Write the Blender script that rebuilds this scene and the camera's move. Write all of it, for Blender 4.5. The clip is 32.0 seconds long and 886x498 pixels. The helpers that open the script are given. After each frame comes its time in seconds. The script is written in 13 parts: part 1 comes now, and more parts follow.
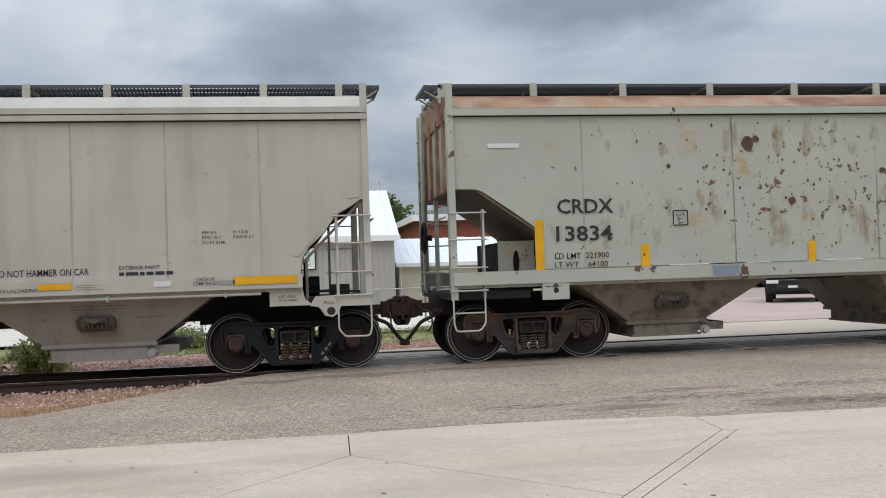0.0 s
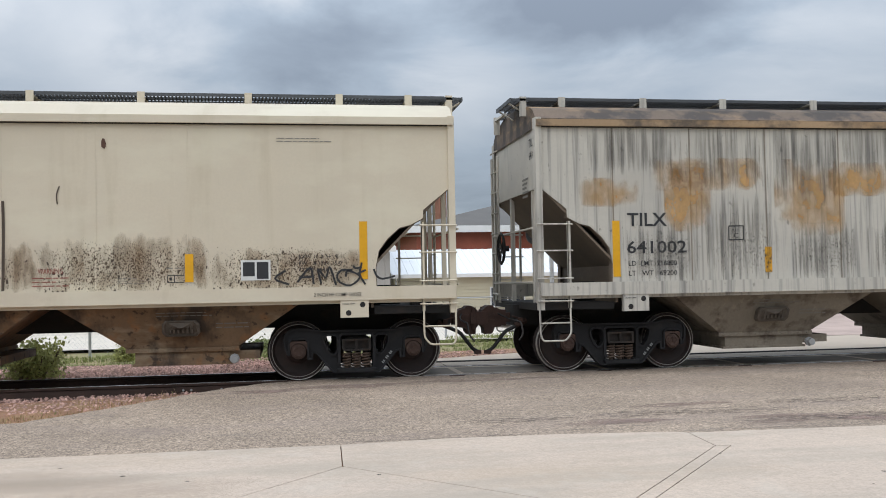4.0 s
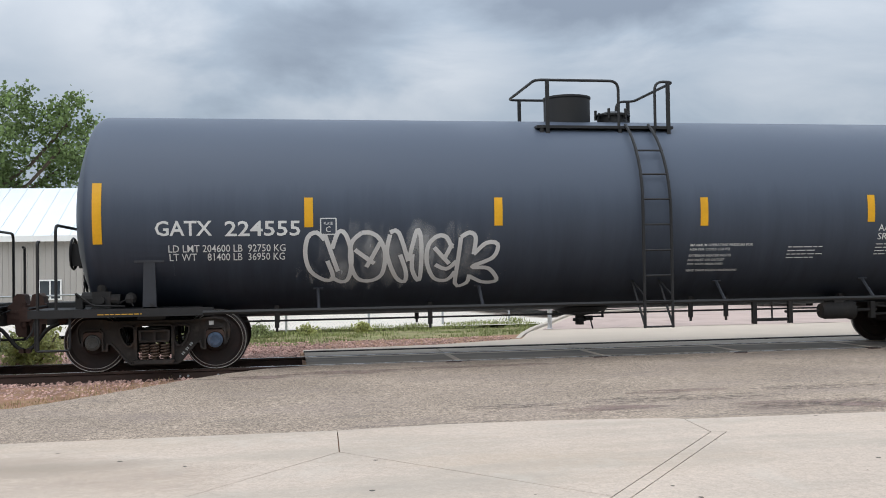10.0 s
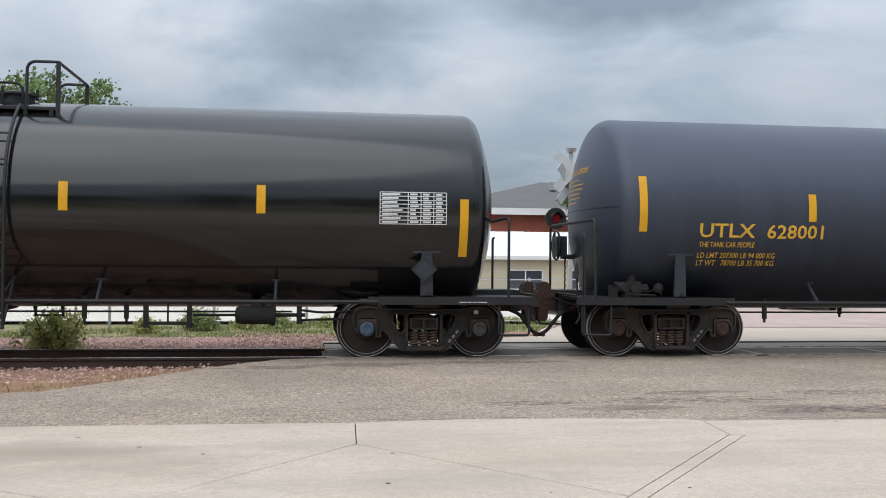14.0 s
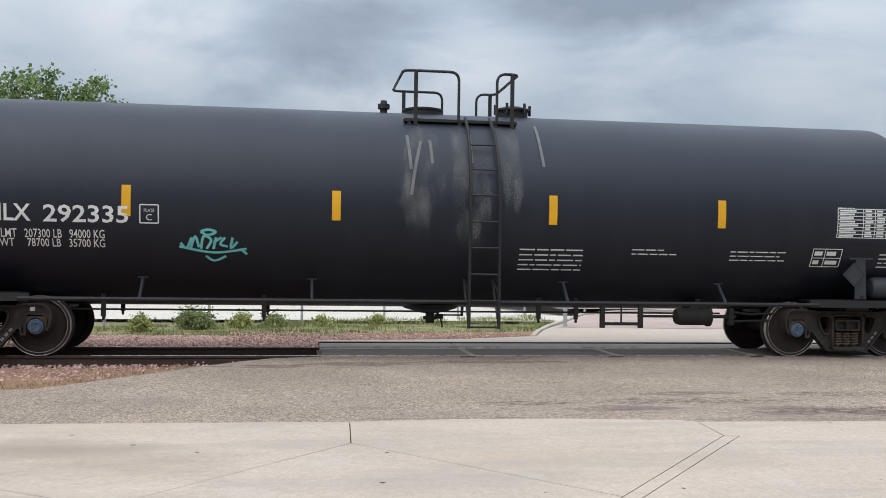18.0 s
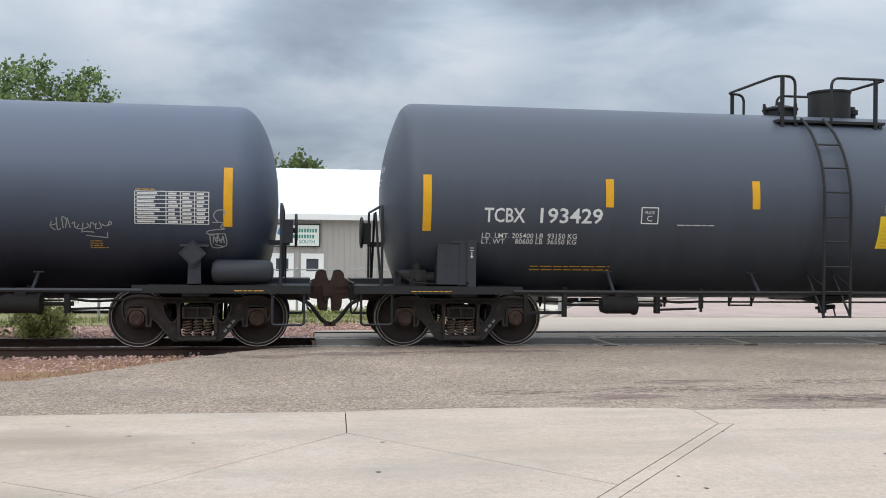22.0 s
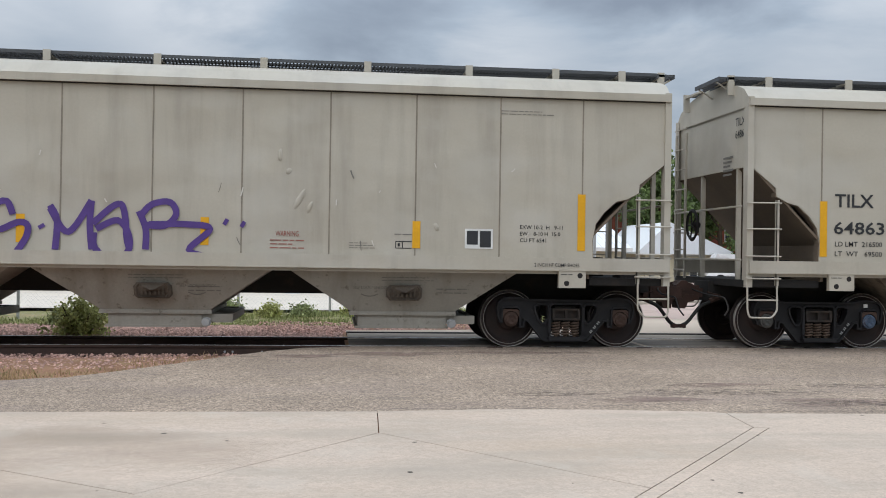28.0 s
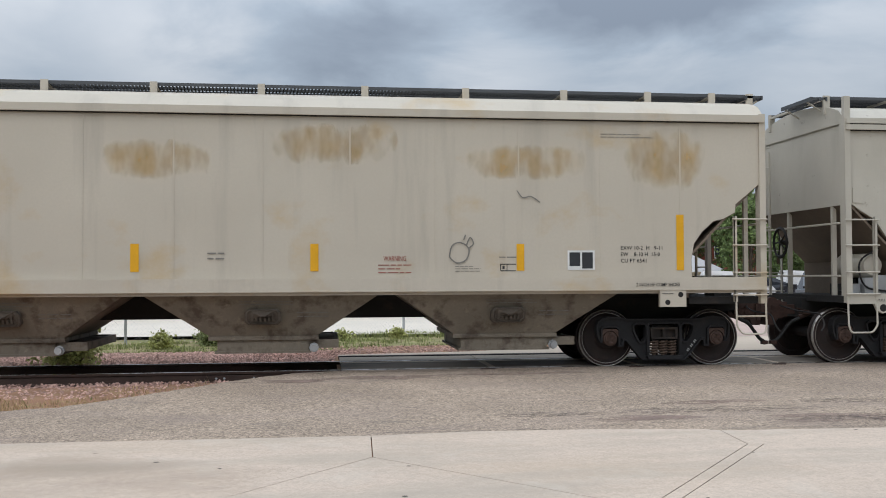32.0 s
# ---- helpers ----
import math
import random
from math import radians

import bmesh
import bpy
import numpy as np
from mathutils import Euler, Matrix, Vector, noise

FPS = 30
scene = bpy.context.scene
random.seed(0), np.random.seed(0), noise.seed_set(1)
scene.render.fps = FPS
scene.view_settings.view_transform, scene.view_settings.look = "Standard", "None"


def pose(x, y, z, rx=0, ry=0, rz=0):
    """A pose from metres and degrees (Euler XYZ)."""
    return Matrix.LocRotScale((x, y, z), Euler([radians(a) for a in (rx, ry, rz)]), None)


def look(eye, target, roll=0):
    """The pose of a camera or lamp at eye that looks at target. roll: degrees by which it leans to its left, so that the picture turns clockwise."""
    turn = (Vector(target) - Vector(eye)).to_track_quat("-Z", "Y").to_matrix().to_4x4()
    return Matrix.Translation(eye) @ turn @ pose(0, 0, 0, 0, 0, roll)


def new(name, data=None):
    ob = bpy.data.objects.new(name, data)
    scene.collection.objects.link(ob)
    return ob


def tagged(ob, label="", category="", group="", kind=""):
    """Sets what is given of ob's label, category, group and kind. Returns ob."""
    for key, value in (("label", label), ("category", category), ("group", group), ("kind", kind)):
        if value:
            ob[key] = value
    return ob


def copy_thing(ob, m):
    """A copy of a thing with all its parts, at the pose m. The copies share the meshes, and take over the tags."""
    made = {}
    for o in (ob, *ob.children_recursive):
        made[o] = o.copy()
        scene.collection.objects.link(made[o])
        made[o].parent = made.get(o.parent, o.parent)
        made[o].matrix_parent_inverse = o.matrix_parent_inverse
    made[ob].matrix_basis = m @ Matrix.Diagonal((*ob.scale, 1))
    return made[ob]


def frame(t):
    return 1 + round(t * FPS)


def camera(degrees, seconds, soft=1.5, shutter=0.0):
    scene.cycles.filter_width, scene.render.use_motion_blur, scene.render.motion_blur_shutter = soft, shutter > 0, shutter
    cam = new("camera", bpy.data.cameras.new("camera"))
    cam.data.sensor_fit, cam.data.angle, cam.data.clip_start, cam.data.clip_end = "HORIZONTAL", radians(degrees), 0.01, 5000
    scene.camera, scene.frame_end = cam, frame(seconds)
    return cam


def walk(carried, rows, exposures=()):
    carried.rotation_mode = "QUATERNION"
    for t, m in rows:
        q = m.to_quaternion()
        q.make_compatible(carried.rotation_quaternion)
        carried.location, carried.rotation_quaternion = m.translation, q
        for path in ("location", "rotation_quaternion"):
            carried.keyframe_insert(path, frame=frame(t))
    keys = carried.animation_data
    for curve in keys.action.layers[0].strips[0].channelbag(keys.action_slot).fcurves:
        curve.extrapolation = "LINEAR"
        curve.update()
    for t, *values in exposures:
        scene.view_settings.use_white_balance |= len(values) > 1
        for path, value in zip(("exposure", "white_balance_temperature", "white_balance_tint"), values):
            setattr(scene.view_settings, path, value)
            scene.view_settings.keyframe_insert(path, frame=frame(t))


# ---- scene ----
# ---- the camera: hand-held on the kerb, turning a little, 1.47 m over the rail head ----
EYE = (0.0, 0.0, 1.472)
cam = camera(49.69, 32.0, soft=0.95, shutter=0.0)
TURNS = (
    (0, 91.325, 1.869, -8.850), (0.5, 91.390, 1.858, -8.804), (1, 91.481, 1.832, -8.755), (1.5, 91.628, 1.719, -8.786),
    (2, 91.782, 1.579, -8.914), (2.5, 91.906, 1.405, -9.056), (3, 91.983, 1.254, -9.132), (3.5, 92.023, 1.199, -9.157),
    (4, 92.028, 1.043, -9.131), (4.5, 92.008, 0.783, -9.026), (6.5, 91.705, 0.653, -9.043), (7, 91.510, 0.752, -9.165),
    (7.5, 91.330, 0.751, -9.305), (8, 91.243, 0.685, -9.441), (8.5, 91.242, 0.670, -9.515), (9, 91.257, 0.687, -9.461),
    (9.5, 91.259, 0.697, -9.338), (10, 91.209, 0.922, -9.320), (10.5, 91.072, 1.041, -9.481), (11, 90.944, 1.235, -9.808),
    (11.5, 90.832, 1.356, -10.046), (12, 90.684, 1.211, -10.012), (12.5, 90.540, 0.833, -9.614), (13, 90.573, 0.297, -8.986),
    (13.5, 90.719, -0.135, -8.406), (15.5, 91.278, -0.826, -7.700), (16, 91.223, -0.859, -7.760), (16.5, 91.132, -0.860, -7.906),
    (17, 91.006, -0.813, -8.044), (17.5, 90.907, -0.832, -8.182), (18, 90.890, -0.825, -8.315), (18.5, 90.918, -0.664, -8.424),
    (19, 90.910, -0.554, -8.482), (19.5, 90.861, -0.559, -8.531), (20, 90.762, -0.475, -8.561), (20.5, 90.591, -0.528, -8.582),
    (21, 90.447, -0.512, -8.590), (21.5, 90.346, -0.529, -8.621), (22, 90.281, -0.576, -8.623), (22.5, 90.266, -0.571, -8.634),
    (23, 90.296, -0.527, -8.582), (23.5, 90.366, -0.527, -8.551), (24, 90.419, -0.577, -8.442), (24.5, 90.458, -0.550, -8.329),
    (25, 90.462, -0.453, -8.098), (25.5, 90.459, -0.404, -7.799), (27.5, 90.298, -0.703, -6.746), (28, 90.294, -0.872, -6.665),
    (28.5, 90.400, -0.872, -6.660), (29, 90.555, -1.006, -6.676), (29.5, 90.732, -1.020, -6.785), (30, 90.913, -0.982, -6.809),
    (30.5, 91.110, -0.707, -6.828), (31, 91.340, -0.289, -6.856), (31.5, 91.496, 0.003, -6.982), (32, 91.620, 0.218, -7.210),
)
LIGHTNESS = ((0, -0.10), (1, -0.12), (2, -0.02), (4, 0.0), (5.2, -0.12), (6.5, -0.34), (7.2, -0.34), (8, 0.03), (9, 0.06), (13, 0.04), (21, 0.08), (23, 0.05), (24.2, -0.08), (27, -0.08), (29, -0.06), (32, -0.08))
walk(cam, [(t, pose(*EYE, a, b, c)) for t, a, b, c in TURNS], LIGHTNESS)

# ---- light: an overcast sky, brighter overhead, with a weak soft sun behind the cloud ----
SUN_UP, SUN_TURN = radians(51), radians(220)
world = bpy.data.worlds.new("sky")
scene.world = world
world.use_nodes = True
wn, wl = world.node_tree.nodes, world.node_tree.links
wn.clear()


def wnode(kind, **values):
    n = wn.new(kind)
    for k, v in values.items():
        n.inputs[k].default_value = v
    return n


w_out = wn.new("ShaderNodeOutputWorld")
w_bg = wnode("ShaderNodeBackground", Strength=0.80)
w_sky = wn.new("ShaderNodeTexSky")
w_sky.sky_type, w_sky.sun_disc = "NISHITA", False
w_sky.sun_elevation, w_sky.sun_rotation = SUN_UP, SUN_TURN
w_co = wn.new("ShaderNodeTexCoord")
w_sep = wn.new("ShaderNodeSeparateXYZ")
wl.new(w_co.outputs["Generated"], w_sep.inputs[0])


def wmath(op, a, b=None):
    n = wn.new("ShaderNodeMath")
    n.operation = op
    for i, v in enumerate((a, b)):
        if v is None:
            continue
        if isinstance(v, (int, float)):
            n.inputs[i].default_value = v
        else:
            wl.new(v, n.inputs[i])
    return n.outputs[0]


up = wmath("MAXIMUM", w_sep.outputs[2], 0.0)
flat = wmath("ADD", up, 0.22)
w_vec = wn.new("ShaderNodeCombineXYZ")
wl.new(wmath("DIVIDE", w_sep.outputs[0], flat), w_vec.inputs[0])
wl.new(wmath("DIVIDE", w_sep.outputs[1], flat), w_vec.inputs[1])
w_vec.inputs[2].default_value = 3.7
w_n1 = wnode("ShaderNodeTexNoise", Scale=1.9, Detail=6.0, Roughness=0.55, Distortion=0.4)
wl.new(w_vec.outputs[0], w_n1.inputs["Vector"])
w_n2 = wnode("ShaderNodeTexNoise", Scale=0.8, Detail=3.0, Roughness=0.5)
wl.new(w_vec.outputs[0], w_n2.inputs["Vector"])
w_mix = wmath("ADD", wmath("MULTIPLY", w_n1.outputs["Fac"], 0.46), wmath("MULTIPLY", w_n2.outputs["Fac"], 0.14))
w_mix = wmath("ADD", w_mix, 0.215)


def bank(azimuth, height, wide, tall, gain):
    """A bank of cloud in the sky at an azimuth (from +y to +x) and height in degrees, with a ragged rim."""
    global w_mix
    az, eh = radians(azimuth), radians(height)
    d = wn.new("ShaderNodeVectorMath")
    d.operation = "SUBTRACT"
    d.inputs[1].default_value = (math.sin(az) * math.cos(eh), math.cos(az) * math.cos(eh), math.sin(eh))
    wl.new(w_co.outputs["Generated"], d.inputs[0])
    k = wn.new("ShaderNodeVectorMath")
    k.operation = "MULTIPLY"
    k.inputs[1].default_value = (1 / radians(wide), 1 / radians(wide), 1 / radians(tall))
    wl.new(d.outputs[0], k.inputs[0])
    ln = wn.new("ShaderNodeVectorMath")
    ln.operation = "LENGTH"
    wl.new(k.outputs[0], ln.inputs[0])
    rag = wmath("ADD", ln.outputs["Value"], wmath("MULTIPLY", wmath("SUBTRACT", w_n1.outputs["Fac"], 0.5), 2.2))
    m = wn.new("ShaderNodeMapRange")
    m.interpolation_type = "SMOOTHSTEP"
    for i, v in enumerate((0.15, 1.35, gain, 0.0)):
        m.inputs[i + 1].default_value = v
    wl.new(rag, m.inputs[0])
    w_mix = wmath("ADD", w_mix, m.outputs[0])


for b in ((1.5, 14.0, 8.0, 4.2, -0.13), (20.0, 15.6, 8.5, 2.8, -0.17), (-8.5, 13.5, 6.0, 3.5, 0.10), (9.5, 11.5, 5.0, 4.0, 0.07), (30.0, 12.0, 6.0, 4.0, 0.06), (8.0, 6.8, 34.0, 3.2, -0.045)):
    bank(*b)
w_ramp = wn.new("ShaderNodeValToRGB")
el = w_ramp.color_ramp.elements
el[0].position, el[0].color = 0.32, (0.273, 0.325, 0.407, 1)
el[1].position, el[1].color = 0.66, (0.755, 0.80, 0.862, 1)
mid = el.new(0.48)
mid.color = (0.446, 0.525, 0.625, 1)
wl.new(w_mix, w_ramp.inputs[0])
w_blend = wn.new("ShaderNodeMix")
w_blend.data_type, w_blend.blend_type = "RGBA", "MIX"
w_blend.inputs[0].default_value = 0.10
w_dim = wn.new("ShaderNodeMix")
w_dim.data_type, w_dim.blend_type = "RGBA", "MULTIPLY"
w_dim.inputs[0].default_value = 1.0
w_dim.inputs[7].default_value = (0.10, 0.10, 0.10, 1)
wl.new(w_sky.outputs[0], w_dim.inputs[6])
wl.new(w_ramp.outputs[0], w_blend.inputs[6])
wl.new(w_dim.outputs[2], w_blend.inputs[7])
w_gain = wn.new("ShaderNodeMix")
w_gain.data_type, w_gain.blend_type = "RGBA", "MULTIPLY"
w_gain.inputs[0].default_value = 1.0
wl.new(w_blend.outputs[2], w_gain.inputs[6])
w_lift = wn.new("ShaderNodeCombineColor")
lift = wmath("ADD", 0.90, wmath("MULTIPLY", wmath("POWER", up, 1.45), 3.15))
for i, gain in enumerate((0.18, 0.05, -0.10)):
    wl.new(wmath("ADD", lift, wmath("MULTIPLY", wmath("POWER", up, 2.5), gain)), w_lift.inputs[i])
wl.new(w_lift.outputs[0], w_gain.inputs[7])
wl.new(w_gain.outputs[2], w_bg.inputs[0])
wl.new(w_bg.outputs[0], w_out.inputs[0])

sun = new("sun", bpy.data.lights.new("sun", "SUN"))
sun.data.energy, sun.data.angle, sun.data.color = 1.25, radians(75), (1.0, 0.955, 0.89)
sun.matrix_basis = look((-34, -41, 66), (0, 0, 0))
scene.view_settings.exposure = 0.0
# ---- materials ----
MATS = {}


def surf(name, col, rough=0.6, metal=0.0, var=0.12, scale=1.5, grain=40.0, bump=0.15, depth=0.01, layers=(), spec=0.4, island=0.0, rnd=0.0, pebble=(), thin=0.0, dent=0.0):
    """A surface with broad and fine variation of colour, relief, and layers of stain: (colour, scale xyz, low, high, amount, rough)."""
    if name in MATS:
        return MATS[name]
    m = MATS[name] = bpy.data.materials.new(name)
    m.use_nodes = True
    nt = m.node_tree
    nd, lk = nt.nodes, nt.links
    b = nd["Principled BSDF"]
    b.inputs["Metallic"].default_value = metal
    b.inputs["Specular IOR Level"].default_value = spec
    co = nd.new("ShaderNodeTexCoord").outputs["Object"]

    def noise_at(scl, detail=4.0, rgh=0.55, stretch=None):
        n = nd.new("ShaderNodeTexNoise")
        n.inputs["Scale"].default_value, n.inputs["Detail"].default_value, n.inputs["Roughness"].default_value = scl, detail, rgh
        if stretch:
            mp = nd.new("ShaderNodeMapping")
            mp.inputs["Scale"].default_value = stretch
            lk.new(co, mp.inputs[0])
            lk.new(mp.outputs[0], n.inputs["Vector"])
        else:
            lk.new(co, n.inputs["Vector"])
        return n.outputs["Fac"]

    def ranged(src, lo, hi, a=0.0, c=1.0):
        n = nd.new("ShaderNodeMapRange")
        lk.new(src, n.inputs[0])
        for i, v in enumerate((lo, hi, a, c)):
            n.inputs[i + 1].default_value = v
        return n.outputs[0]

    def mixed(fac, a, c):
        n = nd.new("ShaderNodeMix")
        n.data_type = "RGBA"
        for s, v in ((n.inputs[0], fac), (n.inputs[6], a), (n.inputs[7], c)):
            if isinstance(v, (tuple, float, int)):
                s.default_value = (*v, 1) if isinstance(v, tuple) else v
            else:
                lk.new(v, s)
        return n.outputs[2]

    dark = tuple(c * (1 - var) for c in col)
    light = tuple(min(1, c * (1 + var)) for c in col)
    big = noise_at(scale)
    fine = noise_at(grain, 3.0, 0.6)
    colour = mixed(ranged(big, 0.3, 0.7), dark, light)
    colour = mixed(ranged(fine, 0.35, 0.65, 0.0, 0.35), colour, tuple(c * (1 - 1.6 * var) for c in col))
    for src, amount in (("isl", island), ("obj", rnd)):
        if amount:
            g = nd.new("ShaderNodeNewGeometry").outputs["Random Per Island"] if src == "isl" else nd.new("ShaderNodeObjectInfo").outputs["Random"]
            h = nd.new("ShaderNodeHueSaturation")
            lk.new(ranged(g, 0, 1, 1 - amount, 1 + amount), h.inputs["Value"])
            lk.new(colour, h.inputs["Color"])
            colour = h.outputs[0]
    cell = None
    for size, amount in pebble:
        vo = nd.new("ShaderNodeTexVoronoi")
        vo.inputs["Scale"].default_value = 1.0 / size
        lk.new(co, vo.inputs["Vector"])
        sp = nd.new("ShaderNodeSeparateColor")
        lk.new(vo.outputs["Color"], sp.inputs[0])
        h = nd.new("ShaderNodeHueSaturation")
        lk.new(ranged(sp.outputs[0], 0, 1, 1 - amount, 1 + amount), h.inputs["Value"])
        lk.new(colour, h.inputs["Color"])
        colour, cell = h.outputs[0], vo.outputs["Distance"]
    rgh = ranged(big, 0.3, 0.7, rough - 0.06, min(1.0, rough + 0.06))
    for lc, st, lo, hi, amount in layers:
        fac = ranged(noise_at(1.0, 5.0, 0.6, st), lo, hi, 0.0, amount)
        colour = mixed(fac, colour, lc)
    lk.new(colour, b.inputs["Base Color"])
    lk.new(rgh, b.inputs["Roughness"])
    if thin:
        tl = nd.new("ShaderNodeBsdfTranslucent")
        lk.new(colour, tl.inputs["Color"])
        mx = nd.new("ShaderNodeMixShader")
        mx.inputs[0].default_value = thin
        lk.new(b.outputs[0], mx.inputs[1])
        lk.new(tl.outputs[0], mx.inputs[2])
        lk.new(mx.outputs[0], nd["Material Output"].inputs["Surface"])
    if bump:
        bp = nd.new("ShaderNodeBump")
        bp.inputs["Strength"].default_value, bp.inputs["Distance"].default_value = bump, depth
        lk.new(cell or fine, bp.inputs["Height"])
        if dent:
            dn = nd.new("ShaderNodeBump")
            dn.inputs["Strength"].default_value, dn.inputs["Distance"].default_value = 0.6, dent
            lk.new(noise_at(0.8, 2.5, 0.45), dn.inputs["Height"])
            lk.new(dn.outputs[0], bp.inputs["Normal"])
        lk.new(bp.outputs[0], b.inputs["Normal"])
    return m


def stain(name, col, low, high, amount, flat=False, scl=None, fade=0.28):
    """A see-through blotch: ragged inside, fading towards its rim."""
    m = surf(name, col, 0.8, var=0.25, scale=3, grain=30, bump=0.1)
    nd, lk = m.node_tree.nodes, m.node_tree.links
    tc = nd.new("ShaderNodeTexCoord")
    ns = nd.new("ShaderNodeTexNoise")
    mp = nd.new("ShaderNodeMapping")
    mp.inputs["Scale"].default_value = (1.6, 1.0, 4.5) if low < 0.3 else (9.0, 1.0, 9.0) if low == 0.60 else (38.0, 1.0, 30.0) if low > 0.5 else (5.0, 1.0, 1.6)
    if flat or scl:
        mp.inputs["Scale"].default_value = scl or (1.6, 4.0, 1.0)
    lk.new(tc.outputs["Object"], mp.inputs[0])
    lk.new(mp.outputs[0], ns.inputs["Vector"])
    ns.inputs["Scale"].default_value, ns.inputs["Detail"].default_value = 1.0, 6.0
    sp = nd.new("ShaderNodeSeparateXYZ")
    lk.new(tc.outputs["Generated"], sp.inputs[0])

    def mth(op, a, c):
        n = nd.new("ShaderNodeMath")
        n.operation = op
        for i, v in enumerate((a, c)):
            if isinstance(v, (int, float)):
                n.inputs[i].default_value = v
            else:
                lk.new(v, n.inputs[i])
        return n.outputs[0]

    rim = None
    for k in ((0, 1) if flat else (0, 2)):
        d = mth("MULTIPLY", mth("ABSOLUTE", mth("SUBTRACT", sp.outputs[k], 0.5), 0.0), 2.0)
        d = mth("POWER", d, 3.0)
        rim = d if rim is None else mth("ADD", rim, d)
    v = mth("SUBTRACT", ns.outputs["Fac"], mth("MULTIPLY", rim, fade))
    r = nd.new("ShaderNodeMapRange")
    lk.new(v, r.inputs[0])
    for i, q in enumerate((low, high, 0.0, amount)):
        r.inputs[i + 1].default_value = q
    tr = nd.new("ShaderNodeBsdfTransparent")
    mx = nd.new("ShaderNodeMixShader")
    lk.new(r.outputs[0], mx.inputs[0])
    lk.new(tr.outputs[0], mx.inputs[1])
    lk.new(nd["Principled BSDF"].outputs[0], mx.inputs[2])
    lk.new(mx.outputs[0], nd["Material Output"].inputs["Surface"])
    return m


def glow(name, col, strength):
    m = MATS[name] = bpy.data.materials.new(name)
    m.use_nodes = True
    b = m.node_tree.nodes["Principled BSDF"]
    b.inputs["Base Color"].default_value = (*col, 1)
    b.inputs["Emission Color"].default_value = (*col, 1)
    b.inputs["Emission Strength"].default_value = strength
    return m


streak = lambda c, lo, hi, a, k=1.0: (c, (2.2 * k, 1.0, 0.22 * k), lo, hi, a)
spots = lambda c, lo, hi, a, k=6.0: (c, (k, k, k), lo, hi, a)

asphalt = surf("asphalt", (0.340, 0.270, 0.212), 0.9, var=0.20, scale=0.45, grain=30, bump=0.35, depth=0.006, spec=0.2, pebble=((0.030, 0.20), (0.013, 0.55)),
               layers=(((0.255, 0.205, 0.180), (0.45, 0.9, 1), 0.48, 0.68, 0.5), ((0.15, 0.125, 0.105), (7, 7, 7), 0.58, 0.70, 0.55), ((0.16, 0.14, 0.125), (0.6, 1.6, 1), 0.60, 0.74, 0.5)))
concrete = surf("pavement_concrete", (0.506, 0.416, 0.342), 0.85, var=0.06, scale=0.6, grain=60, bump=0.25, depth=0.004, spec=0.25, pebble=((0.05, 0.05), (0.016, 0.09)),
                layers=(((0.40, 0.315, 0.235), (0.16, 0.4, 1), 0.48, 0.66, 0.6), ((0.37, 0.32, 0.265), (0.35, 1.2, 1), 0.46, 0.68, 0.75), ((0.34, 0.295, 0.25), (5, 5, 5), 0.60, 0.72, 0.35), ((0.53, 0.475, 0.41), (1.7, 1.1, 1), 0.55, 0.75, 0.5),
                        ((0.25, 0.20, 0.155), (12, 12, 12), 0.70, 0.76, 0.6), ((0.60, 0.55, 0.49), (17, 17, 17), 0.68, 0.74, 0.5)))
panel_concrete = surf("crossing_concrete", (0.42, 0.355, 0.295), 0.8, var=0.12, scale=1.2, grain=70, spec=0.12, bump=0.3, depth=0.006,
                      layers=(((0.16, 0.155, 0.15), (0.3, 4, 1), 0.45, 0.65, 0.6),))
lot_concrete = surf("lot_concrete", (0.62, 0.565, 0.49), 0.9, var=0.07, scale=0.3, grain=30, spec=0.12, bump=0.2)
pink_lot = surf("far_lot", (0.36, 0.28, 0.25), 0.9, var=0.08, scale=0.3, grain=30, spec=0.12, bump=0.2)
soil = surf("soil", (0.34, 0.20, 0.135), 0.95, var=0.25, scale=1.2, grain=30, bump=0.8, depth=0.03, spec=0.1,
            layers=(((0.34, 0.25, 0.14), (3, 3, 3), 0.5, 0.68, 0.8),))
ballast_mat = surf("ballast_stone", (0.50, 0.325, 0.275), 0.9, var=0.22, scale=3, grain=25, bump=0.4, island=0.45, spec=0.2)
rail_steel = surf("rail_steel", (0.060, 0.036, 0.028), 0.75, var=0.25, scale=4, grain=40, bump=0.3)
rail_top = surf("rail_top", (0.42, 0.41, 0.40), 0.28, 0.9, var=0.1, scale=6, grain=60, bump=0.05)
wood_tie = surf("tie_wood", (0.085, 0.065, 0.05), 0.9, var=0.3, scale=3, grain=20, bump=0.6, rnd=0.3)
grass_mat = surf("grass", (0.25, 0.275, 0.11), 0.8, thin=0.35, var=0.3, scale=0.8, grain=6, bump=0.0, island=0.5, spec=0.2)
dry_grass = surf("dry_grass", (0.42, 0.30, 0.17), 0.85, thin=0.3, var=0.3, scale=0.8, grain=6, bump=0.0, island=0.4, spec=0.2)
turf = surf("turf", (0.23, 0.225, 0.105), 0.95, var=0.3, scale=1.5, grain=18, bump=0.6, depth=0.03, spec=0.1,
            layers=(((0.36, 0.27, 0.17), (1.2, 1.2, 1), 0.45, 0.62, 0.7),))
leaf = surf("leaf", (0.17, 0.235, 0.085), 0.6, thin=0.35, var=0.3, scale=0.9, grain=8, bump=0.0, island=0.45, spec=0.3)
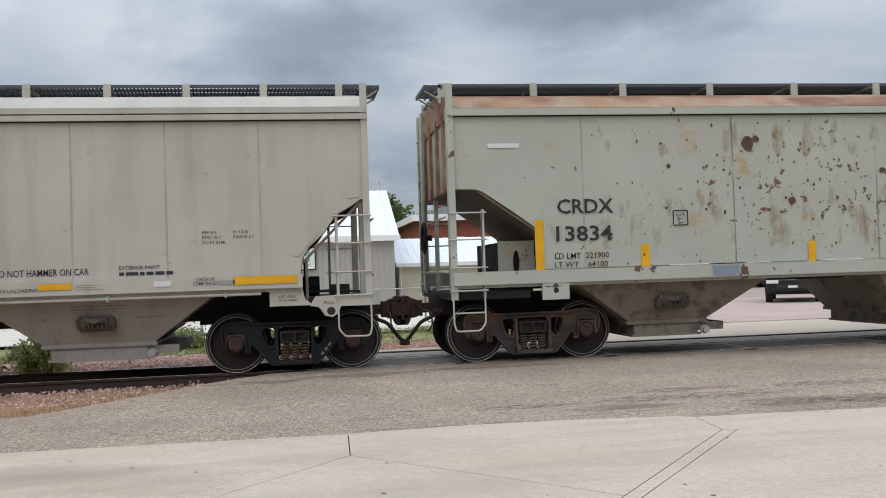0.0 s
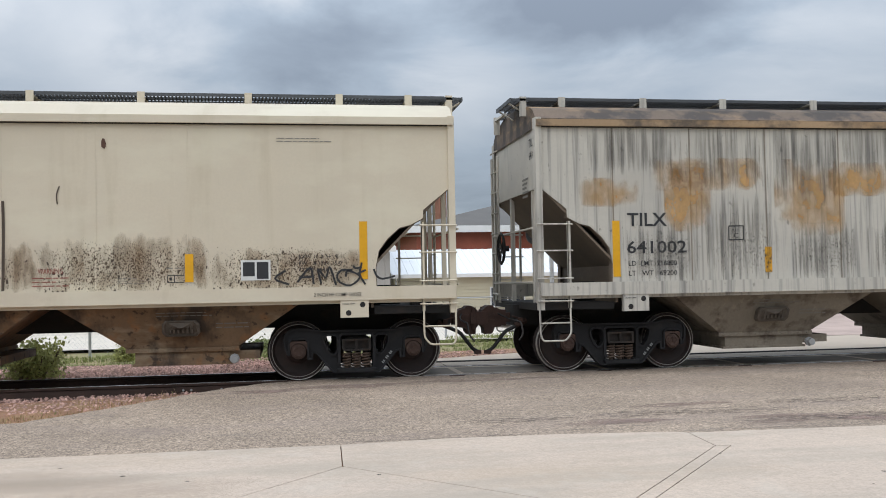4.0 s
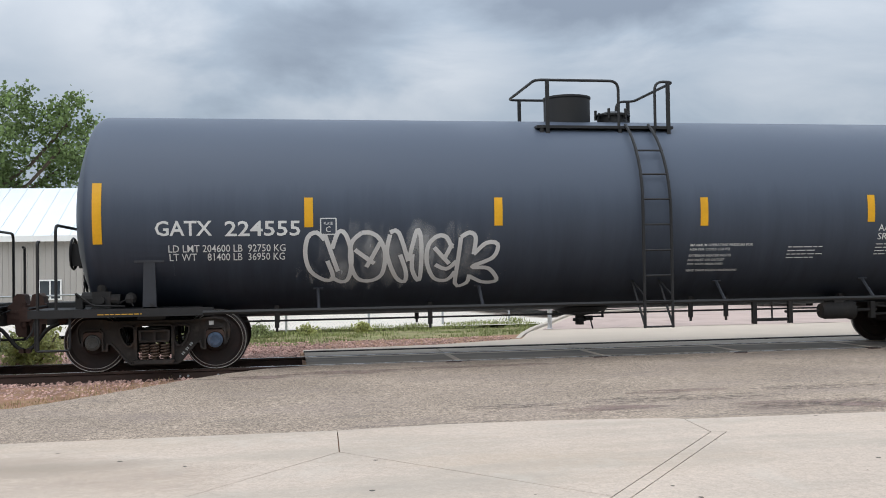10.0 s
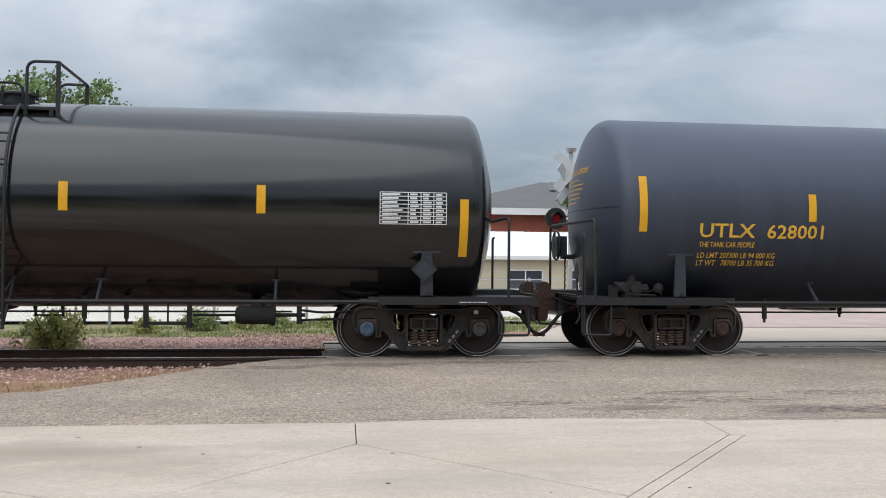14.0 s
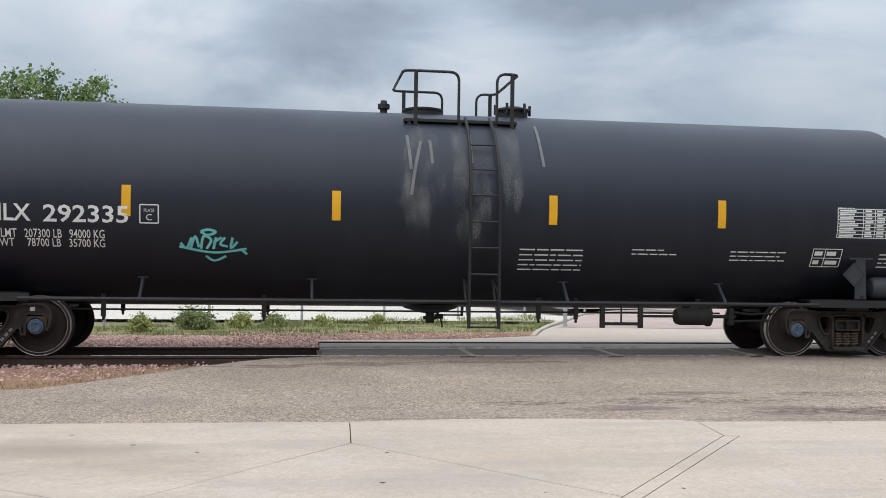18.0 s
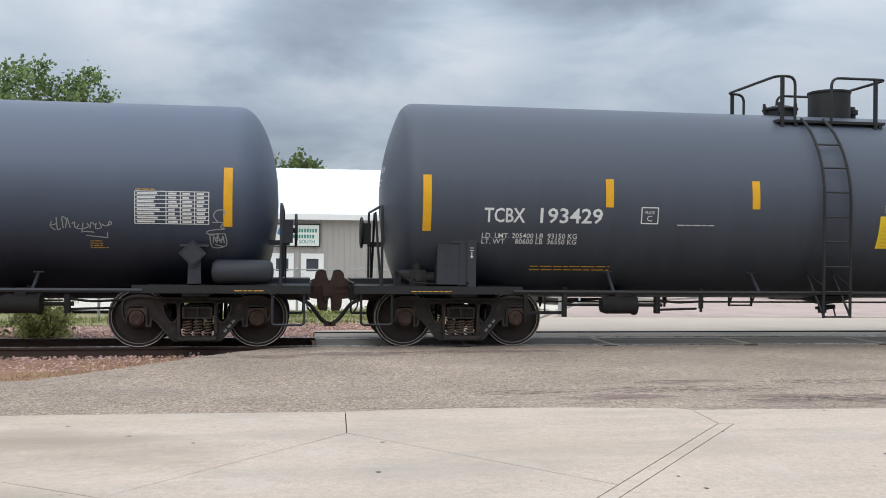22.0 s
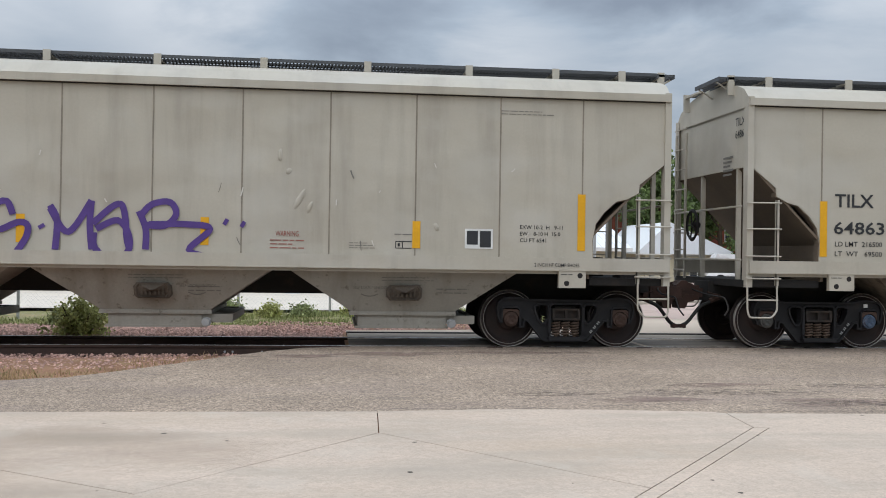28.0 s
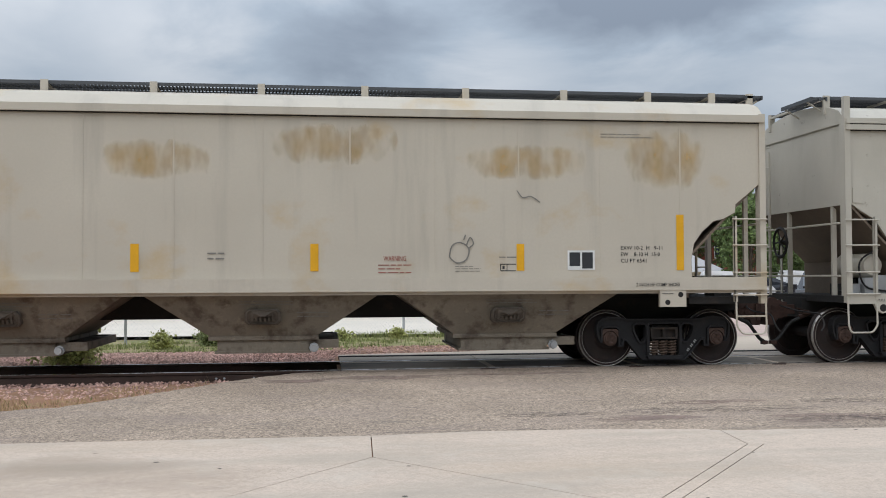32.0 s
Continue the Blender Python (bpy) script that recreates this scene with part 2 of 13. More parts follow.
leaf_dark = surf("leaf_dark", (0.155, 0.205, 0.075), 0.6, thin=0.4, var=0.3, scale=0.9, grain=8, bump=0.0, island=0.45, spec=0.3)
shrub_leaf = surf("shrub_leaf", (0.44, 0.45, 0.18), 0.65, thin=0.4, var=0.3, scale=3, grain=12, bump=0.0, island=0.4, spec=0.2)
weed_leaf = surf("weed_leaf", (0.30, 0.34, 0.16), 0.65, thin=0.4, var=0.3, scale=3, grain=12, bump=0.0, island=0.4, spec=0.2)
bark = surf("bark", (0.12, 0.09, 0.065), 0.9, var=0.25, scale=4, grain=18, bump=0.8, depth=0.02)

spring_rust = surf("spring_steel", (0.115, 0.078, 0.058), 0.7, var=0.3, scale=6, grain=40, bump=0.2)
bogie = surf("truck_steel", (0.036, 0.030, 0.027), 0.8, var=0.3, scale=3, grain=35, bump=0.35, rnd=0.15,
             layers=(spots((0.085, 0.048, 0.028), 0.55, 0.7, 0.6, 3.0), spots((0.09, 0.08, 0.07), 0.58, 0.7, 0.4, 9.0)))
bogie_black = surf("truck_steel_black", (0.014, 0.014, 0.016), 0.75, var=0.3, scale=3, grain=35, bump=0.3, rnd=0.12,
                   layers=(spots((0.034, 0.030, 0.028), 0.56, 0.7, 0.5, 4.0),))
bogie_rusty = surf("truck_steel_rusty", (0.062, 0.054, 0.048), 0.85, var=0.3, scale=3, grain=35, bump=0.35,
                   layers=(spots((0.17, 0.085, 0.045), 0.48, 0.62, 0.85, 1.6), spots((0.10, 0.09, 0.08), 0.58, 0.7, 0.4, 9.0)))
bearing_grey = surf("bearing_grey", (0.085, 0.085, 0.080), 0.6, var=0.3, scale=9, grain=40, bump=0.2)
wheel_steel = surf("wheel_steel", (0.022, 0.015, 0.014), 0.7, var=0.25, scale=5, grain=30, bump=0.2,
                   layers=(spots((0.048, 0.024, 0.019), 0.5, 0.7, 0.5, 4.0),))
tread = surf("wheel_rim", (0.46, 0.44, 0.42), 0.42, 0.8, var=0.1, scale=8, grain=50, bump=0.05)
under = surf("underframe", (0.018, 0.017, 0.017), 0.8, var=0.3, scale=3, grain=30, bump=0.25,
             layers=(spots((0.06, 0.038, 0.026), 0.56, 0.72, 0.4, 3.0),))
coupler_rust = surf("coupler_steel", (0.052, 0.028, 0.022), 0.85, var=0.3, scale=6, grain=40, bump=0.4)
rubber = surf("hose_rubber", (0.012, 0.012, 0.012), 0.6, var=0.2, scale=8, grain=40, bump=0.1)
bearing_blue = surf("bearing_blue", (0.085, 0.13, 0.205), 0.6, var=0.3, scale=9, grain=40, bump=0.2, layers=(spots((0.12, 0.08, 0.06), 0.5, 0.68, 0.7, 8.0),))
bearing_brown = surf("bearing_brown", (0.075, 0.045, 0.035), 0.75, var=0.3, scale=9, grain=40, bump=0.3)
galv = surf("galvanised", (0.42, 0.43, 0.44), 0.5, 0.5, var=0.1, scale=3, grain=40, bump=0.1)
grating = surf("walkway_grating", (0.085, 0.09, 0.098), 0.6, 0.3, var=0.15, scale=3, grain=40, bump=0.1)
yellow = surf("reflector_yellow", (0.72, 0.37, 0.012), 0.45, var=0.10, scale=3, grain=30, bump=0.05, layers=(streak((0.40, 0.20, 0.03), 0.56, 0.8, 0.5, 2.0),))
ochre = surf("reflector_ochre", (0.48, 0.35, 0.035), 0.5, var=0.1, scale=3, grain=30, bump=0.05)
white_mark = surf("white_mark", (0.66, 0.67, 0.66), 0.6, var=0.1, scale=5, grain=40, bump=0.0)
grey_mark = surf("grey_mark", (0.30, 0.31, 0.31), 0.6, var=0.15, scale=5, grain=40, bump=0.0)
amber_mark = surf("amber_mark", (0.70, 0.40, 0.045), 0.6, var=0.1, scale=5, grain=40, bump=0.0)
black_mark = surf("black_mark", (0.028, 0.030, 0.034), 0.6, var=0.2, scale=5, grain=40, bump=0.0)
faded_mark = surf("faded_mark", (0.20, 0.19, 0.175), 0.7, var=0.2, scale=5, grain=40, bump=0.0)
red_mark = surf("red_mark", (0.30, 0.10, 0.08), 0.6, var=0.2, scale=5, grain=40, bump=0.0)
gold_mark = surf("gold_mark", (0.50, 0.36, 0.14), 0.7, var=0.2, scale=4, grain=40, bump=0.0)
label_yellow = surf("label_yellow", (0.80, 0.56, 0.02), 0.5, var=0.08, scale=4, grain=40, bump=0.0)
orange_paint = surf("orange_paint", (0.66, 0.16, 0.05), 0.6, var=0.1, scale=5, grain=40, bump=0.0)
purple_paint = surf("purple_paint", (0.085, 0.045, 0.22), 0.5, var=0.15, scale=5, grain=40, bump=0.0)
blue_paint = surf("blue_paint", (0.05, 0.065, 0.28), 0.5, var=0.15, scale=5, grain=40, bump=0.0)
dim_blue = surf("dim_blue_paint", (0.025, 0.10, 0.20), 0.5, var=0.2, scale=5, grain=40, bump=0.0)
bluegreen_paint = surf("turquoise_paint", (0.16, 0.52, 0.52), 0.5, var=0.15, scale=5, grain=40, bump=0.0)
green_paint = surf("green_paint", (0.045, 0.28, 0.13), 0.5, var=0.2, scale=5, grain=40, bump=0.0)
cream_paint = surf("cream_paint", (0.66, 0.58, 0.33), 0.5, var=0.1, scale=5, grain=40, bump=0.0)
red_paint = surf("red_paint", (0.30, 0.035, 0.03), 0.5, var=0.1, scale=5, grain=40, bump=0.0)
silver_paint = surf("silver_paint", (0.62, 0.63, 0.64), 0.4, 0.3, var=0.12, scale=2, grain=30, bump=0.0)
scrape_silver = surf("thin_silver_paint", (0.27, 0.275, 0.28), 0.5, var=0.35, scale=6, grain=30, bump=0.0)
pale_blue_spray = surf("pale_blue_spray", (0.33, 0.38, 0.46), 0.5, var=0.2, scale=5, grain=40, bump=0.0)
placard_red = surf("placard_red", (0.42, 0.03, 0.035), 0.5, var=0.08, scale=5, grain=40, bump=0.0)

hopper_grey = surf("hopper_grey", (0.455, 0.427, 0.368), 0.55, var=0.05, scale=0.7, grain=25, dent=0.13, bump=0.05,
                   layers=(streak((0.31, 0.285, 0.24), 0.52, 0.75, 0.6), spots((0.22, 0.195, 0.165), 0.66, 0.74, 0.7, 5.0), ((0.30, 0.275, 0.235), (0.7, 1, 0.25), 0.56, 0.72, 0.35)))
hopper_tan = surf("hopper_tan_grey", (0.440, 0.408, 0.345), 0.55, var=0.06, scale=0.6, grain=25, dent=0.22, bump=0.05,
                  layers=(streak((0.27, 0.245, 0.21), 0.50, 0.75, 0.6), ((0.45, 0.43, 0.385), (0.5, 1, 0.8), 0.5, 0.62, 0.5)))
hopper_rusty = surf("hopper_rusty_grey", (0.515, 0.488, 0.432), 0.6, var=0.07, scale=0.8, grain=25, dent=0.05, bump=0.08,
                    layers=(((0.41, 0.39, 0.355), (0.6, 1, 0.9), 0.45, 0.65, 0.7), ((0.17, 0.163, 0.155), (16, 1, 0.5), 0.50, 0.72, 0.7),
                            ((0.17, 0.165, 0.16), (3.2, 1, 0.22), 0.60, 0.72, 0.7), ((0.09, 0.085, 0.08), (11, 11, 7), 0.64, 0.72, 0.6)))
tan_stain = stain("tan_stain", (0.54, 0.35, 0.12), 0.22, 0.74, 0.62, scl=(5.0, 1.0, 2.2), fade=0.36)
rust_stain = stain("rust_stain", (0.53, 0.295, 0.09), 0.20, 0.72, 0.84, scl=(4.0, 1.0, 2.6), fade=0.26)
grime_runs = stain("grime_runs", (0.11, 0.102, 0.095), 0.36, 0.72, 0.62, scl=(21.0, 1.0, 0.8), fade=0.24)
eave_shade = surf("eave_shade", (0.035, 0.032, 0.030), 0.85, var=0.3, scale=3, grain=30, bump=0.1)
worn_yellow = surf("worn_reflector", (0.70, 0.35, 0.015), 0.5, var=0.1, scale=3, grain=30, bump=0.05, layers=(((0.05, 0.04, 0.03), (22, 22, 16), 0.55, 0.60, 0.9),))
grime_stain = stain("grime_stain", (0.075, 0.062, 0.052), 0.30, 0.80, 0.75)
rust_freckle = stain("rust_freckle", (0.18, 0.085, 0.04), 0.60, 0.68, 0.85)
orange_bloom = stain("orange_bloom", (0.40, 0.235, 0.10), 0.49, 0.72, 0.5)
silver_haze = stain("silver_haze", (0.66, 0.67, 0.67), 0.05, 0.24, 0.96)
thin_haze = stain("thin_haze", (0.16, 0.18, 0.21), 0.20, 0.60, 0.8)
white_overspray = stain("white_overspray", (0.50, 0.51, 0.52), 0.302, 0.75, 0.6)
pale_wash = stain("pale_wash", (0.20, 0.205, 0.21), 0.34, 0.66, 0.6)
pale_drip = stain("pale_drip", (0.13, 0.115, 0.10), 0.36, 0.70, 0.55)
spatter = stain("mud_spatter", (0.085, 0.05, 0.03), 0.501, 0.60, 0.85, scl=(58.0, 1.0, 46.0))
soot_spatter = stain("soot_spatter", (0.06, 0.055, 0.05), 0.53, 0.72, 0.6)
pale_seam = surf("pale_seam", (0.10, 0.095, 0.085), 0.7, var=0.25, scale=4, grain=40, bump=0.0)
chip_pale = surf("chipped_paint", (0.60, 0.58, 0.54), 0.7, var=0.15, scale=6, grain=40, bump=0.0)
brown_haze = stain("brown_haze", (0.27, 0.17, 0.09), 0.301, 0.75, 0.7)
drip_film = stain("drip_film", (0.34, 0.26, 0.15), 0.25, 0.75, 0.55, scl=(9.0, 1.0, 0.5), fade=0.22)
hopper_stained = surf("hopper_stained_grey", (0.495, 0.448, 0.375), 0.55, var=0.05, scale=0.7, grain=25, dent=0.05, bump=0.05,
                      layers=(((0.44, 0.30, 0.13), (0.7, 1, 0.9), 0.56, 0.70, 0.55), streak((0.31, 0.28, 0.24), 0.55, 0.75, 0.5)))
hopper_cream = surf("hopper_cream", (0.60, 0.532, 0.418), 0.55, var=0.05, scale=0.7, grain=25, dent=0.05, bump=0.05,
                    layers=(streak((0.44, 0.375, 0.26), 0.56, 0.75, 0.5), ((0.66, 0.61, 0.48), (0.4, 1, 0.9), 0.5, 0.62, 0.6)))
belly_rusty = surf("hopper_belly_rusty", (0.19, 0.125, 0.075), 0.8, var=0.2, scale=1.5, grain=25, bump=0.1,
                   layers=(((0.33, 0.27, 0.19), (0.9, 1, 2.5), 0.50, 0.64, 0.8), spots((0.28, 0.13, 0.05), 0.55, 0.68, 0.6, 4.0), ((0.035, 0.028, 0.024), (1.6, 1, 0.8), 0.50, 0.62, 0.85), spots((0.04, 0.03, 0.025), 0.58, 0.66, 0.8, 9.0)))
hopper_green = surf("hopper_grey_green", (0.42, 0.425, 0.365), 0.6, var=0.06, scale=0.8, grain=25, dent=0.05, bump=0.08,
                    layers=(((0.42, 0.25, 0.08), (1.2, 1, 2.0), 0.60, 0.72, 0.6), spots((0.10, 0.05, 0.035), 0.655, 0.675, 0.95, 3.2), spots((0.13, 0.07, 0.045), 0.70, 0.72, 0.9, 11.0)))
roof_rust = surf("roof_rust", (0.34, 0.25, 0.17), 0.7, var=0.1, scale=1, grain=25, bump=0.1,
                 layers=(((0.30, 0.15, 0.075), (1.2, 1.5, 1), 0.38, 0.55, 0.8), ((0.19, 0.085, 0.05), (0.7, 1.5, 1), 0.44, 0.58, 0.95)))
roof_black = surf("roof_soot", (0.165, 0.120, 0.088), 0.75, var=0.2, scale=1.2, grain=25, bump=0.1,
                  layers=(((0.34, 0.22, 0.12), (0.9, 2, 5), 0.52, 0.66, 0.8), ((0.05, 0.042, 0.038), (2.4, 2.5, 2.0), 0.44, 0.58, 0.9)))
roof_grimy = surf("roof_grimy", (0.36, 0.25, 0.15), 0.7, var=0.15, scale=1, grain=25, bump=0.1,
                  layers=(((0.30, 0.19, 0.10), (0.5, 2, 4), 0.45, 0.6, 0.8), ((0.07, 0.06, 0.052), (1.3, 2.0, 1.5), 0.48, 0.62, 0.85)))
belly = surf("hopper_belly", (0.315, 0.30, 0.265), 0.7, var=0.12, scale=1.2, grain=25, bump=0.1,
             layers=(streak((0.16, 0.14, 0.11), 0.50, 0.72, 0.6), spots((0.12, 0.10, 0.08), 0.60, 0.70, 0.7, 8.0)))
belly_dirty = surf("hopper_belly_dirty", (0.215, 0.185, 0.145), 0.75, var=0.18, scale=1.5, grain=25, bump=0.1,
                   layers=(spots((0.07, 0.05, 0.038), 0.50, 0.64, 0.75, 3.0), spots((0.30, 0.26, 0.20), 0.6, 0.7, 0.5, 7.0)))
cast_grime = surf("cast_bracket", (0.105, 0.088, 0.072), 0.8, var=0.3, scale=6, grain=30, bump=0.3)
seam_soft = surf("soft_seam", (0.375, 0.348, 0.297), 0.7, var=0.2, scale=1.5, grain=20, bump=0.05)
seam_mat = surf("seam_stain", (0.25, 0.22, 0.18), 0.8, var=0.25, scale=2.5, grain=25, bump=0.05)
# brown of the end sheets, with the shade under the slope put into it
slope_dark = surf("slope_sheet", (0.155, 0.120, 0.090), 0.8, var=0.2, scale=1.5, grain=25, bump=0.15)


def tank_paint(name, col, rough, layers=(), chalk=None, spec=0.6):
    """Tank paint; chalk lightens the barrel's top, sky reflection put into the colour with some real chalking: (colour,
    low z, high z, ragged edge, width of its runs).
    """
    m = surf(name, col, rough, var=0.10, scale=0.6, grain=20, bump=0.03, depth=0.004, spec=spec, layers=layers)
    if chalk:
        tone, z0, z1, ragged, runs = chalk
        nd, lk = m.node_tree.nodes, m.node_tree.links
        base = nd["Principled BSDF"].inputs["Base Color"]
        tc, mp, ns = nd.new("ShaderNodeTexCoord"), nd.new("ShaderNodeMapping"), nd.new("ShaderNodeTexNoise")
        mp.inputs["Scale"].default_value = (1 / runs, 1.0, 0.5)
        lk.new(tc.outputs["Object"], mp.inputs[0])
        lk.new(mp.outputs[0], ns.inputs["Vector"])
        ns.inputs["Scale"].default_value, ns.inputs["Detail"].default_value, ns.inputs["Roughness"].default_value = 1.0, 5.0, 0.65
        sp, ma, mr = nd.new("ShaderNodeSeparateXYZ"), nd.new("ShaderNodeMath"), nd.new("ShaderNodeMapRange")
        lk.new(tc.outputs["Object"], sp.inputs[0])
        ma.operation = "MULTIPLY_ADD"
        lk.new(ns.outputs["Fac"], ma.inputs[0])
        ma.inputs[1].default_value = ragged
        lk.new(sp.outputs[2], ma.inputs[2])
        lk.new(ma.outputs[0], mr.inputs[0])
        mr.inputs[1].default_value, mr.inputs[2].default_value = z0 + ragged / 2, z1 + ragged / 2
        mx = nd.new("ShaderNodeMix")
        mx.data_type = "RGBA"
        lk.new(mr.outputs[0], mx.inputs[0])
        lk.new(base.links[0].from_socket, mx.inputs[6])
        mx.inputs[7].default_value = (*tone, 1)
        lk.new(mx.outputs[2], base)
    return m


# pale barrel tops are sky reflection put into the colour; slate's streaks are chalking
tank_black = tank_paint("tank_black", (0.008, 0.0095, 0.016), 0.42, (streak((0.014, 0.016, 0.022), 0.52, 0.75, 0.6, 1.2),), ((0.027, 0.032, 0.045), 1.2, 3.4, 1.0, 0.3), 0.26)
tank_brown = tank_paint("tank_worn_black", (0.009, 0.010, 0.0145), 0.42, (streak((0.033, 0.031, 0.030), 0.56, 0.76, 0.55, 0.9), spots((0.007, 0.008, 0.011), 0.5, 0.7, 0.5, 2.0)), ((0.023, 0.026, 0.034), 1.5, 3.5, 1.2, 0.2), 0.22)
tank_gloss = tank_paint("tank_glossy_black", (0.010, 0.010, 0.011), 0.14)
tank_sheen = tank_paint("tank_sheen_black", (0.011, 0.0135, 0.021), 0.42, (streak((0.022, 0.026, 0.036), 0.5, 0.72, 0.6, 0.6),), ((0.064, 0.075, 0.104), 1.1, 3.0, 1.0, 0.35), 0.28)
tank_grey = tank_paint("tank_top_sheen_black", (0.011, 0.0145, 0.023), 0.40, (streak((0.022, 0.026, 0.035), 0.52, 0.72, 0.5, 1.5),), ((0.077, 0.094, 0.128), 0.95, 2.75, 0.7, 0.2), 0.20)
tank_top_sheen = tank_paint("tank_top_sheen_grey", (0.013, 0.0155, 0.021), 0.42, (streak((0.024, 0.027, 0.033), 0.52, 0.72, 0.5, 1.5), spots((0.012, 0.013, 0.016), 0.56, 0.72, 0.35, 2.5)), ((0.082, 0.093, 0.118), 0.70, 2.65, 0.6, 0.3), 0.20)
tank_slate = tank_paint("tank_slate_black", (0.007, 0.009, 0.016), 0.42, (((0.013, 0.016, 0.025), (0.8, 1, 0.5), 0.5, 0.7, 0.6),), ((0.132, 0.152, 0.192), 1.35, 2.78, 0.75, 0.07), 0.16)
tank_sky_sheen = tank_paint("tank_sky_sheen_black", (0.007, 0.009, 0.016), 0.42, (((0.013, 0.016, 0.025), (0.5, 1, 0.5), 0.5, 0.7, 0.6),), ((0.108, 0.128, 0.172), 1.15, 2.80, 0.30, 0.8), 0.16)
tank_white = tank_paint("tank_white", (0.72, 0.69, 0.635), 0.45, (streak((0.48, 0.44, 0.37), 0.56, 0.78, 0.5), ((0.36, 0.33, 0.28), (0.6, 1, 3.0), 0.64, 0.72, 0.3)))
black_steel = surf("black_steel", (0.016, 0.016, 0.017), 0.6, var=0.2, scale=3, grain=30, bump=0.15)
grey_steel = surf("grey_steel", (0.030, 0.033, 0.041), 0.6, var=0.15, scale=3, grain=30, bump=0.1)
white_steel = surf("white_steel", (0.70, 0.67, 0.615), 0.5, var=0.08, scale=3, grain=30, bump=0.05, layers=(streak((0.40, 0.34, 0.26), 0.6, 0.8, 0.5, 3.0),))
shell_seam = surf("shell_seam", (0.30, 0.26, 0.20), 0.7, var=0.3, scale=4, grain=30, bump=0.0)
scrape = surf("pale_scrape", (0.15, 0.15, 0.15), 0.7, var=0.2, scale=6, grain=40, bump=0.0)
spill = surf("dark_spill", (0.022, 0.022, 0.024), 0.5, var=0.2, scale=6, grain=40, bump=0.0)

metal_siding = surf("metal_siding", (0.345, 0.325, 0.30), 0.6, var=0.05, scale=0.5, grain=15, bump=0.03)
white_roof = surf("white_metal_roof", (0.74, 0.77, 0.80), 0.5, var=0.04, scale=0.5, grain=12, bump=0.03)
white_trim = surf("white_trim", (0.74, 0.74, 0.72), 0.5, var=0.04, scale=0.8, grain=15, bump=0.03)
cream_siding = surf("cream_siding", (0.58, 0.53, 0.38), 0.6, var=0.04, scale=0.6, grain=15, bump=0.03)
brick_wall = surf("red_brick", (0.30, 0.095, 0.060), 0.9, var=0.18, scale=0.8, grain=9, bump=0.3, rnd=0.15)
grey_shingle = surf("grey_shingle", (0.135, 0.13, 0.125), 0.9, var=0.12, scale=0.7, grain=10, bump=0.3)
glass = surf("window_glass", (0.05, 0.06, 0.07), 0.08, var=0.1, scale=1, grain=6, bump=0.0, spec=0.8)
sign_white = surf("sign_face", (0.68, 0.71, 0.66), 0.5, var=0.04, scale=2, grain=20, bump=0.0)
sign_green = surf("sign_green", (0.04, 0.22, 0.18), 0.5, var=0.1, scale=2, grain=20, bump=0.0)
sign_blue = surf("sign_blue", (0.05, 0.16, 0.42), 0.5, var=0.1, scale=2, grain=20, bump=0.0)
signal_black = surf("signal_black", (0.018, 0.018, 0.018), 0.5, var=0.2, scale=5, grain=30, bump=0.0)
alu = surf("aluminium", (0.55, 0.56, 0.57), 0.45, 0.6, var=0.08, scale=3, grain=30, bump=0.05)
red_lamp = glow("red_lamp", (1.0, 0.03, 0.04), 2.2)
red_lens = surf("red_lens", (0.25, 0.01, 0.012), 0.2, var=0.1, scale=5, grain=30, bump=0.0)
car_dark = surf("car_paint_dark", (0.018, 0.020, 0.026), 0.2, 0.3, var=0.1, scale=2, grain=20, bump=0.0, spec=0.6)
car_white = surf("car_paint_white", (0.62, 0.62, 0.62), 0.25, 0.0, var=0.05, scale=2, grain=20, bump=0.0, spec=0.6)
car_blue = surf("pale_blue_plastic", (0.15, 0.38, 0.62), 0.4, var=0.1, scale=2, grain=20, bump=0.0)
lens_white = surf("lamp_lens", (0.72, 0.72, 0.70), 0.15, var=0.05, scale=2, grain=20, bump=0.0, spec=0.7)
# ---- mesh helpers ----
def box(bm, x0, x1, y0, y1, z0, z1):
    v = [bm.verts.new((x, y, z)) for x in (x0, x1) for y in (y0, y1) for z in (z0, z1)]
    for a in ((0, 1, 3, 2), (4, 6, 7, 5), (0, 4, 5, 1), (2, 3, 7, 6), (0, 2, 6, 4), (1, 5, 7, 3)):
        bm.faces.new([v[i] for i in a])
    return v


def prism(bm, pts, y0, y1):
    """A flat outline in x and z, given thickness from y0 to y1."""
    a = [bm.verts.new((x, y0, z)) for x, z in pts]
    c = [bm.verts.new((x, y1, z)) for x, z in pts]
    bm.faces.new(a)
    bm.faces.new(c[::-1])
    n = len(pts)
    for i in range(n):
        bm.faces.new((a[i], c[i], c[(i + 1) % n], a[(i + 1) % n]))


def ring(bm, c, u, w, r, seg):
    return [bm.verts.new(Vector(c) + r * (math.cos(2 * math.pi * i / seg) * u + math.sin(2 * math.pi * i / seg) * w)) for i in range(seg)]


def axes(d):
    d = Vector(d).normalized()
    u = d.cross((0, 0, 1)) if abs(d.z) < 0.9 else d.cross((1, 0, 0))
    u.normalize()
    return u, d.cross(u)


def cyl(bm, p0, p1, r, seg=10, r2=None, caps=True):
    u, w = axes(Vector(p1) - Vector(p0))
    a, c = ring(bm, p0, u, w, r, seg), ring(bm, p1, u, w, r if r2 is None else r2, seg)
    for i in range(seg):
        bm.faces.new((a[i], a[(i + 1) % seg], c[(i + 1) % seg], c[i]))
    if caps:
        bm.faces.new(a[::-1])
        bm.faces.new(c)


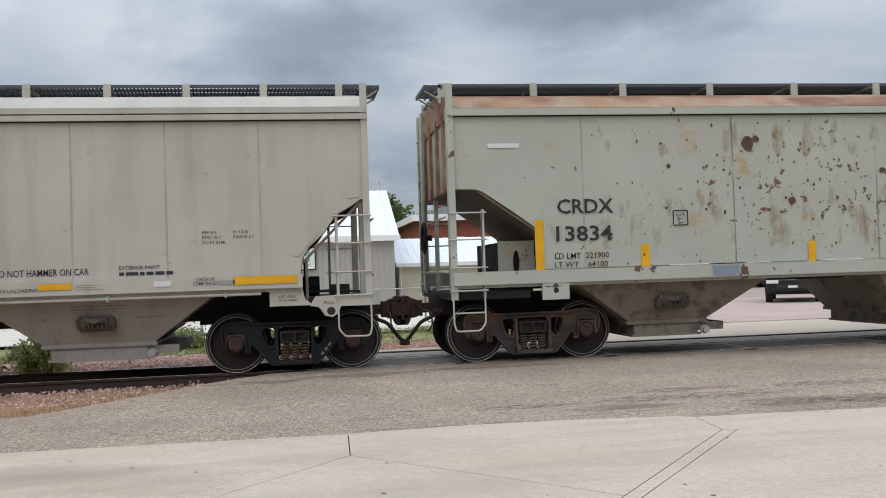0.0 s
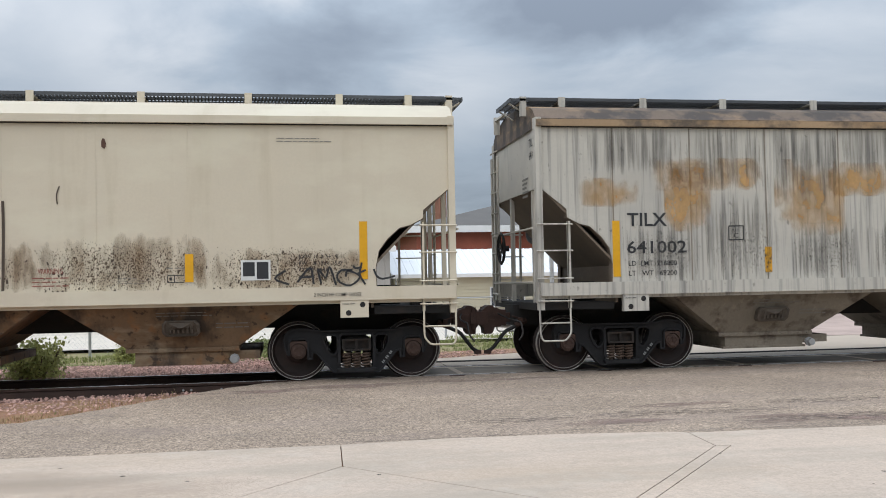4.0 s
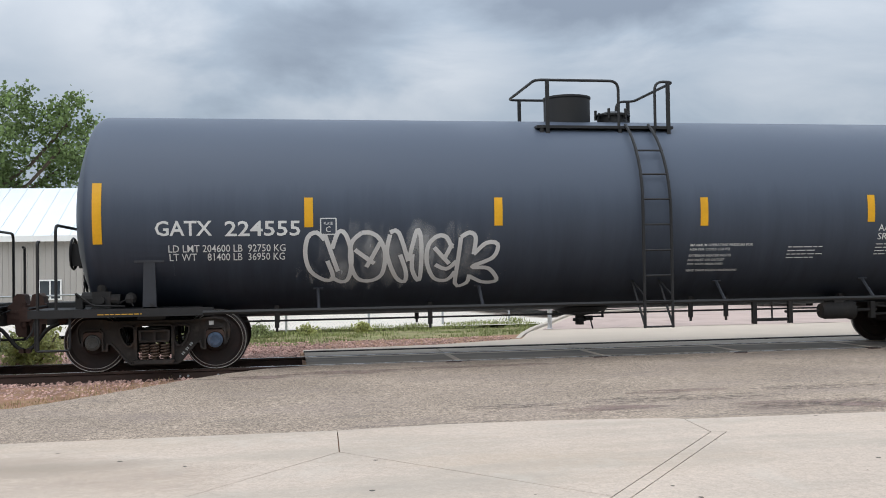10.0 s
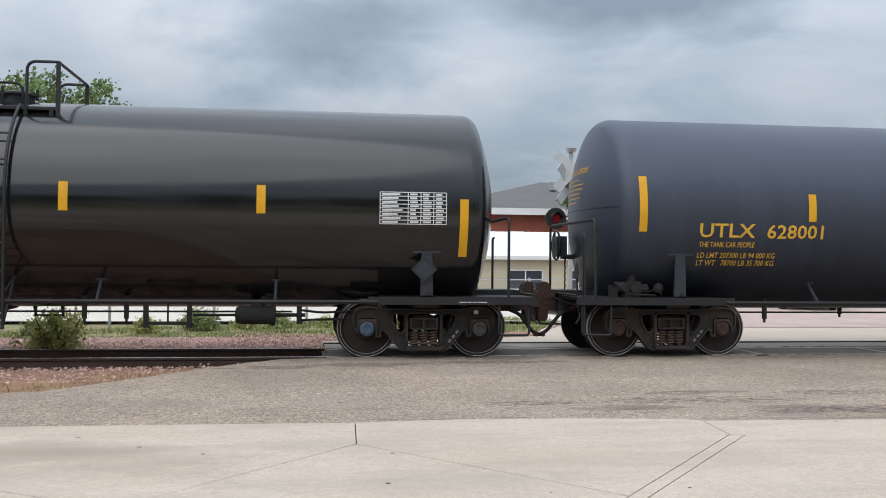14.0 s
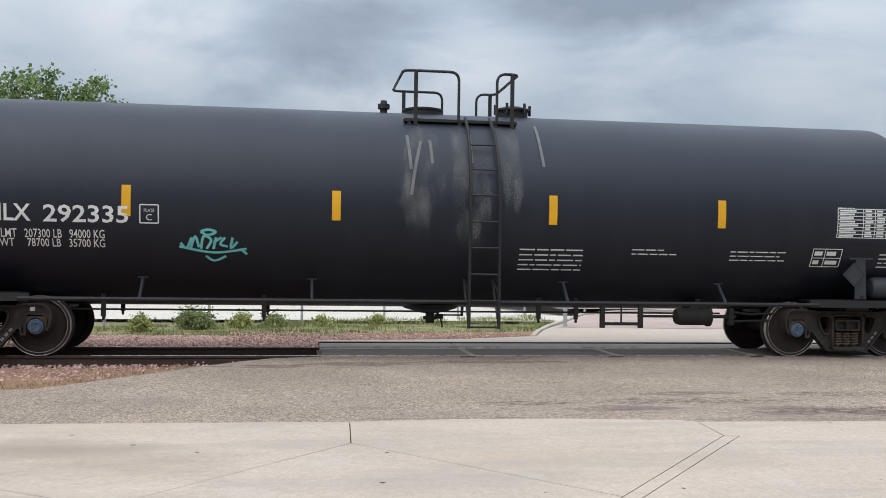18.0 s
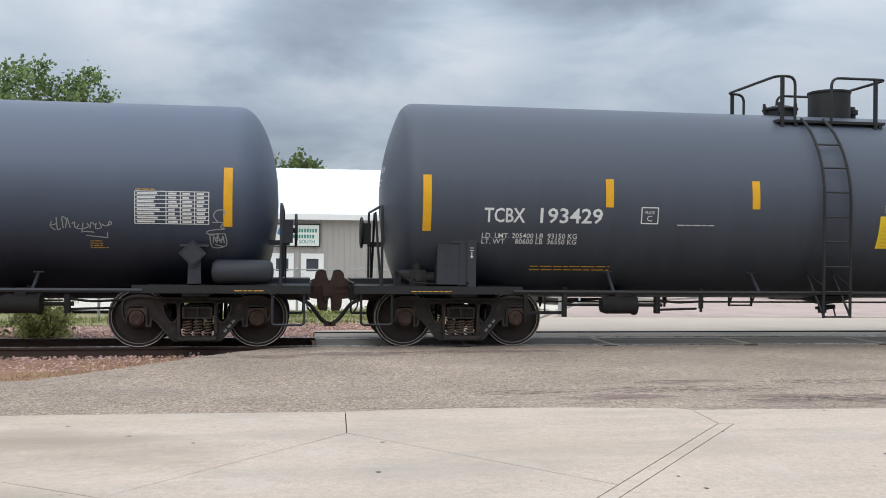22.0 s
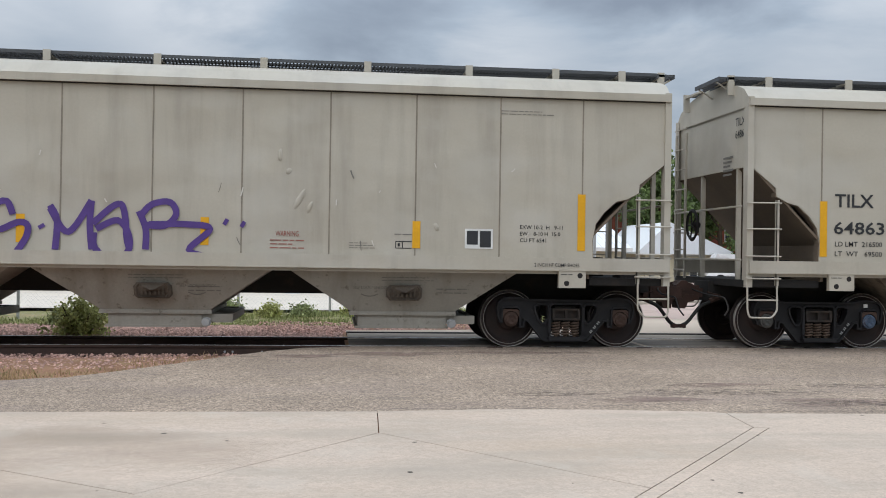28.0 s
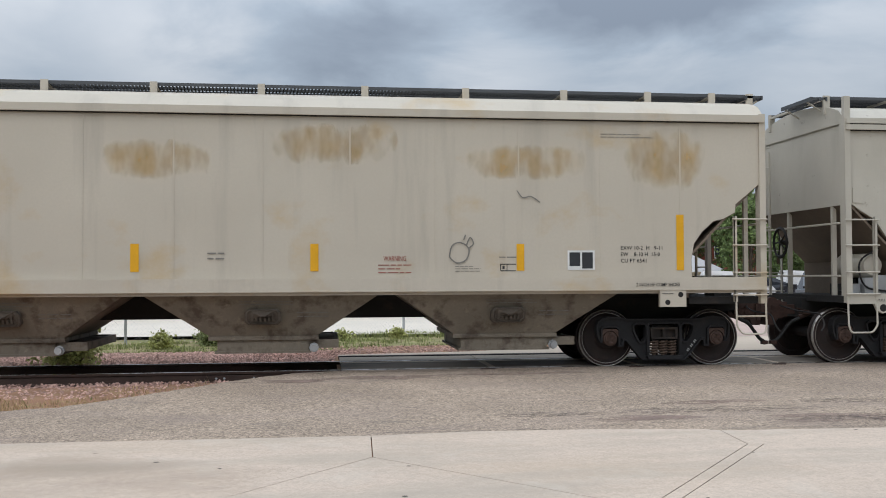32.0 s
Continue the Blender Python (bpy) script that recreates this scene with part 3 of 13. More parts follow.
def tube(bm, pts, r, seg=6):
    """A bent pipe through the points."""
    pts = [Vector(p) for p in pts]
    rows, u0 = [], None
    for i, p in enumerate(pts):
        d = (pts[min(i + 1, len(pts) - 1)] - pts[max(i - 1, 0)]).normalized()
        if u0 is None:
            u, w = axes(d)
        else:
            u = (u0 - d * u0.dot(d)).normalized()
            w = d.cross(u)
        u0 = u
        rows.append(ring(bm, p, u, w, r, seg))
    for a, c in zip(rows, rows[1:]):
        for i in range(seg):
            bm.faces.new((a[i], a[(i + 1) % seg], c[(i + 1) % seg], c[i]))
    bm.faces.new(rows[0][::-1])
    bm.faces.new(rows[-1])


def bent(pts, r=0.08, n=4):
    """Rounds the corners of a line of points."""
    pts = [Vector(p) for p in pts]
    out = [pts[0]]
    for a, p, c in zip(pts, pts[1:], pts[2:]):
        k = min(r, (p - a).length / 2, (c - p).length / 2)
        s, e = p + (a - p).normalized() * k, p + (c - p).normalized() * k
        for i in range(n + 1):
            t = i / n
            out.append((1 - t) ** 2 * s + 2 * t * (1 - t) * p + t * t * e)
    return out + [pts[-1]]


def lathe(bm, prof, seg=48, along="x", centre=(0, 0, 0), loop=False):
    """prof: rows of (place along the axis, radius). loop: the outline closes on itself, as a ring."""
    c = Vector(centre)
    rows = []
    for a, r in prof:
        row = []
        for i in range(seg):
            t = 2 * math.pi * i / seg
            p, q = r * math.cos(t), r * math.sin(t)
            row.append(bm.verts.new(c + Vector({"x": (a, p, q), "y": (p, a, q), "z": (p, q, a)}[along])))
        rows.append(row)
    for a, b in zip(rows, rows[1:] + rows[:1] if loop else rows[1:]):
        for i in range(seg):
            bm.faces.new((a[i], a[(i + 1) % seg], b[(i + 1) % seg], b[i]))
    if not loop:
        bm.faces.new(rows[0][::-1])
        bm.faces.new(rows[-1])


def mesh_of(name, bm, mat, smooth=None, bevel=0.0):
    if bevel:
        bmesh.ops.bevel(bm, geom=[e for e in bm.edges if len(e.link_faces) == 2 and e.calc_face_angle(0) > 0.6], offset=bevel, segments=1, affect="EDGES")
    bmesh.ops.recalc_face_normals(bm, faces=bm.faces)
    me = bpy.data.meshes.new(name)
    if smooth:
        for f in bm.faces:
            f.smooth = True
        for e in bm.edges:
            if len(e.link_faces) == 2 and e.calc_face_angle(0) > smooth:
                e.smooth = False
    bm.to_mesh(me)
    bm.free()
    me.materials.append(mat)
    return me


def heap(name, v, f, mat, label, category, kind="stuff", parent=None):
    """One mesh from arrays of corners and faces: leaves, stones, blades."""
    me = bpy.data.meshes.new(name)
    me.from_pydata(v.tolist() if hasattr(v, "tolist") else v, [], f.tolist() if hasattr(f, "tolist") else f)
    me.materials.append(mat)
    ob = new(name, me)
    if parent:
        ob.parent = parent
        return tagged(ob, label, kind=kind)
    return tagged(ob, label, category, kind=kind)


def part(name, bm, mat, parent, label="", smooth=None, bevel=0.0):
    ob = new(name, mesh_of(name, bm, mat, smooth, bevel) if isinstance(bm, bmesh.types.BMesh) else bm)
    ob.parent = parent
    return tagged(ob, label)


def thing(name, label, category, m=None, group="", kind=""):
    ob = new(name)
    ob.empty_display_size = 0.3
    if m is not None:
        ob.matrix_basis = m
    return tagged(ob, label, category, group, kind)


def solid(name, bm, mat, label="", category="", group="", kind="", m=None, smooth=None, bevel=0.0):
    ob = new(name, mesh_of(name, bm, mat, smooth, bevel))
    if m is not None:
        ob.matrix_basis = m
    return tagged(ob, label, category, group, kind)


B = bmesh.new
# ---- ground, road, track ----
TRACK = 15.968          # the track's centre line, along x
RAILS = (TRACK - 0.7555, TRACK + 0.7555)


def sheet(name, pts, z, mat, label, category, kind="structure"):
    bm = B()
    f = bm.faces.new([bm.verts.new((x, y, z)) for x, y in pts])
    f.normal_update()
    bmesh.ops.triangulate(bm, faces=[f], ngon_method="EAR_CLIP")
    return solid(name, bm, mat, label, category, kind=kind)


def lay(y):
    """Height of the land behind the track: it falls gently towards the buildings."""
    if 12.4 < y < 19.5:
        return -0.30
    return -0.16 - 0.62 * min(1.0, max(0.0, (y - 24) / 24.0))


bm = B()
ys = [-2500, -60, -10, 0, 6, 9, 12.0, 12.5, 14.5, 18, 19.4, 20.4, 22, 24, 28, 32, 36, 42, 48, 60, 90, 160, 600, 2500]
xs = [-2500, -400, -120, -60, -30, -15, -6, -1, 1, 6, 15, 30, 60, 120, 400, 2500]
grid = [[bm.verts.new((x, y, lay(y))) for x in xs] for y in ys]
for r0, r1 in zip(grid, grid[1:]):
    for i in range(len(xs) - 1):
        bm.faces.new((r0[i], r0[i + 1], r1[i + 1], r1[i]))
solid("ground", bm, turf, "open ground of patchy grass and bare soil", "ground", kind="structure", smooth=3)


def slab(name, pts, z0, z1, mat, parent, gap=0.0):
    """A flat piece with edges; gap: how far its outline is drawn in."""
    c = Vector((sum(p[0] for p in pts) / len(pts), sum(p[1] for p in pts) / len(pts)))
    bm = B()
    n = len(pts)
    inn = []
    for i in range(n):
        a, p, q = (Vector(pts[(i + k) % n]) for k in (-1, 0, 1))
        d0, d1 = (p - a).normalized(), (q - p).normalized()
        n0, n1 = Vector((-d0.y, d0.x)), Vector((-d1.y, d1.x))
        k = (n0 + n1)
        k = k / max(0.35, k.dot(n0)) if k.length > 1e-6 else n0
        inn.append(p + k * gap * (1 if sum((pts[j][0] * pts[(j + 1) % n][1] - pts[(j + 1) % n][0] * pts[j][1]) for j in range(n)) > 0 else -1))
    top = [bm.verts.new((p.x, p.y, z1)) for p in inn]
    bot = [bm.verts.new((p.x, p.y, z0)) for p in inn]
    bm.faces.new(top)
    for i in range(n):
        bm.faces.new((top[i], bot[i], bot[(i + 1) % n], top[(i + 1) % n]))
    ob = part(name, bm, mat, parent)
    return ob


# foreground pavement in large cast slabs, cut at odd angles
pavement = sheet("pavement", [(-60, -2.5), (60, -2.5), (60, 8.05), (5.64, 8.62), (3.62, 8.80), (1.45, 8.99), (0.45, 8.89), (-5.6, 8.98), (-60, 8.98)], -0.035, soil, "pale concrete pavement of large slabs with open joints", "pavement")
for pts in ([(-60, 9.0), (-60, 0.0), (-6.0, 0.0), (-1.15, 5.93), (-5.6, 9.0)],
            [(-5.6, 9.0), (-1.15, 5.93), (0.41, 7.85), (0.45, 8.91)],
            [(0.41, 7.85), (-6.0, 0.0), (-2.6, 0.0), (2.05, 5.909)],
            [(0.45, 8.91), (0.41, 7.85), (2.05, 5.909), (3.68, 7.98), (3.75, 8.72), (3.62, 8.82), (2.6, 8.96), (1.45, 9.01)],
            [(3.68, 7.98), (-2.6, 0.0), (-2.47, 0.0), (3.81, 7.95)],
            [(3.75, 8.72), (3.68, 7.98), (3.81, 7.95), (-2.47, 0.0), (60, 0.0), (60, 8.08), (5.64, 8.64)],
            [(-60, 0.0), (-60, -2.5), (60, -2.5), (60, 0.0)]):
    slab("slab", pts, -0.034, 0.0, concrete, pavement, 0.005)

speck = surf("dark_speck", (0.10, 0.085, 0.07), 0.9, var=0.3, scale=8, grain=40, bump=0.1)
rs = random.Random(12)
for k in range(26):
    x, y, q = rs.uniform(-5.5, 7.5), rs.uniform(5.2, 8.6), rs.uniform(0.008, 0.026)
    bm = B()
    bm.faces.new([bm.verts.new((x + q * rs.uniform(0.7, 1.3) * math.cos(a), y + q * rs.uniform(0.7, 1.3) * math.sin(a), 0.0015)) for a in (math.tau * i / 7 for i in range(7))])
    part("speck", bm, speck, pavement)
tan_film = stain("tan_film", (0.40, 0.30, 0.21), 0.30, 0.80, 0.6, True, scl=(0.35, 0.5, 1.0), fade=0.36)
for x0, x1, y0, y1 in ((-9.0, 0.4, 4.2, 8.75),):
    bm = B()
    bm.faces.new([bm.verts.new((x, y, 0.0012)) for x, y in ((x0, y0), (x1, y0), (x1, y1), (x0, y1))])
    part("tan_stain", bm, tan_film, pavement, "faint tan stain on the concrete")

# road: worn asphalt up to the track, with a ragged outer edge
rg = random.Random(4)
edge = [(-60, 10.2), (-20, 10.5), (-8, 10.75), (-5, 10.95), (-3.6, 11.15), (-3.0, 11.4), (-2.5, 12.0), (-2.1, 12.6), (-1.7, 13.2), (-1.3, 13.85), (-0.9, 14.4), (-0.4, 14.85), (0.1, 15.08)]
fine_edge = []
for a, c in zip(edge, edge[1:]):
    k = max(1, int(math.hypot(c[0] - a[0], c[1] - a[1]) / 0.16)) if a[0] > -9 else 1
    for i in range(k):
        w = 0.035 if k > 1 else 0
        fine_edge.append((a[0] + (c[0] - a[0]) * i / k + rg.uniform(-w, w), a[1] + (c[1] - a[1]) * i / k + rg.uniform(-w, w)))
road_pts = fine_edge + [(0.2, 15.10), (60, 15.10), (60, 8.02), (5.64, 8.58), (3.62, 8.76), (1.45, 8.94), (0.45, 8.84), (-5.6, 8.94), (-60, 8.94)]
bm = B()
top = [bm.verts.new((x, y, -0.006)) for x, y in road_pts]
bot = [bm.verts.new((x, y, -0.17)) for x, y in road_pts]
f = bm.faces.new(top)
for i in range(len(top)):
    bm.faces.new((top[i], bot[i], bot[(i + 1) % len(top)], top[(i + 1) % len(top)]))
f.normal_update()
bmesh.ops.triangulate(bm, faces=[f], ngon_method="EAR_CLIP")
road = solid("road", bm, asphalt, "worn grey asphalt road with exposed stone and patches", "road", kind="structure")


patch_film = stain("patch_film", (0.30, 0.215, 0.185), 0.33, 0.62, 0.75, True)


def blot(name, cx, cy, rx, ry, z, mat, seed, n=30, parent=None, label=""):
    rb = random.Random(seed)
    k = [rb.uniform(0.7, 1.15) for _ in range(n)]
    k = [(k[i - 1] + 2 * k[i] + k[(i + 1) % n]) / 4 for i in range(n)]
    bm = B()
    bm.faces.new([bm.verts.new((cx + rx * k[i] * math.cos(2 * math.pi * i / n), cy + ry * k[i] * math.sin(2 * math.pi * i / n), z)) for i in range(n)])
    return part(name, bm, mat, parent or road, label)


for i, (x, y, rx, ry) in enumerate(((5.4, 9.35, 1.1, 0.38), (3.3, 9.55, 0.75, 0.30), (0.9, 14.0, 1.3, 0.35), (-0.6, 13.7, 0.8, 0.28), (6.8, 9.15, 1.3, 0.35), (4.6, 10.7, 0.8, 0.22), (3.0, 14.3, 1.5, 0.25))):
    blot("asphalt_patch", x, y, rx, ry, -0.0015 - 0.0003 * i, patch_film, 20 + i, label="dull reddish worn patch")
worn_film = stain("worn_film", (0.14, 0.115, 0.10), 0.42, 0.66, 0.55, True, scl=(7.0, 12.0, 1.0), fade=0.16)
for i, (x, y, rx, ry) in enumerate(((4.3, 10.1, 1.5, 0.32), (2.4, 10.0, 0.8, 0.22), (5.6, 9.35, 1.2, 0.25), (6.4, 10.6, 1.2, 0.3))):
    blot("worn_patch", x, y, rx, ry, -0.0008 - 0.0001 * i, worn_film, 40 + i, label="dark cracked patch in the asphalt")
crack = surf("crack_fill", (0.11, 0.095, 0.085), 0.9, var=0.2, scale=4, grain=40, bump=0.2)
for i, (x, y, a, ln) in enumerate(((2.6, 9.15, 0.06, 1.3), (0.6, 9.06, -0.02, 1.6), (4.3, 8.86, -0.06, 1.4))):
    rc = random.Random(60 + i)
    bm = B()
    rows, px, py = [], x, y
    for k in range(16):
        w = rc.uniform(0.002, 0.009)
        rows.append([bm.verts.new((px, py - w, -0.0005)), bm.verts.new((px, py + w, -0.0005))])
        px += ln / 15
        py += math.tan(a) * ln / 15 + rc.uniform(-0.035, 0.035)
    for p, q in zip(rows, rows[1:]):
        bm.faces.new((p[0], q[0], q[1], p[1]))
    part("crack", bm, crack, road, "dark open crack")

# level crossing: concrete panels between and beside the rails
far_road = surf("far_road", (0.52, 0.44, 0.36), 0.9, var=0.08, scale=0.5, grain=40, spec=0.12, bump=0.2)
gauge_concrete = surf("gauge_concrete", (0.255, 0.222, 0.19), 0.8, var=0.15, scale=1.2, grain=70, spec=0.12, bump=0.3, depth=0.006,
                      layers=(((0.13, 0.125, 0.12), (0.3, 4, 1), 0.45, 0.65, 0.6), ((0.30, 0.28, 0.26), (0.8, 3, 1), 0.55, 0.7, 0.5)))
edge_dark = surf("edge_rubber", (0.05, 0.047, 0.045), 0.85, var=0.3, scale=2, grain=30, spec=0.1, bump=0.2)
kerb_concrete = surf("kerb_concrete", (0.50, 0.44, 0.37), 0.9, var=0.08, scale=0.5, grain=30, spec=0.12, bump=0.2)
crossing = sheet("crossing", [(0.25, 15.05), (60, 15.05), (60, 18.3), (0.25, 18.3)], -0.05, soil, "level crossing of grey concrete panels", "crossing")
gut = 0.07
for i in range(24):
    xa, xb = 0.30 + 2.44 * i, 0.30 + 2.44 * (i + 1)
    slab("panel", [(xa, RAILS[0] + 0.045 + gut), (xb, RAILS[0] + 0.045 + gut), (xb, RAILS[1] - 0.045 - gut), (xa, RAILS[1] - 0.045 - gut)], -0.049, -0.003, gauge_concrete, crossing, 0.012)
    slab("panel", [(xa, RAILS[1] + 0.05), (xb, RAILS[1] + 0.05), (xb, 17.62), (xa, 17.62)], -0.049, -0.003, panel_concrete, crossing, 0.012)
    slab("panel_seam", [(xb - 0.05, RAILS[0] + 0.13), (xb + 0.05, RAILS[0] + 0.13), (xb + 0.05, RAILS[1] - 0.13), (xb - 0.05, RAILS[1] - 0.13)], -0.049, -0.0005, far_road, crossing)
    slab("panel", [(xa, 15.06), (xb, 15.06), (xb, RAILS[0] - 0.05), (xa, RAILS[0] - 0.05)], -0.049, -0.004, panel_concrete, crossing, 0.012)
    # worn pale edges along the far rail, and the dark strip that closes the panels
    slab("panel_edge", [(xa, RAILS[1] - 0.30), (xb, RAILS[1] - 0.30), (xb, RAILS[1] - 0.12), (xa, RAILS[1] - 0.12)], -0.049, -0.001, far_road, crossing, 0.004)
    slab("edge_strip", [(xa, 17.63), (xb, 17.63), (xb, 17.80), (xa, 17.80)], -0.049, 0.012, edge_dark, crossing)
for x in (2.62, 5.06, 7.5, 9.95):
    slab("lifting_plate", [(x - 0.14, 15.0), (x + 0.10, 15.0), (x + 0.16, 15.12), (x - 0.08, 15.12)], -0.02, 0.003, rail_steel, crossing)

# rails on ties
for y in RAILS:
    bm = B()
    prof = [(-0.075, -0.18), (0.075, -0.18), (0.075, -0.165), (0.012, -0.145), (0.010, -0.05), (0.036, -0.038), (0.038, -0.012), (0.03, -0.001), (-0.03, -0.001), (-0.038, -0.012), (-0.036, -0.038), (-0.010, -0.05), (-0.012, -0.145), (-0.075, -0.165)]
    rows = [[bm.verts.new((x, y + a, z)) for a, z in prof] for x in (-430, 430)]
    for i in range(len(prof)):
        bm.faces.new((rows[0][i], rows[0][(i + 1) % len(prof)], rows[1][(i + 1) % len(prof)], rows[1][i]))
    rl = solid("rail", bm, rail_steel, "brown steel rail with a polished top", "rail", kind="structure")
    bm = B()
    box(bm, -430, 430, y - 0.030, y + 0.030, -0.001, 0.0)
    part("rail_head", bm, rail_top, rl, "polished running surface")
    if y == RAILS[0]:
        for x in (-1.62, -1.50, -1.05, -0.93):
            bm = B()
            cyl(bm, (x, y - 0.05, -0.10), (x, y - 0.015, -0.10), 0.018, 6)
            part("joint_bolt", bm, galv, rl)
        bm = B()
        box(bm, -1.75, -0.8, y - 0.035, y - 0.013, -0.14, -0.055)
        part("fish_plate", bm, rail_steel, rl)
TIE = None
for i in range(64):
    x = -0.35 - 0.53 * i
    if TIE is None:
        bm = B()
        box(bm, -0.115, 0.115, -1.28, 1.28, -0.36, -0.183)
        TIE = mesh_of("tie", bm, wood_tie, None, 0.012)
    o = new("tie", TIE)
    o.location, o.rotation_euler = (x, TRACK, 0), (0, 0, rg.uniform(-0.02, 0.02))
    tagged(o, "weathered dark wooden railway tie", "railway tie", "ties under the track")


def stones(count, area, zf, size, seed):
    """Loose angular stones: squashed, turned octahedra."""
    r = np.random.RandomState(seed)
    base = np.array([(1, 0, 0), (-1, 0, 0), (0, 1, 0), (0, -1, 0), (0, 0, 1), (0, 0, -1)], float)
    tri = np.array([(0, 2, 4), (2, 1, 4), (1, 3, 4), (3, 0, 4), (2, 0, 5), (1, 2, 5), (3, 1, 5), (0, 3, 5)])
    (xa, xb), (ya, yb) = area
    p = np.stack([r.uniform(xa, xb, count), r.uniform(ya, yb, count), np.zeros(count)], 1)
    p[:, 2] = zf(p[:, 0], p[:, 1])
    s = r.uniform(*size, (count, 1, 1)) * r.uniform(0.55, 1.1, (count, 6, 1))
    a, t = r.uniform(0, 6.28, count), r.uniform(-0.6, 0.6, count)
    v = np.repeat(base[None], count, 0) * s
    v[:, :, 2] *= 0.75
    y, z = v[:, :, 1].copy(), v[:, :, 2].copy()
    v[:, :, 1], v[:, :, 2] = y * np.cos(t)[:, None] - z * np.sin(t)[:, None], y * np.sin(t)[:, None] + z * np.cos(t)[:, None]
    x, y = v[:, :, 0].copy(), v[:, :, 1].copy()
    v[:, :, 0], v[:, :, 1] = x * np.cos(a)[:, None] - y * np.sin(a)[:, None], x * np.sin(a)[:, None] + y * np.cos(a)[:, None]
    v += p[:, None]
    f = tri[None] + 6 * np.arange(count)[:, None, None]
    return v.reshape(-1, 3), f.reshape(-1, 3)


bed = lambda x, y: np.where(y > TRACK, -0.17 + 0.085 * np.clip((y - 16.9) / 0.8, 0, 1) - 0.03 * np.clip((y - 19.4) / 1.0, 0, 1), -0.19 - 0.09 * np.clip((TRACK - y - 1.3) / 1.2, 0, 1))
v, f = stones(30000, ((-10, 0.75), (13.3, 20.6)), bed, (0.025, 0.062), 3)
heap("ballast", v, f, ballast_mat, "loose reddish crushed stone round the ties", "ballast")
v, f = stones(2500, ((-30, -9), (13.6, 19.6)), bed, (0.05, 0.09), 5)
heap("ballast", v, f, ballast_mat, "loose reddish crushed stone along the track", "ballast")
v, f = stones(500, ((0.3, 3.5), (18.0, 20.3)), lambda x, y: -0.06 + 0 * x, (0.02, 0.05), 6)
heap("ballast", v, f, ballast_mat, "scattered reddish stone beside the crossing", "ballast")
sheet("track_bed", [(-430, 12.6), (-9, 12.4), (-3.2, 11.6), (-1.9, 13.0), (-0.4, 15.0), (0.3, 15.2), (0.3, 18.4), (0.9, 20.3), (-430, 20.4)], -0.245, surf("red_gravel", (0.33, 0.205, 0.17), 0.95, var=0.25, scale=3, grain=45, bump=0.9, depth=0.03, spec=0.1), "bed of fine reddish gravel", "ground")
sheet("verge", [(-60, 10.0), (-4.5, 10.8), (-2.9, 11.4), (-1.6, 13.2), (-0.3, 14.9), (-1.0, 15.0), (-3.0, 14.6), (-9, 14.2), (-60, 14.0)], -0.13, soil, "bare brown soil verge beside the road", "ground")

bm = B()
rows = [[bm.verts.new((x, y, z)) for x in (-60, -10, 0.72)] for y, z in ((16.9, -0.24), (17.75, -0.125), (19.4, -0.125), (20.5, -0.165), (21.6, -0.20))]
for p, q in zip(rows, rows[1:]):
    for i in range(2):
        bm.faces.new((p[i], p[i + 1], q[i + 1], q[i]))
solid("gravel_shoulder", bm, MATS["red_gravel"], "raised shoulder of fine reddish gravel beyond the rails", "ground", kind="structure")

# far side: road mouth, kerb and lots
sheet("soil_apron", [(0.2, 17.7), (6.4, 17.7), (6.4, 22.6), (5.6, 21.6), (4.6, 21.35), (2.0, 20.95), (0.9, 20.9), (0.75, 19.3)], -0.06, soil, "bare reddish soil beside the crossing", "ground")
v, f = stones(1500, ((-1.5, 4.8), (18.5, 21.0)), lambda x, y: -0.05 + 0 * x, (0.015, 0.035), 16)
heap("gravel", v, f, ballast_mat, "loose reddish stones on the bare soil", "gravel")
v, f = stones(2600, ((-9, -0.8), (13.2, 15.1)), lambda x, y: -0.135 + 0 * x, (0.015, 0.045), 17)
heap("gravel", v, f, ballast_mat, "loose reddish stones on the verge", "gravel")
sheet("road_beyond", [(0.3, 17.76), (60, 17.76), (60, 33.0), (14, 31.6), (8.55, 28.3), (7.45, 25.85), (6.6, 23.9), (5.5, 21.5), (4.9, 19.7), (3.0, 18.8), (0.3, 18.4)], -0.02, far_road, "pale concrete road mouth beyond the track", "road")
pink_road = surf("pink_road", (0.47, 0.365, 0.32), 0.9, var=0.1, scale=0.5, grain=40, spec=0.12, bump=0.2, layers=(spots((0.30, 0.24, 0.215), 0.5, 0.7, 0.5, 1.2),))
sheet("road_far_side", [(6.05, 22.3), (14, 22.1), (60, 22.6), (60, 37.0), (15.3, 37.0), (14.7, 33.0), (13.6, 31.4), (8.65, 28.2), (7.55, 25.75), (6.7, 23.8)], -0.012, pink_road, "pinkish worn asphalt beyond the concrete strip", "road")
curve = [(5.0, 20.3), (5.35, 21.2), (5.9, 22.4), (6.6, 23.9), (7.05, 24.9), (7.45, 25.85), (7.9, 26.9), (8.55, 28.3), (10, 29.7), (13.2, 31.45), (14.2, 32.5), (14.7, 34.0), (14.9, 36.5)]
bm = B()
prof = []
for i, (x, y) in enumerate(curve):
    a, c = Vector(curve[max(i - 1, 0)]), Vector(curve[min(i + 1, len(curve) - 1)])
    d = (c - a).normalized()
    nrm = Vector((-d.y, d.x))
    prof.append([bm.verts.new((x + nrm.x * k, y + nrm.y * k, z)) for k, z in ((0, -0.2), (0, 0.030 - 0.05 * max(0, 2 - i)), (0.02, 0.045 - 0.05 * max(0, 2 - i)), (0.10, 0.045 - 0.05 * max(0, 2 - i)), (0.12, -0.2))])
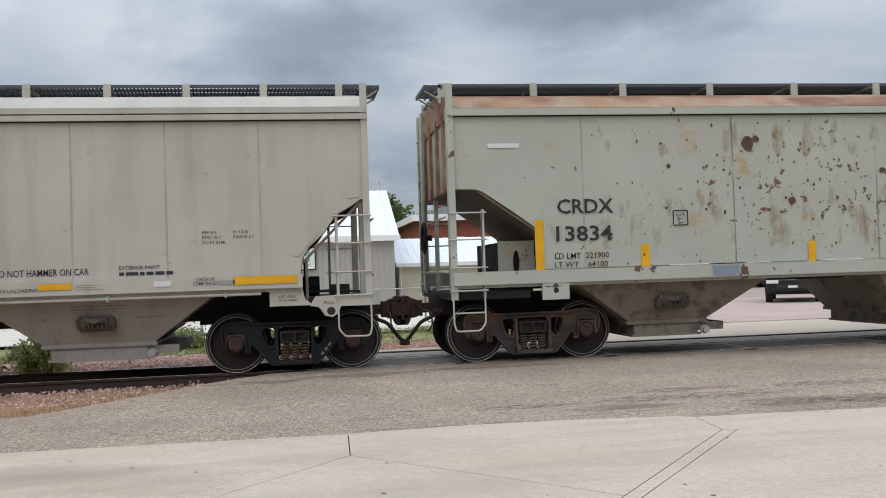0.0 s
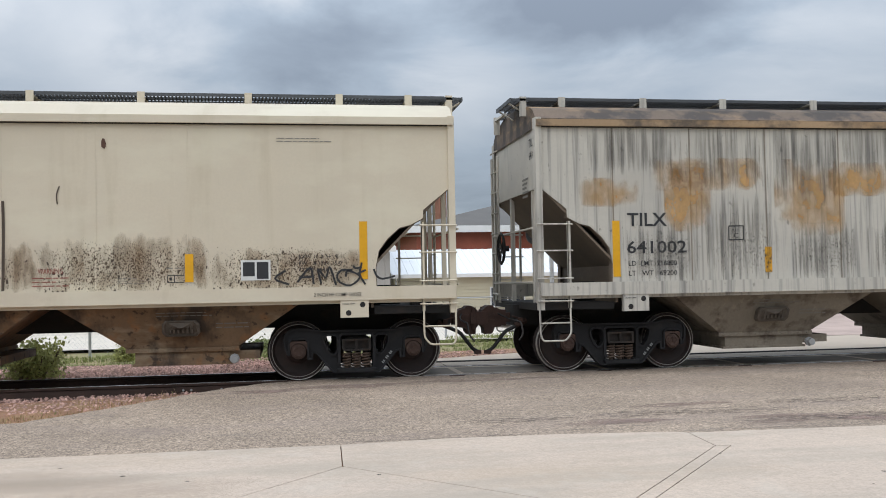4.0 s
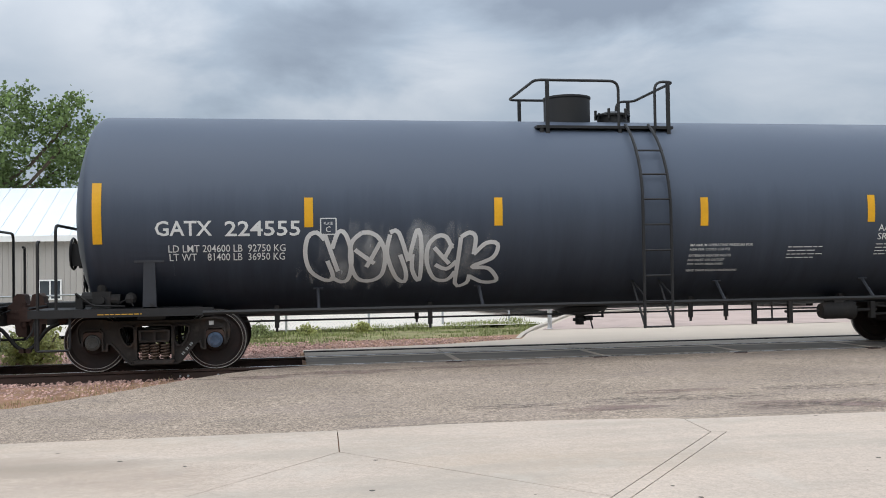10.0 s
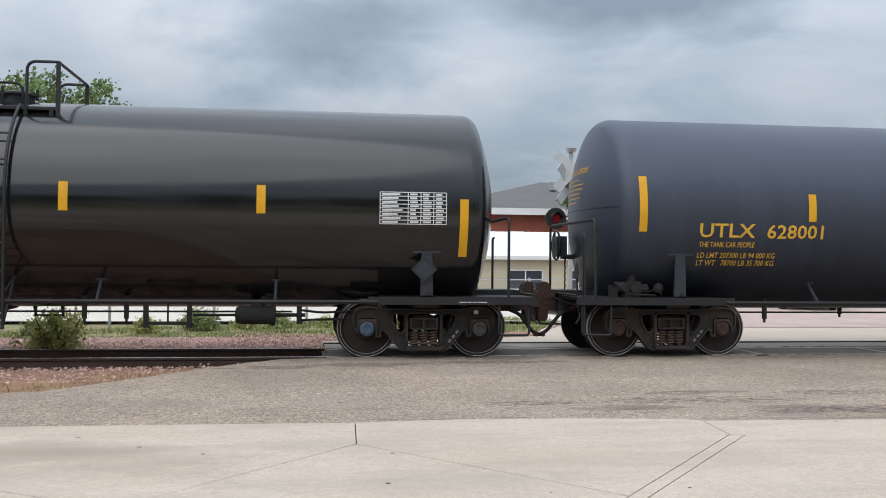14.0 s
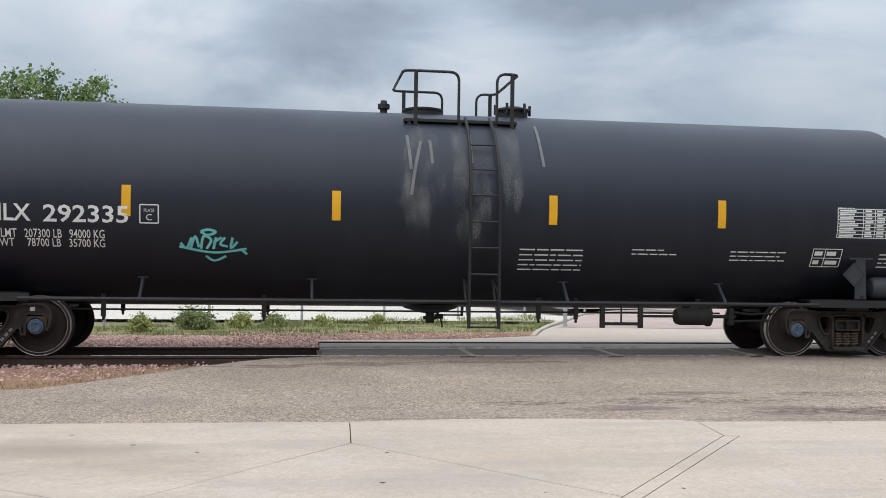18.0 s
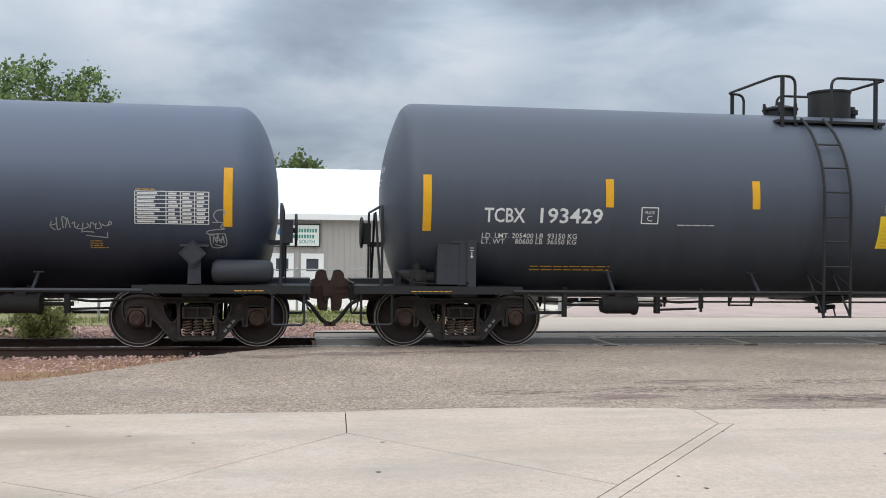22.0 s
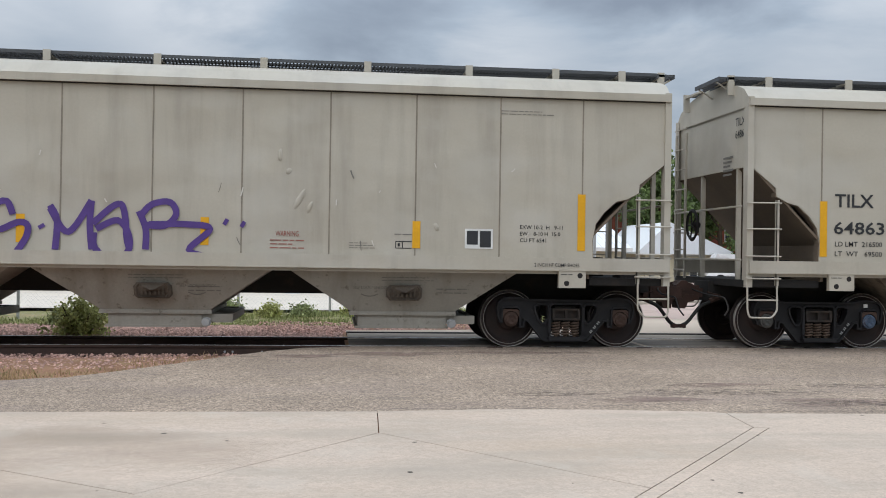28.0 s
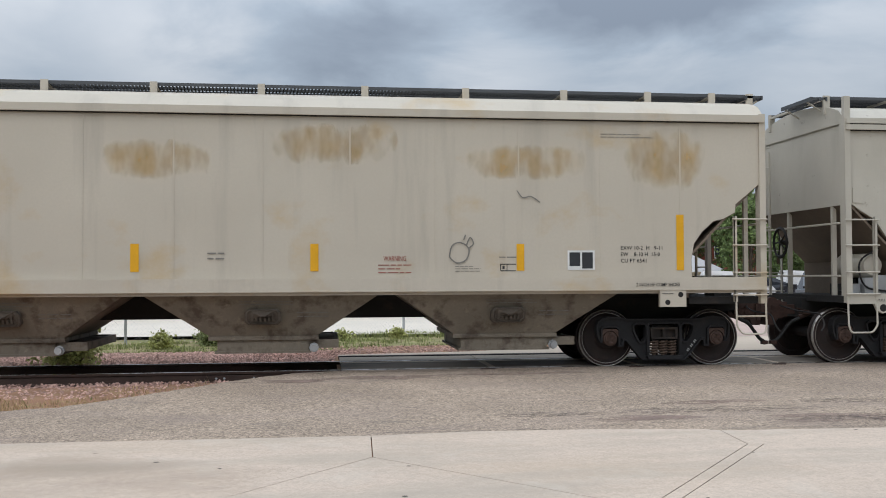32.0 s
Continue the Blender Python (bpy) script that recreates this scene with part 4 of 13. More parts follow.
for p, q in zip(prof, prof[1:]):
    for i in range(4):
        bm.faces.new((p[i], q[i], q[i + 1], p[i + 1]))
solid("kerb", bm, kerb_concrete, "pale concrete kerb along the road mouth", "kerb", kind="structure", smooth=0.5)
bm = B()
lot_rows = [(25.6, -0.17), (30, -0.24), (36, -0.40), (42, -0.55), (48, -0.70), (54, -0.74), (70, -0.74)]
vs = [[bm.verts.new((x, y, z)) for x in (-80, 0, 12, 26)] for y, z in [(26.8, -0.14)] + lot_rows[1:]]
for p, q in zip(vs, vs[1:]):
    for i in range(3):
        bm.faces.new((p[i], p[i + 1], q[i + 1], q[i]))
solid("parking_lot", bm, lot_concrete, "wide pale concrete lot behind the fence", "lot", kind="structure")
bm = B()
vs = [[bm.verts.new((x, y, z)) for x in (9.0, 26, 90)] for y, z in ((33.2, -0.06), (40, -0.10), (50, -0.14), (90, -0.2))]
for p, q in zip(vs, vs[1:]):
    for i in range(2):
        bm.faces.new((p[i], p[i + 1], q[i + 1], q[i]))
solid("far_lot", bm, pink_lot, "pinkish asphalt lot beyond the road", "lot", kind="structure")
# ---- rolling stock: x along the train, near side at -y, z over the rail head ----
WHEEL_R = 0.457


def make_wheelset():
    bm = B()
    prof = [(-0.07, 0.10), (-0.075, 0.17), (-0.035, 0.20), (-0.012, 0.30), (-0.018, 0.36), (-0.055, 0.390), (-0.068, 0.405), (-0.068, 0.445), (-0.060, WHEEL_R), (0.045, WHEEL_R + 0.004), (0.055, WHEEL_R + 0.025), (0.075, WHEEL_R + 0.022), (0.075, 0.39), (0.02, 0.36), (0.02, 0.20), (0.08, 0.17), (0.08, 0.10)]
    for s in (-1, 1):
        lathe(bm, [(s * (0.7555 - a), r) for a, r in prof], 48, "y")
    cyl(bm, (0, -0.8, 0), (0, 0.8, 0), 0.09, 12)
    return mesh_of("wheelset", bm, wheel_steel, 0.7)


def make_rim(s):
    """The thin polished edge of the tread and the scraped inner edge of the rim."""
    bm = B()
    lathe(bm, [(s * 0.8245, 0.446), (s * 0.8265, 0.450), (s * 0.8185, 0.4585), (s * 0.77, 0.4595), (s * 0.77, 0.45)], 48, "y", loop=True)
    lathe(bm, [(s * 0.822, 0.402), (s * 0.825, 0.405), (s * 0.825, 0.410), (s * 0.822, 0.412)], 48, "y", loop=True)
    return mesh_of("rim", bm, tread, 0.6)


def make_cap(mat, s):
    bm = B()
    lathe(bm, [(s * 0.83, 0.10), (s * 0.95, 0.112), (s * 1.035, 0.118), (s * 1.05, 0.112), (s * 1.055, 0.092), (s * 1.072, 0.086), (s * 1.076, 0.070), (s * 1.066, 0.052), (s * 1.066, 0.01)], 20, "y")
    for k in range(3):
        a = math.radians(90 + 120 * k)
        cyl(bm, (0.056 * math.cos(a), s * 1.06, 0.056 * math.sin(a)), (0.056 * math.cos(a), s * 1.094, 0.056 * math.sin(a)), 0.018, 6)
        cyl(bm, (0.056 * math.cos(a), s * 1.06, 0.056 * math.sin(a)), (0.056 * math.cos(a), s * 1.079, 0.056 * math.sin(a)), 0.027, 8)
    cyl(bm, (0, s * 1.06, 0), (0, s * 1.085, 0), 0.017, 8)
    return mesh_of("bearing_cap", bm, mat, 0.6)


def make_adapter(s):
    """The saddle that the side frame rests on, round the upper half of the bearing."""
    bm = B()
    arch = [(0.128 * math.cos(a), 0.128 * math.sin(a)) for a in (math.radians(10 + 20 * k) for k in range(9))]
    prism(bm, [(-0.145, 0.015), (-0.145, 0.11), (-0.11, 0.155), (0.11, 0.155), (0.145, 0.11), (0.145, 0.015)] + arch, min(s * 0.94, s * 1.05), max(s * 0.94, s * 1.05))
    return mesh_of("bearing_adapter", bm, bearing_brown, None, 0.008)


def inset(loop, d):
    """An outline moved to its left by d."""
    out, n = [], len(loop)
    for i in range(n):
        a, p, q = (Vector(loop[(i + k) % n]) for k in (-1, 0, 1))
        d0, d1 = (p - a).normalized(), (q - p).normalized()
        m = Vector((-d0.y - d1.y, d0.x + d1.x))
        m = m / max(0.6, m.length) if m.length > 1e-6 else Vector((-d0.y, d0.x))
        out.append(p + m * (d / max(0.5, m.dot(Vector((-d0.y, d0.x))))))
    return out


def make_frame(mat):
    """A cast side frame: arms sloping up from the spring seat to the bearings, triangular side windows, raised flanges on every edge."""
    half = [(0.0, 0.770), (0.56, 0.770), (0.63, 0.778), (0.74, 0.800), (0.90, 0.806), (1.02, 0.785), (1.09, 0.735), (1.12, 0.64), (1.105, 0.50), (1.06, 0.395), (1.022, 0.40), (1.022, 0.60), (0.99, 0.632), (0.79, 0.632), (0.757, 0.60), (0.757, 0.325), (0.675, 0.325), (0.665, 0.425), (0.625, 0.42), (0.395, 0.145), (0.34, 0.105), (0.0, 0.100)]
    outer = half + [(-x, z) for x, z in half[-2:0:-1]]
    side = [(0.305, 0.660), (0.335, 0.682), (0.445, 0.682), (0.495, 0.655), (0.490, 0.585), (0.435, 0.455), (0.385, 0.400), (0.340, 0.405), (0.300, 0.475)]
    mid = [(0.225, 0.690), (0.248, 0.667), (0.248, 0.205), (0.225, 0.182), (-0.225, 0.182), (-0.248, 0.205), (-0.248, 0.667), (-0.225, 0.690)]
    loops = [outer, side, [(-x, z) for x, z in side[::-1]], mid]
    bm = B()
    edges = []
    for loop in loops:
        v = [bm.verts.new((x, -0.030, z)) for x, z in loop]
        edges += [bm.edges.new((v[i], v[(i + 1) % len(v)])) for i in range(len(v))]
    bmesh.ops.triangle_fill(bm, edges=edges, use_beauty=True)
    geo = bmesh.ops.extrude_face_region(bm, geom=bm.faces[:])
    bmesh.ops.translate(bm, verts=[g for g in geo["geom"] if isinstance(g, bmesh.types.BMVert)], vec=(0, 0.11, 0))
    for k, loop in enumerate(loops):
        turn = sum(loop[i - 1][0] * loop[i][1] - loop[i][0] * loop[i - 1][1] for i in range(len(loop)))
        inner = inset(loop, 0.026 * (1 if (turn > 0) == (k == 0) else -1))
        a = [bm.verts.new((x, -0.075, z)) for x, z in loop]
        c = [bm.verts.new((p.x, -0.075, p.y)) for p in inner]
        d = [bm.verts.new((p.x, -0.029, p.y)) for p in inner]
        e = [bm.verts.new((x, -0.029, z)) for x, z in loop]
        for i in range(len(loop)):
            j = (i + 1) % len(loop)
            bm.faces.new((a[i], a[j], c[j], c[i]))
            bm.faces.new((c[i], c[j], d[j], d[i]))
            bm.faces.new((e[i], e[j], a[j], a[i]))
    # spring seat and the lugs on the columns
    prism(bm, [(-0.30, 0.182), (0.30, 0.182), (0.27, 0.125), (-0.27, 0.125)], -0.135, -0.030)
    for s in (-1, 1):
        box(bm, s * 0.272 - 0.022, s * 0.272 + 0.022, -0.098, -0.070, 0.24, 0.64)
        cyl(bm, (s * 0.272, -0.10, 0.60), (s * 0.272, -0.065, 0.60), 0.02, 6)
        cyl(bm, (s * 0.272, -0.10, 0.30), (s * 0.272, -0.065, 0.30), 0.02, 6)
    return mesh_of("side_frame", bm, mat)


def make_spring():
    bm = B()
    n, turns = 60, 5.0
    pts = [(0.060 * math.cos(a), 0.060 * math.sin(a), 0.015 + 0.215 * i / n) for i, a in ((i, i * math.tau * turns / n) for i in range(n + 1))]
    tube(bm, pts, 0.0155, 6)
    cyl(bm, (0, 0, 0), (0, 0, 0.235), 0.034, 8)
    return mesh_of("spring", bm, spring_rust, 1.2)


def make_bolster():
    bm = B()
    prism(bm, [(-0.20, 0.46), (-0.23, 0.63), (0.23, 0.63), (0.20, 0.46)], -1.00, 1.00)
    for s in (-1, 1):
        for x0, x1, z0, z1 in ((-0.225, 0.225, 0.600, 0.630), (-0.215, 0.215, 0.445, 0.475), (-0.225, -0.185, 0.475, 0.600), (-0.022, 0.022, 0.475, 0.600), (0.185, 0.225, 0.475, 0.600)):
            box(bm, x0, x1, min(s * 0.99, s * 1.075), max(s * 0.99, s * 1.075), z0, z1)
        box(bm, -0.16, 0.16, s * 0.85 - 0.1, s * 0.85 + 0.1, 0.63, 0.66)
    cyl(bm, (0, 0, 0.62), (0, 0, 0.78), 0.2, 16)
    for s in (-1, 1):
        # brake beam with its shoes against the treads, and the hanging levers
        box(bm, s * 0.40 - 0.04, s * 0.40 + 0.04, -0.90, 0.90, 0.34, 0.42)
        for y in (-0.76, 0.76):
            prism(bm, [(s * 0.41, 0.30), (s * 0.405, 0.58), (s * 0.425, 0.58), (s * 0.445, 0.45), (s * 0.455, 0.30)][:: s], y - 0.05, y + 0.05)
        box(bm, s * 0.30 - 0.02, s * 0.30 + 0.02, -0.42, -0.36, 0.25, 0.72)
        box(bm, -0.12, 0.12, s * 0.62 - 0.06, s * 0.62 + 0.06, 0.63, 0.72)
    tube(bm, [(-0.30, -0.39, 0.30), (0.30, -0.39, 0.30)], 0.022, 6)
    return mesh_of("truck", bm, bogie, None, 0.010)


WHEELSET, SPRING, BOLSTER = make_wheelset(), make_spring(), make_bolster()
FRAME = {nm: make_frame(mat) for nm, mat in (("brown", bogie), ("black", bogie_black), ("rusty", bogie_rusty))}
RIM = {s: make_rim(s) for s in (-1, 1)}
ADAPTER = {s: make_adapter(s) for s in (-1, 1)}
CAPS = {(nm, s): make_cap(mat, s) for nm, mat in (("blue", bearing_blue), ("brown", bearing_brown), ("grey", bearing_grey)) for s in (-1, 1)}


def make_stencil():
    """A worn line of stencil along the slanting arm of a side frame."""
    bm = B()
    d, n = Vector((0.64, 0.77)), Vector((-0.77, 0.64))
    for k in range(8):
        if k in (2, 5):
            continue
        c = Vector((0.425, 0.225)) + d * (0.030 * k)
        bm.faces.new([bm.verts.new((p.x, -1.0185, p.y)) for p in (c + n * 0.012, c + d * 0.021 + n * 0.012, c + d * 0.021 + n * 0.05, c + n * 0.05)])
    return mesh_of("stencil", bm, grey_mark)


def make_tag():
    """A small pale plate on the shoulder of a side frame."""
    bm = B()
    box(bm, 0.80, 0.87, -1.022, -1.016, 0.685, 0.745)
    return mesh_of("tag_plate", bm, white_mark)


STENCIL, TAG = make_stencil(), make_tag()


def add_truck(car, x, caps="brown", tone="brown"):
    tr = part("truck", BOLSTER, None, car)
    tr.location = (x, 0, 0)
    if tone != "rusty":
        part("stencil", STENCIL, None, tr, "worn pale stencil")
    if caps == "blue":
        part("tag_plate", TAG, None, tr, "small white tag plate")
    for s in (-1, 1):
        fr = part("side_frame", FRAME[tone], None, tr)
        fr.location = (0, s * 0.985, 0)
        if s > 0:
            fr.rotation_euler = (0, 0, math.pi)
        ws = part("wheelset", WHEELSET, None, tr)
        ws.location = (s * 0.889, 0, WHEEL_R)
        end = "grey" if caps == "blue" and s * x > 0 else caps
        for nm, me in (("rim", RIM[-1]), ("rim", RIM[1]), ("bearing_cap", CAPS[end, -1]), ("bearing_cap", CAPS[end, 1]), ("bearing_adapter", ADAPTER[-1]), ("bearing_adapter", ADAPTER[1])):
            o = part(nm, me, None, tr)
            o.location = (s * 0.889, 0, WHEEL_R)
        for k in (-1, 0, 1):
            sp = part("spring", SPRING, None, tr)
            sp.location = (k * 0.152, s * 1.0, 0.182)
    return tr


def add_coupler(car, x, s, mat=coupler_rust, shelf=False):
    """A knuckle coupler with its draft gear, air hose and uncoupling lever at the end s of the car; shelf: with shelves above and below the head."""
    bm = B()
    lo, hi = (lambda a, c: min(x + s * a, x + s * c)), (lambda a, c: max(x + s * a, x + s * c))
    box(bm, lo(-0.95, -0.36), hi(-0.95, -0.36), -0.075, 0.075, 0.79, 0.95)
    box(bm, lo(-0.40, -0.34), hi(-0.40, -0.34), -0.14, 0.14, 0.74, 1.00)
    lug = 1.19 if shelf else 1.08
    foot = 0.52 if shelf else 0.60
    side = [(-0.36, 0.78), (-0.30, 0.72), (-0.20, 0.71), (-0.19, foot + 0.06), (-0.15, foot), (-0.03, foot), (-0.02, 0.70), (0.012, 0.74), (0.012, 1.00), (-0.03, 1.03), (-0.06, lug - 0.02), (-0.10, lug), (-0.17, lug), (-0.22, lug - 0.05), (-0.24, 1.04), (-0.36, 0.98)]
    prism(bm, [(x + s * a, z) for a, z in side][:: s], -0.15, 0.15)
    # guard arm, knuckle and its pin
    box(bm, lo(-0.04, 0.12), hi(-0.04, 0.12), min(s * 0.16, s * 0.21), max(s * 0.16, s * 0.21), 0.76, 0.98)
    box(bm, lo(-0.12, 0.06), hi(-0.12, 0.06), min(-s * 0.20, -s * 0.13), max(-s * 0.20, -s * 0.13), 0.77, 0.97)
    cyl(bm, (x - s * 0.06, -0.16 * s, 0.68), (x - s * 0.06, -0.16 * s, 1.05), 0.04, 8)
    for z in (0.80, 0.90):
        box(bm, lo(-0.30, -0.10), hi(-0.30, -0.10), -0.165, -0.15, z, z + 0.035)
    c = part("coupler", bm, mat, car, "rusty knuckle coupler", bevel=0.014)
    bm = B()
    tube(bm, bent([(x - s * 0.62, -0.34, 0.80), (x - s * 0.50, -0.36, 0.72), (x - s * 0.34, -0.36, 0.66), (x - s * 0.12, -0.34, 0.37), (x - s * 0.01, -0.33, 0.315)], 0.13, 6), 0.031, 8)
    part("air_hose", bm, rubber, car, "black rubber air hose")
    bm = B()
    box(bm, lo(-0.09, 0.02), hi(-0.09, 0.02), -0.37, -0.29, 0.285, 0.345)
    cyl(bm, (x - s * 0.05, -0.375, 0.315), (x - s * 0.05, -0.285, 0.315), 0.038, 10)
    part("glad_hand", bm, coupler_rust, car, "worn metal hose coupling")
    bm = B()
    cyl(bm, (x - s * 0.70, -0.34, 0.82), (x - s * 0.50, -0.36, 0.74), 0.045, 8)
    box(bm, lo(-0.62, -0.54), hi(-0.62, -0.54), -0.43, -0.27, 0.80, 0.87)
    tube(bm, [(x - s * 0.58, -0.36, 0.86), (x - s * 0.44, -0.40, 0.90)], 0.014, 5)
    part("angle_cock", bm, coupler_rust, car, "brake pipe valve with its handle")
    bm = B()
    tube(bm, bent([(x - s * 0.20, -0.05, 0.98), (x - s * 0.30, -0.20, 0.92), (x - s * 0.36, -0.60, 0.86), (x - s * 0.38, -1.30, 0.84), (x - s * 0.38, -1.44, 0.66), (x - s * 0.30, -1.46, 0.56)], 0.10), 0.014, 5)
    part("uncoupling_lever", bm, under, car, "bent uncoupling lever")
    return c


def plate_text(txt, size, width=None):
    """The outline of a line of lettering as flat triangles: rows of corners and faces, left bottom at the origin."""
    cu = bpy.data.curves.new("letters", "FONT")
    cu.body, cu.size, cu.resolution_u, cu.offset = txt, 1.0, 2, (0.005 if size < 0.14 else 0.015)
    ob = bpy.data.objects.new("letters", cu)
    me = bpy.data.meshes.new_from_object(ob)
    v = np.array([tuple(p.co) for p in me.vertices]) if len(me.vertices) else np.zeros((0, 3))
    faces = [tuple(p.vertices) for p in me.polygons]
    bpy.data.objects.remove(ob)
    bpy.data.curves.remove(cu)
    bpy.data.meshes.remove(me)
    if len(v):
        v[:, :2] -= v[:, :2].min(0)
        h, w = v[:, 1].max(), v[:, 0].max()
        v[:, 1] *= size / 0.73 if h < 0.01 else size / max(h, 0.5)
        v[:, 0] *= (width / w) if width else size / max(h, 0.5)
    return v, faces


class Face:
    """A car's near side, flat or round, on which marks are laid."""

    def __init__(self, car, off, radius=None, zc=0.0, lift=0.008):
        self.car, self.off, self.r, self.zc, self.lift = car, off, radius, zc, lift

    def at(self, x, z, more=0.0):
        if self.r is None:
            return (x, -self.off - self.lift - more, z)
        q = self.r + self.lift + more
        a = (z - self.zc) / self.r
        return (x, -q * math.cos(a), self.zc + q * math.sin(a))

    def height(self, z):
        """The arc length at which a point seen at height z lies."""
        if self.r is None:
            return z
        return self.zc + self.r * math.asin(max(-0.995, min(0.995, (z - self.zc) / self.r)))

    def text(self, x, z, size, txt, mat, width=None, name="lettering", label="", tilt=0.0):
        v, faces = plate_text(txt, size, width)
        z = self.height(z)
        bm = B()
        vs = [bm.verts.new(self.at(x + a + tilt * b, z + b)) for a, b, _ in v]
        for f in faces:
            try:
                bm.faces.new([vs[i] for i in f])
            except ValueError:
                pass
        return part(name, bm, mat, self.car, label or "painted lettering")

    def patch(self, x0, x1, z0, z1, mat, name="stencil", label="", n=6, more=0.0, thick=0.0):
        z0, z1 = self.height(z0), self.height(z1)
        n = n if self.r else 1
        bm = B()
        rows = [[bm.verts.new(self.at(x, z0 + (z1 - z0) * i / n, more)) for x in (x0, x1)] for i in range(n + 1)]
        for a, c in zip(rows, rows[1:]):
            bm.faces.new((a[0], a[1], c[1], c[0]))
        return part(name, bm, mat, self.car, label)

    def bars(self, x0, x1, z0, z1, rows, mat, gaps=(1.5, 5), name="small_print", label="illegible small print", seed=1, fill=0.25, more=0.0):
        """Small print that cannot be read: rows of short bars."""
        z0, z1 = self.height(z0), self.height(z1)
        rg = random.Random(seed)
        bm = B()
        h = (z1 - z0) / rows
        for r in range(rows):
            x = x0
            za = z0 + r * h
            end = x1 - (x1 - x0) * rg.choice((0, 0, 0.1, 0.3))
            while x < end:
                w = min(end - x, h * rg.uniform(*gaps) * 0.6)
                q = [bm.verts.new(self.at(a, c, more)) for a, c in ((x, za), (x + w, za), (x + w, za + h * fill), (x, za + h * fill))]
                bm.faces.new(q)
                x += w + h * 0.36
        return part(name, bm, mat, self.car, label)

    def grid(self, x0, x1, z0, z1, nx, nz, mat, w=0.012, name="test_table", label="stencilled table of test dates", seed=1):
        z0, z1 = self.height(z0), self.height(z1)
        bm = B()

        def quad(a0, a1, b0, b1):
            k = 3 if b1 - b0 > 0.1 else 1
            for i in range(k):
                c0, c1 = b0 + (b1 - b0) * i / k, b0 + (b1 - b0) * (i + 1) / k
                bm.faces.new([bm.verts.new(self.at(a, c)) for a, c in ((a0, c0), (a1, c0), (a1, c1), (a0, c1))])
        for i in range(nz + 1):
            z = z0 + (z1 - z0) * i / nz
            quad(x0, x1, z - w / 2, z + w / 2)
        cols = [x0] + [x0 + (x1 - x0) * (0.42 + 0.58 * i / max(1, nx - 1)) for i in range(nx)]
        for x in cols:
            quad(x - w / 2, x + w / 2, z0, z1)
        rg = random.Random(seed)
        h = (z1 - z0) / nz
        for i in range(nz):
            za = z0 + i * h + h * 0.28
            for a, c in zip(cols, cols[1:]):
                quad(a + 0.03, a + (c - a) * rg.uniform(0.6, 0.86), za, za + h * 0.45)
        return part(name, bm, mat, self.car, label)

    def blob(self, x, z, w, h, mat, name, label, rg, more=0.0):
        """One rounded, uneven splash."""
        z = self.height(z)
        bm = B()
        ring = []
        for k in range(10):
            a, q = math.tau * k / 10, rg.uniform(0.78, 1.12)
            ring.append(bm.verts.new(self.at(x + w / 2 * q * math.cos(a), z + h / 2 * q * math.sin(a), more)))
        bm.faces.new(ring)
        return part(name, bm, mat, self.car, label)

    def hatch(self, outline, gap, mat, label, fill=0.8):
        """An outline filled by level passes of the spray can."""
        bm = B()
        pts = [(x, self.height(z)) for x, z in outline]
        z, top = min(p[1] for p in pts) + gap / 2, max(p[1] for p in pts)
        while z < top:
            xs = sorted(a[0] + (c[0] - a[0]) * (z - a[1]) / (c[1] - a[1]) for a, c in zip(pts, pts[1:] + pts[:1]) if (a[1] > z) != (c[1] > z))
            for x0, x1 in zip(xs[::2], xs[1::2]):
                bm.faces.new([bm.verts.new(self.at(x, h, -0.001)) for x, h in ((x0, z - gap * fill / 2), (x1, z - gap * fill / 2), (x1, z + gap * fill / 2), (x0, z + gap * fill / 2))])
            z += gap
        return part("graffiti", bm, mat, self.car, label)

    def ribbon(self, upper, lower, mat, label, name="emblem"):
        """A smooth band between two lines of (x, z)."""
        def fine(line):
            pts = [Vector((x, self.height(z))) for x, z in line]
            res = []
            for i in range(len(pts) - 1):
                p0, p1, p2, p3 = pts[max(i - 1, 0)], pts[i], pts[i + 1], pts[min(i + 2, len(pts) - 1)]
                for k in range(6):
                    t = k / 6
                    res.append(0.5 * (2 * p1 + (p2 - p0) * t + (2 * p0 - 5 * p1 + 4 * p2 - p3) * t * t + (3 * p1 - p0 - 3 * p2 + p3) * t ** 3))
            return res + [pts[-1]]
        bm = B()
        a, c = ([bm.verts.new(self.at(p.x, p.y, -0.001)) for p in fine(q)] for q in (upper, lower))
        for i in range(len(a) - 1):
            bm.faces.new((a[i], c[i], c[i + 1], a[i + 1]))
        return part(name, bm, mat, self.car, label)

    def stroke(self, lines, w, mat, name="graffiti", label="spray-painted graffiti tag", smooth=True, more=0.0):
        """Brush strokes along lines of (x, z), rounded through their points."""
        bm = B()
        for turn, line in enumerate(lines):
            over = more + 0.0008 * turn
            pts = [Vector((x, self.height(z))) for x, z in line]
            if smooth and len(pts) > 2:
                fine = []
                for i in range(len(pts) - 1):
                    p0, p1, p2, p3 = pts[max(i - 1, 0)], pts[i], pts[i + 1], pts[min(i + 2, len(pts) - 1)]
                    n = max(3, min(10, int((p2 - p1).length / 0.05)))
                    for k in range(n):
                        t = k / n
                        fine.append(0.5 * (2 * p1 + (p2 - p0) * t + (2 * p0 - 5 * p1 + 4 * p2 - p3) * t * t + (3 * p1 - p0 - 3 * p2 + p3) * t ** 3))
                pts = fine + [pts[-1]]
            else:
                fine = []
                for a, c in zip(pts, pts[1:]):
                    n = max(1, int((c - a).length / 0.12))
                    fine += [a.lerp(c, k / n) for k in range(n)]
                pts = fine + [pts[-1]]
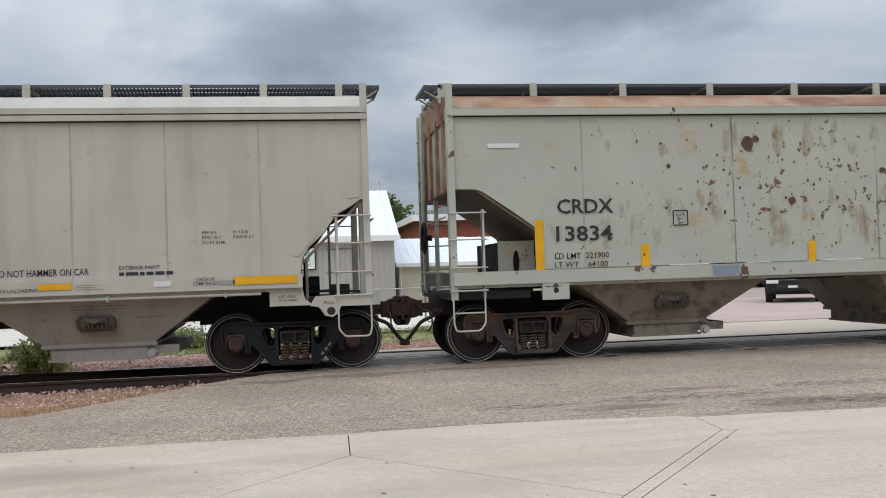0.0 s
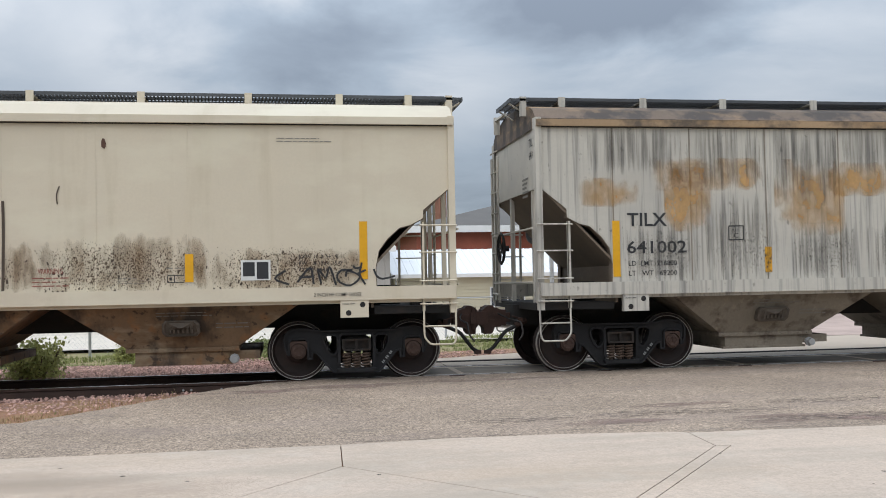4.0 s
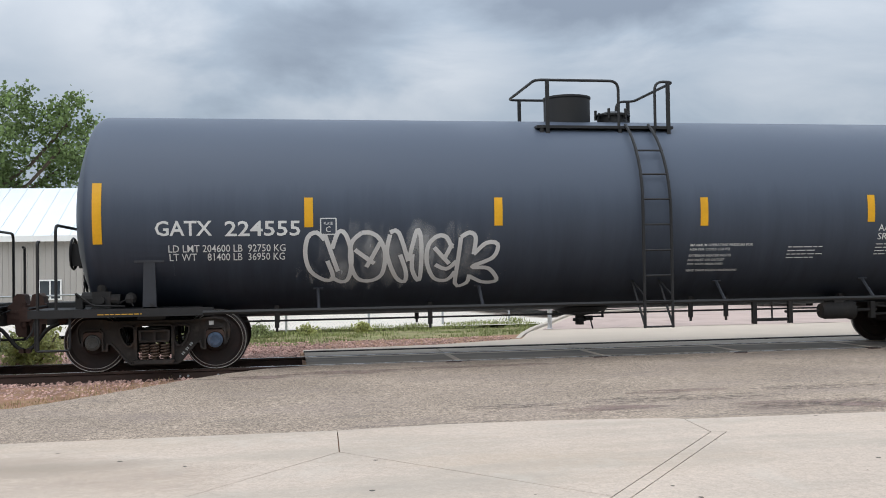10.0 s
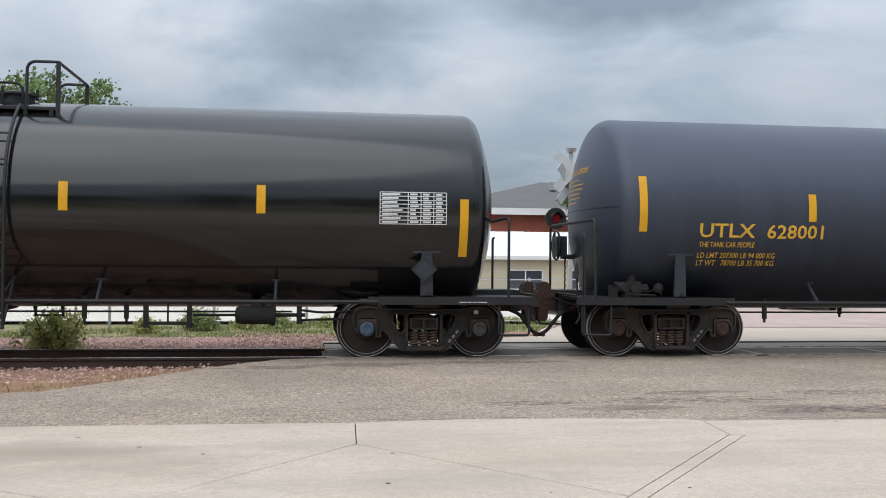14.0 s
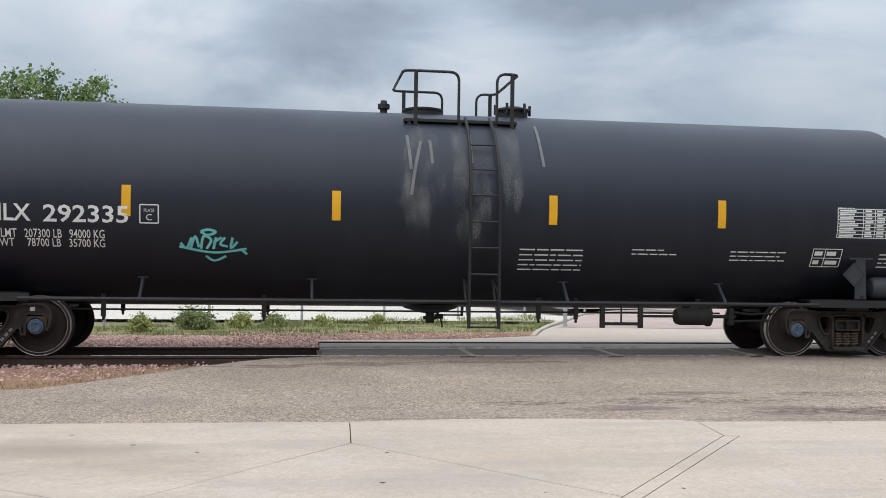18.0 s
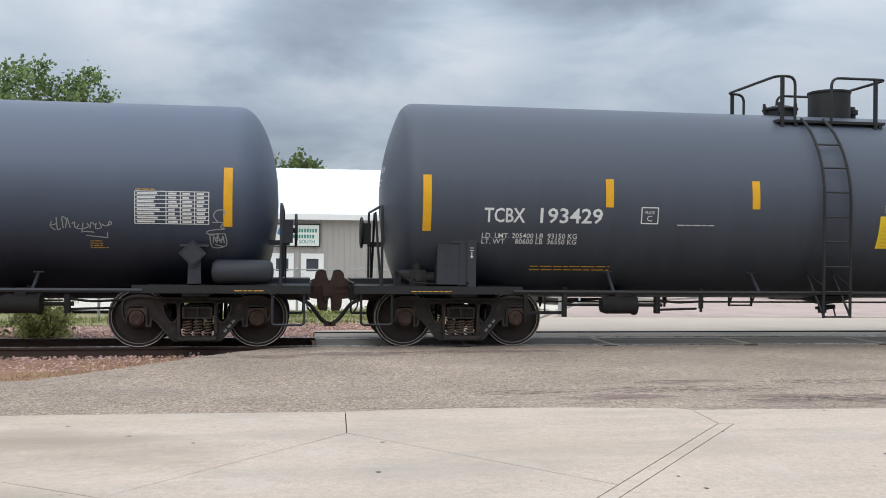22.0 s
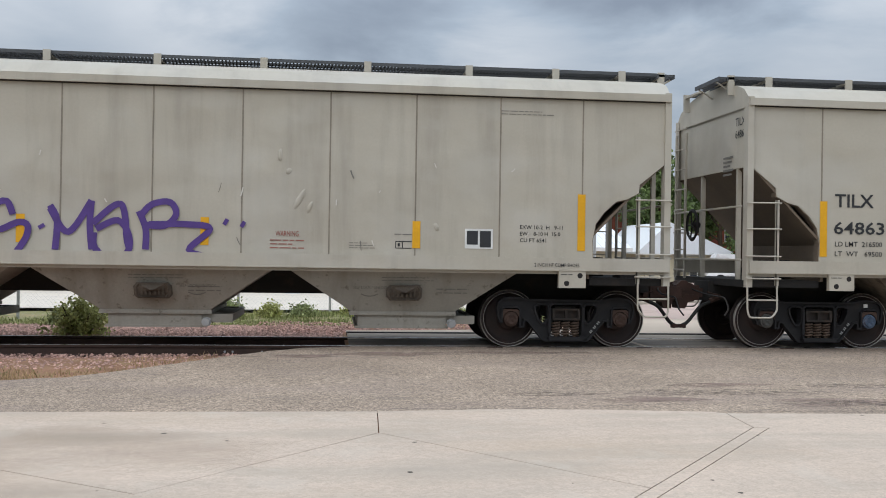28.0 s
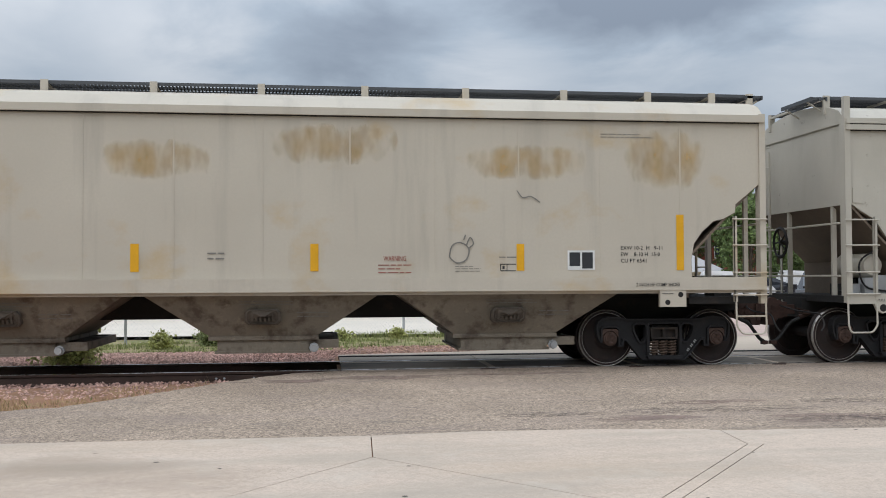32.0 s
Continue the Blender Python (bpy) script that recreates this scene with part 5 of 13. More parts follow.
            rows = []
            for i, p in enumerate(pts):
                d = pts[min(i + 1, len(pts) - 1)] - pts[max(i - 1, 0)]
                if d.length < 1e-6:
                    continue
                n = Vector((-d.y, d.x)).normalized() * w / 2
                rows.append([bm.verts.new(self.at(p.x + n.x, p.y + n.y, over)), bm.verts.new(self.at(p.x - n.x, p.y - n.y, over))])
            for a, c in zip(rows, rows[1:]):
                bm.faces.new((a[0], a[1], c[1], c[0]))
        return part(name, bm, mat, self.car, label)


def side_outline(half, kind):
    """The near side sheet: roof corner, end cut-out, sill."""
    if kind == "round":
        cut = [(9.44, 2.60), (9.36, 2.60), (9.20, 2.49), (9.00, 2.38), (8.91, 2.27), (8.79, 2.10), (8.57, 1.90), (8.47, 1.74), (8.435, 1.52), (8.45, 1.34)]
    elif kind == "old":
        cut = [(half, 2.72), (7.90, 2.71), (7.80, 2.67), (7.39, 2.40), (7.02, 2.13), (6.93, 2.03), (6.90, 1.90), (6.89, 1.46)]
    else:
        cut = [(9.64, 2.93), (9.22, 2.59), (9.21, 2.46), (9.02, 2.36), (8.85, 2.32), (8.66, 2.15), (8.53, 1.97), (8.48, 1.72), (8.49, 1.42)]
    return cut


HOPPER = {  # kind: half length, truck half, eave z, coupler x
    "round": (9.44, 8.32, 3.97, 10.16),
    "rib": (9.66, 8.21, 4.005, 10.30),
    "old": (8.28, 6.95, 3.96, 9.0),
}
BAYS = {"round": (-5.7, -2.03, 1.75, 5.45), "rib": (-5.7, -1.9, 1.85, 5.6), "old": (-4.7, 0.0, 4.7)}


def make_hopper(kind, paint, belly_mat, label, roof_mat=None, caps="brown", m=None, dirty=1, code=None, seams=None, tone="black"):
    half, tk, eave, cp = HOPPER[kind]
    hw = 1.55
    car = thing("covered_hopper_car", label, "freight car", m, "freight cars of the train")
    cut = side_outline(half, kind)
    roof_mat = roof_mat or paint
    low = 1.24 if kind != "round" else 1.30
    # side sheets, slightly bulged on the round-sided kind
    for s in (-1, 1):
        bm = B()
        outline = [(-cut[-1][0], cut[-1][1])] + [(-x, z) for x, z in cut[::-1][1:]] + [(-half, eave), (half, eave)] + list(cut)
        prism(bm, outline, s * hw - 0.012, s * hw + 0.012)
        part("side_sheet", bm, paint, car)
    # ends, slopes, roof
    for s in (-1, 1):
        zc = cut[0][1]
        bm = B()
        box(bm, min(s * half, s * (half - 0.03)), max(s * half, s * (half - 0.03)), -hw + 0.015, hw - 0.015, zc, eave)
        part("end_wall", bm, paint, car)
        if kind == "old":
            for y in (-1.05, -0.38, 0.38, 1.05):
                bm = B()
                box(bm, min(s * half, s * (half + 0.05)), max(s * half, s * (half + 0.05)), y - 0.05, y + 0.05, zc, eave)
                part("end_rib", bm, roof_rust, car, "rusty upright rib")
        # sloping end sheet and the plates below it
        run = 1.45 if kind == "old" else 0.98
        x0, foot = s * (7.95 if kind == "old" else half - 0.03), 1.70 if kind == "old" else 1.2
        x1 = x0 - s * (zc - foot) * run
        xb = x0 - s * (zc - 1.72) * run
        bm = B()
        v = [bm.verts.new((x, y, z)) for x, z in ((x0, zc), (x1, foot), (x1 - s * 0.05, foot), (x0 - s * 0.05, zc)) for y in (-hw + 0.015, hw - 0.015)]
        for a in ((0, 1, 3, 2), (4, 5, 7, 6), (0, 2, 4, 6), (1, 3, 5, 7)):
            bm.faces.new([v[i] for i in a])
        part("slope_sheet", bm, slope_dark, car, "brown sloping end sheet with shade put into its colour")
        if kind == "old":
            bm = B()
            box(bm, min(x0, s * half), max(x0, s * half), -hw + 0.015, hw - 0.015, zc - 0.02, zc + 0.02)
            part("end_floor", bm, slope_dark, car, "dark brown level sheet under the end")
            # web plate with an oval hole
            bm = B()
            n = 24
            rim, hole, back = [], [], []
            for k in range(n):
                a = math.tau * k / n
                c, d = math.cos(a), math.sin(a)
                q = 1 / max(abs(c), abs(d))
                rim.append(bm.verts.new((s * (7.16 + 0.30 * c * q), -0.95, 1.56 + 0.36 * d * q)))
                hole.append(bm.verts.new((s * (7.16 + 0.055 * c), -0.95, 1.57 + 0.20 * d)))
                back.append(bm.verts.new((s * (7.16 + 0.055 * c), -0.90, 1.57 + 0.20 * d)))
            for k in range(n):
                j = (k + 1) % n
                bm.faces.new((rim[k], rim[j], hole[j], hole[k]))
                bm.faces.new((hole[k], hole[j], back[j], back[k]))
            part("bolster_web", bm, paint, car, "upright web plate with an oval hole")
            bm = B()
            box(bm, min(s * 6.88, s * 7.44), max(s * 6.88, s * 7.44), -0.88, 0.9, 1.1, 1.9)
            part("bolster_box", bm, under, car, "dark bolster box below the slope")
        else:
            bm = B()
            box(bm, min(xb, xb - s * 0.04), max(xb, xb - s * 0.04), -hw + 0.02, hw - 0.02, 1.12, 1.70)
            part("end_bulkhead", bm, slope_dark, car, "dark brown upright plate below the slope")
        # flange of bent plate round the opening
        for y in (-1, 1):
            bm = B()
            line = [Vector((s * x, z)) for x, z in cut]
            near, far = [], []
            for i, p in enumerate(line):
                d = (line[min(i + 1, len(line) - 1)] - line[max(i - 1, 0)]).normalized()
                n = Vector((-d.y, d.x)) * 0.014
                near.append([bm.verts.new((q.x, y * 1.538, q.y)) for q in (p - n, p + n)])
                far.append([bm.verts.new((q.x, y * 1.40, q.y)) for q in (p - n, p + n)])
            for i in range(len(line) - 1):
                bm.faces.new((near[i][0], near[i + 1][0], far[i + 1][0], far[i][0]))
                bm.faces.new((near[i][1], far[i][1], far[i + 1][1], near[i + 1][1]))
                bm.faces.new((near[i][0], near[i][1], near[i + 1][1], near[i + 1][0]))
                bm.faces.new((far[i][0], far[i + 1][0], far[i + 1][1], far[i][1]))
            part("opening_flange", bm, slope_dark, car, "dark flange round the opening")
        if kind == "round" and s < 0:
            bm = B()
            lathe(bm, [(-1.30, 0.05), (-1.28, 0.16), (-1.20, 0.20), (-0.45, 0.20), (-0.37, 0.16), (-0.35, 0.05)], 16, "y", (xb + s * 0.30, 0, 1.62))
            part("air_reservoir", bm, paint, car, "painted air reservoir behind the opening", smooth=0.7)
            bm = B()
            for dx, dy, w, h in ((0.0, -1.28, 0.20, 0.26), (0.24, -1.24, 0.16, 0.30), (-0.20, -1.2, 0.14, 0.16), (0.05, -1.0, 0.5, 0.12)):
                box(bm, xb - 0.40 + dx - w / 2, xb - 0.40 + dx + w / 2, dy - 0.09, dy + 0.09, 1.13, 1.16 + h)
            part("brake_valve", bm, galv, car, "pale brake valve block on the platform", bevel=0.03)
            bm = B()
            tube(bm, bent([(xb - 0.1, -1.35, 1.2), (xb - 0.55, -1.4, 1.25), (xb - 0.62, -1.35, 1.7), (xb - 0.2, -1.3, 1.9)], 0.2), 0.016, 5)
            part("brake_pipe", bm, under, car)
    bm = B()
    n = 20
    drop = 0.05 if kind == "round" else 0.13
    prof = [(-hw - 0.045, eave - drop), (-hw - 0.05, eave)] + [(-hw + 2 * hw * i / n, eave + 0.37 * math.sin(math.pi * i / n) ** 0.5 + 0.02) for i in range(n + 1)] + [(hw + 0.05, eave), (hw + 0.045, eave - drop)]
    rows = [[bm.verts.new((x, y, z)) for y, z in prof] for x in (-half - 0.03, half + 0.03)]
    for i in range(len(prof) - 1):
        bm.faces.new((rows[0][i], rows[0][i + 1], rows[1][i + 1], rows[1][i]))
    for r in rows:
        bm.faces.new(r)
    part("roof", bm, roof_mat, car, "curved roof sheet", smooth=0.5)
    # eave rails
    for s in (-1, 1):
        bm = B()
        y = s * (hw + 0.035)
        dn = 0.17 if kind == "round" else 0.12
        box(bm, -half - 0.03, half + 0.03, min(y, y + s * 0.05), max(y, y + s * 0.05), eave - dn, eave - dn + (0.082 if kind == "round" else 0.105))
        rail_mat = roof_grimy if roof_mat is roof_black else roof_mat if kind == "rib" else paint
        part("eave_rail", bm, rail_mat, car, bevel=0.012)
        if kind == "round":
            bm = B()
            box(bm, -half - 0.03, half + 0.03, min(y, y + s * 0.045), max(y, y + s * 0.045), eave - 0.068, eave + 0.018)
            part("eave_fascia", bm, paint, car, bevel=0.02)
        # dark strips that stand in for the shade below the rail and in the gap
        bm = B()
        for z in (eave - dn - 0.016,) + ((eave - 0.09,) if kind == "round" else ()):
            box(bm, -half - 0.02, half + 0.02, min(s * (hw + 0.005), y + s * 0.012), max(s * (hw + 0.005), y + s * 0.012), z, z + 0.022)
        part("eave_seal", bm, eave_shade, car, "dark strip put in for shade along the eave")
        # side sill
        bm = B()
        ext = half + 0.02 if kind != "round" else 8.46
        box(bm, -ext, ext, min(s * 1.50, s * 1.66), max(s * 1.50, s * 1.66), low, low + 0.20)
        box(bm, -ext, ext, min(s * 1.46, s * 1.58), max(s * 1.46, s * 1.58), low - 0.05, low)
        part("side_sill", bm, paint, car, bevel=0.015)
    # roof walk: grating on brackets
    xs = [-9.45 + i * 1.16 for i in range(18)] if kind == "round" else [-9.74, -9.09, -7.7, -6.3, -4.66, -3.07, -1.42, 0.18, 1.8, 3.4, 5.0, 6.6, 8.0, 9.09, 9.74]
    if kind == "old":
        xs = [-8.3 + i * 1.51 for i in range(12)]
    for s in (-1, 1):
        for x in [q for q in xs if abs(q) < half + 0.1]:
            bm = B()
            prism(bm, [(x - 0.055, 4.14), (x + 0.055, 4.14), (x + 0.055, 4.46), (x - 0.055, 4.46)], s * 0.98 - 0.02, s * 0.98 + 0.02)
            box(bm, x - 0.03, x + 0.03, min(s * 0.30, s * 0.98), max(s * 0.30, s * 0.98), 4.385, 4.42)
            part("walk_bracket", bm, paint, car, "painted walkway bracket")
        bm = B()
        xa = -half - 0.02
        while xa < half:
            v = [bm.verts.new((xa + dx, s * y, z)) for dx, y, z in ((0, 0.30, 4.415), (0.022, 0.30, 4.415), (0.075, 0.94, 4.415), (0.053, 0.94, 4.415), (0, 0.30, 4.45), (0.022, 0.30, 4.45), (0.075, 0.94, 4.45), (0.053, 0.94, 4.45))]
            for a in ((0, 1, 2, 3), (4, 7, 6, 5), (0, 4, 5, 1), (3, 2, 6, 7), (0, 3, 7, 4), (1, 5, 6, 2)):
                bm.faces.new([v[i] for i in a])
            xa += 0.055
        for y, z in ((0.30, 4.415), (0.94, 4.42), (0.62, 4.415)):
            box(bm, -half - 0.02, half + 0.02, min(s * y, s * (y + 0.012)), max(s * y, s * (y + 0.012)), z - 0.015, z + 0.035)
        part("running_board", bm, grating, car, "grey steel walkway grating")
    bm = B()
    box(bm, -half + 0.3, half - 0.3, -0.28, 0.28, 4.24, 4.44)
    part("hatch_trough", bm, under if dirty else grating, car, "dark trough hatch covers")
    for s in (-1, 1):
        bm = B()
        for k in range(9):
            y = -1.0 + k * 0.12
            box(bm, min(s * half, s * (half + 0.30)), max(s * half, s * (half + 0.30)), y, y + 0.02, 4.39, 4.43)
        for q in (0.02, 0.15, 0.29):
            box(bm, s * (half + q) - 0.012, s * (half + q) + 0.012, -1.02, 0.02, 4.365, 4.43)
        part("end_platform", bm, grating, car, "steel grating step over the end")
        for y in (-0.85, -0.1):
            bm = B()
            tube(bm, [(s * (half + 0.28), y, 4.37), (s * half, y, 4.20)], 0.016, 5)
            part("platform_brace", bm, paint, car)
    # corner posts, ladders
    for s in (-1, 1):
        xe = s * half
        for t in (-1, 1):
            bm = B()
            box(bm, xe - 0.05, xe + 0.05, min(t * 1.52, t * 1.60), max(t * 1.52, t * 1.60), 1.02, eave + 0.02 if kind == "rib" else 4.34)
            box(bm, xe - 0.05, xe - 0.038, min(t * 1.44, t * 1.52), max(t * 1.44, t * 1.52), 1.02, eave + 0.02)
            part("corner_post", bm, paint, car, bevel=0.01)
        for t in (-1, 1):
            bm = B()
            xi = s * (half - 0.46)
            box(bm, xi - 0.022, xi + 0.022, min(t * 1.585, t * 1.605), max(t * 1.585, t * 1.605), 1.05, 2.40)
            box(bm, xi - 0.022, xi - 0.012, min(t * 1.54, t * 1.605), max(t * 1.54, t * 1.605), 1.05, 2.40)
            ld = part("side_ladder", bm, paint, car, "painted steel side ladder")
            for z in (1.16, 1.51, 1.94, 2.35):
                bm = B()
                tube(bm, bent([(xi - s * 0.05, t * 1.60, z), (xi - s * 0.04, t * 1.635, z), (s * (half + 0.05), t * 1.635, z), (s * (half + 0.06), t * 1.60, z)], 0.02, 2), 0.0135, 6)
                part("rung", bm, paint, ld)
            bm = B()
            xo = s * (half + 0.03)
            tube(bm, bent([(xi, t * 1.59, 1.10), (xi, t * 1.61, 0.66), (xi + s * 0.09, t * 1.62, 0.545), (xo - s * 0.03, t * 1.62, 0.545), (xo, t * 1.61, 0.66), (xo, t * 1.59, 1.10)], 0.05, 3), 0.0155, 6)
            part("sill_step", bm, paint, car, "bent bar step below the ladder")
            if kind != "round":
                bm = B()
                tube(bm, [(xi, t * 1.60, 0.82), (xo, t * 1.60, 0.82)], 0.0135, 5)
                part("rung", bm, paint, ld)
        bm = B()
        for y in (0.92, 1.40):
            tube(bm, [(xe + s * 0.10, y, 1.1), (xe + s * 0.10, y, 4.30 if kind == "old" else 3.75)], 0.026, 6)
        for k in range(8):
            tube(bm, [(xe + s * 0.115, 0.88, 1.25 + 0.37 * k), (xe + s * 0.115, 1.44, 1.25 + 0.37 * k)], 0.014, 5)
        part("end_ladder", bm, paint, car, "painted end ladder")
        for y in (-1.05, 0.45):
            bm = B()
            box(bm, xe - 0.035 - s * 0.05, xe + 0.035 - s * 0.05, y - 0.03, y + 0.03, 1.05, zc + 0.25)
            part("end_post", bm, paint, car)
        for z in (2.3, 1.45):
            bm = B()
            tube(bm, [(xe + s * 0.1, -1.5, z), (xe + s * 0.1, 1.45, z)], 0.018, 5)
            part("end_grab", bm, paint, car)
        # end platform frame and brake gear
        bm = B()
        box(bm, min(xe - s * 1.2, xe + s * 0.06), max(xe - s * 1.2, xe + s * 0.06), -1.50, 1.50, 1.02, 1.13)
        box(bm, min(xe - s * 2.6, xe + s * 0.15), max(xe - s * 2.6, xe + s * 0.15), -0.32, 0.32, 0.74, 1.08)
        part("end_sill", bm, under, car, "grimy end sill", bevel=0.015)
        bm = B()
        if kind == "round":
            prism(bm, [(s * 7.97, 1.29), (s * 8.455, 1.29), (s * 8.49, 1.13), (s * 8.60, 1.03), (s * 7.97, 1.03)][:: s], -1.56, -1.50)
            pad = part("jacking_pad", bm, paint, car, "painted lifting plate with stencilled lettering", bevel=0.008)
            f = Face(pad, 1.561, lift=0.003)
            xt = s * 8.26
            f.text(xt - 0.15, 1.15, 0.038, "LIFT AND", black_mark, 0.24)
            f.text(xt - 0.16, 1.09, 0.038, "JACK HERE", black_mark, 0.27)
            bm = B()
            prism(bm, [(s * 8.56, 1.02), (s * 8.64, 1.16), (s * 9.47, 1.18), (s * 9.47, 1.0), (s * 9.02, 1.0), (s * 8.98, 0.90), (s * 8.89, 0.845), (s * 8.78, 0.865), (s * 8.72, 0.96), (s * 8.68, 1.0)][:: s], -1.60, -1.55)
            plate = part("pull_plate", bm, paint, car, "painted step plate with a towing lug", bevel=0.008)
            bm = B()
            lathe(bm, [(-1.606, 0.0), (-1.606, 0.05), (-1.60, 0.062)], 16, "y", (s * 8.87, 0, 0.935))
            part("lug_hole", bm, under, plate, "dark towing hole")
            Face(plate, 1.601, lift=0.003).text(s * 8.87 - 0.10, 1.04, 0.040, "PULL", black_mark, 0.14)
            for shape in ([(8.26, 2.17), (8.31, 2.20), (8.70, 2.20), (8.735, 2.16), (8.70, 2.08), (8.42, 1.77), (8.36, 1.76), (8.31, 1.80)], [(9.17, 2.66), (9.27, 2.86), (9.32, 2.88), (9.35, 2.86), (9.35, 2.63), (9.17, 2.61)]):
                bm = B()
                prism(bm, [(s * x, z) for x, z in shape][:: s], -1.574, -1.56)
                part("gusset_plate", bm, paint, car, "raised gusset plate beside the opening", bevel=0.006)
        else:
            xp = 6.71 if kind == "old" else 8.15
            box(bm, s * xp - 0.21, s * xp + 0.21, -1.65, -1.57, 0.98, 1.27)
            pad = part("jacking_pad", bm, paint, car, "painted jacking pad with bolt holes", bevel=0.012)
            for dx, z in (((0.0, 1.12),) if kind == "old" else ((-0.09, 1.05), (0.12, 1.17))):
                bm = B()
                lathe(bm, [(-1.656, 0.0), (-1.656, 0.034), (-1.65, 0.042)], 14, "y", (s * xp + dx, 0, z))
                part("bolt_hole", bm, under, pad, "dark bolt hole")
            Face(pad, 1.652, lift=0.003).bars(s * xp - 0.18, s * xp + 0.02, 1.18, 1.22, 1, black_mark, seed=5)
        bm = B()
        cyl(bm, (s * (half - 0.7), -0.45, 1.30), (s * (half - 1.5), -0.45, 1.30), 0.16, 14)
        box(bm, min(s * (half - 0.25), s * (half - 0.55)), max(s * (half - 0.25), s * (half - 0.55)), -0.95, -0.55, 1.13, 1.32)
        tube(bm, bent([(s * (half - 0.1), -1.1, 1.2), (s * (half - 0.6), -1.2, 1.24), (s * (half - 1.0), -1.0, 1.2), (s * (half - 1.6), -1.1, 1.3)], 0.2), 0.02, 5)
        part("brake_gear", bm, under, car, "dirty brake cylinder and pipes", smooth=0.6)
        if s < 0:
            bm = B()
            lathe(bm, [(xe - 0.16, 0.25), (xe - 0.185, 0.29), (xe - 0.21, 0.25), (xe - 0.185, 0.22)], 24, "x", (0, 0.35, 2.05), True)
            for k in range(5):
                a = 2 * math.pi * k / 5
                tube(bm, [(xe - 0.185, 0.35, 2.05), (xe - 0.185, 0.35 + 0.23 * math.cos(a), 2.05 + 0.23 * math.sin(a))], 0.014, 5)
            cyl(bm, (xe - 0.05, 0.35, 2.05), (xe - 0.19, 0.35, 2.05), 0.05, 8)
            part("brake_wheel", bm, under, car, "dark hand brake wheel", smooth=0.7)
    # centre sill and hopper pockets
    bm = B()
    box(bm, -half + 1.0, half - 1.0, -0.30, 0.30, 1.13 if kind == "old" else 0.80, 1.28)
    part("centre_sill", bm, under, car)
    for bx in BAYS[kind]:
        bm = B()
        step = 1.15 if kind == "old" and bx == 0 else 1.80 if kind != "old" else 1.66
        tl, tr = bx - step, bx + step
        foot = 0.80 if kind != "old" else 0.66
        bl, br = bx - foot, bx + foot
        yt, yb, zb = 1.46, 1.06, 0.56
        v = [bm.verts.new(p) for p in ((tl, -yt, low), (tr, -yt, low), (tr, yt, low), (tl, yt, low), (bl, -yb, zb), (br, -yb, zb), (br, yb, zb), (bl, yb, zb))]
        for a in ((0, 1, 2, 3), (4, 7, 6, 5), (0, 4, 5, 1), (1, 5, 6, 2), (2, 6, 7, 3), (3, 7, 4, 0)):
            bm.faces.new([v[i] for i in a])
        pk = part("hopper_pocket", bm, belly_mat, car, "dirty sloping discharge pocket", bevel=0.01)
        bm = B()
        box(bm, bl - 0.03, br + 0.03, -yb - 0.02, yb + 0.02, 0.505, 0.565)
        for k in range(14):
            x = bl + (br - bl) * (k + 0.5) / 14
            cyl(bm, (x, -yb - 0.032, 0.535), (x, -yb - 0.015, 0.535), 0.014, 6)
        part("gate_flange", bm, belly_mat, pk, "bolted flange above the gate")
        bm = B()
        box(bm, bl + 0.10, br - 0.12, -yb + 0.03, yb - 0.03, 0.33, 0.51)
        box(bm, bl + 0.06, br - 0.08, -yb + 0.01, yb - 0.01, 0.30, 0.335)
        box(bm, br - 0.13, br + 0.34, -yb + 0.06, -yb + 0.12, 0.37, 0.50)
        box(bm, br - 0.13, br + 0.34, yb - 0.12, yb - 0.06, 0.37, 0.50)
        box(bm, br + 0.27, br + 0.34, -yb + 0.12, yb - 0.12, 0.38, 0.50)
        box(bm, br - 0.10, br + 0.30, -yb + 0.12, yb - 0.12, 0.46, 0.48)
        part("outlet_gate", bm, belly_mat, pk, "sliding outlet gate in its frame", bevel=0.008)
        bm = B()
        cyl(bm, (br - 0.04, -yb - 0.10, 0.385), (br - 0.04, 0.9, 0.385), 0.03, 8)
        cyl(bm, (br - 0.04, -yb - 0.14, 0.385), (br - 0.04, -yb - 0.04, 0.385), 0.055, 10)
        cyl(bm, (br - 0.04, -yb - 0.06, 0.385), (br - 0.04, -yb - 0.02, 0.385), 0.075, 8)
        part("gate_shaft", bm, galv, pk, "shiny gate drive shaft")
        bm = B()
        ym = -1.33
        w2 = [(-0.27, 0.80), (-0.27, 0.93), (-0.22, 0.985), (0.22, 0.985), (0.27, 0.93), (0.27, 0.80), (0.22, 0.745), (-0.22, 0.745)]
        lean = lambda z: (z - 0.87) * 0.5
        rows = [[bm.verts.new((bx + x * k, ym - lean(z) - d, 0.865 + (z - 0.865) * k)) for x, z in w2] for k, d in ((1.0, -0.10), (1.0, 0.03), (0.86, 0.05), (0.80, 0.03), (0.20, 0.035), (0.1, 0.06))]
        for p, q in zip(rows, rows[1:]):
            for i in range(8):
                bm.faces.new((p[i], p[(i + 1) % 8], q[(i + 1) % 8], q[i]))
        bm.faces.new(rows[-1])
        for x in (-0.155, -0.095, -0.035, 0.035, 0.095, 0.155):
            for za, zb in ((0.80, 0.855), (0.875, 0.93)):
                v = [bm.verts.new((bx + x + dx, ym - lean(z) - d, z)) for d in (0.02, 0.055) for dx, z in ((-0.016, za), (0.016, za), (0.016, zb), (-0.016, zb))]
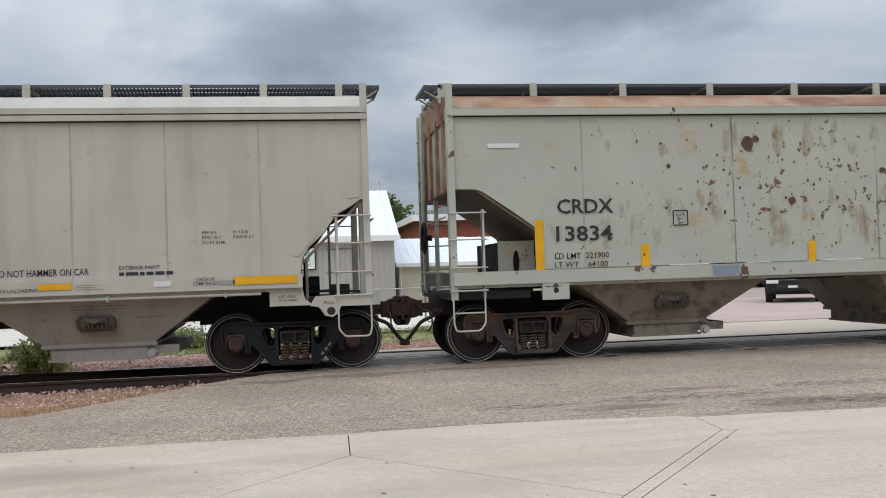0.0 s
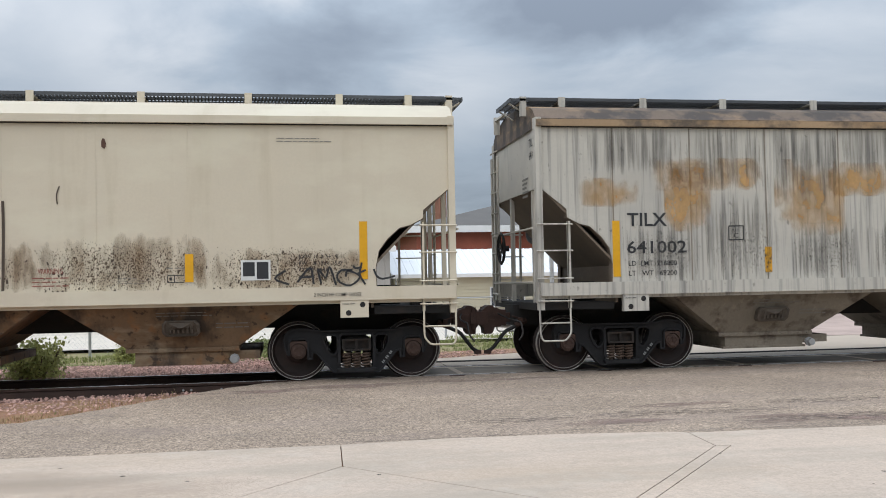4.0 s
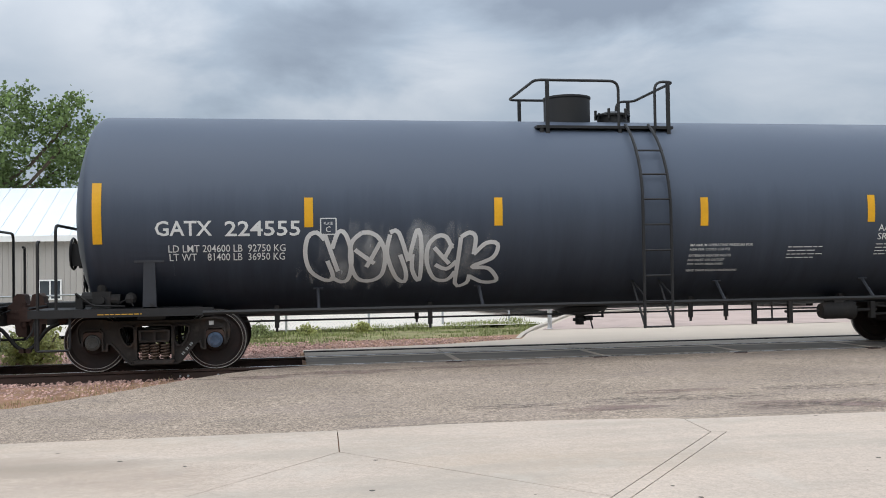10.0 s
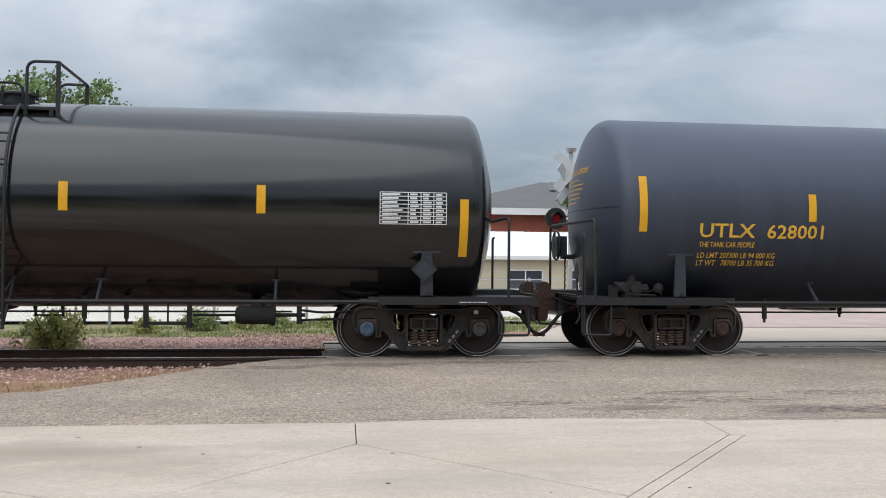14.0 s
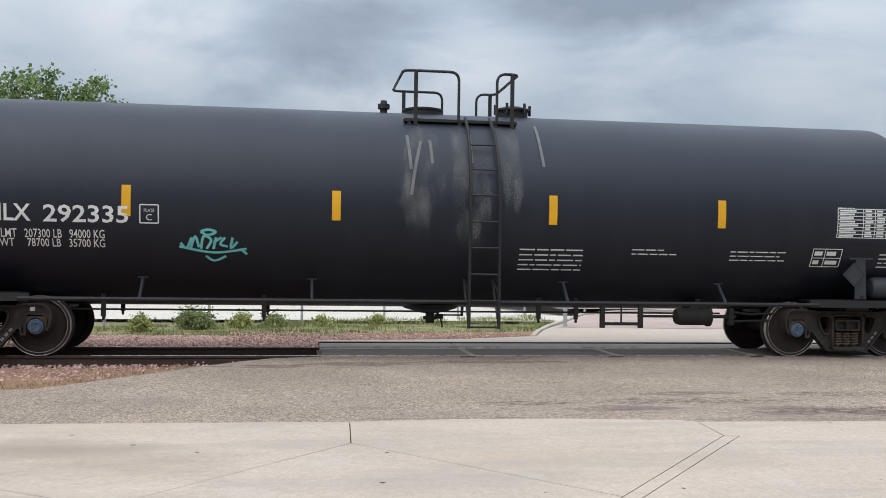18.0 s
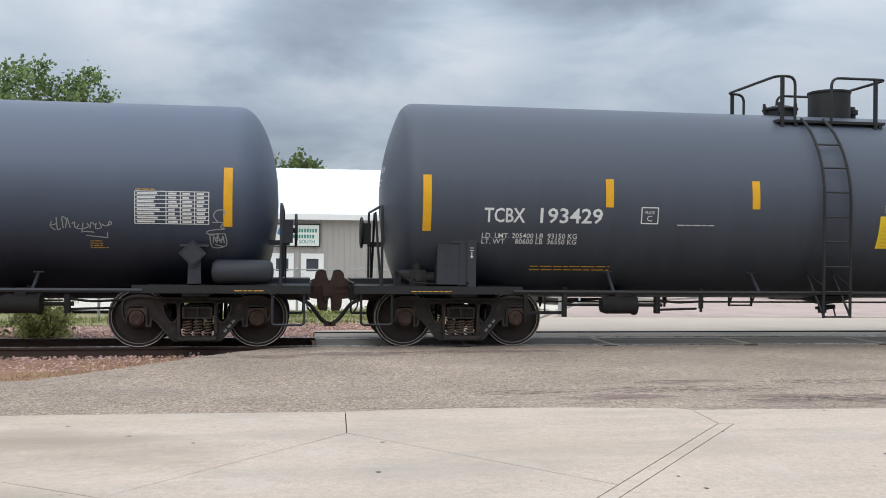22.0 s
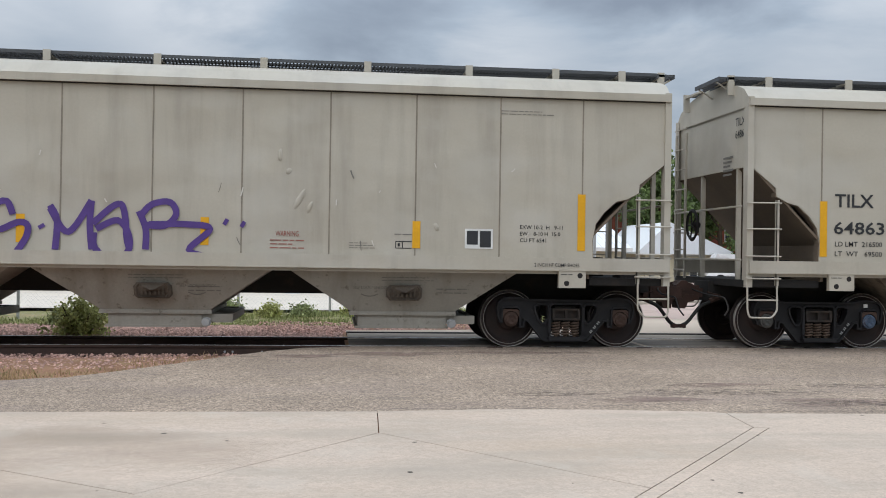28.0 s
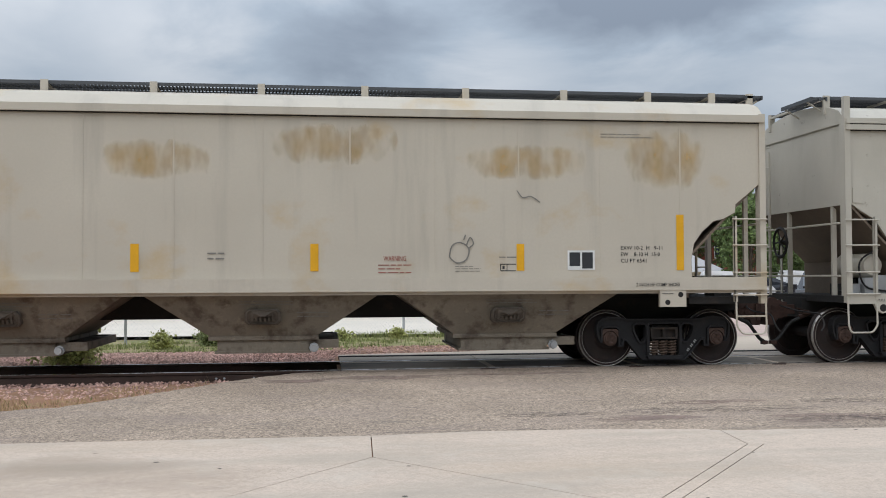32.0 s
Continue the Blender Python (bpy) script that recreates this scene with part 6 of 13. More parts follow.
                for q in ((4, 5, 6, 7), (0, 1, 5, 4), (1, 2, 6, 5), (2, 3, 7, 6), (3, 0, 4, 7)):
                    bm.faces.new([v[i] for i in q])
        part("vibrator_bracket", bm, cast_grime, pk, "cast vibrator bracket", bevel=0.01)
    for x in (-tk, tk):
        add_truck(car, x, caps, tone)
    for s in (-1, 1):
        add_coupler(car, s * cp, s)
    if kind == "rib":
        for x in [-8.46 + 1.29 * k for k in range(14)]:
            bm = B()
            box(bm, x - 0.011, x + 0.011, -hw - 0.017, -hw, low + 0.2 if abs(x) < 8.3 else 2.4, eave - 0.12)
            part("weld_seam", bm, seams or seam_mat, car)
    elif kind == "round":
        bm = B()
        tube(bm, [(-8.3, -1.60, low - 0.075), (7.85, -1.60, low - 0.075)], 0.022, 8)
        pipe = part("brake_pipe", bm, paint, car, "painted pipe below the side sill")
        for k in range(10):
            bm = B()
            x = -7.6 + 1.66 * k
            box(bm, x - 0.018, x + 0.018, -1.632, -1.57, low - 0.11, low - 0.03)
            part("clamp", bm, galv, pipe)
        for k in range(7):
            x0 = -3.98 + k * 1.135
            for z in (3.38, 3.13, 2.09, 1.84):
                bm = B()
                tube(bm, [(x0 + 0.04, -hw - 0.012, z), (x0 + 1.08, -hw - 0.012, z)], 0.02, 6)
                part("stiffening_bead", bm, paint, car)
        for x in (-7.87, -6.52, -5.17, 4.02, 5.20, 6.52, 7.87):
            bm = B()
            box(bm, x - 0.014, x + 0.014, -hw - 0.014, -hw, low + 0.2, eave - 0.14)
            part("weld_seam", bm, seam_soft, car)
    else:
        for k in range(6):
            x = -6.2 + k * 2.5
            bm = B()
            box(bm, x - 0.008, x + 0.008, -hw - 0.017, -hw, low + 0.2, eave - 0.14)
            part("weld_seam", bm, paint, car)
    if code:
        # reporting marks on the end that faces the crossing as the car comes up
        for k, (txt, w) in enumerate(code):
            v, faces = plate_text(txt, 0.13, w)
            bm = B()
            vs = [bm.verts.new((-half - 0.008, -1.02 - a, 3.62 - 0.20 * k + b)) for a, b, _ in v]
            for f in faces:
                bm.faces.new([vs[i] for i in f])
            part("lettering", bm, black_mark, car, "painted lettering on the end wall")
        for k in range(5):
            bm = B()
            z = 3.12 - 0.07 * k
            bm.faces.new([bm.verts.new(p) for p in ((-half - 0.008, -0.55, z), (-half - 0.008, -0.95 + 0.06 * (k % 3), z), (-half - 0.008, -0.95 + 0.06 * (k % 3), z + 0.035), (-half - 0.008, -0.55, z + 0.035))])
            part("small_print", bm, faded_mark, car, "illegible small print")
    return car
# ---- tank cars ----
KNUCKLE = 0.24


def crown_of(R, dome):
    """The crown radius of a dished head and the angle at which its knuckle begins."""
    k = KNUCKLE
    crown = ((R - k) ** 2 + dome * dome - k * k) / (2 * (dome - k))
    return crown, math.asin((R - k) / (crown - k))


def make_tank(paint, label, R=1.61, zc=2.36, straight=7.42, dome=0.53, tk=6.63, cp=8.65, steel=black_steel, plat=(-1.2, 1.25), ladder=-0.48, manway=0.7, manway_h=0.42, caps="brown", valve=None, white=False, b_end=-1, small=False, reservoir=True, sill_mat=None, gap=(-0.78, -0.18), style="post", deck=None, rail_h=0.68, house=0.30, tone="brown", oval=False, gear=True, gear_x=None, struts=False, wheel=None):
    car = thing("tank_car", label, "freight car", None, "freight cars of the train")
    bm = B()
    if white or oval:
        prof = [(-straight - dome * math.cos(a), R * math.sin(a) ** (0.85 if white else 1.0) if a else 0.01) for a in (math.pi / 2 * (i / 10) ** 0.8 for i in range(11))]
        prof[-1] = (-straight, R)
    else:
        # a shallow dished head: crown sphere, then a rounded knuckle
        crown, turn = crown_of(R, dome)
        prof = [(-straight - dome + crown - crown * math.cos(turn * k / 7), max(0.01, crown * math.sin(turn * k / 7))) for k in range(8)]
        prof += [(-straight - KNUCKLE * math.cos(a), R - KNUCKLE + KNUCKLE * math.sin(a)) for a in (turn + (math.pi / 2 - turn) * k / 7 for k in range(1, 8))]
    head = len(prof)
    prof += [(x, R) for x in (-straight * 0.5, 0.0, straight * 0.5)]
    prof += [(-x, r) for x, r in prof[:head][::-1]]
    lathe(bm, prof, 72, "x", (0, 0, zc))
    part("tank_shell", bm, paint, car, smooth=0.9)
    for x in ((-straight, straight) if white else ()):
        bm = B()
        lathe(bm, [(x - 0.03, R), (x - 0.03, R + 0.003), (x + 0.03, R + 0.003), (x + 0.03, R)], 72, "x", (0, 0, zc), True)
        part("jacket_band", bm, paint, car, smooth=0.6)
    # sump
    bm = B()
    lathe(bm, [(zc - R + 0.05, 0.55), (zc - R - 0.03, 0.42), (zc - R - 0.09, 0.20), (zc - R - 0.11, 0.10)], 24, "z")
    cyl(bm, (0, 0, zc - R - 0.1), (0, 0, zc - R - 0.27), 0.075, 10)
    cyl(bm, (0, 0, zc - R - 0.16), (0, 0, zc - R - 0.21), 0.12, 12)
    box(bm, 0.08, 0.22, -0.06, 0.02, zc - R - 0.20, zc - R - 0.12)
    tube(bm, [(0.16, -0.08, zc - R - 0.14), (0.20, -0.10, zc - R - 0.34)], 0.014, 5)
    part("bottom_outlet", bm, steel, car, smooth=0.7)
    # sills, bolsters, decks
    for s in (-1, 1):
        xo = s * (cp - 0.32)
        bm = B()
        box(bm, min(s * (tk - 1.2), xo), max(s * (tk - 1.2), xo), -0.33, 0.33, 0.70, 1.05)
        box(bm, s * tk - 0.2, s * tk + 0.2, -1.35, 1.35, 0.80, 0.94)
        part("stub_sill", bm, steel, car, bevel=0.015)
        bm = B()
        box(bm, min(s * (tk - 0.7), xo), max(s * (tk - 0.7), xo), -1.45, 1.45, 0.93, 0.97)
        box(bm, min(s * (tk - 0.9), xo), max(s * (tk - 0.9), xo), -1.47, -1.40, 0.85, 0.97)
        box(bm, min(s * (tk - 0.9), xo), max(s * (tk - 0.9), xo), 1.40, 1.47, 0.85, 0.97)
        part("end_deck", bm, steel if white else black_steel, car, "end deck over the truck", bevel=0.008)
        for y in (-1, 1):
            bm = B()
            if white:
                cyl(bm, (s * tk, y * 1.30, 0.94), (s * tk, y * 1.30, 1.62), 0.055, 12)
                tube(bm, [(s * tk + 0.15 * math.cos(a), y * 1.335, 1.52 + 0.15 * math.sin(a)) for a in (math.pi * k / 8 for k in range(9))], 0.014, 5)
            else:
                prism(bm, [(s * tk - 0.11, 0.94), (s * tk + 0.09, 0.94), (s * tk + 0.07, zc - 0.70), (s * tk - 0.09, zc - 0.70)], y * 1.43 - 0.02, y * 1.43 + 0.02)
                box(bm, s * tk - 0.22, s * tk + 0.20, min(y * 1.36, y * 1.46), max(y * 1.36, y * 1.46), zc - 0.72, zc - 0.68)
            part("bolster_web", bm, grey_steel if not white else steel, car, "upright bolster plate", bevel=0.008)
            bm = B()
            box(bm, s * tk - 0.12, s * tk + 0.10, min(y * 1.38, y * 1.45), max(y * 1.38, y * 1.45), 0.93, 0.99)
            cyl(bm, (s * tk + 0.02, y * 1.44, 1.02), (s * tk + 0.02, y * 1.47, 1.02), 0.028, 6)
            part("web_foot", bm, steel, car, bevel=0.006)
            bm = B()
            rows = []
            for k in range(7):
                q = -0.62 + 0.32 * k / 6
                rows.append([bm.verts.new((s * tk + dx, y * (R + 0.005) * math.cos(q), zc + (R + 0.005) * math.sin(q))) for dx in (-0.34, 0.34)])
            for p, q in zip(rows, rows[1:]):
                bm.faces.new((p[0], p[1], q[1], q[0]))
            for e in (0, 1):
                rim = [bm.verts.new((r[e].co.x, r[e].co.y * R / (R + 0.02), zc + (r[e].co.z - zc) * R / (R + 0.02))) for r in rows]
                for k in range(6):
                    bm.faces.new((rows[k][e], rows[k + 1][e], rim[k + 1], rim[k]))
            part("saddle_pad", bm, paint, car, "welded pad on the shell above the bolster")
        # one bent rail across the end, a step at each corner
        x1, top = s * (tk + 1.15), 2.20 if not small else 2.0
        xr = s * max(tk + 1.17, straight + (dome if not white else 0.3) + 0.07)
        bm = B()
        tube(bm, bent([(xr, -1.42, 0.95), (xr, -1.42, top), (xr, 1.42, top), (xr, 1.42, 0.95)], 0.14), 0.023, 6)
        part("end_handrail", bm, steel, car, "bent pipe handrail across the end")
        if struts:
            for y in (-1, 1):
                bm = B()
                tube(bm, [(xr, y * 0.12, top - 0.06), (xr - s * 0.02, y * 1.0, 0.97)], 0.022, 5)
                part("rail_strut", bm, steel, car, "slanting strut below the handrail")
        for y in (-1.42, 1.42):
            bm = B()
            tube(bm, bent([(x1 + s * 0.45, y, 0.95), (x1 + s * 0.45, y, 0.38), (x1 - s * 0.02, y, 0.38), (x1 - s * 0.02, y, 0.92)], 0.05), 0.02, 5)
            part("sill_step", bm, steel, car, "bent bar step")
            if not struts and not white and s * y > 0:
                bm = B()
                tube(bm, bent([(x1 + s * 0.42, y, 0.40), (x1 + s * 0.42, y, 1.95), (x1 + s * 0.42, y * 0.93, 1.96)], 0.05), 0.024, 5)
                part("end_stanchion", bm, steel, car)
        bm = B()
        tube(bm, [(xo, -1.42, 1.0), (xo, 1.42, 1.0)], 0.02, 5)
        part("uncoupling_bar", bm, steel, car)
        add_coupler(car, s * cp, s, shelf=True)
        add_truck(car, s * tk, caps, tone)
    if reservoir:
        s = -b_end
        bm = B()
        x = s * (tk + 0.68)
        lathe(bm, [(x - 0.46, 0.05), (x - 0.44, 0.14), (x - 0.38, 0.185), (x + 0.38, 0.185), (x + 0.44, 0.14), (x + 0.46, 0.05)], 18, "x", (0, -1.28, 1.17))
        part("air_reservoir", bm, grey_steel if not white else steel, car, "grey air reservoir on the deck", smooth=0.7)
    s = wheel or b_end
    bm = B()
    xw, yw = s * (max(cp - 0.55, straight + dome + 0.20)), -s * 0.5
    lathe(bm, [(xw - 0.022, 0.255), (xw, 0.275), (xw + 0.022, 0.255), (xw, 0.235)], 24, "x", (0, yw, 1.82), True)
    for k in range(5):
        a = 2 * math.pi * k / 5
        tube(bm, [(xw, yw, 1.82), (xw + s * 0.02, yw + 0.13 * math.cos(a + 0.1), 1.82 + 0.13 * math.sin(a + 0.1)), (xw, yw + 0.25 * math.cos(a), 1.82 + 0.25 * math.sin(a))], 0.013, 5)
    cyl(bm, (xw + s * 0.03, yw, 1.82), (xw - s * 0.12, yw, 1.82), 0.045, 10)
    bw = part("brake_wheel", bm, steel, car, "hand brake wheel on its housing", smooth=0.7)
    bm = B()
    box(bm, xw - s * 0.10 - 0.13, xw - s * 0.10 + 0.05, yw - 0.17, yw + 0.17, 1.62, 1.98)
    box(bm, min(xw - s * 0.4, xw - s * 0.1), max(xw - s * 0.4, xw - s * 0.1), yw - 0.10, yw + 0.10, 1.58, 1.66)
    part("brake_housing", bm, steel, bw, bevel=0.02)
    bm = B()
    for k in range(11):
        z = 1.55 - 0.055 * k
        cyl(bm, (xw - s * 0.16, yw + (0.012 if k % 2 else -0.012), z - 0.03), (xw - s * 0.16, yw + (0.012 if k % 2 else -0.012), z + 0.03), 0.014, 5)
    part("brake_chain", bm, under, bw)
    s = b_end
    bm = B()
    vx = s * (tk + 0.72)
    box(bm, vx - 0.13, vx + 0.13, -1.26, -1.06, 0.97, 1.22)
    cyl(bm, (vx, -1.16, 1.20), (vx, -1.16, 1.34), 0.075, 10)
    cyl(bm, (vx, -1.16, 1.34), (vx, -1.16, 1.40), 0.03, 8)
    cyl(bm, (vx - 0.12, -1.17, 1.12), (vx - 0.28, -1.17, 1.12), 0.095, 12)
    cyl(bm, (vx + 0.12, -1.17, 1.10), (vx + 0.26, -1.17, 1.10), 0.085, 12)
    cyl(bm, (vx, -1.25, 1.10), (vx, -1.33, 1.10), 0.06, 8)
    box(bm, vx - 0.36, vx - 0.26, -1.28, -1.08, 0.97, 1.16)
    tube(bm, bent([(vx - 0.3, -1.25, 1.10), (vx - 0.36, -1.34, 1.22), (vx - 0.1, -1.36, 1.02), (vx + 0.35, -1.33, 1.0)], 0.06), 0.014, 5)
    tube(bm, bent([(vx + 0.2, -1.2, 1.02), (vx + 0.4, -1.3, 1.12), (vx + 0.46, -1.3, 1.0)], 0.05), 0.012, 5)
    lathe(bm, [(1.02, 0.02), (1.05, 0.07), (1.11, 0.085), (1.17, 0.07), (1.20, 0.02)], 12, "z", (s * (tk + 0.30), -1.25, 0))
    part("brake_valve", bm, under if not white else steel, car, "brake valve with pipes on the deck", bevel=0.008)
    # running sills: pipe rails and hangers between the decks
    inner = tk - 0.85
    for y in (-1.46, 1.46):
        bm = B()
        tube(bm, [(-inner - 0.1, y, 0.89), (inner + 0.1, y, 0.89)], 0.035, 6)
        part("side_rail", bm, sill_mat or steel, car)
        bm = B()
        tube(bm, [(-inner + 0.4, y * 0.4, 0.70 if y < 0 else 0.74), (inner - 1.2, y * 0.4, 0.70 if y < 0 else 0.74)], 0.016, 5)
        part("brake_rod", bm, under if not white else steel, car)
        for k, x in enumerate((-4.3, -1.9, 1.9, 4.4)):
            bm = B()
            xx = x * tk / 6.63
            a = 1.30 / R
            za = zc - R * math.sin(1.05)
            yy = math.copysign(R * math.cos(1.05), y)
            q = 0.80
            foot, head = Vector((xx, y, 0.88)), Vector((xx, math.copysign((R + 0.01) * math.cos(q), y), zc - (R + 0.01) * math.sin(q)))
            tube(bm, [foot, head], 0.026, 6)
            tube(bm, [head + Vector((-0.075, 0, 0.01)), head + Vector((0.075, 0, 0.01))], 0.020, 5)
            part("rail_hanger", bm, grey_steel if not white else steel, car)
        for x in (-4.9, -2.6, 1.6, 2.2, 4.2):
            if y > 0 and x > 0:
                continue
            bm = B()
            box(bm, x * tk / 6.63 - 0.035, x * tk / 6.63 + 0.035, y * 0.55 - 0.02, y * 0.55 + 0.02, 0.60, 0.95)
            cyl(bm, (x * tk / 6.63, y * 0.55, 0.61), (x * tk / 6.63, y * 0.55, 0.54), 0.022, 6)
            part("rod_hanger", bm, under if not white else steel, car)
    xg = gear_x or -b_end * 4.1 * tk / 6.63
    if gear:
        bm = B()
        lathe(bm, [(xg - 0.32, 0.05), (xg - 0.30, 0.12), (xg - 0.22, 0.145), (xg + 0.20, 0.145), (xg + 0.24, 0.165), (xg + 0.29, 0.165), (xg + 0.31, 0.06)], 16, "x", (0, -0.85, 0.66))
        cyl(bm, (xg + 0.3, -0.85, 0.66), (xg + 0.75, -0.85, 0.66), 0.03, 8)
        cyl(bm, (xg - 0.3, -0.85, 0.66), (xg - 0.95, -0.85, 0.66), 0.022, 8)
        box(bm, xg - 0.08, xg + 0.08, -0.92, -0.6, 0.78, 0.90)
        part("brake_cylinder", bm, under, car, "brake cylinder under the tank", smooth=0.6)
        bm = B()
        box(bm, xg + 0.62, xg + 0.70, -0.90, -0.80, 0.52, 0.80)
        tube(bm, bent([(xg + 0.66, -0.85, 0.74), (xg + 1.0, -0.88, 0.70), (xg + 1.5, -0.8, 0.72)], 0.1), 0.02, 5)
        tube(bm, [(xg + 0.66, -0.85, 0.58), (xg + 1.35, -0.85, 0.60)], 0.02, 5)
        part("brake_lever", bm, under, car, "brake lever and rods")
        bm = B()
        for x in (-1.62, -0.98):
            box(bm, xg + x - 0.035, xg + x + 0.035, -1.10, -1.03, 0.48, 0.90)
        box(bm, xg - 1.62, xg - 0.98, -1.09, -1.04, 0.52, 0.57)
        tube(bm, [(xg - 1.3, -1.06, 0.56), (xg - 1.3, -1.06, 0.88)], 0.016, 5)
        part("rod_guide", bm, under if not white else steel, car, "hanging guide for the brake rod")
    else:
        bm = B()
        box(bm, xg - 0.32, xg - 0.20, -0.95, -0.85, 0.62, 0.93)
        box(bm, xg - 0.05, xg + 0.03, -0.95, -0.85, 0.62, 0.93)
        part("rod_guide", bm, under, car, "hanging blocks for the brake rod")
    # top platform with rails: each rail runs from the ladder's gap, round the end and back on the far side
    x0, x1 = plat
    z0 = deck if deck else zc + math.sqrt(R * R - 0.81) + 0.09
    zt = z0 + rail_h
    for y in (-1, 1):
        bm = B()
        box(bm, x0 + 0.02, x1 - 0.02, min(y * 0.45, y * 0.95), max(y * 0.45, y * 0.95), z0 - 0.045, z0)
        part("top_platform", bm, steel, car, "steel service platform", bevel=0.006)
        for x in (x0 + 0.1, gap[0] + 0.02, gap[1] - 0.02, x1 - 0.1):
            bm = B()
            box(bm, x - 0.03, x + 0.03, min(y * 0.88, y * 0.94), max(y * 0.88, y * 0.94), zc + math.sqrt(R * R - 0.88) - 0.03, z0 - 0.044)
            part("platform_leg", bm, steel, car)
        if white:
            for a, c in ((x0, gap[0]), (gap[1], x1)):
                bm = B()
                box(bm, a, c, y * 0.955 - 0.01, y * 0.955 + 0.01, z0 - 0.05, z0 + 0.14)
                part("toe_board", bm, steel, car, "white toe board")
            bm = B()
            box(bm, x0 - 0.05, x1 + 0.08, min(y * 1.05, y * 1.12), max(y * 1.05, y * 1.12), 3.10, 3.18)
            part("platform_base", bm, steel, car, "long base angle on the shell", bevel=0.006)
    if white:
        for x in (x0, x1):
            bm = B()
            box(bm, x - 0.01, x + 0.01, -0.95, 0.95, z0 - 0.05, z0 + 0.14)
            part("toe_board", bm, steel, car, "white toe board")
    for a, c in ((x0, gap[0]), (x1, gap[1])):
        d = 1 if c > a else -1
        loop = [(c, -0.94, z0 - 0.03), (c, -0.94, zt), (a, -0.94, zt), (a, 0.94, zt), (c, 0.94, zt), (c, 0.94, z0 - 0.03)]
        bm = B()
        tube(bm, bent(loop, 0.15 if style == "loop" else 0.14, 5) if style == "loop" else bent(loop[:3], 0.14, 5) + [Vector(loop[3])] + bent(loop[3:], 0.14, 5)[1:], 0.024, 6)
        part("guard_rail", bm, steel, car, "bent pipe guard rail")
        for y in (-0.94, 0.94):
            x = a + d * (0.20 if style == "loop" and abs(c - a) > 0.5 else 0.10 if style == "loop" else 0.0)
            bm = B()
            box(bm, x - 0.03, x + 0.03, y - 0.02, y + 0.02, z0 - 0.14, zt)
            part("rail_post", bm, steel, car)
    bm = B()
    lathe(bm, [(zc + R - 0.12, house), (zc + R - 0.02 + manway_h, house), (zc + R + manway_h, house + 0.015), (zc + R + 0.03 + manway_h, house + 0.015), (zc + R + 0.045 + manway_h, house - 0.06)], 28, "z", (manway, 0, 0))
    part("valve_housing", bm, steel, car, "round valve housing", smooth=0.6)
    bm = B()
    mx = 2 * ladder - manway if abs(2 * ladder - manway) < 2.0 else -manway
    mx = ladder - 0.1 if abs(ladder - manway) > 0.8 else mx
    lathe(bm, [(zc + R - 0.1, 0.26), (zc + R + 0.11, 0.26), (zc + R + 0.11, 0.31), (zc + R + 0.14, 0.31), (zc + R + 0.19, 0.15)], 20, "z", (mx, 0, 0))
    mw = part("manway", bm, steel, car, "bolted manway cover", smooth=0.6)
    for k in range(6):
        a = k * math.pi / 3
        bm = B()
        cyl(bm, (mx + 0.30 * math.cos(a), 0.30 * math.sin(a), zc + R + 0.05), (mx + 0.30 * math.cos(a), 0.30 * math.sin(a), zc + R + 0.22), 0.025, 6)
        part("bolt", bm, steel, mw)
    if valve is not None:
        bm = B()
        lathe(bm, [(zc + R - 0.05, 0.06), (zc + R + 0.07, 0.06), (zc + R + 0.08, 0.10), (zc + R + 0.16, 0.10), (zc + R + 0.17, 0.06), (zc + R + 0.22, 0.05)], 12, "z", (valve, 0, 0))
        part("relief_valve", bm, steel, car, smooth=0.6)
    # ladders on both sides follow the shell
    for y in (-1, 1):
        for dx in (-0.23, 0.23):
            bm = B()
            pts = []
            for k in range(9):
                a = math.radians(58 - 58 * k / 8)
                pts.append((ladder + dx * (0.86 + 0.14 * k / 8), y * (R + 0.10) * math.cos(a), zc + (R + 0.10) * math.sin(a)))
            pts += [(ladder + dx, y * (R + 0.10), 1.3), (ladder + dx, y * (R + 0.09), 0.50)]
            tube(bm, pts, 0.026, 6)
            part("ladder_stile", bm, steel, car)
        for k in range(9):
            bm = B()
            z = 0.52 + 0.40 * k
            yy = (R + 0.10) if z < zc else math.sqrt(max(0.05, (R + 0.10) ** 2 - (z - zc) ** 2))
            if z > zc + 1.33:
                continue
            tube(bm, [(ladder - 0.24, y * yy, z), (ladder + 0.24, y * yy, z)], 0.016, 5)
            part("ladder_rung", bm, steel, car)
        for dx in (-0.23, 0.23):
            bm = B()
            pad = (ladder + dx, y * R * 0.71, zc - R * 0.69)
            tube(bm, [(ladder + dx, y * (R + 0.10), 1.0), pad, (ladder + dx, y * (R + 0.09), 0.54)], 0.02, 5)
            part("ladder_brace", bm, steel, car)
    return car
# ---- the train, car by car, from the head end ----
TRAIN = []      # (car, centre in the train)


def placed(car, c):
    TRAIN.append((car, c))
    return car


def clone(car, label):
    ob = copy_thing(car, Matrix())
    return tagged(ob, label)


hop0 = make_hopper("old", hopper_green, belly_dirty, "grey-green covered hopper car with rust blisters and a rusty roof", roof_rust, tone="rusty")
placed(hop0, 3.7465 + 6.95)
side_g = Face(hop0, 1.562, lift=0.004)
side_g.patch(-8.3, 8.3, 1.40, 3.86, rust_freckle, "rust_stain", "freckles of brown rust")
side_g.patch(-8.3, 8.3, 3.05, 3.86, orange_bloom, "rust_stain", "runs of orange rust below the eave", more=0.001)
side_g.patch(-8.3, 8.3, 1.42, 2.8, orange_bloom, "rust_stain", "runs of orange rust", more=0.001)
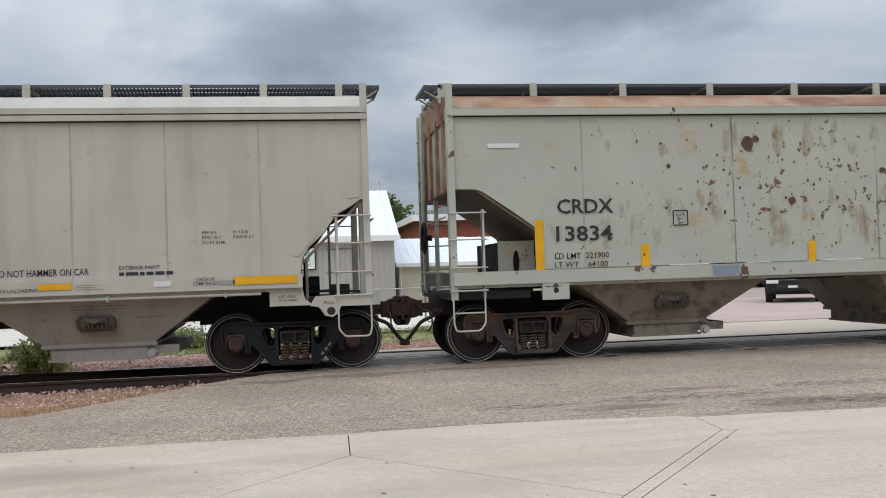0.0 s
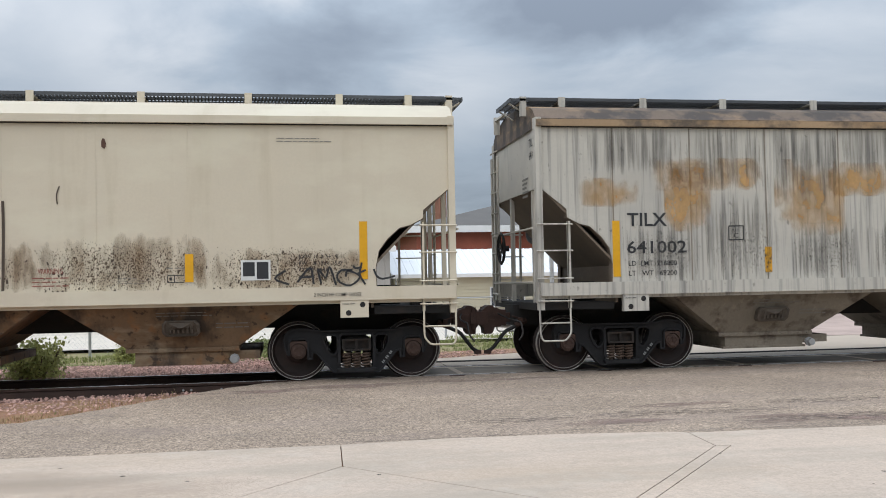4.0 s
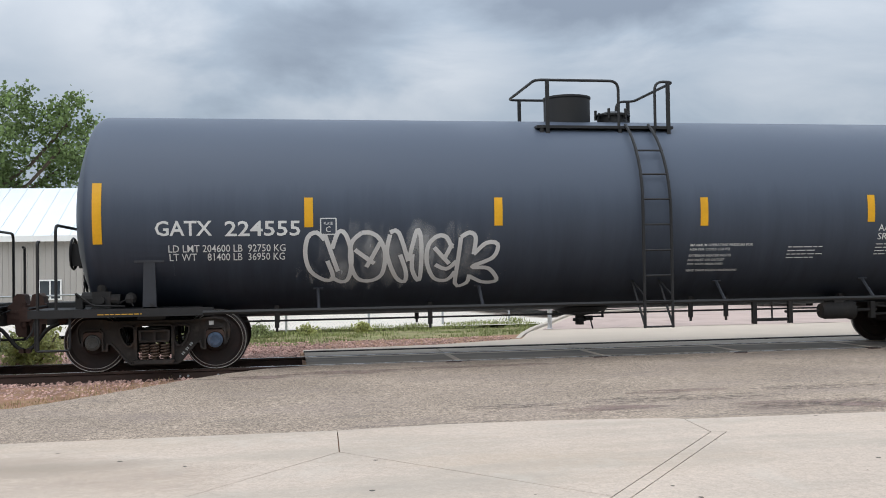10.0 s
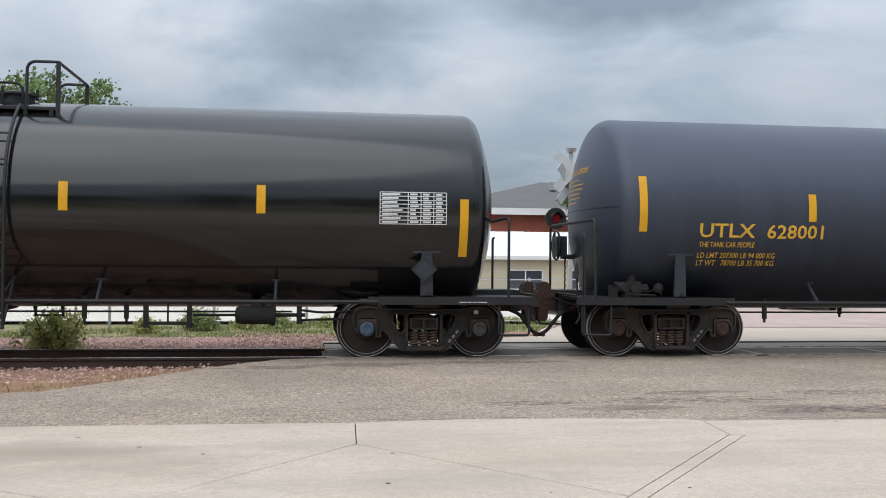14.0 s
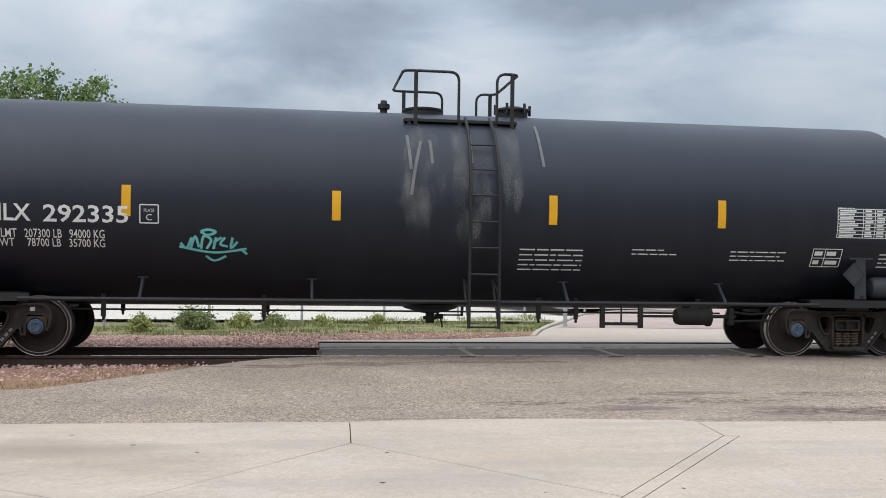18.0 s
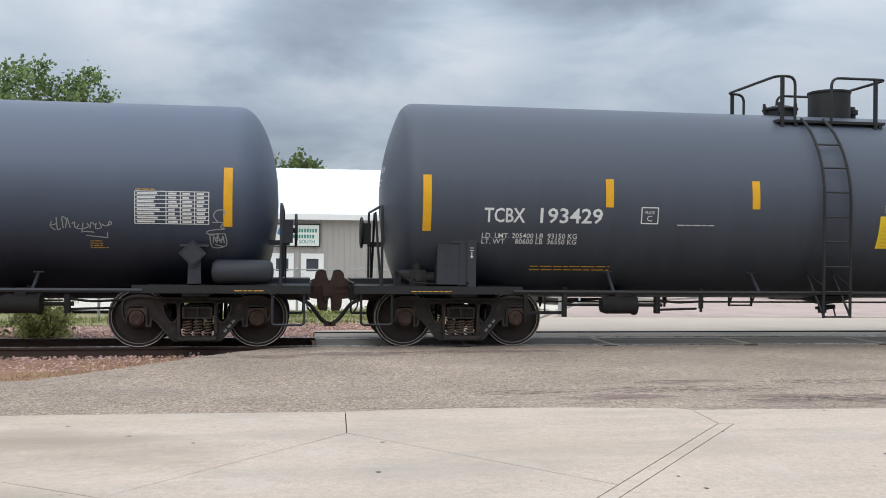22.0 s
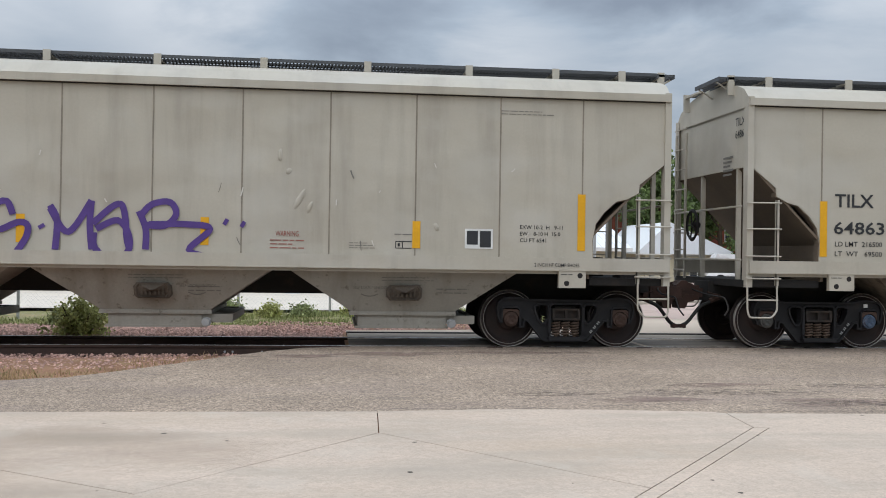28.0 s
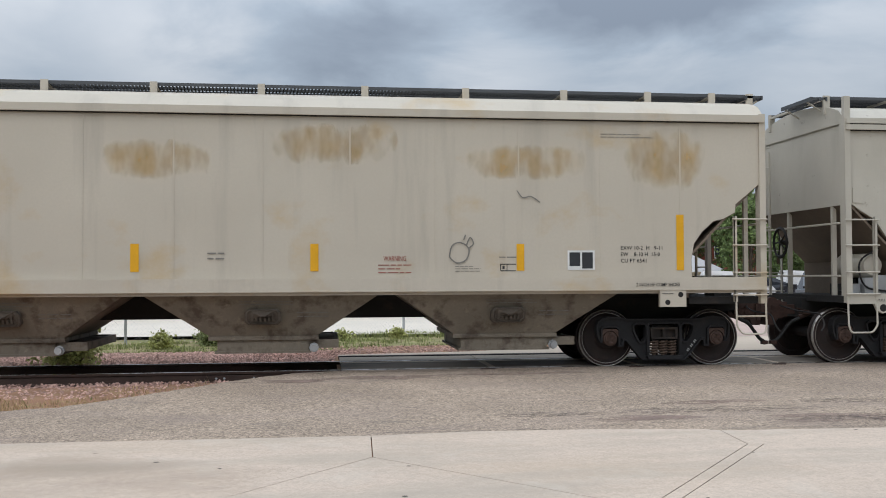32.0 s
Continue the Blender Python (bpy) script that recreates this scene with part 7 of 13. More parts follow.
hopA = make_hopper("round", hopper_grey, belly, "light grey covered hopper car with smooth rounded sides")
placed(hopA, -8.337)
hopR = make_hopper("rib", hopper_rusty, belly_dirty, "weathered grey covered hopper car with orange rust patches", roof_black, code=(("TILX", 0.36), ("641002", 0.46)))
placed(hopR, -28.843)
side_r = Face(hopR, 1.562, lift=0.004)
# rust where old letters were burnt off: stems and bands
for x0, x1, z0, z1 in ((-7.75, -6.05, 2.95, 3.32), (-7.50, -6.95, 2.30, 3.20), (-8.9, -8.1, 2.7, 3.0), (-5.62, -4.62, 2.22, 3.30), (-4.75, -3.6, 2.85, 3.25),
                       (-2.95, -0.75, 2.92, 3.25), (-2.95, -0.90, 3.22, 3.55), (-3.15, -0.55, 2.22, 2.72), (-0.15, 1.70, 2.92, 3.32), (-0.20, 1.60, 2.25, 2.72), (0.45, 1.0, 2.5, 3.1),
                       (2.50, 4.30, 2.86, 3.32), (2.50, 4.15, 2.34, 2.76), (2.50, 2.95, 2.40, 3.2), (5.02, 5.70, 2.30, 3.40), (5.3, 6.9, 3.02, 3.40), (5.3, 6.8, 2.66, 2.98), (5.4, 6.8, 2.30, 2.62),
                       (7.05, 9.35, 2.92, 3.36), (7.5, 8.35, 2.32, 3.15), (8.2, 9.2, 2.45, 2.85)):
    side_r.patch(x0 - 0.12, x1 + 0.12, z0 - 0.08, z1 + 0.08, rust_stain, "rust_stain", "blotch of orange surface rust", more=0.0004 * (int(x0 * 7 + z0 * 11) % 6))
for k in range(13):
    x0 = -8.9 + 1.4 * k
    side_r.patch(x0, x0 + 1.7, 3.12 - 0.25 * (k % 3), 3.93, grime_runs, "grime", "dark runs of grime under the eave", more=0.003 + 0.0003 * (k % 3))
    if k < 12:
        side_r.patch(-8.4 + 1.4 * k, -7.0 + 1.4 * k, 1.40, 2.35 + 0.5 * (k % 3 == 1), grime_runs, "grime", "dark runs of grime above the sill", more=0.005 + 0.0003 * (k % 2))
        side_r.patch(-8.4 + 1.4 * k, -6.9 + 1.4 * k, 1.36, 2.35 + 0.15 * (k % 2), soot_spatter, "grime", "dark spatter along the sill", more=0.006 + 0.0003 * (k % 2))
hopC = make_hopper("rib", hopper_cream, belly_rusty, "cream covered hopper car spattered with dark grime", code=(("TILX", 0.36), ("636368", 0.46)), seams=hopper_cream)
placed(hopC, -49.541)
side_c = Face(hopC, 1.562, lift=0.004)
for k in range(7):
    x0 = -8.4 + 2.4 * k
    side_c.patch(x0 - 0.3, x0 + 2.7, 1.36, 2.05 + 0.12 * (k % 3), brown_haze, "grime", "brown film of road dirt along the sill", more=0.0003 * (k % 2))
    side_c.patch(x0 - 0.3, x0 + 2.7, 1.30, 2.15 + 0.12 * (k % 2), spatter, "grime", "dark mud spatter along the sill", more=0.001 + 0.0003 * (k % 2))
tankW = make_tank(tank_white, "white tank car with white railings and blue graffiti", R=1.40, zc=2.255, straight=5.75, dome=0.85, tk=5.378, cp=7.42, steel=white_steel, caps="blue", white=True, b_end=1, small=True, reservoir=False, plat=(-1.46, 1.82), gap=(-0.34, 0.31), deck=3.62, rail_h=0.71, house=0.47, manway_h=0.50, manway=0.95, ladder=-0.02, gear_x=2.6)
placed(tankW, -67.287)
tank5 = make_tank(gear=False, paint=tank_brown, label="worn black tank car with cream and white graffiti", b_end=-1, reservoir=False, plat=(-1.28, 1.16), gap=(0.14, 0.74), ladder=0.45, manway=-0.70, house=0.26, manway_h=0.38, valve=-1.47)
placed(tank5, -83.373)
shell = Face(tank5, 1.61, 1.61, 2.36, lift=0.004)
for x, w, z0, z1 in ((-5.2, 0.10, 1.6, 3.6), (-3.1, 0.14, 1.4, 3.7), (-1.15, 0.35, 2.2, 3.75), (0.1, 0.25, 1.9, 3.75), (1.5, 0.12, 1.3, 3.7), (3.4, 0.10, 1.5, 3.6), (5.6, 0.14, 1.4, 3.5)):
    shell.patch(x - w, x + w, z0, z1, pale_drip, "drip_stain", "pale vertical drip stain", n=12)
tank6 = make_tank(tank_grey, "blue-black tank car with white outlined graffiti letters", tk=6.963, straight=7.68, cp=8.98, caps="blue", steel=black_steel, plat=(-0.97, 1.40), gap=(0.44, 1.07), ladder=0.76, manway=-0.16, house=0.40, manway_h=0.40, style="loop", rail_h=0.74)
placed(tank6, -100.979)
Face(tank6, 1.61, 1.61, 2.36, lift=0.004).patch(-4.9, -1.6, 1.15, 2.25, white_overspray, "overspray", "white haze of spray paint", n=8)
tank7 = make_tank(gear=False, paint=tank_brown, label="worn black tank car covered in white and green graffiti", b_end=-1, reservoir=False, plat=(-1.34, 1.05), gap=(0.05, 0.64), ladder=0.35, manway=-0.82, house=0.29, manway_h=0.33, valve=-1.55)
placed(tank7, -118.607)
shell = Face(tank7, 1.61, 1.61, 2.36, lift=0.004)
for x, w, z0, z1 in ((-5.2, 0.10, 1.6, 3.6), (-3.1, 0.14, 1.4, 3.7), (-1.15, 0.35, 2.2, 3.75), (0.1, 0.25, 1.9, 3.75), (1.5, 0.12, 1.3, 3.7), (3.4, 0.10, 1.5, 3.6), (5.6, 0.14, 1.4, 3.5)):
    shell.patch(x - w, x + w, z0, z1, pale_drip, "drip_stain", "pale vertical drip stain", n=12)
tank8 = make_tank(paint=tank_sheen, label="clean black tank car with yellow stencils and a rail platform", b_end=-1, plat=(-1.21, 1.21), gap=(-0.80, -0.20), ladder=-0.50, manway=0.69, house=0.26, manway_h=0.38, valve=1.47)
placed(tank8, -135.938)
tank9 = make_tank(tank_gloss, "glossy black tank car with white lettering", tk=6.807, straight=7.48, cp=8.83, caps="blue", b_end=-1, reservoir=False, plat=(-1.2, 1.25), gap=(0.20, 0.80), ladder=0.5, manway=-0.6)
placed(tank9, -153.429)
tank10 = make_tank(gear=False, paint=tank_slate, label="grey-black tank car with dark spill stains and yellow lettering", tk=6.78, straight=7.34, dome=0.62, oval=True, cp=8.80, R=1.56, zc=2.26, b_end=-1, reservoir=False, steel=grey_steel, plat=(-1.45, 1.15), gap=(0.10, 0.70), ladder=0.4, manway=-0.46, house=0.40, manway_h=0.36, valve=1.55, style="loop", rail_h=0.76, deck=3.62)
placed(tank10, -171.054)
tank11 = make_tank(tank_black, "black tank car with white lettering and pale drip streaks", tk=6.924, straight=7.68, cp=8.94, caps="blue", b_end=-1, plat=(-0.60, 1.26), gap=(0.29, 0.91), ladder=0.60, manway=-0.17, house=0.32, manway_h=0.06, valve=-0.83, style="loop", rail_h=0.76, deck=3.77)
placed(tank11, -188.818)
shell = Face(tank11, 1.61, 1.61, 2.36, lift=0.004)
for x0, x1, z0, z1 in ((-0.75, 0.05, 1.75, 3.8), (0.05, 0.75, 1.5, 3.85), (0.8, 1.3, 2.2, 3.8)):
    shell.patch(x0, x1, z0, z1, pale_wash, "drip_stain", "pale vertical drip stain", n=12)
tank12 = make_tank(tank_top_sheen, "dark grey tank car with white outlined graffiti and a red placard", tk=6.75, straight=7.45, cp=8.77, b_end=-1, reservoir=False, plat=(-1.40, 0.39), gap=(-1.07, -0.41), ladder=-0.74, manway=0.10, house=0.36, manway_h=0.46, valve=0.45, style="loop", rail_h=0.73, struts=True)
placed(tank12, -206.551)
tank13 = make_tank(gear_x=-4.1, paint=tank_top_sheen, label="dark grey tank car with yellow caution labels", tk=6.76, straight=7.45, cp=8.79, b_end=-1, reservoir=False, plat=(-1.40, 0.60), gap=(-1.07, -0.41), ladder=-0.74, manway=0.10, house=0.36, manway_h=0.44, valve=0.55, style="loop", rail_h=0.73, struts=True)
placed(tank13, -224.145)
tank14 = make_tank(tank_sky_sheen, "grey-black tank car with a large silver painted panel", tk=6.782, straight=7.34, dome=0.62, oval=True, cp=8.80, R=1.56, zc=2.26, b_end=-1, steel=grey_steel, plat=(-1.33, 1.26), gap=(-0.85, -0.25), ladder=-0.55, manway=0.39, house=0.36, manway_h=0.38, valve=-1.49, style="loop", rail_h=0.75, deck=3.63, struts=True, wheel=1)
placed(tank14, -241.744)
hop15 = placed(clone(hopA, "light grey covered hopper car with an orange graffiti tag"), -260.736)
hop16 = make_hopper("rib", hopper_tan, belly_dirty, "dented light grey covered hopper car with black and orange tags", caps="blue", code=(("TILX", 0.36), ("648631", 0.46)))
placed(hop16, -281.277)
hop17 = make_hopper("rib", hopper_tan, belly, "light grey covered hopper car with large purple graffiti", code=(("TILX", 0.36), ("66155", 0.40)))
placed(hop17, -301.942)
hop18 = placed(clone(hopA, "light grey covered hopper car with a small orange tag"), -322.467)
hop19 = make_hopper("rib", hopper_stained, belly_dirty, "light grey covered hopper car with tan rust stains", seams=hopper_stained)
placed(hop19, -343.01)
side_s = Face(hop19, 1.562, lift=0.004)
for x0, x1, z0, z1 in ((-6.6, -4.6, 2.9, 3.6), (-3.4, -1.8, 3.0, 3.7), (-0.6, 1.1, 2.9, 3.5), (1.9, 3.9, 3.15, 3.78), (4.9, 6.9, 2.95, 3.5), (7.4, 8.8, 2.8, 3.8)):
    side_s.patch(x0, x1, z0, z1, tan_stain, "rust_stain", "blotch of tan surface rust")
# ---- marks on the cars ----
roof_spot = surf("rust_blister", (0.105, 0.055, 0.04), 0.85, var=0.25, scale=9, grain=40, bump=0.3)
rust_orange = surf("rust_orange", (0.27, 0.145, 0.065), 0.85, var=0.25, scale=9, grain=40, bump=0.2)
grime_spot = surf("grime", (0.085, 0.065, 0.05), 0.85, var=0.25, scale=9, grain=40, bump=0.2)
sign_blue_grey = surf("blue_grey_paint", (0.21, 0.26, 0.31), 0.6, var=0.1, scale=3, grain=30, bump=0.0)
placard_yellow = surf("placard_yellow", (0.62, 0.60, 0.30), 0.5, var=0.08, scale=5, grain=40, bump=0.0)


def plate_box(f, x0, x1, z0, z1, mat):
    """A framed stencil with the clearance plate letter."""
    h = f.height(z1) - f.height(z0)
    f.stroke([[(x0, z0), (x1, z0)], [(x1, z0), (x1, z1)], [(x1, z1), (x0, z1)], [(x0, z1), (x0, z0)]], 0.018, mat, "clearance_box", "framed clearance stencil", smooth=False)
    f.text(x0 + (x1 - x0) * 0.22, z0 + (z1 - z0) * 0.60, h * 0.18, "PLATE", mat, (x1 - x0) * 0.56)
    f.text(x0 + (x1 - x0) * 0.33, z0 + (z1 - z0) * 0.14, h * 0.36, "C", mat, (x1 - x0) * 0.32)


def add_placard(car, x, y, z, half, mat, number=None):
    """A diamond placard on its bracket."""
    bm = B()
    prism(bm, [(x, z - half), (x + half, z), (x, z + half), (x - half, z)], y - 0.02, y - 0.008)
    pl = part("placard", bm, mat, car, "red hazard placard" if number == "1987" else "hazard placard" if number else "plain grey placard holder")
    bm = B()
    for k in range(4):
        p, q = [Vector((x + a * half * 0.86, y - 0.022, z + b * half * 0.86)) for a, b in (((0, -1), (1, 0), (0, 1), (-1, 0))[k], ((0, -1), (1, 0), (0, 1), (-1, 0))[(k + 1) % 4])]
        d = (q - p).normalized() * 0.008
        n = Vector((-d.z, 0, d.x))
        bm.faces.new([bm.verts.new(w) for w in (p - n, q - n, q + n, p + n)])
    part("placard_border", bm, white_mark if number else black_steel, pl)
    if number:
        bm = B()
        box(bm, x - half * 0.5, x + half * 0.5, y - 0.024, y - 0.02, z - half * 0.22, z + half * 0.22)
        part("number_panel", bm, white_mark, pl)
        f = Face(pl, -y + 0.022)
        f.text(x - half * 0.44, z - half * 0.16, half * 0.32, number, black_mark, half * 0.88)
        f.text(x - 0.02, z - half * 0.62, half * 0.22, "3" if number == "1987" else "5.1", white_mark, 0.035)


class Head(Face):
    """A tank's dished end; u runs across it as seen from outside, z up."""

    def __init__(self, car, straight, R=1.61, zc=2.36, dome=0.53, oval=False):
        self.car, self.r, self.lift = car, None, 0.010
        self.shape = (straight, R, zc, dome, oval)

    def at(self, u, z, more=0.0):
        straight, R, zc, dome, oval = self.shape
        q = min(u * u + (z - zc) ** 2, R * R * 0.98)
        rho = crown_of(R, dome)[0]
        d = dome * math.sqrt(1 - q / (R * R)) if oval else math.sqrt(rho * rho - q) - rho + dome
        return (-straight - d - self.lift - more, -u, z)

    def placard_post(self, u, z, mat):
        straight, R, zc, dome, oval = self.shape
        x = -straight - 0.46
        bm = B()
        box(bm, x - 0.006, x + 0.010, -u - 0.03, -u + 0.03, 0.96, z)
        pl = part("placard_post", bm, black_steel, self.car, "steel post for a placard")
        bm = B()
        h = 0.165
        v = [[bm.verts.new((x - dx, -u + a, z + c)) for a, c in ((0, -h), (h, 0), (0, h), (-h, 0))] for dx in (0.008, 0.018)]
        bm.faces.new(v[0][::-1])
        bm.faces.new(v[1])
        for k in range(4):
            bm.faces.new((v[0][k], v[0][(k + 1) % 4], v[1][(k + 1) % 4], v[1][k]))
        part("placard", bm, mat, pl, "diamond placard holder")


def mark_head(car, txt, mat, z, rows, straight, low=None, post=None, **form):
    h = Head(car, straight, **form)
    h.text(-0.58, z, 0.105, txt, mat, 1.02)
    h.bars(-0.50, 0.32, z - 0.05 - 0.075 * rows, z - 0.04, rows, mat, seed=len(txt) + rows)
    if low:
        h.bars(-0.30, 0.25, low - 0.22, low, 4, mat, seed=7 + rows)
    if post:
        h.placard_post(-0.10, 1.36, post)
    if rows < 6:
        return
    # weld across the dished plate
    bm = B()
    for k in range(24):
        u0, u1 = -1.45 + 2.9 * k / 24, -1.45 + 2.9 * (k + 1) / 24
        bm.faces.new([bm.verts.new(h.at(u, zz, -0.006)) for u, zz in ((u0, 2.395), (u1, 2.395), (u1, 2.41), (u0, 2.41))])
    part("weld_seam", bm, black_steel, car, "faint level weld seam")


mark_head(tank5, "UTLX 628006", amber_mark, 3.05, 6, 7.42, post=grey_steel)
mark_head(tank6, "GATX 224555", white_mark, 2.86, 2, 7.68, low=1.99, post=grey_steel)
mark_head(tank7, "UTLX 628063", amber_mark, 3.03, 6, 7.42, post=coupler_rust)
mark_head(tank8, "UTLX 628001", amber_mark, 3.03, 6, 7.42, post=grey_steel)
mark_head(tank9, "PNWX 702697", white_mark, 3.0, 2, 7.48)
mark_head(tank11, "TILX 292335", white_mark, 2.78, 3, 7.68, low=1.83, post=grey_steel)
mark_head(tank12, "TILX 315732", white_mark, 2.76, 3, 7.45, low=1.83, post=placard_red)
mark_head(tank13, "TCBX 193429", white_mark, 2.78, 2, 7.45)
face5 = Face(tank5, 1.61, 1.61, 2.36)
face5.patch(-4.28, -4.15, 2.10, 2.55, yellow, 'reflector', 'yellow reflective strip')
face5.patch(-1.51, -1.38, 2.06, 2.50, yellow, 'reflector', 'yellow reflective strip')
face5.patch(1.33, 1.46, 2.07, 2.52, yellow, 'reflector', 'yellow reflective strip')
face5.patch(4.10, 4.23, 2.19, 2.65, yellow, 'reflector', 'yellow reflective strip')
face5.patch(7.14, 7.27, 2.01, 2.89, yellow, 'reflector', 'yellow reflective strip')
face5.patch(-7.40, -7.27, 2.05, 2.92, yellow, 'reflector', 'yellow reflective strip')
face5.text(-6.4, 2.103, 0.234, 'UTLX', amber_mark, 0.95)
face5.text(-5.32, 2.08, 0.236, '628006', amber_mark, 0.99)
face5.text(-6.4, 1.952, 0.082, 'THE TANK CAR PEOPLE', amber_mark, 0.97)
face5.text(-6.42, 1.754, 0.106, 'LD LMT 207300 LB 94 050 KG', amber_mark, 1.35)
face5.text(-6.42, 1.61, 0.120, 'LT WT   78700 LB 35 700 KG', amber_mark, 1.36)
plate_box(face5, -3.68, -3.43, 2.074, 2.322, amber_mark)
face5.grid(5.98, 7.03, 2.0, 2.466, 4, 8, white_mark, name='test_table')
face5.bars(5.98, 6.39, 2.493, 2.539, 1, amber_mark, seed=14)
face5.grid(5.32, 5.74, 1.717, 1.997, 2, 2, white_mark, name='info_box')
face5.bars(-1.85, -1.52, 1.587, 1.771, 4, amber_mark, seed=16)
face5.bars(-3.77, -3.37, 1.755, 1.852, 3, grey_mark, seed=17)
face5.bars(5.35, 5.69, 1.49, 1.673, 4, amber_mark, seed=18)
face5.stroke([[(2.94, 1.34), (2.85, 1.52), (2.76, 1.79), (2.72, 1.96), (2.80, 2.06), (2.94, 2.11), (3.08, 2.06), (3.20, 1.91), (3.25, 1.78), (3.17, 1.69), (3.02, 1.63), (3.01, 1.58)], [(3.01, 1.58), (3.13, 1.69), (3.32, 1.67), (3.41, 1.56), (3.40, 1.44), (3.22, 1.34), (3.04, 1.30), (2.93, 1.36)], [(3.10, 1.45), (3.15, 1.56), (3.21, 1.46), (3.26, 1.57), (3.25, 1.50)], [(2.68, 1.67), (2.76, 1.79), (2.95, 1.87), (3.13, 1.86)], [(2.65, 1.65), (2.72, 1.83), (2.90, 1.91), (3.11, 1.87)], [(2.87, 1.95), (3.15, 1.86), (2.94, 1.73)], [(2.70, 1.48), (2.83, 1.41)], [(2.79, 1.51), (2.92, 1.43)]], 0.030, white_mark, label='spray-painted graffiti tag')
face5.stroke([[(3.41, 2.11), (3.21, 2.11), (3.28, 1.91), (3.34, 1.69), (3.41, 1.51), (3.54, 1.67), (3.61, 1.95)], [(3.61, 1.95), (3.57, 1.78), (3.72, 1.75), (3.88, 1.85)], [(3.27, 1.52), (3.42, 1.26), (3.75, 1.38)], [(3.54, 1.67), (3.74, 1.44), (3.74, 1.51)], [(3.61, 1.95), (3.66, 2.04), (3.81, 2.06), (3.91, 1.97), (3.86, 1.85), (3.71, 1.85), (3.66, 1.94), (3.72, 1.99), (3.77, 1.94)], [(3.86, 2.00), (4.12, 2.11)], [(3.75, 1.38), (3.79, 1.49), (3.94, 1.47), (4.01, 1.37), (3.94, 1.28), (3.79, 1.29), (3.75, 1.38)], [(3.83, 1.36), (3.88, 1.40), (3.91, 1.35)]], 0.030, white_mark, label='spray-painted graffiti tag')
face5.stroke([[(3.91, 1.86), (3.91, 1.51), (4.01, 1.26)], [(3.99, 1.33), (4.22, 1.41), (4.16, 1.54)], [(4.22, 1.41), (4.27, 1.29), (4.50, 1.43)], [(4.40, 2.13), (4.39, 1.86), (4.50, 1.59), (4.66, 1.45), (4.33, 1.41), (4.39, 1.50), (4.44, 1.43), (4.49, 1.54)], [(4.52, 1.43), (4.61, 1.30), (4.77, 1.50)], [(4.64, 2.14), (4.63, 1.84), (4.79, 2.17), (4.91, 2.14)], [(4.84, 2.20), (4.79, 1.95)], [(4.62, 1.77), (4.89, 1.31), (5.11, 1.59), (5.28, 1.69), (4.71, 1.80), (5.06, 1.86), (5.12, 1.91), (4.84, 2.11)], [(4.98, 2.21), (5.35, 2.11), (5.04, 2.02)], [(4.79, 1.93), (4.94, 2.05), (5.13, 2.11)]], 0.030, white_mark, label='spray-painted graffiti tag')
face5.stroke([[(5.15, 1.51), (5.30, 1.60)], [(5.12, 1.53), (5.26, 1.66)]], 0.030, white_mark, label='spray-painted graffiti tag')
face5.stroke([[(-3.25, 2.92), (-3.28, 3.04), (-3.20, 3.14), (-3.06, 3.18), (-2.93, 3.12), (-2.76, 3.02), (-2.83, 2.93), (-2.94, 2.87), (-3.03, 2.79)], [(-3.03, 2.79), (-2.90, 2.85), (-2.76, 2.79), (-2.68, 2.66), (-2.69, 2.49), (-2.77, 2.40), (-2.90, 2.40), (-3.02, 2.49)], [(-3.25, 2.92), (-3.14, 2.97), (-3.22, 2.85), (-3.24, 2.70), (-3.18, 2.57), (-3.07, 2.51), (-2.98, 2.53), (-2.93, 2.62), (-2.92, 2.76)], [(-2.69, 2.64), (-2.56, 2.70), (-2.41, 2.64), (-2.31, 2.51), (-2.27, 2.35), (-2.33, 2.20), (-2.42, 2.16), (-2.54, 2.20), (-2.70, 2.33)], [(-2.56, 2.61), (-2.56, 2.48), (-2.63, 2.40), (-2.71, 2.38)]], 0.042, cream_paint, label='cream outlined graffiti letters', more=0.0000)
face5.stroke([[(-3.27, 2.92), (-3.29, 2.79), (-3.28, 2.64), (-3.20, 2.51), (-3.04, 2.49)], [(-3.00, 2.48), (-2.90, 2.37), (-2.72, 2.32), (-2.56, 2.22), (-2.40, 2.14), (-2.29, 2.20)], [(-2.25, 2.35), (-2.23, 2.27)], [(-2.95, 2.74), (-2.94, 2.62)], [(-2.55, 2.61), (-2.56, 2.49)], [(-2.82, 3.06), (-2.76, 3.02)]], 0.085, cream_paint, label='cream graffiti shading', more=0.0030)
face5.stroke([[(-2.69, 3.08), (-2.66, 3.08)], [(-2.74, 3.05), (-2.71, 3.05)], [(-2.20, 2.25), (-2.17, 2.24)], [(-2.14, 2.19), (-2.11, 2.18)], [(-1.74, 2.37), (-1.71, 2.37)], [(-1.67, 2.33), (-1.64, 2.32)], [(-1.72, 2.25), (-1.69, 2.25)], [(-0.61, 2.14), (-0.58, 2.14)]], 0.036, cream_paint, label='cream paint drops', more=0.0000)
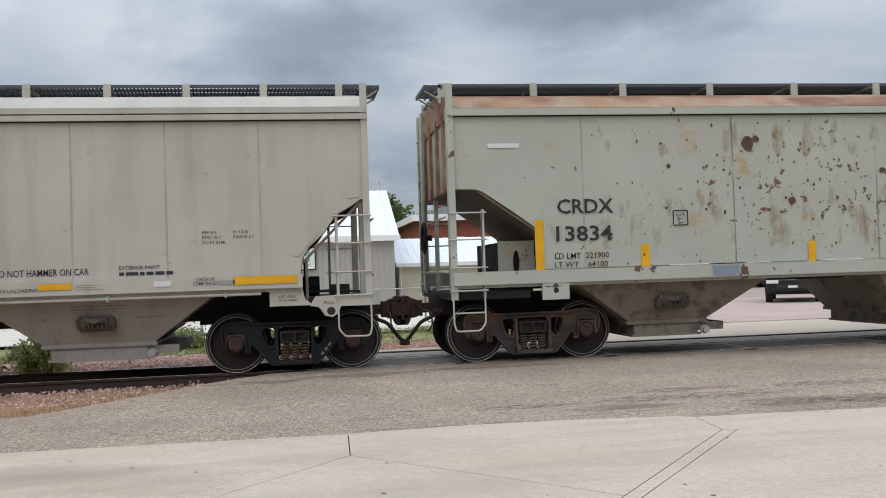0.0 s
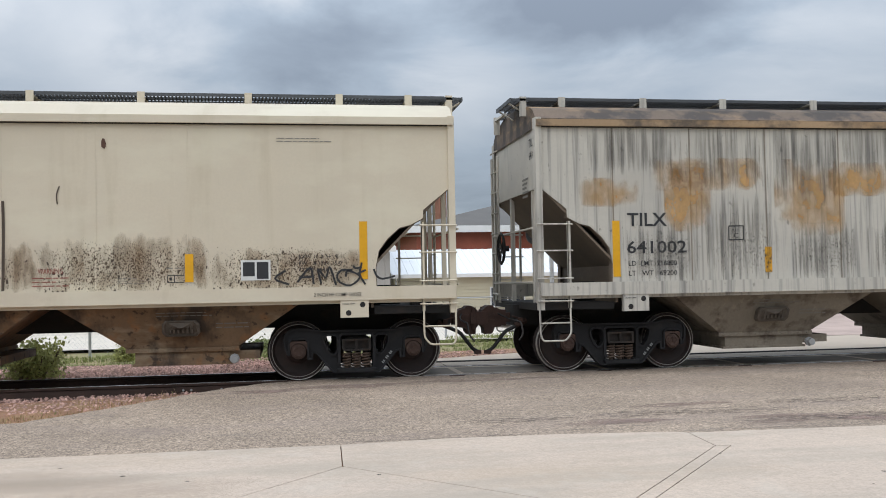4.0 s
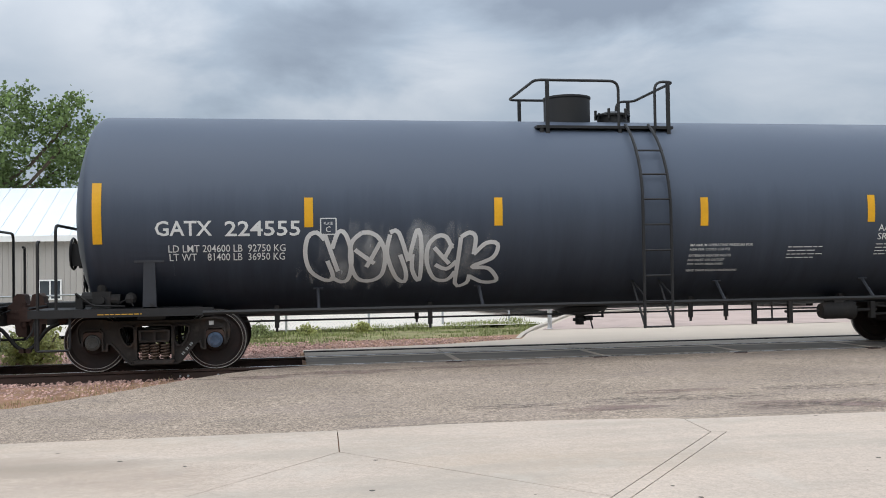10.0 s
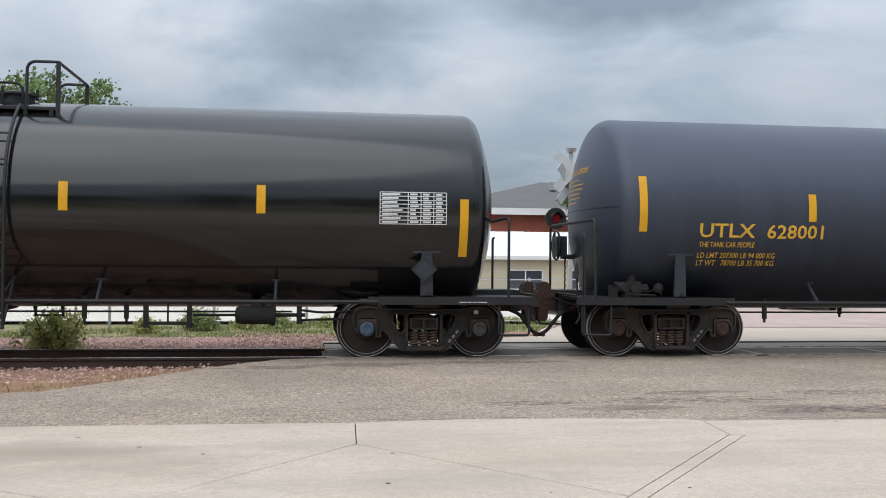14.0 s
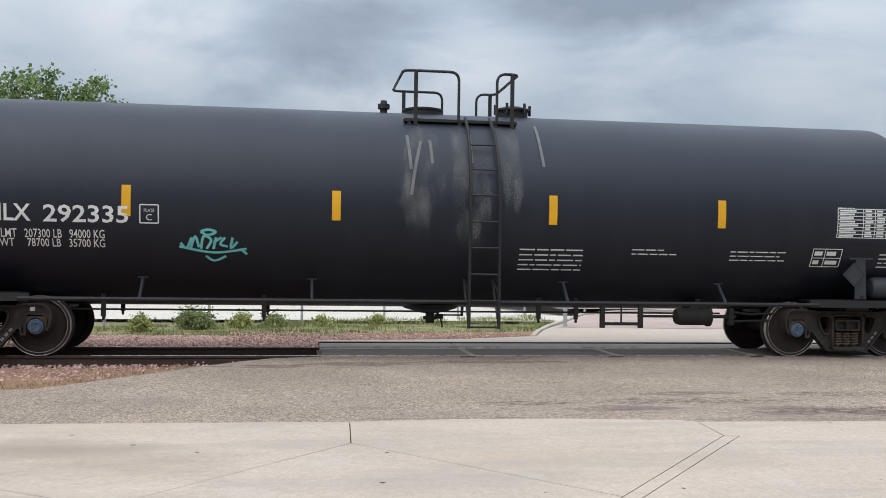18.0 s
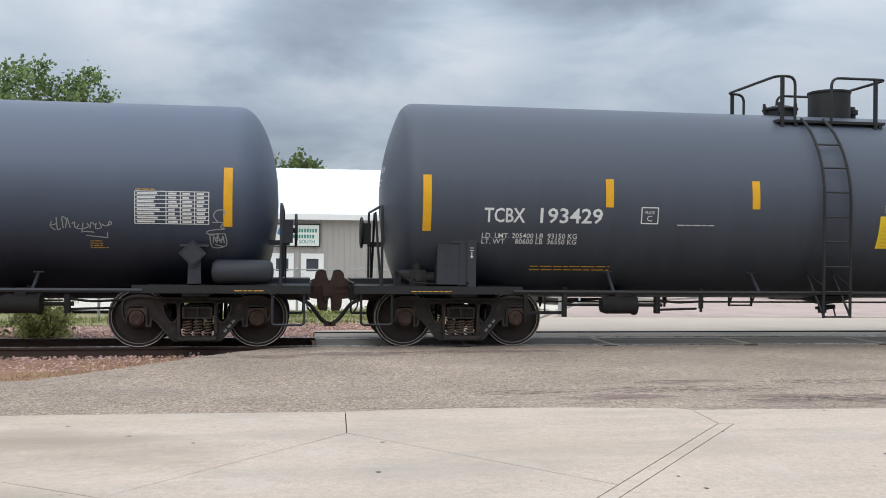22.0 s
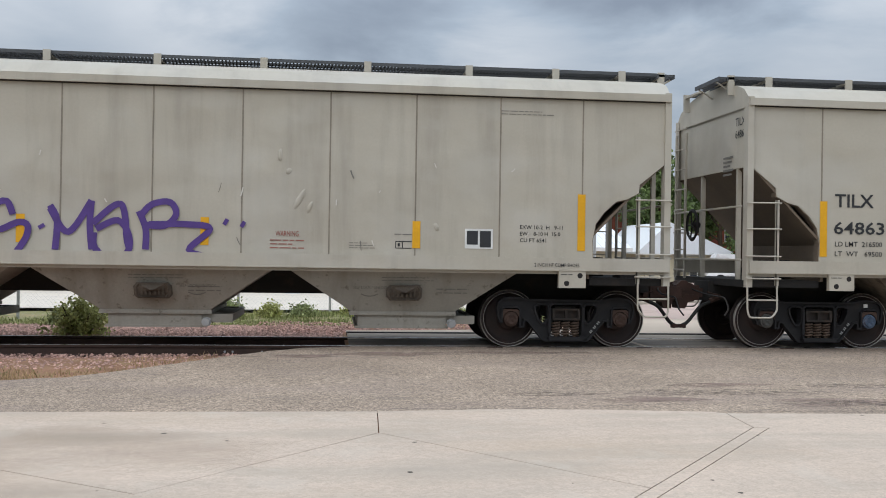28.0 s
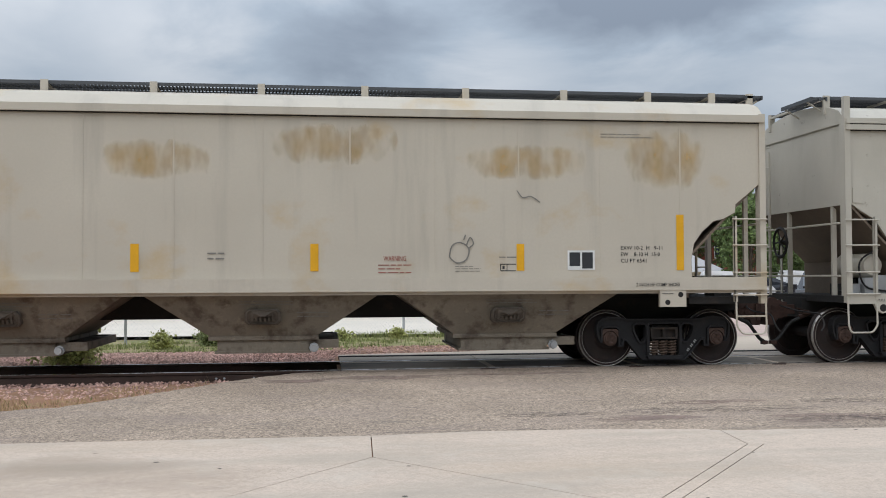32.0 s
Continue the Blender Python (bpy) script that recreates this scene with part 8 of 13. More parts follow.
face5.stroke([[(-1.67, 2.85), (-1.65, 2.95), (-1.54, 3.02), (-1.39, 3.02), (-1.26, 2.95), (-1.24, 2.84), (-1.30, 2.72), (-1.41, 2.66)], [(-1.47, 2.91), (-1.46, 2.78), (-1.47, 2.64)], [(-1.41, 2.66), (-1.28, 2.70), (-1.21, 2.65), (-1.23, 2.49), (-1.32, 2.38), (-1.43, 2.34)], [(-1.23, 2.82), (-1.17, 2.90), (-1.04, 2.94), (-0.87, 2.90), (-0.78, 2.78), (-0.82, 2.65), (-0.95, 2.55), (-1.08, 2.51)], [(-0.95, 2.84), (-0.96, 2.70), (-1.04, 2.57), (-1.14, 2.46), (-1.16, 2.34)], [(-1.08, 2.49), (-0.91, 2.51), (-0.77, 2.42), (-0.74, 2.30), (-0.80, 2.19), (-0.97, 2.17), (-1.10, 2.25), (-1.15, 2.34)]], 0.042, cream_paint, label='cream outlined graffiti letters', more=0.0000)
face5.stroke([[(-1.67, 2.85), (-1.64, 2.70), (-1.67, 2.61)]], 0.042, cream_paint, label='cream outlined graffiti letters', more=0.0000)
face5.stroke([[(-1.69, 2.82), (-1.76, 2.74), (-1.72, 2.63), (-1.64, 2.57), (-1.63, 2.44), (-1.56, 2.34), (-1.47, 2.29)], [(-1.30, 2.32), (-1.18, 2.25), (-1.06, 2.16), (-0.94, 2.11), (-0.77, 2.16), (-0.70, 2.29)], [(-1.29, 2.70), (-1.25, 2.66)], [(-0.69, 2.22), (-0.65, 2.15)], [(-0.98, 2.76), (-1.02, 2.63)]], 0.085, cream_paint, label='cream graffiti shading', more=0.0030)
face5.stroke([[(-1.33, 1.90), (-1.29, 1.82), (-1.18, 1.77), (-1.10, 1.67)], [(-1.14, 2.01), (-1.05, 1.88), (-1.08, 1.71), (-1.18, 1.78)], [(-0.99, 2.01), (-1.01, 1.80), (-1.05, 1.60)], [(-0.99, 1.90), (-0.90, 1.93), (-0.92, 1.80), (-1.01, 1.76)], [(-0.88, 1.88), (-0.80, 1.89), (-0.83, 1.76), (-0.88, 1.56)], [(-0.83, 1.76), (-0.78, 1.61)], [(-0.75, 1.84), (-0.77, 1.67), (-0.67, 1.69), (-0.65, 1.86)], [(-0.69, 1.99), (-0.58, 1.85), (-0.44, 1.72), (-0.54, 1.57)], [(-0.60, 1.80), (-0.58, 1.63)], [(-0.78, 1.36), (-0.76, 1.46), (-0.57, 1.55), (-0.50, 1.61)], [(-0.61, 1.53), (-0.60, 1.42), (-0.53, 1.42), (-0.54, 1.53)]], 0.036, silver_paint, label='spray-painted graffiti tag', more=0.0000)
face5.stroke([[(-0.51, 1.40), (-0.50, 1.51), (-0.44, 1.42), (-0.43, 1.53)], [(-0.38, 1.51), (-0.42, 1.38), (-0.32, 1.42)], [(-0.44, 1.38), (-0.19, 1.41)], [(-0.26, 1.48), (-0.24, 1.48)]], 0.036, silver_paint, label='spray-painted graffiti tag', more=0.0000)
face5.stroke([[(-0.27, 1.64), (-0.22, 1.91), (-0.16, 1.64)], [(-0.25, 1.76), (-0.17, 1.76)], [(-0.12, 1.68), (-0.12, 1.79), (-0.06, 1.70), (-0.05, 1.81), (-0.03, 1.70)], [(-0.11, 2.00), (-0.03, 2.09), (-0.01, 1.98), (-0.07, 1.83), (-0.01, 1.72), (-0.06, 1.62), (-0.00, 1.60)], [(0.04, 1.62), (0.05, 1.79), (0.09, 1.70), (0.11, 1.81), (0.15, 1.64)], [(0.17, 1.64), (0.19, 1.64)]], 0.033, silver_paint, label='spray-painted graffiti tag', more=0.0000)
face5.stroke([[(-3.19, 1.86), (-2.86, 1.71), (-2.54, 1.59), (-2.33, 1.48), (-2.02, 1.37)], [(-2.35, 1.57), (-2.37, 1.53), (-2.42, 1.50), (-2.47, 1.48), (-2.53, 1.50), (-2.57, 1.53), (-2.59, 1.58), (-2.57, 1.62), (-2.52, 1.65), (-2.47, 1.66), (-2.41, 1.65), (-2.37, 1.62), (-2.35, 1.57)], [(-2.51, 1.59), (-2.43, 1.55), (-2.48, 1.52)]], 0.013, faded_mark, label='faint scratched drawing', more=0.0000)
face5.stroke([[(1.37, 2.96), (1.43, 3.07), (1.55, 3.13), (1.72, 3.09), (1.86, 2.93), (1.78, 2.80), (1.62, 2.76), (1.52, 2.70)], [(1.37, 2.96), (1.40, 2.89), (1.35, 2.71), (1.36, 2.51)], [(1.52, 2.70), (1.64, 2.78), (1.84, 2.76), (1.97, 2.62), (1.96, 2.43), (1.85, 2.29), (1.67, 2.30), (1.48, 2.43)], [(1.66, 2.71), (1.67, 2.51), (1.61, 2.43), (1.45, 2.43)], [(1.94, 2.54), (2.10, 2.58), (2.25, 2.51), (2.33, 2.34), (2.29, 2.13), (2.18, 2.01), (2.05, 2.06), (1.87, 2.21)], [(2.05, 2.51), (2.06, 2.32), (2.00, 2.23), (1.87, 2.21)]], 0.042, cream_paint, label='cream outlined graffiti letters', more=0.0000)
face5.stroke([[(1.33, 2.84), (1.34, 2.64), (1.37, 2.51)], [(1.45, 2.44), (1.63, 2.32), (1.85, 2.23), (2.02, 2.17)], [(1.66, 2.69), (1.67, 2.54)], [(2.05, 2.49), (2.05, 2.34)]], 0.080, cream_paint, label='cream graffiti shading', more=0.0030)
face5.stroke([[(2.37, 2.28), (2.59, 2.28)], [(1.07, 2.77), (1.10, 2.76)], [(1.17, 2.78), (1.20, 2.77)], [(1.24, 2.73), (1.27, 2.73)], [(2.62, 2.29), (2.66, 2.29)], [(2.68, 2.29), (2.72, 2.29)], [(2.47, 2.23), (2.51, 2.23)], [(2.38, 2.16), (2.42, 2.15)]], 0.032, cream_paint, label='cream paint drops', more=0.0000)
face5.stroke([[(1.53, 1.81), (1.60, 1.72), (1.70, 1.66)], [(1.64, 1.89), (1.71, 1.76), (1.69, 1.64)], [(1.75, 1.87), (1.75, 1.63)], [(1.79, 1.85), (1.86, 1.81), (1.78, 1.74), (1.88, 1.63)], [(1.88, 1.85), (1.90, 1.65), (1.98, 1.68), (1.97, 1.85)], [(1.99, 1.96), (2.17, 1.82), (2.31, 1.76), (2.19, 1.59)], [(2.04, 1.80), (2.08, 1.63)], [(1.97, 1.41), (1.98, 1.52), (2.15, 1.61)], [(2.11, 1.57), (2.13, 1.43), (2.20, 1.46), (2.17, 1.57)], [(2.24, 1.42), (2.23, 1.55), (2.33, 1.43), (2.32, 1.56)], [(2.36, 1.54), (2.38, 1.45), (2.49, 1.41)], [(1.51, 1.74), (1.78, 1.70)]], 0.033, silver_paint, label='spray-painted graffiti tag', more=0.0000)
face5.stroke([[(6.38, 2.84), (6.37, 2.70)], [(6.46, 2.86), (6.45, 2.65)], [(6.56, 2.89), (6.55, 2.72)], [(6.68, 2.86), (6.70, 2.68)], [(6.81, 2.86), (6.80, 2.72)], [(6.91, 2.91), (6.91, 2.77)], [(7.07, 2.84), (7.06, 2.72)], [(6.53, 2.65), (6.42, 2.62), (6.49, 2.56), (6.40, 2.51)], [(6.57, 2.65), (6.55, 2.51)], [(6.67, 2.65), (6.57, 2.57), (6.66, 2.51)], [(6.92, 2.65), (6.80, 2.68), (6.71, 2.58), (6.81, 2.51), (6.91, 2.56), (6.74, 2.59)], [(7.28, 2.56), (7.39, 2.42), (7.44, 2.33)], [(7.08, 2.56), (7.15, 2.53)]], 0.022, white_mark, label='spray-painted graffiti tag', more=0.0000)
face5.stroke([[(5.86, 1.37), (5.84, 1.59), (5.94, 1.80), (6.08, 1.82), (6.17, 1.64), (6.16, 1.41)], [(5.88, 1.59), (5.98, 1.73), (6.09, 1.64), (6.03, 1.50)], [(6.08, 1.84), (6.07, 1.75)], [(6.89, 1.58), (7.01, 1.86), (7.25, 1.65), (7.25, 1.49), (7.13, 1.40), (6.96, 1.47), (6.89, 1.58)], [(6.98, 1.63), (7.09, 1.61), (7.18, 1.63)], [(7.01, 1.83), (7.09, 1.61), (7.10, 1.42)], [(7.29, 1.69), (7.33, 1.83), (7.39, 1.69), (7.33, 1.63)]], 0.013, grey_mark, label='small scratched drawing', more=0.0000)
face5.ribbon([(3.14, 2.38), (3.28, 2.26), (3.51, 2.19), (3.78, 2.16), (4.11, 2.18), (4.43, 2.24), (4.71, 2.34), (4.97, 2.46), (5.15, 2.57)], [(3.14, 2.36), (3.23, 2.22), (3.46, 2.10), (3.74, 2.04), (4.07, 2.04), (4.39, 2.09), (4.71, 2.20), (4.99, 2.36), (5.14, 2.49)], cream_paint, 'pale crescent of an old emblem')
face6 = Face(tank6, 1.61, 1.61, 2.36)
face6.patch(-7.74, -7.61, 1.91, 2.79, yellow, 'reflector', 'yellow reflective strip')
face6.patch(-4.72, -4.59, 2.13, 2.57, yellow, 'reflector', 'yellow reflective strip')
face6.patch(-1.83, -1.70, 2.13, 2.56, yellow, 'reflector', 'yellow reflective strip')
face6.patch(1.53, 1.66, 2.10, 2.55, yellow, 'reflector', 'yellow reflective strip')
face6.patch(4.44, 4.57, 2.14, 2.58, yellow, 'reflector', 'yellow reflective strip')
face6.patch(7.54, 7.67, 1.93, 2.80, yellow, 'reflector', 'yellow reflective strip')
face6.text(-6.87, 2.018, 0.224, 'GATX', white_mark, 0.81)
face6.text(-5.88, 2.006, 0.228, '224555', white_mark, 1.10)
face6.text(-6.69, 1.78, 0.114, 'LD LMT 204600 LB  92750 KG', white_mark, 1.69)
face6.text(-6.68, 1.656, 0.118, 'LT WT    81400 LB  36950 KG', white_mark, 1.67)
plate_box(face6, -4.48, -4.25, 2.022, 2.257, white_mark)
for k, (txt, w) in enumerate((("MAXIMUM OPERATING PRESSURE FOR", 1.07), ("HEATER COILS 150 PSI", 0.68), ("EXTERIOR HEATER INLETS", 0.72), ("NO INLET OR OUTLET", 0.62), ("PIPE CAPS REQUIRED", 0.61), ("VENT TANK WHEN UNLOADING", 0.88))):
    face6.text(1.39, 1.775 - 0.068 * k - (0.03 if k > 1 else 0) - (0.03 if k > 4 else 0), 0.044, txt, white_mark, w)
face6.bars(3.08, 3.77, 1.569, 1.799, 4, white_mark, seed=44)
face6.text(4.65, 1.992, 0.110, 'AAR ST-470', white_mark, 0.76)
face6.text(4.65, 1.85, 0.113, 'SR-8754  FRA AIP', white_mark, 1.21)
face6.bars(4.64, 5.58, 1.609, 1.826, 4, white_mark, seed=47)
face6.grid(6.42, 7.47, 2.032, 2.49, 4, 8, white_mark, name='test_table')
face6.bars(6.42, 6.82, 2.507, 2.55, 1, white_mark, seed=49)
face6.bars(7.25, 7.57, 1.533, 1.799, 5, white_mark, seed=50)
face6.stroke([[(-4.42, 1.94), (-4.54, 2.05), (-4.67, 1.98), (-4.71, 1.73), (-4.63, 1.48), (-4.41, 1.34), (-4.29, 1.38), (-4.38, 1.63)], [(-4.42, 2.02), (-4.22, 1.47)], [(-4.33, 1.39), (-4.16, 1.31), (-4.05, 1.38), (-4.02, 1.72), (-4.11, 2.02), (-4.22, 2.05), (-4.31, 1.81)], [(-3.87, 2.04), (-4.02, 1.89), (-4.03, 1.60), (-3.92, 1.36), (-3.72, 1.32), (-3.55, 1.42), (-3.51, 1.72), (-3.60, 1.95), (-3.74, 2.04), (-3.87, 2.04)], [(-3.97, 1.79), (-3.67, 1.58)], [(-3.59, 1.89), (-3.79, 1.53)], [(-3.44, 2.01), (-3.48, 1.72), (-3.33, 1.37), (-3.19, 1.30), (-3.18, 1.45), (-3.28, 1.71)], [(-3.44, 2.04), (-3.31, 2.04), (-3.15, 1.61)]], 0.066, silver_paint, label='spray-painted graffiti tag')
face6.stroke([[(-3.15, 1.61), (-3.03, 2.07), (-2.96, 1.88), (-2.96, 1.32), (-3.08, 1.47), (-3.09, 1.71)], [(-2.48, 1.79), (-2.57, 1.96), (-2.71, 1.98), (-2.85, 1.84), (-2.86, 1.58), (-2.73, 1.34), (-2.53, 1.31), (-2.41, 1.44)], [(-2.73, 1.55), (-2.55, 1.48), (-2.40, 1.60)], [(-2.76, 1.81), (-2.51, 1.56)], [(-2.48, 1.87), (-2.60, 1.62)], [(-2.35, 1.96), (-2.22, 2.03), (-2.12, 1.96), (-2.14, 1.70)], [(-2.35, 1.96), (-2.39, 1.26), (-2.21, 1.26), (-2.18, 1.39)], [(-2.14, 1.70), (-1.95, 1.87), (-1.77, 1.85), (-1.83, 1.65), (-2.15, 1.51), (-1.88, 1.48), (-1.73, 1.30), (-1.94, 1.27), (-2.18, 1.37)]], 0.066, silver_paint, label='spray-painted graffiti tag')
face7 = Face(tank7, 1.61, 1.61, 2.36)
face7.patch(-7.29, -7.16, 2.08, 2.94, yellow, 'reflector', 'yellow reflective strip')
face7.patch(-4.40, -4.27, 1.63, 2.03, yellow, 'reflector', 'yellow reflective strip')
face7.patch(-1.49, -1.36, 1.57, 2.01, yellow, 'reflector', 'yellow reflective strip')
face7.patch(1.32, 1.45, 1.59, 1.99, yellow, 'reflector', 'yellow reflective strip')
face7.patch(4.21, 4.34, 1.60, 2.02, yellow, 'reflector', 'yellow reflective strip')
face7.patch(7.10, 7.23, 2.05, 2.91, yellow, 'reflector', 'yellow reflective strip')
face7.text(-6.43, 2.12, 0.233, 'UTLX', amber_mark, 0.93)
face7.text(-5.3, 2.114, 0.227, '628063', amber_mark, 0.98)
face7.text(-6.43, 1.982, 0.080, 'THE TANK CAR PEOPLE', amber_mark, 0.99)
face7.text(-6.44, 1.791, 0.100, 'LD LMT 207900 LB 94  300 KG', amber_mark, 1.31)
face7.text(-6.43, 1.644, 0.114, 'LT WT   78100 LB 35  450 KG', amber_mark, 1.31)
plate_box(face7, -3.64, -3.39, 2.106, 2.354, amber_mark)
face7.grid(5.97, 7.02, 2.03, 2.505, 4, 8, white_mark, name='test_table')
face7.bars(5.98, 6.37, 2.517, 2.561, 1, amber_mark, seed=67)
face7.grid(5.24, 5.63, 1.776, 2.019, 2, 2, white_mark, name='info_box')
face7.stroke([[(1.00, 2.42), (0.91, 2.28), (1.13, 2.38)], [(1.09, 2.47), (1.22, 2.16)], [(1.31, 2.45), (1.26, 2.22), (1.40, 2.46), (1.42, 2.22)], [(1.49, 2.42), (1.67, 2.20)], [(1.27, 3.00), (1.44, 2.91), (1.62, 2.91)], [(1.39, 3.24), (1.47, 3.17), (1.61, 3.27)], [(1.41, 2.64), (1.54, 2.55), (1.40, 2.46)], [(1.75, 2.91), (1.82, 2.64), (1.70, 2.37)]], 0.028, white_mark, label='spray-painted graffiti tag')
face8 = Face(tank8, 1.61, 1.61, 2.36)
face8.patch(-7.37, -7.24, 2.01, 2.88, yellow, 'reflector', 'yellow reflective strip')
face8.patch(-4.55, -4.42, 2.20, 2.64, yellow, 'reflector', 'yellow reflective strip')
face8.patch(-1.58, -1.45, 2.20, 2.64, yellow, 'reflector', 'yellow reflective strip')
face8.patch(1.29, 1.42, 2.16, 2.60, yellow, 'reflector', 'yellow reflective strip')
face8.patch(4.07, 4.20, 2.18, 2.63, yellow, 'reflector', 'yellow reflective strip')
face8.patch(7.23, 7.36, 1.95, 2.84, yellow, 'reflector', 'yellow reflective strip')
face8.text(-6.37, 1.933, 0.225, 'UTLX', amber_mark, 0.93)
face8.text(-5.24, 1.924, 0.228, '628001', amber_mark, 0.96)
face8.text(-6.36, 1.781, 0.090, 'THE TANK CAR PEOPLE', amber_mark, 0.93)
face8.text(-6.36, 1.611, 0.096, 'LD LMT 207300 LB 94 000 KG', amber_mark, 1.31)
face8.text(-6.35, 1.49, 0.101, 'LT WT   78700 LB 35 700 KG', amber_mark, 1.31)
face8.grid(5.93, 7.02, 1.873, 2.337, 4, 8, white_mark, name='test_table')
face8.bars(5.92, 6.3, 2.391, 2.501, 2, amber_mark, seed=101)
face8.bars(-1.92, -1.49, 2.938, 3.0, 2, amber_mark, seed=102)
face8.bars(-1.86, -1.5, 1.551, 1.72, 4, amber_mark, seed=103)
face8.bars(5.3, 5.6, 1.474, 1.684, 4, amber_mark, seed=104)
face8.text(5.85, 1.471, 0.065, 'EMPTY LOAD', amber_mark, 0.38)
face8.bars(5.86, 6.41, 1.415, 1.461, 1, amber_mark, seed=106)
face8.bars(1.33, 1.67, 1.642, 1.694, 1, amber_mark, seed=107)
face8.patch(4.96, 5.24, 1.558, 1.667, grey_mark, 'stencil', '')
face8.stroke([[(0.18, 3.44), (0.07, 2.83), (0.09, 2.40)], [(0.35, 3.44), (0.33, 2.84), (0.28, 2.57)], [(0.47, 3.35), (0.48, 2.84), (0.50, 2.57)], [(0.02, 3.29), (-0.06, 2.74)], [(0.21, 3.01), (0.23, 2.23)]], 0.028, scrape, label='pale vertical scrape marks')
face9 = Face(tank9, 1.61, 1.61, 2.36)
face9.patch(-7.51, -7.38, 1.68, 2.51, yellow, 'reflector', 'yellow reflective strip')
face9.patch(-4.37, -4.24, 2.07, 2.51, yellow, 'reflector', 'yellow reflective strip')
face9.patch(7.28, 7.41, 1.59, 2.46, yellow, 'reflector', 'yellow reflective strip')
for x in (-1.6, 1.5, 4.3):
    face9.patch(x - 0.065, x + 0.065, 2.2, 2.62, yellow, 'reflector', 'yellow reflective strip')
face9.text(-7.13, 2.004, 0.238, 'PNWX', white_mark, 0.92)
face9.text(-5.96, 2.001, 0.250, '702697', white_mark, 1.16)
face9.text(-6.5, 1.856, 0.101, 'LD LMT    205900       93400 KG', white_mark, 1.76)
face9.text(-6.5, 1.715, 0.104, 'LT WT       80100       36300 KG', white_mark, 1.78)
face9.text(-5.96, 1.518, 0.082, '60% EMPTY LOAD', white_mark, 0.60)
face9.text(-5.96, 1.44, 0.086, 'EL-60 (ADJ SCREW 4 TURNS)', white_mark, 1.03)
face9.text(-5.96, 1.367, 0.090, 'NO ADJ BLOCK SEE NYS-114', white_mark, 0.94)
face9.bars(-5.96, -4.97, 1.303, 1.358, 1, white_mark, seed=122)
face9.bars(-3.9, -3.35, 1.926, 2.042, 2, white_mark, seed=123)
face9.bars(-2.71, -1.96, 1.758, 1.948, 3, white_mark, seed=124)
face9.bars(-2.76, -2.4, 1.423, 1.589, 4, white_mark, seed=125)
face9.grid(6.06, 7.07, 2.075, 2.551, 4, 8, white_mark, name='test_table')
face10 = Face(tank10, 1.56, 1.56, 2.26)
face10.patch(-2.15, -2.02, 2.10, 2.53, yellow, 'reflector', 'yellow reflective strip')
face10.patch(1.10, 1.23, 2.12, 2.55, yellow, 'reflector', 'yellow reflective strip')
face10.patch(4.06, 4.19, 2.14, 2.57, yellow, 'reflector', 'yellow reflective strip')
face10.patch(7.26, 7.39, 1.84, 2.72, yellow, 'reflector', 'yellow reflective strip')
face10.patch(-7.45, -7.32, 1.84, 2.70, yellow, 'reflector', 'yellow reflective strip')
face10.patch(-4.53, -4.40, 2.12, 2.56, yellow, 'reflector', 'yellow reflective strip')
face10.text(-6.49, 1.868, 0.229, 'NATX', amber_mark, 0.65)
face10.text(-5.7, 1.858, 0.248, '252011', amber_mark, 0.87)
face10.text(-6.49, 1.74, 0.100, 'THE TANK CAR PEOPLE', amber_mark, 0.89)
face10.text(-6.49, 1.621, 0.095, 'LD LMT 206500 LBS 93600 KGS', amber_mark, 1.36)
face10.text(-6.48, 1.489, 0.099, 'LT WT    79500 LBS 36100 KGS', amber_mark, 1.36)
plate_box(face10, -4.7, -4.44, 1.87, 2.107, amber_mark)
face10.patch(-3.94, -3.17, 1.593, 1.878, label_yellow, 'caution_label', 'yellow emergency label')
face10.bars(-3.88, -3.24, 1.62, 1.851, 3, black_mark, seed=141, more=0.003)
face10.grid(5.96, 7.01, 1.92, 2.388, 4, 8, white_mark, name='test_table')
face10.bars(6.0, 6.36, 2.39, 2.434, 1, amber_mark, seed=143)
face10.grid(5.04, 5.51, 1.591, 1.862, 2, 2, white_mark, name='info_box')
face10.bars(0.98, 1.55, 1.57, 1.891, 6, amber_mark, seed=145)
face10.bars(4.34, 4.73, 1.78, 1.858, 2, amber_mark, seed=146)
face10.stroke([[(1.89, 1.47), (1.95, 1.64), (2.00, 1.51), (2.10, 1.69), (2.15, 1.52), (2.27, 1.65), (2.34, 1.56)], [(2.41, 1.48), (2.46, 1.71), (2.54, 1.54), (2.61, 1.72), (2.68, 1.49)], [(2.76, 1.49), (2.74, 1.71), (2.85, 1.72)], [(2.75, 1.60), (2.84, 1.61)], [(2.76, 1.49), (2.87, 1.50)], [(2.93, 1.49), (2.99, 1.74), (3.08, 1.50)], [(2.95, 1.58), (3.05, 1.59)], [(3.12, 1.50), (3.10, 1.74)], [(3.23, 1.52), (3.22, 1.75)], [(3.11, 1.62), (3.22, 1.63)], [(3.39, 1.73), (3.29, 1.71), (3.31, 1.62), (3.42, 1.59), (3.39, 1.50), (3.29, 1.52)], [(3.54, 1.58), (3.60, 1.69), (3.69, 1.56), (3.76, 1.71)]], 0.038, white_mark, label='spray-painted graffiti tag')
face10.stroke([[(3.85, 1.72), (3.93, 1.56)]], 0.038, white_mark, label='spray-painted graffiti tag')
rs = random.Random(8)
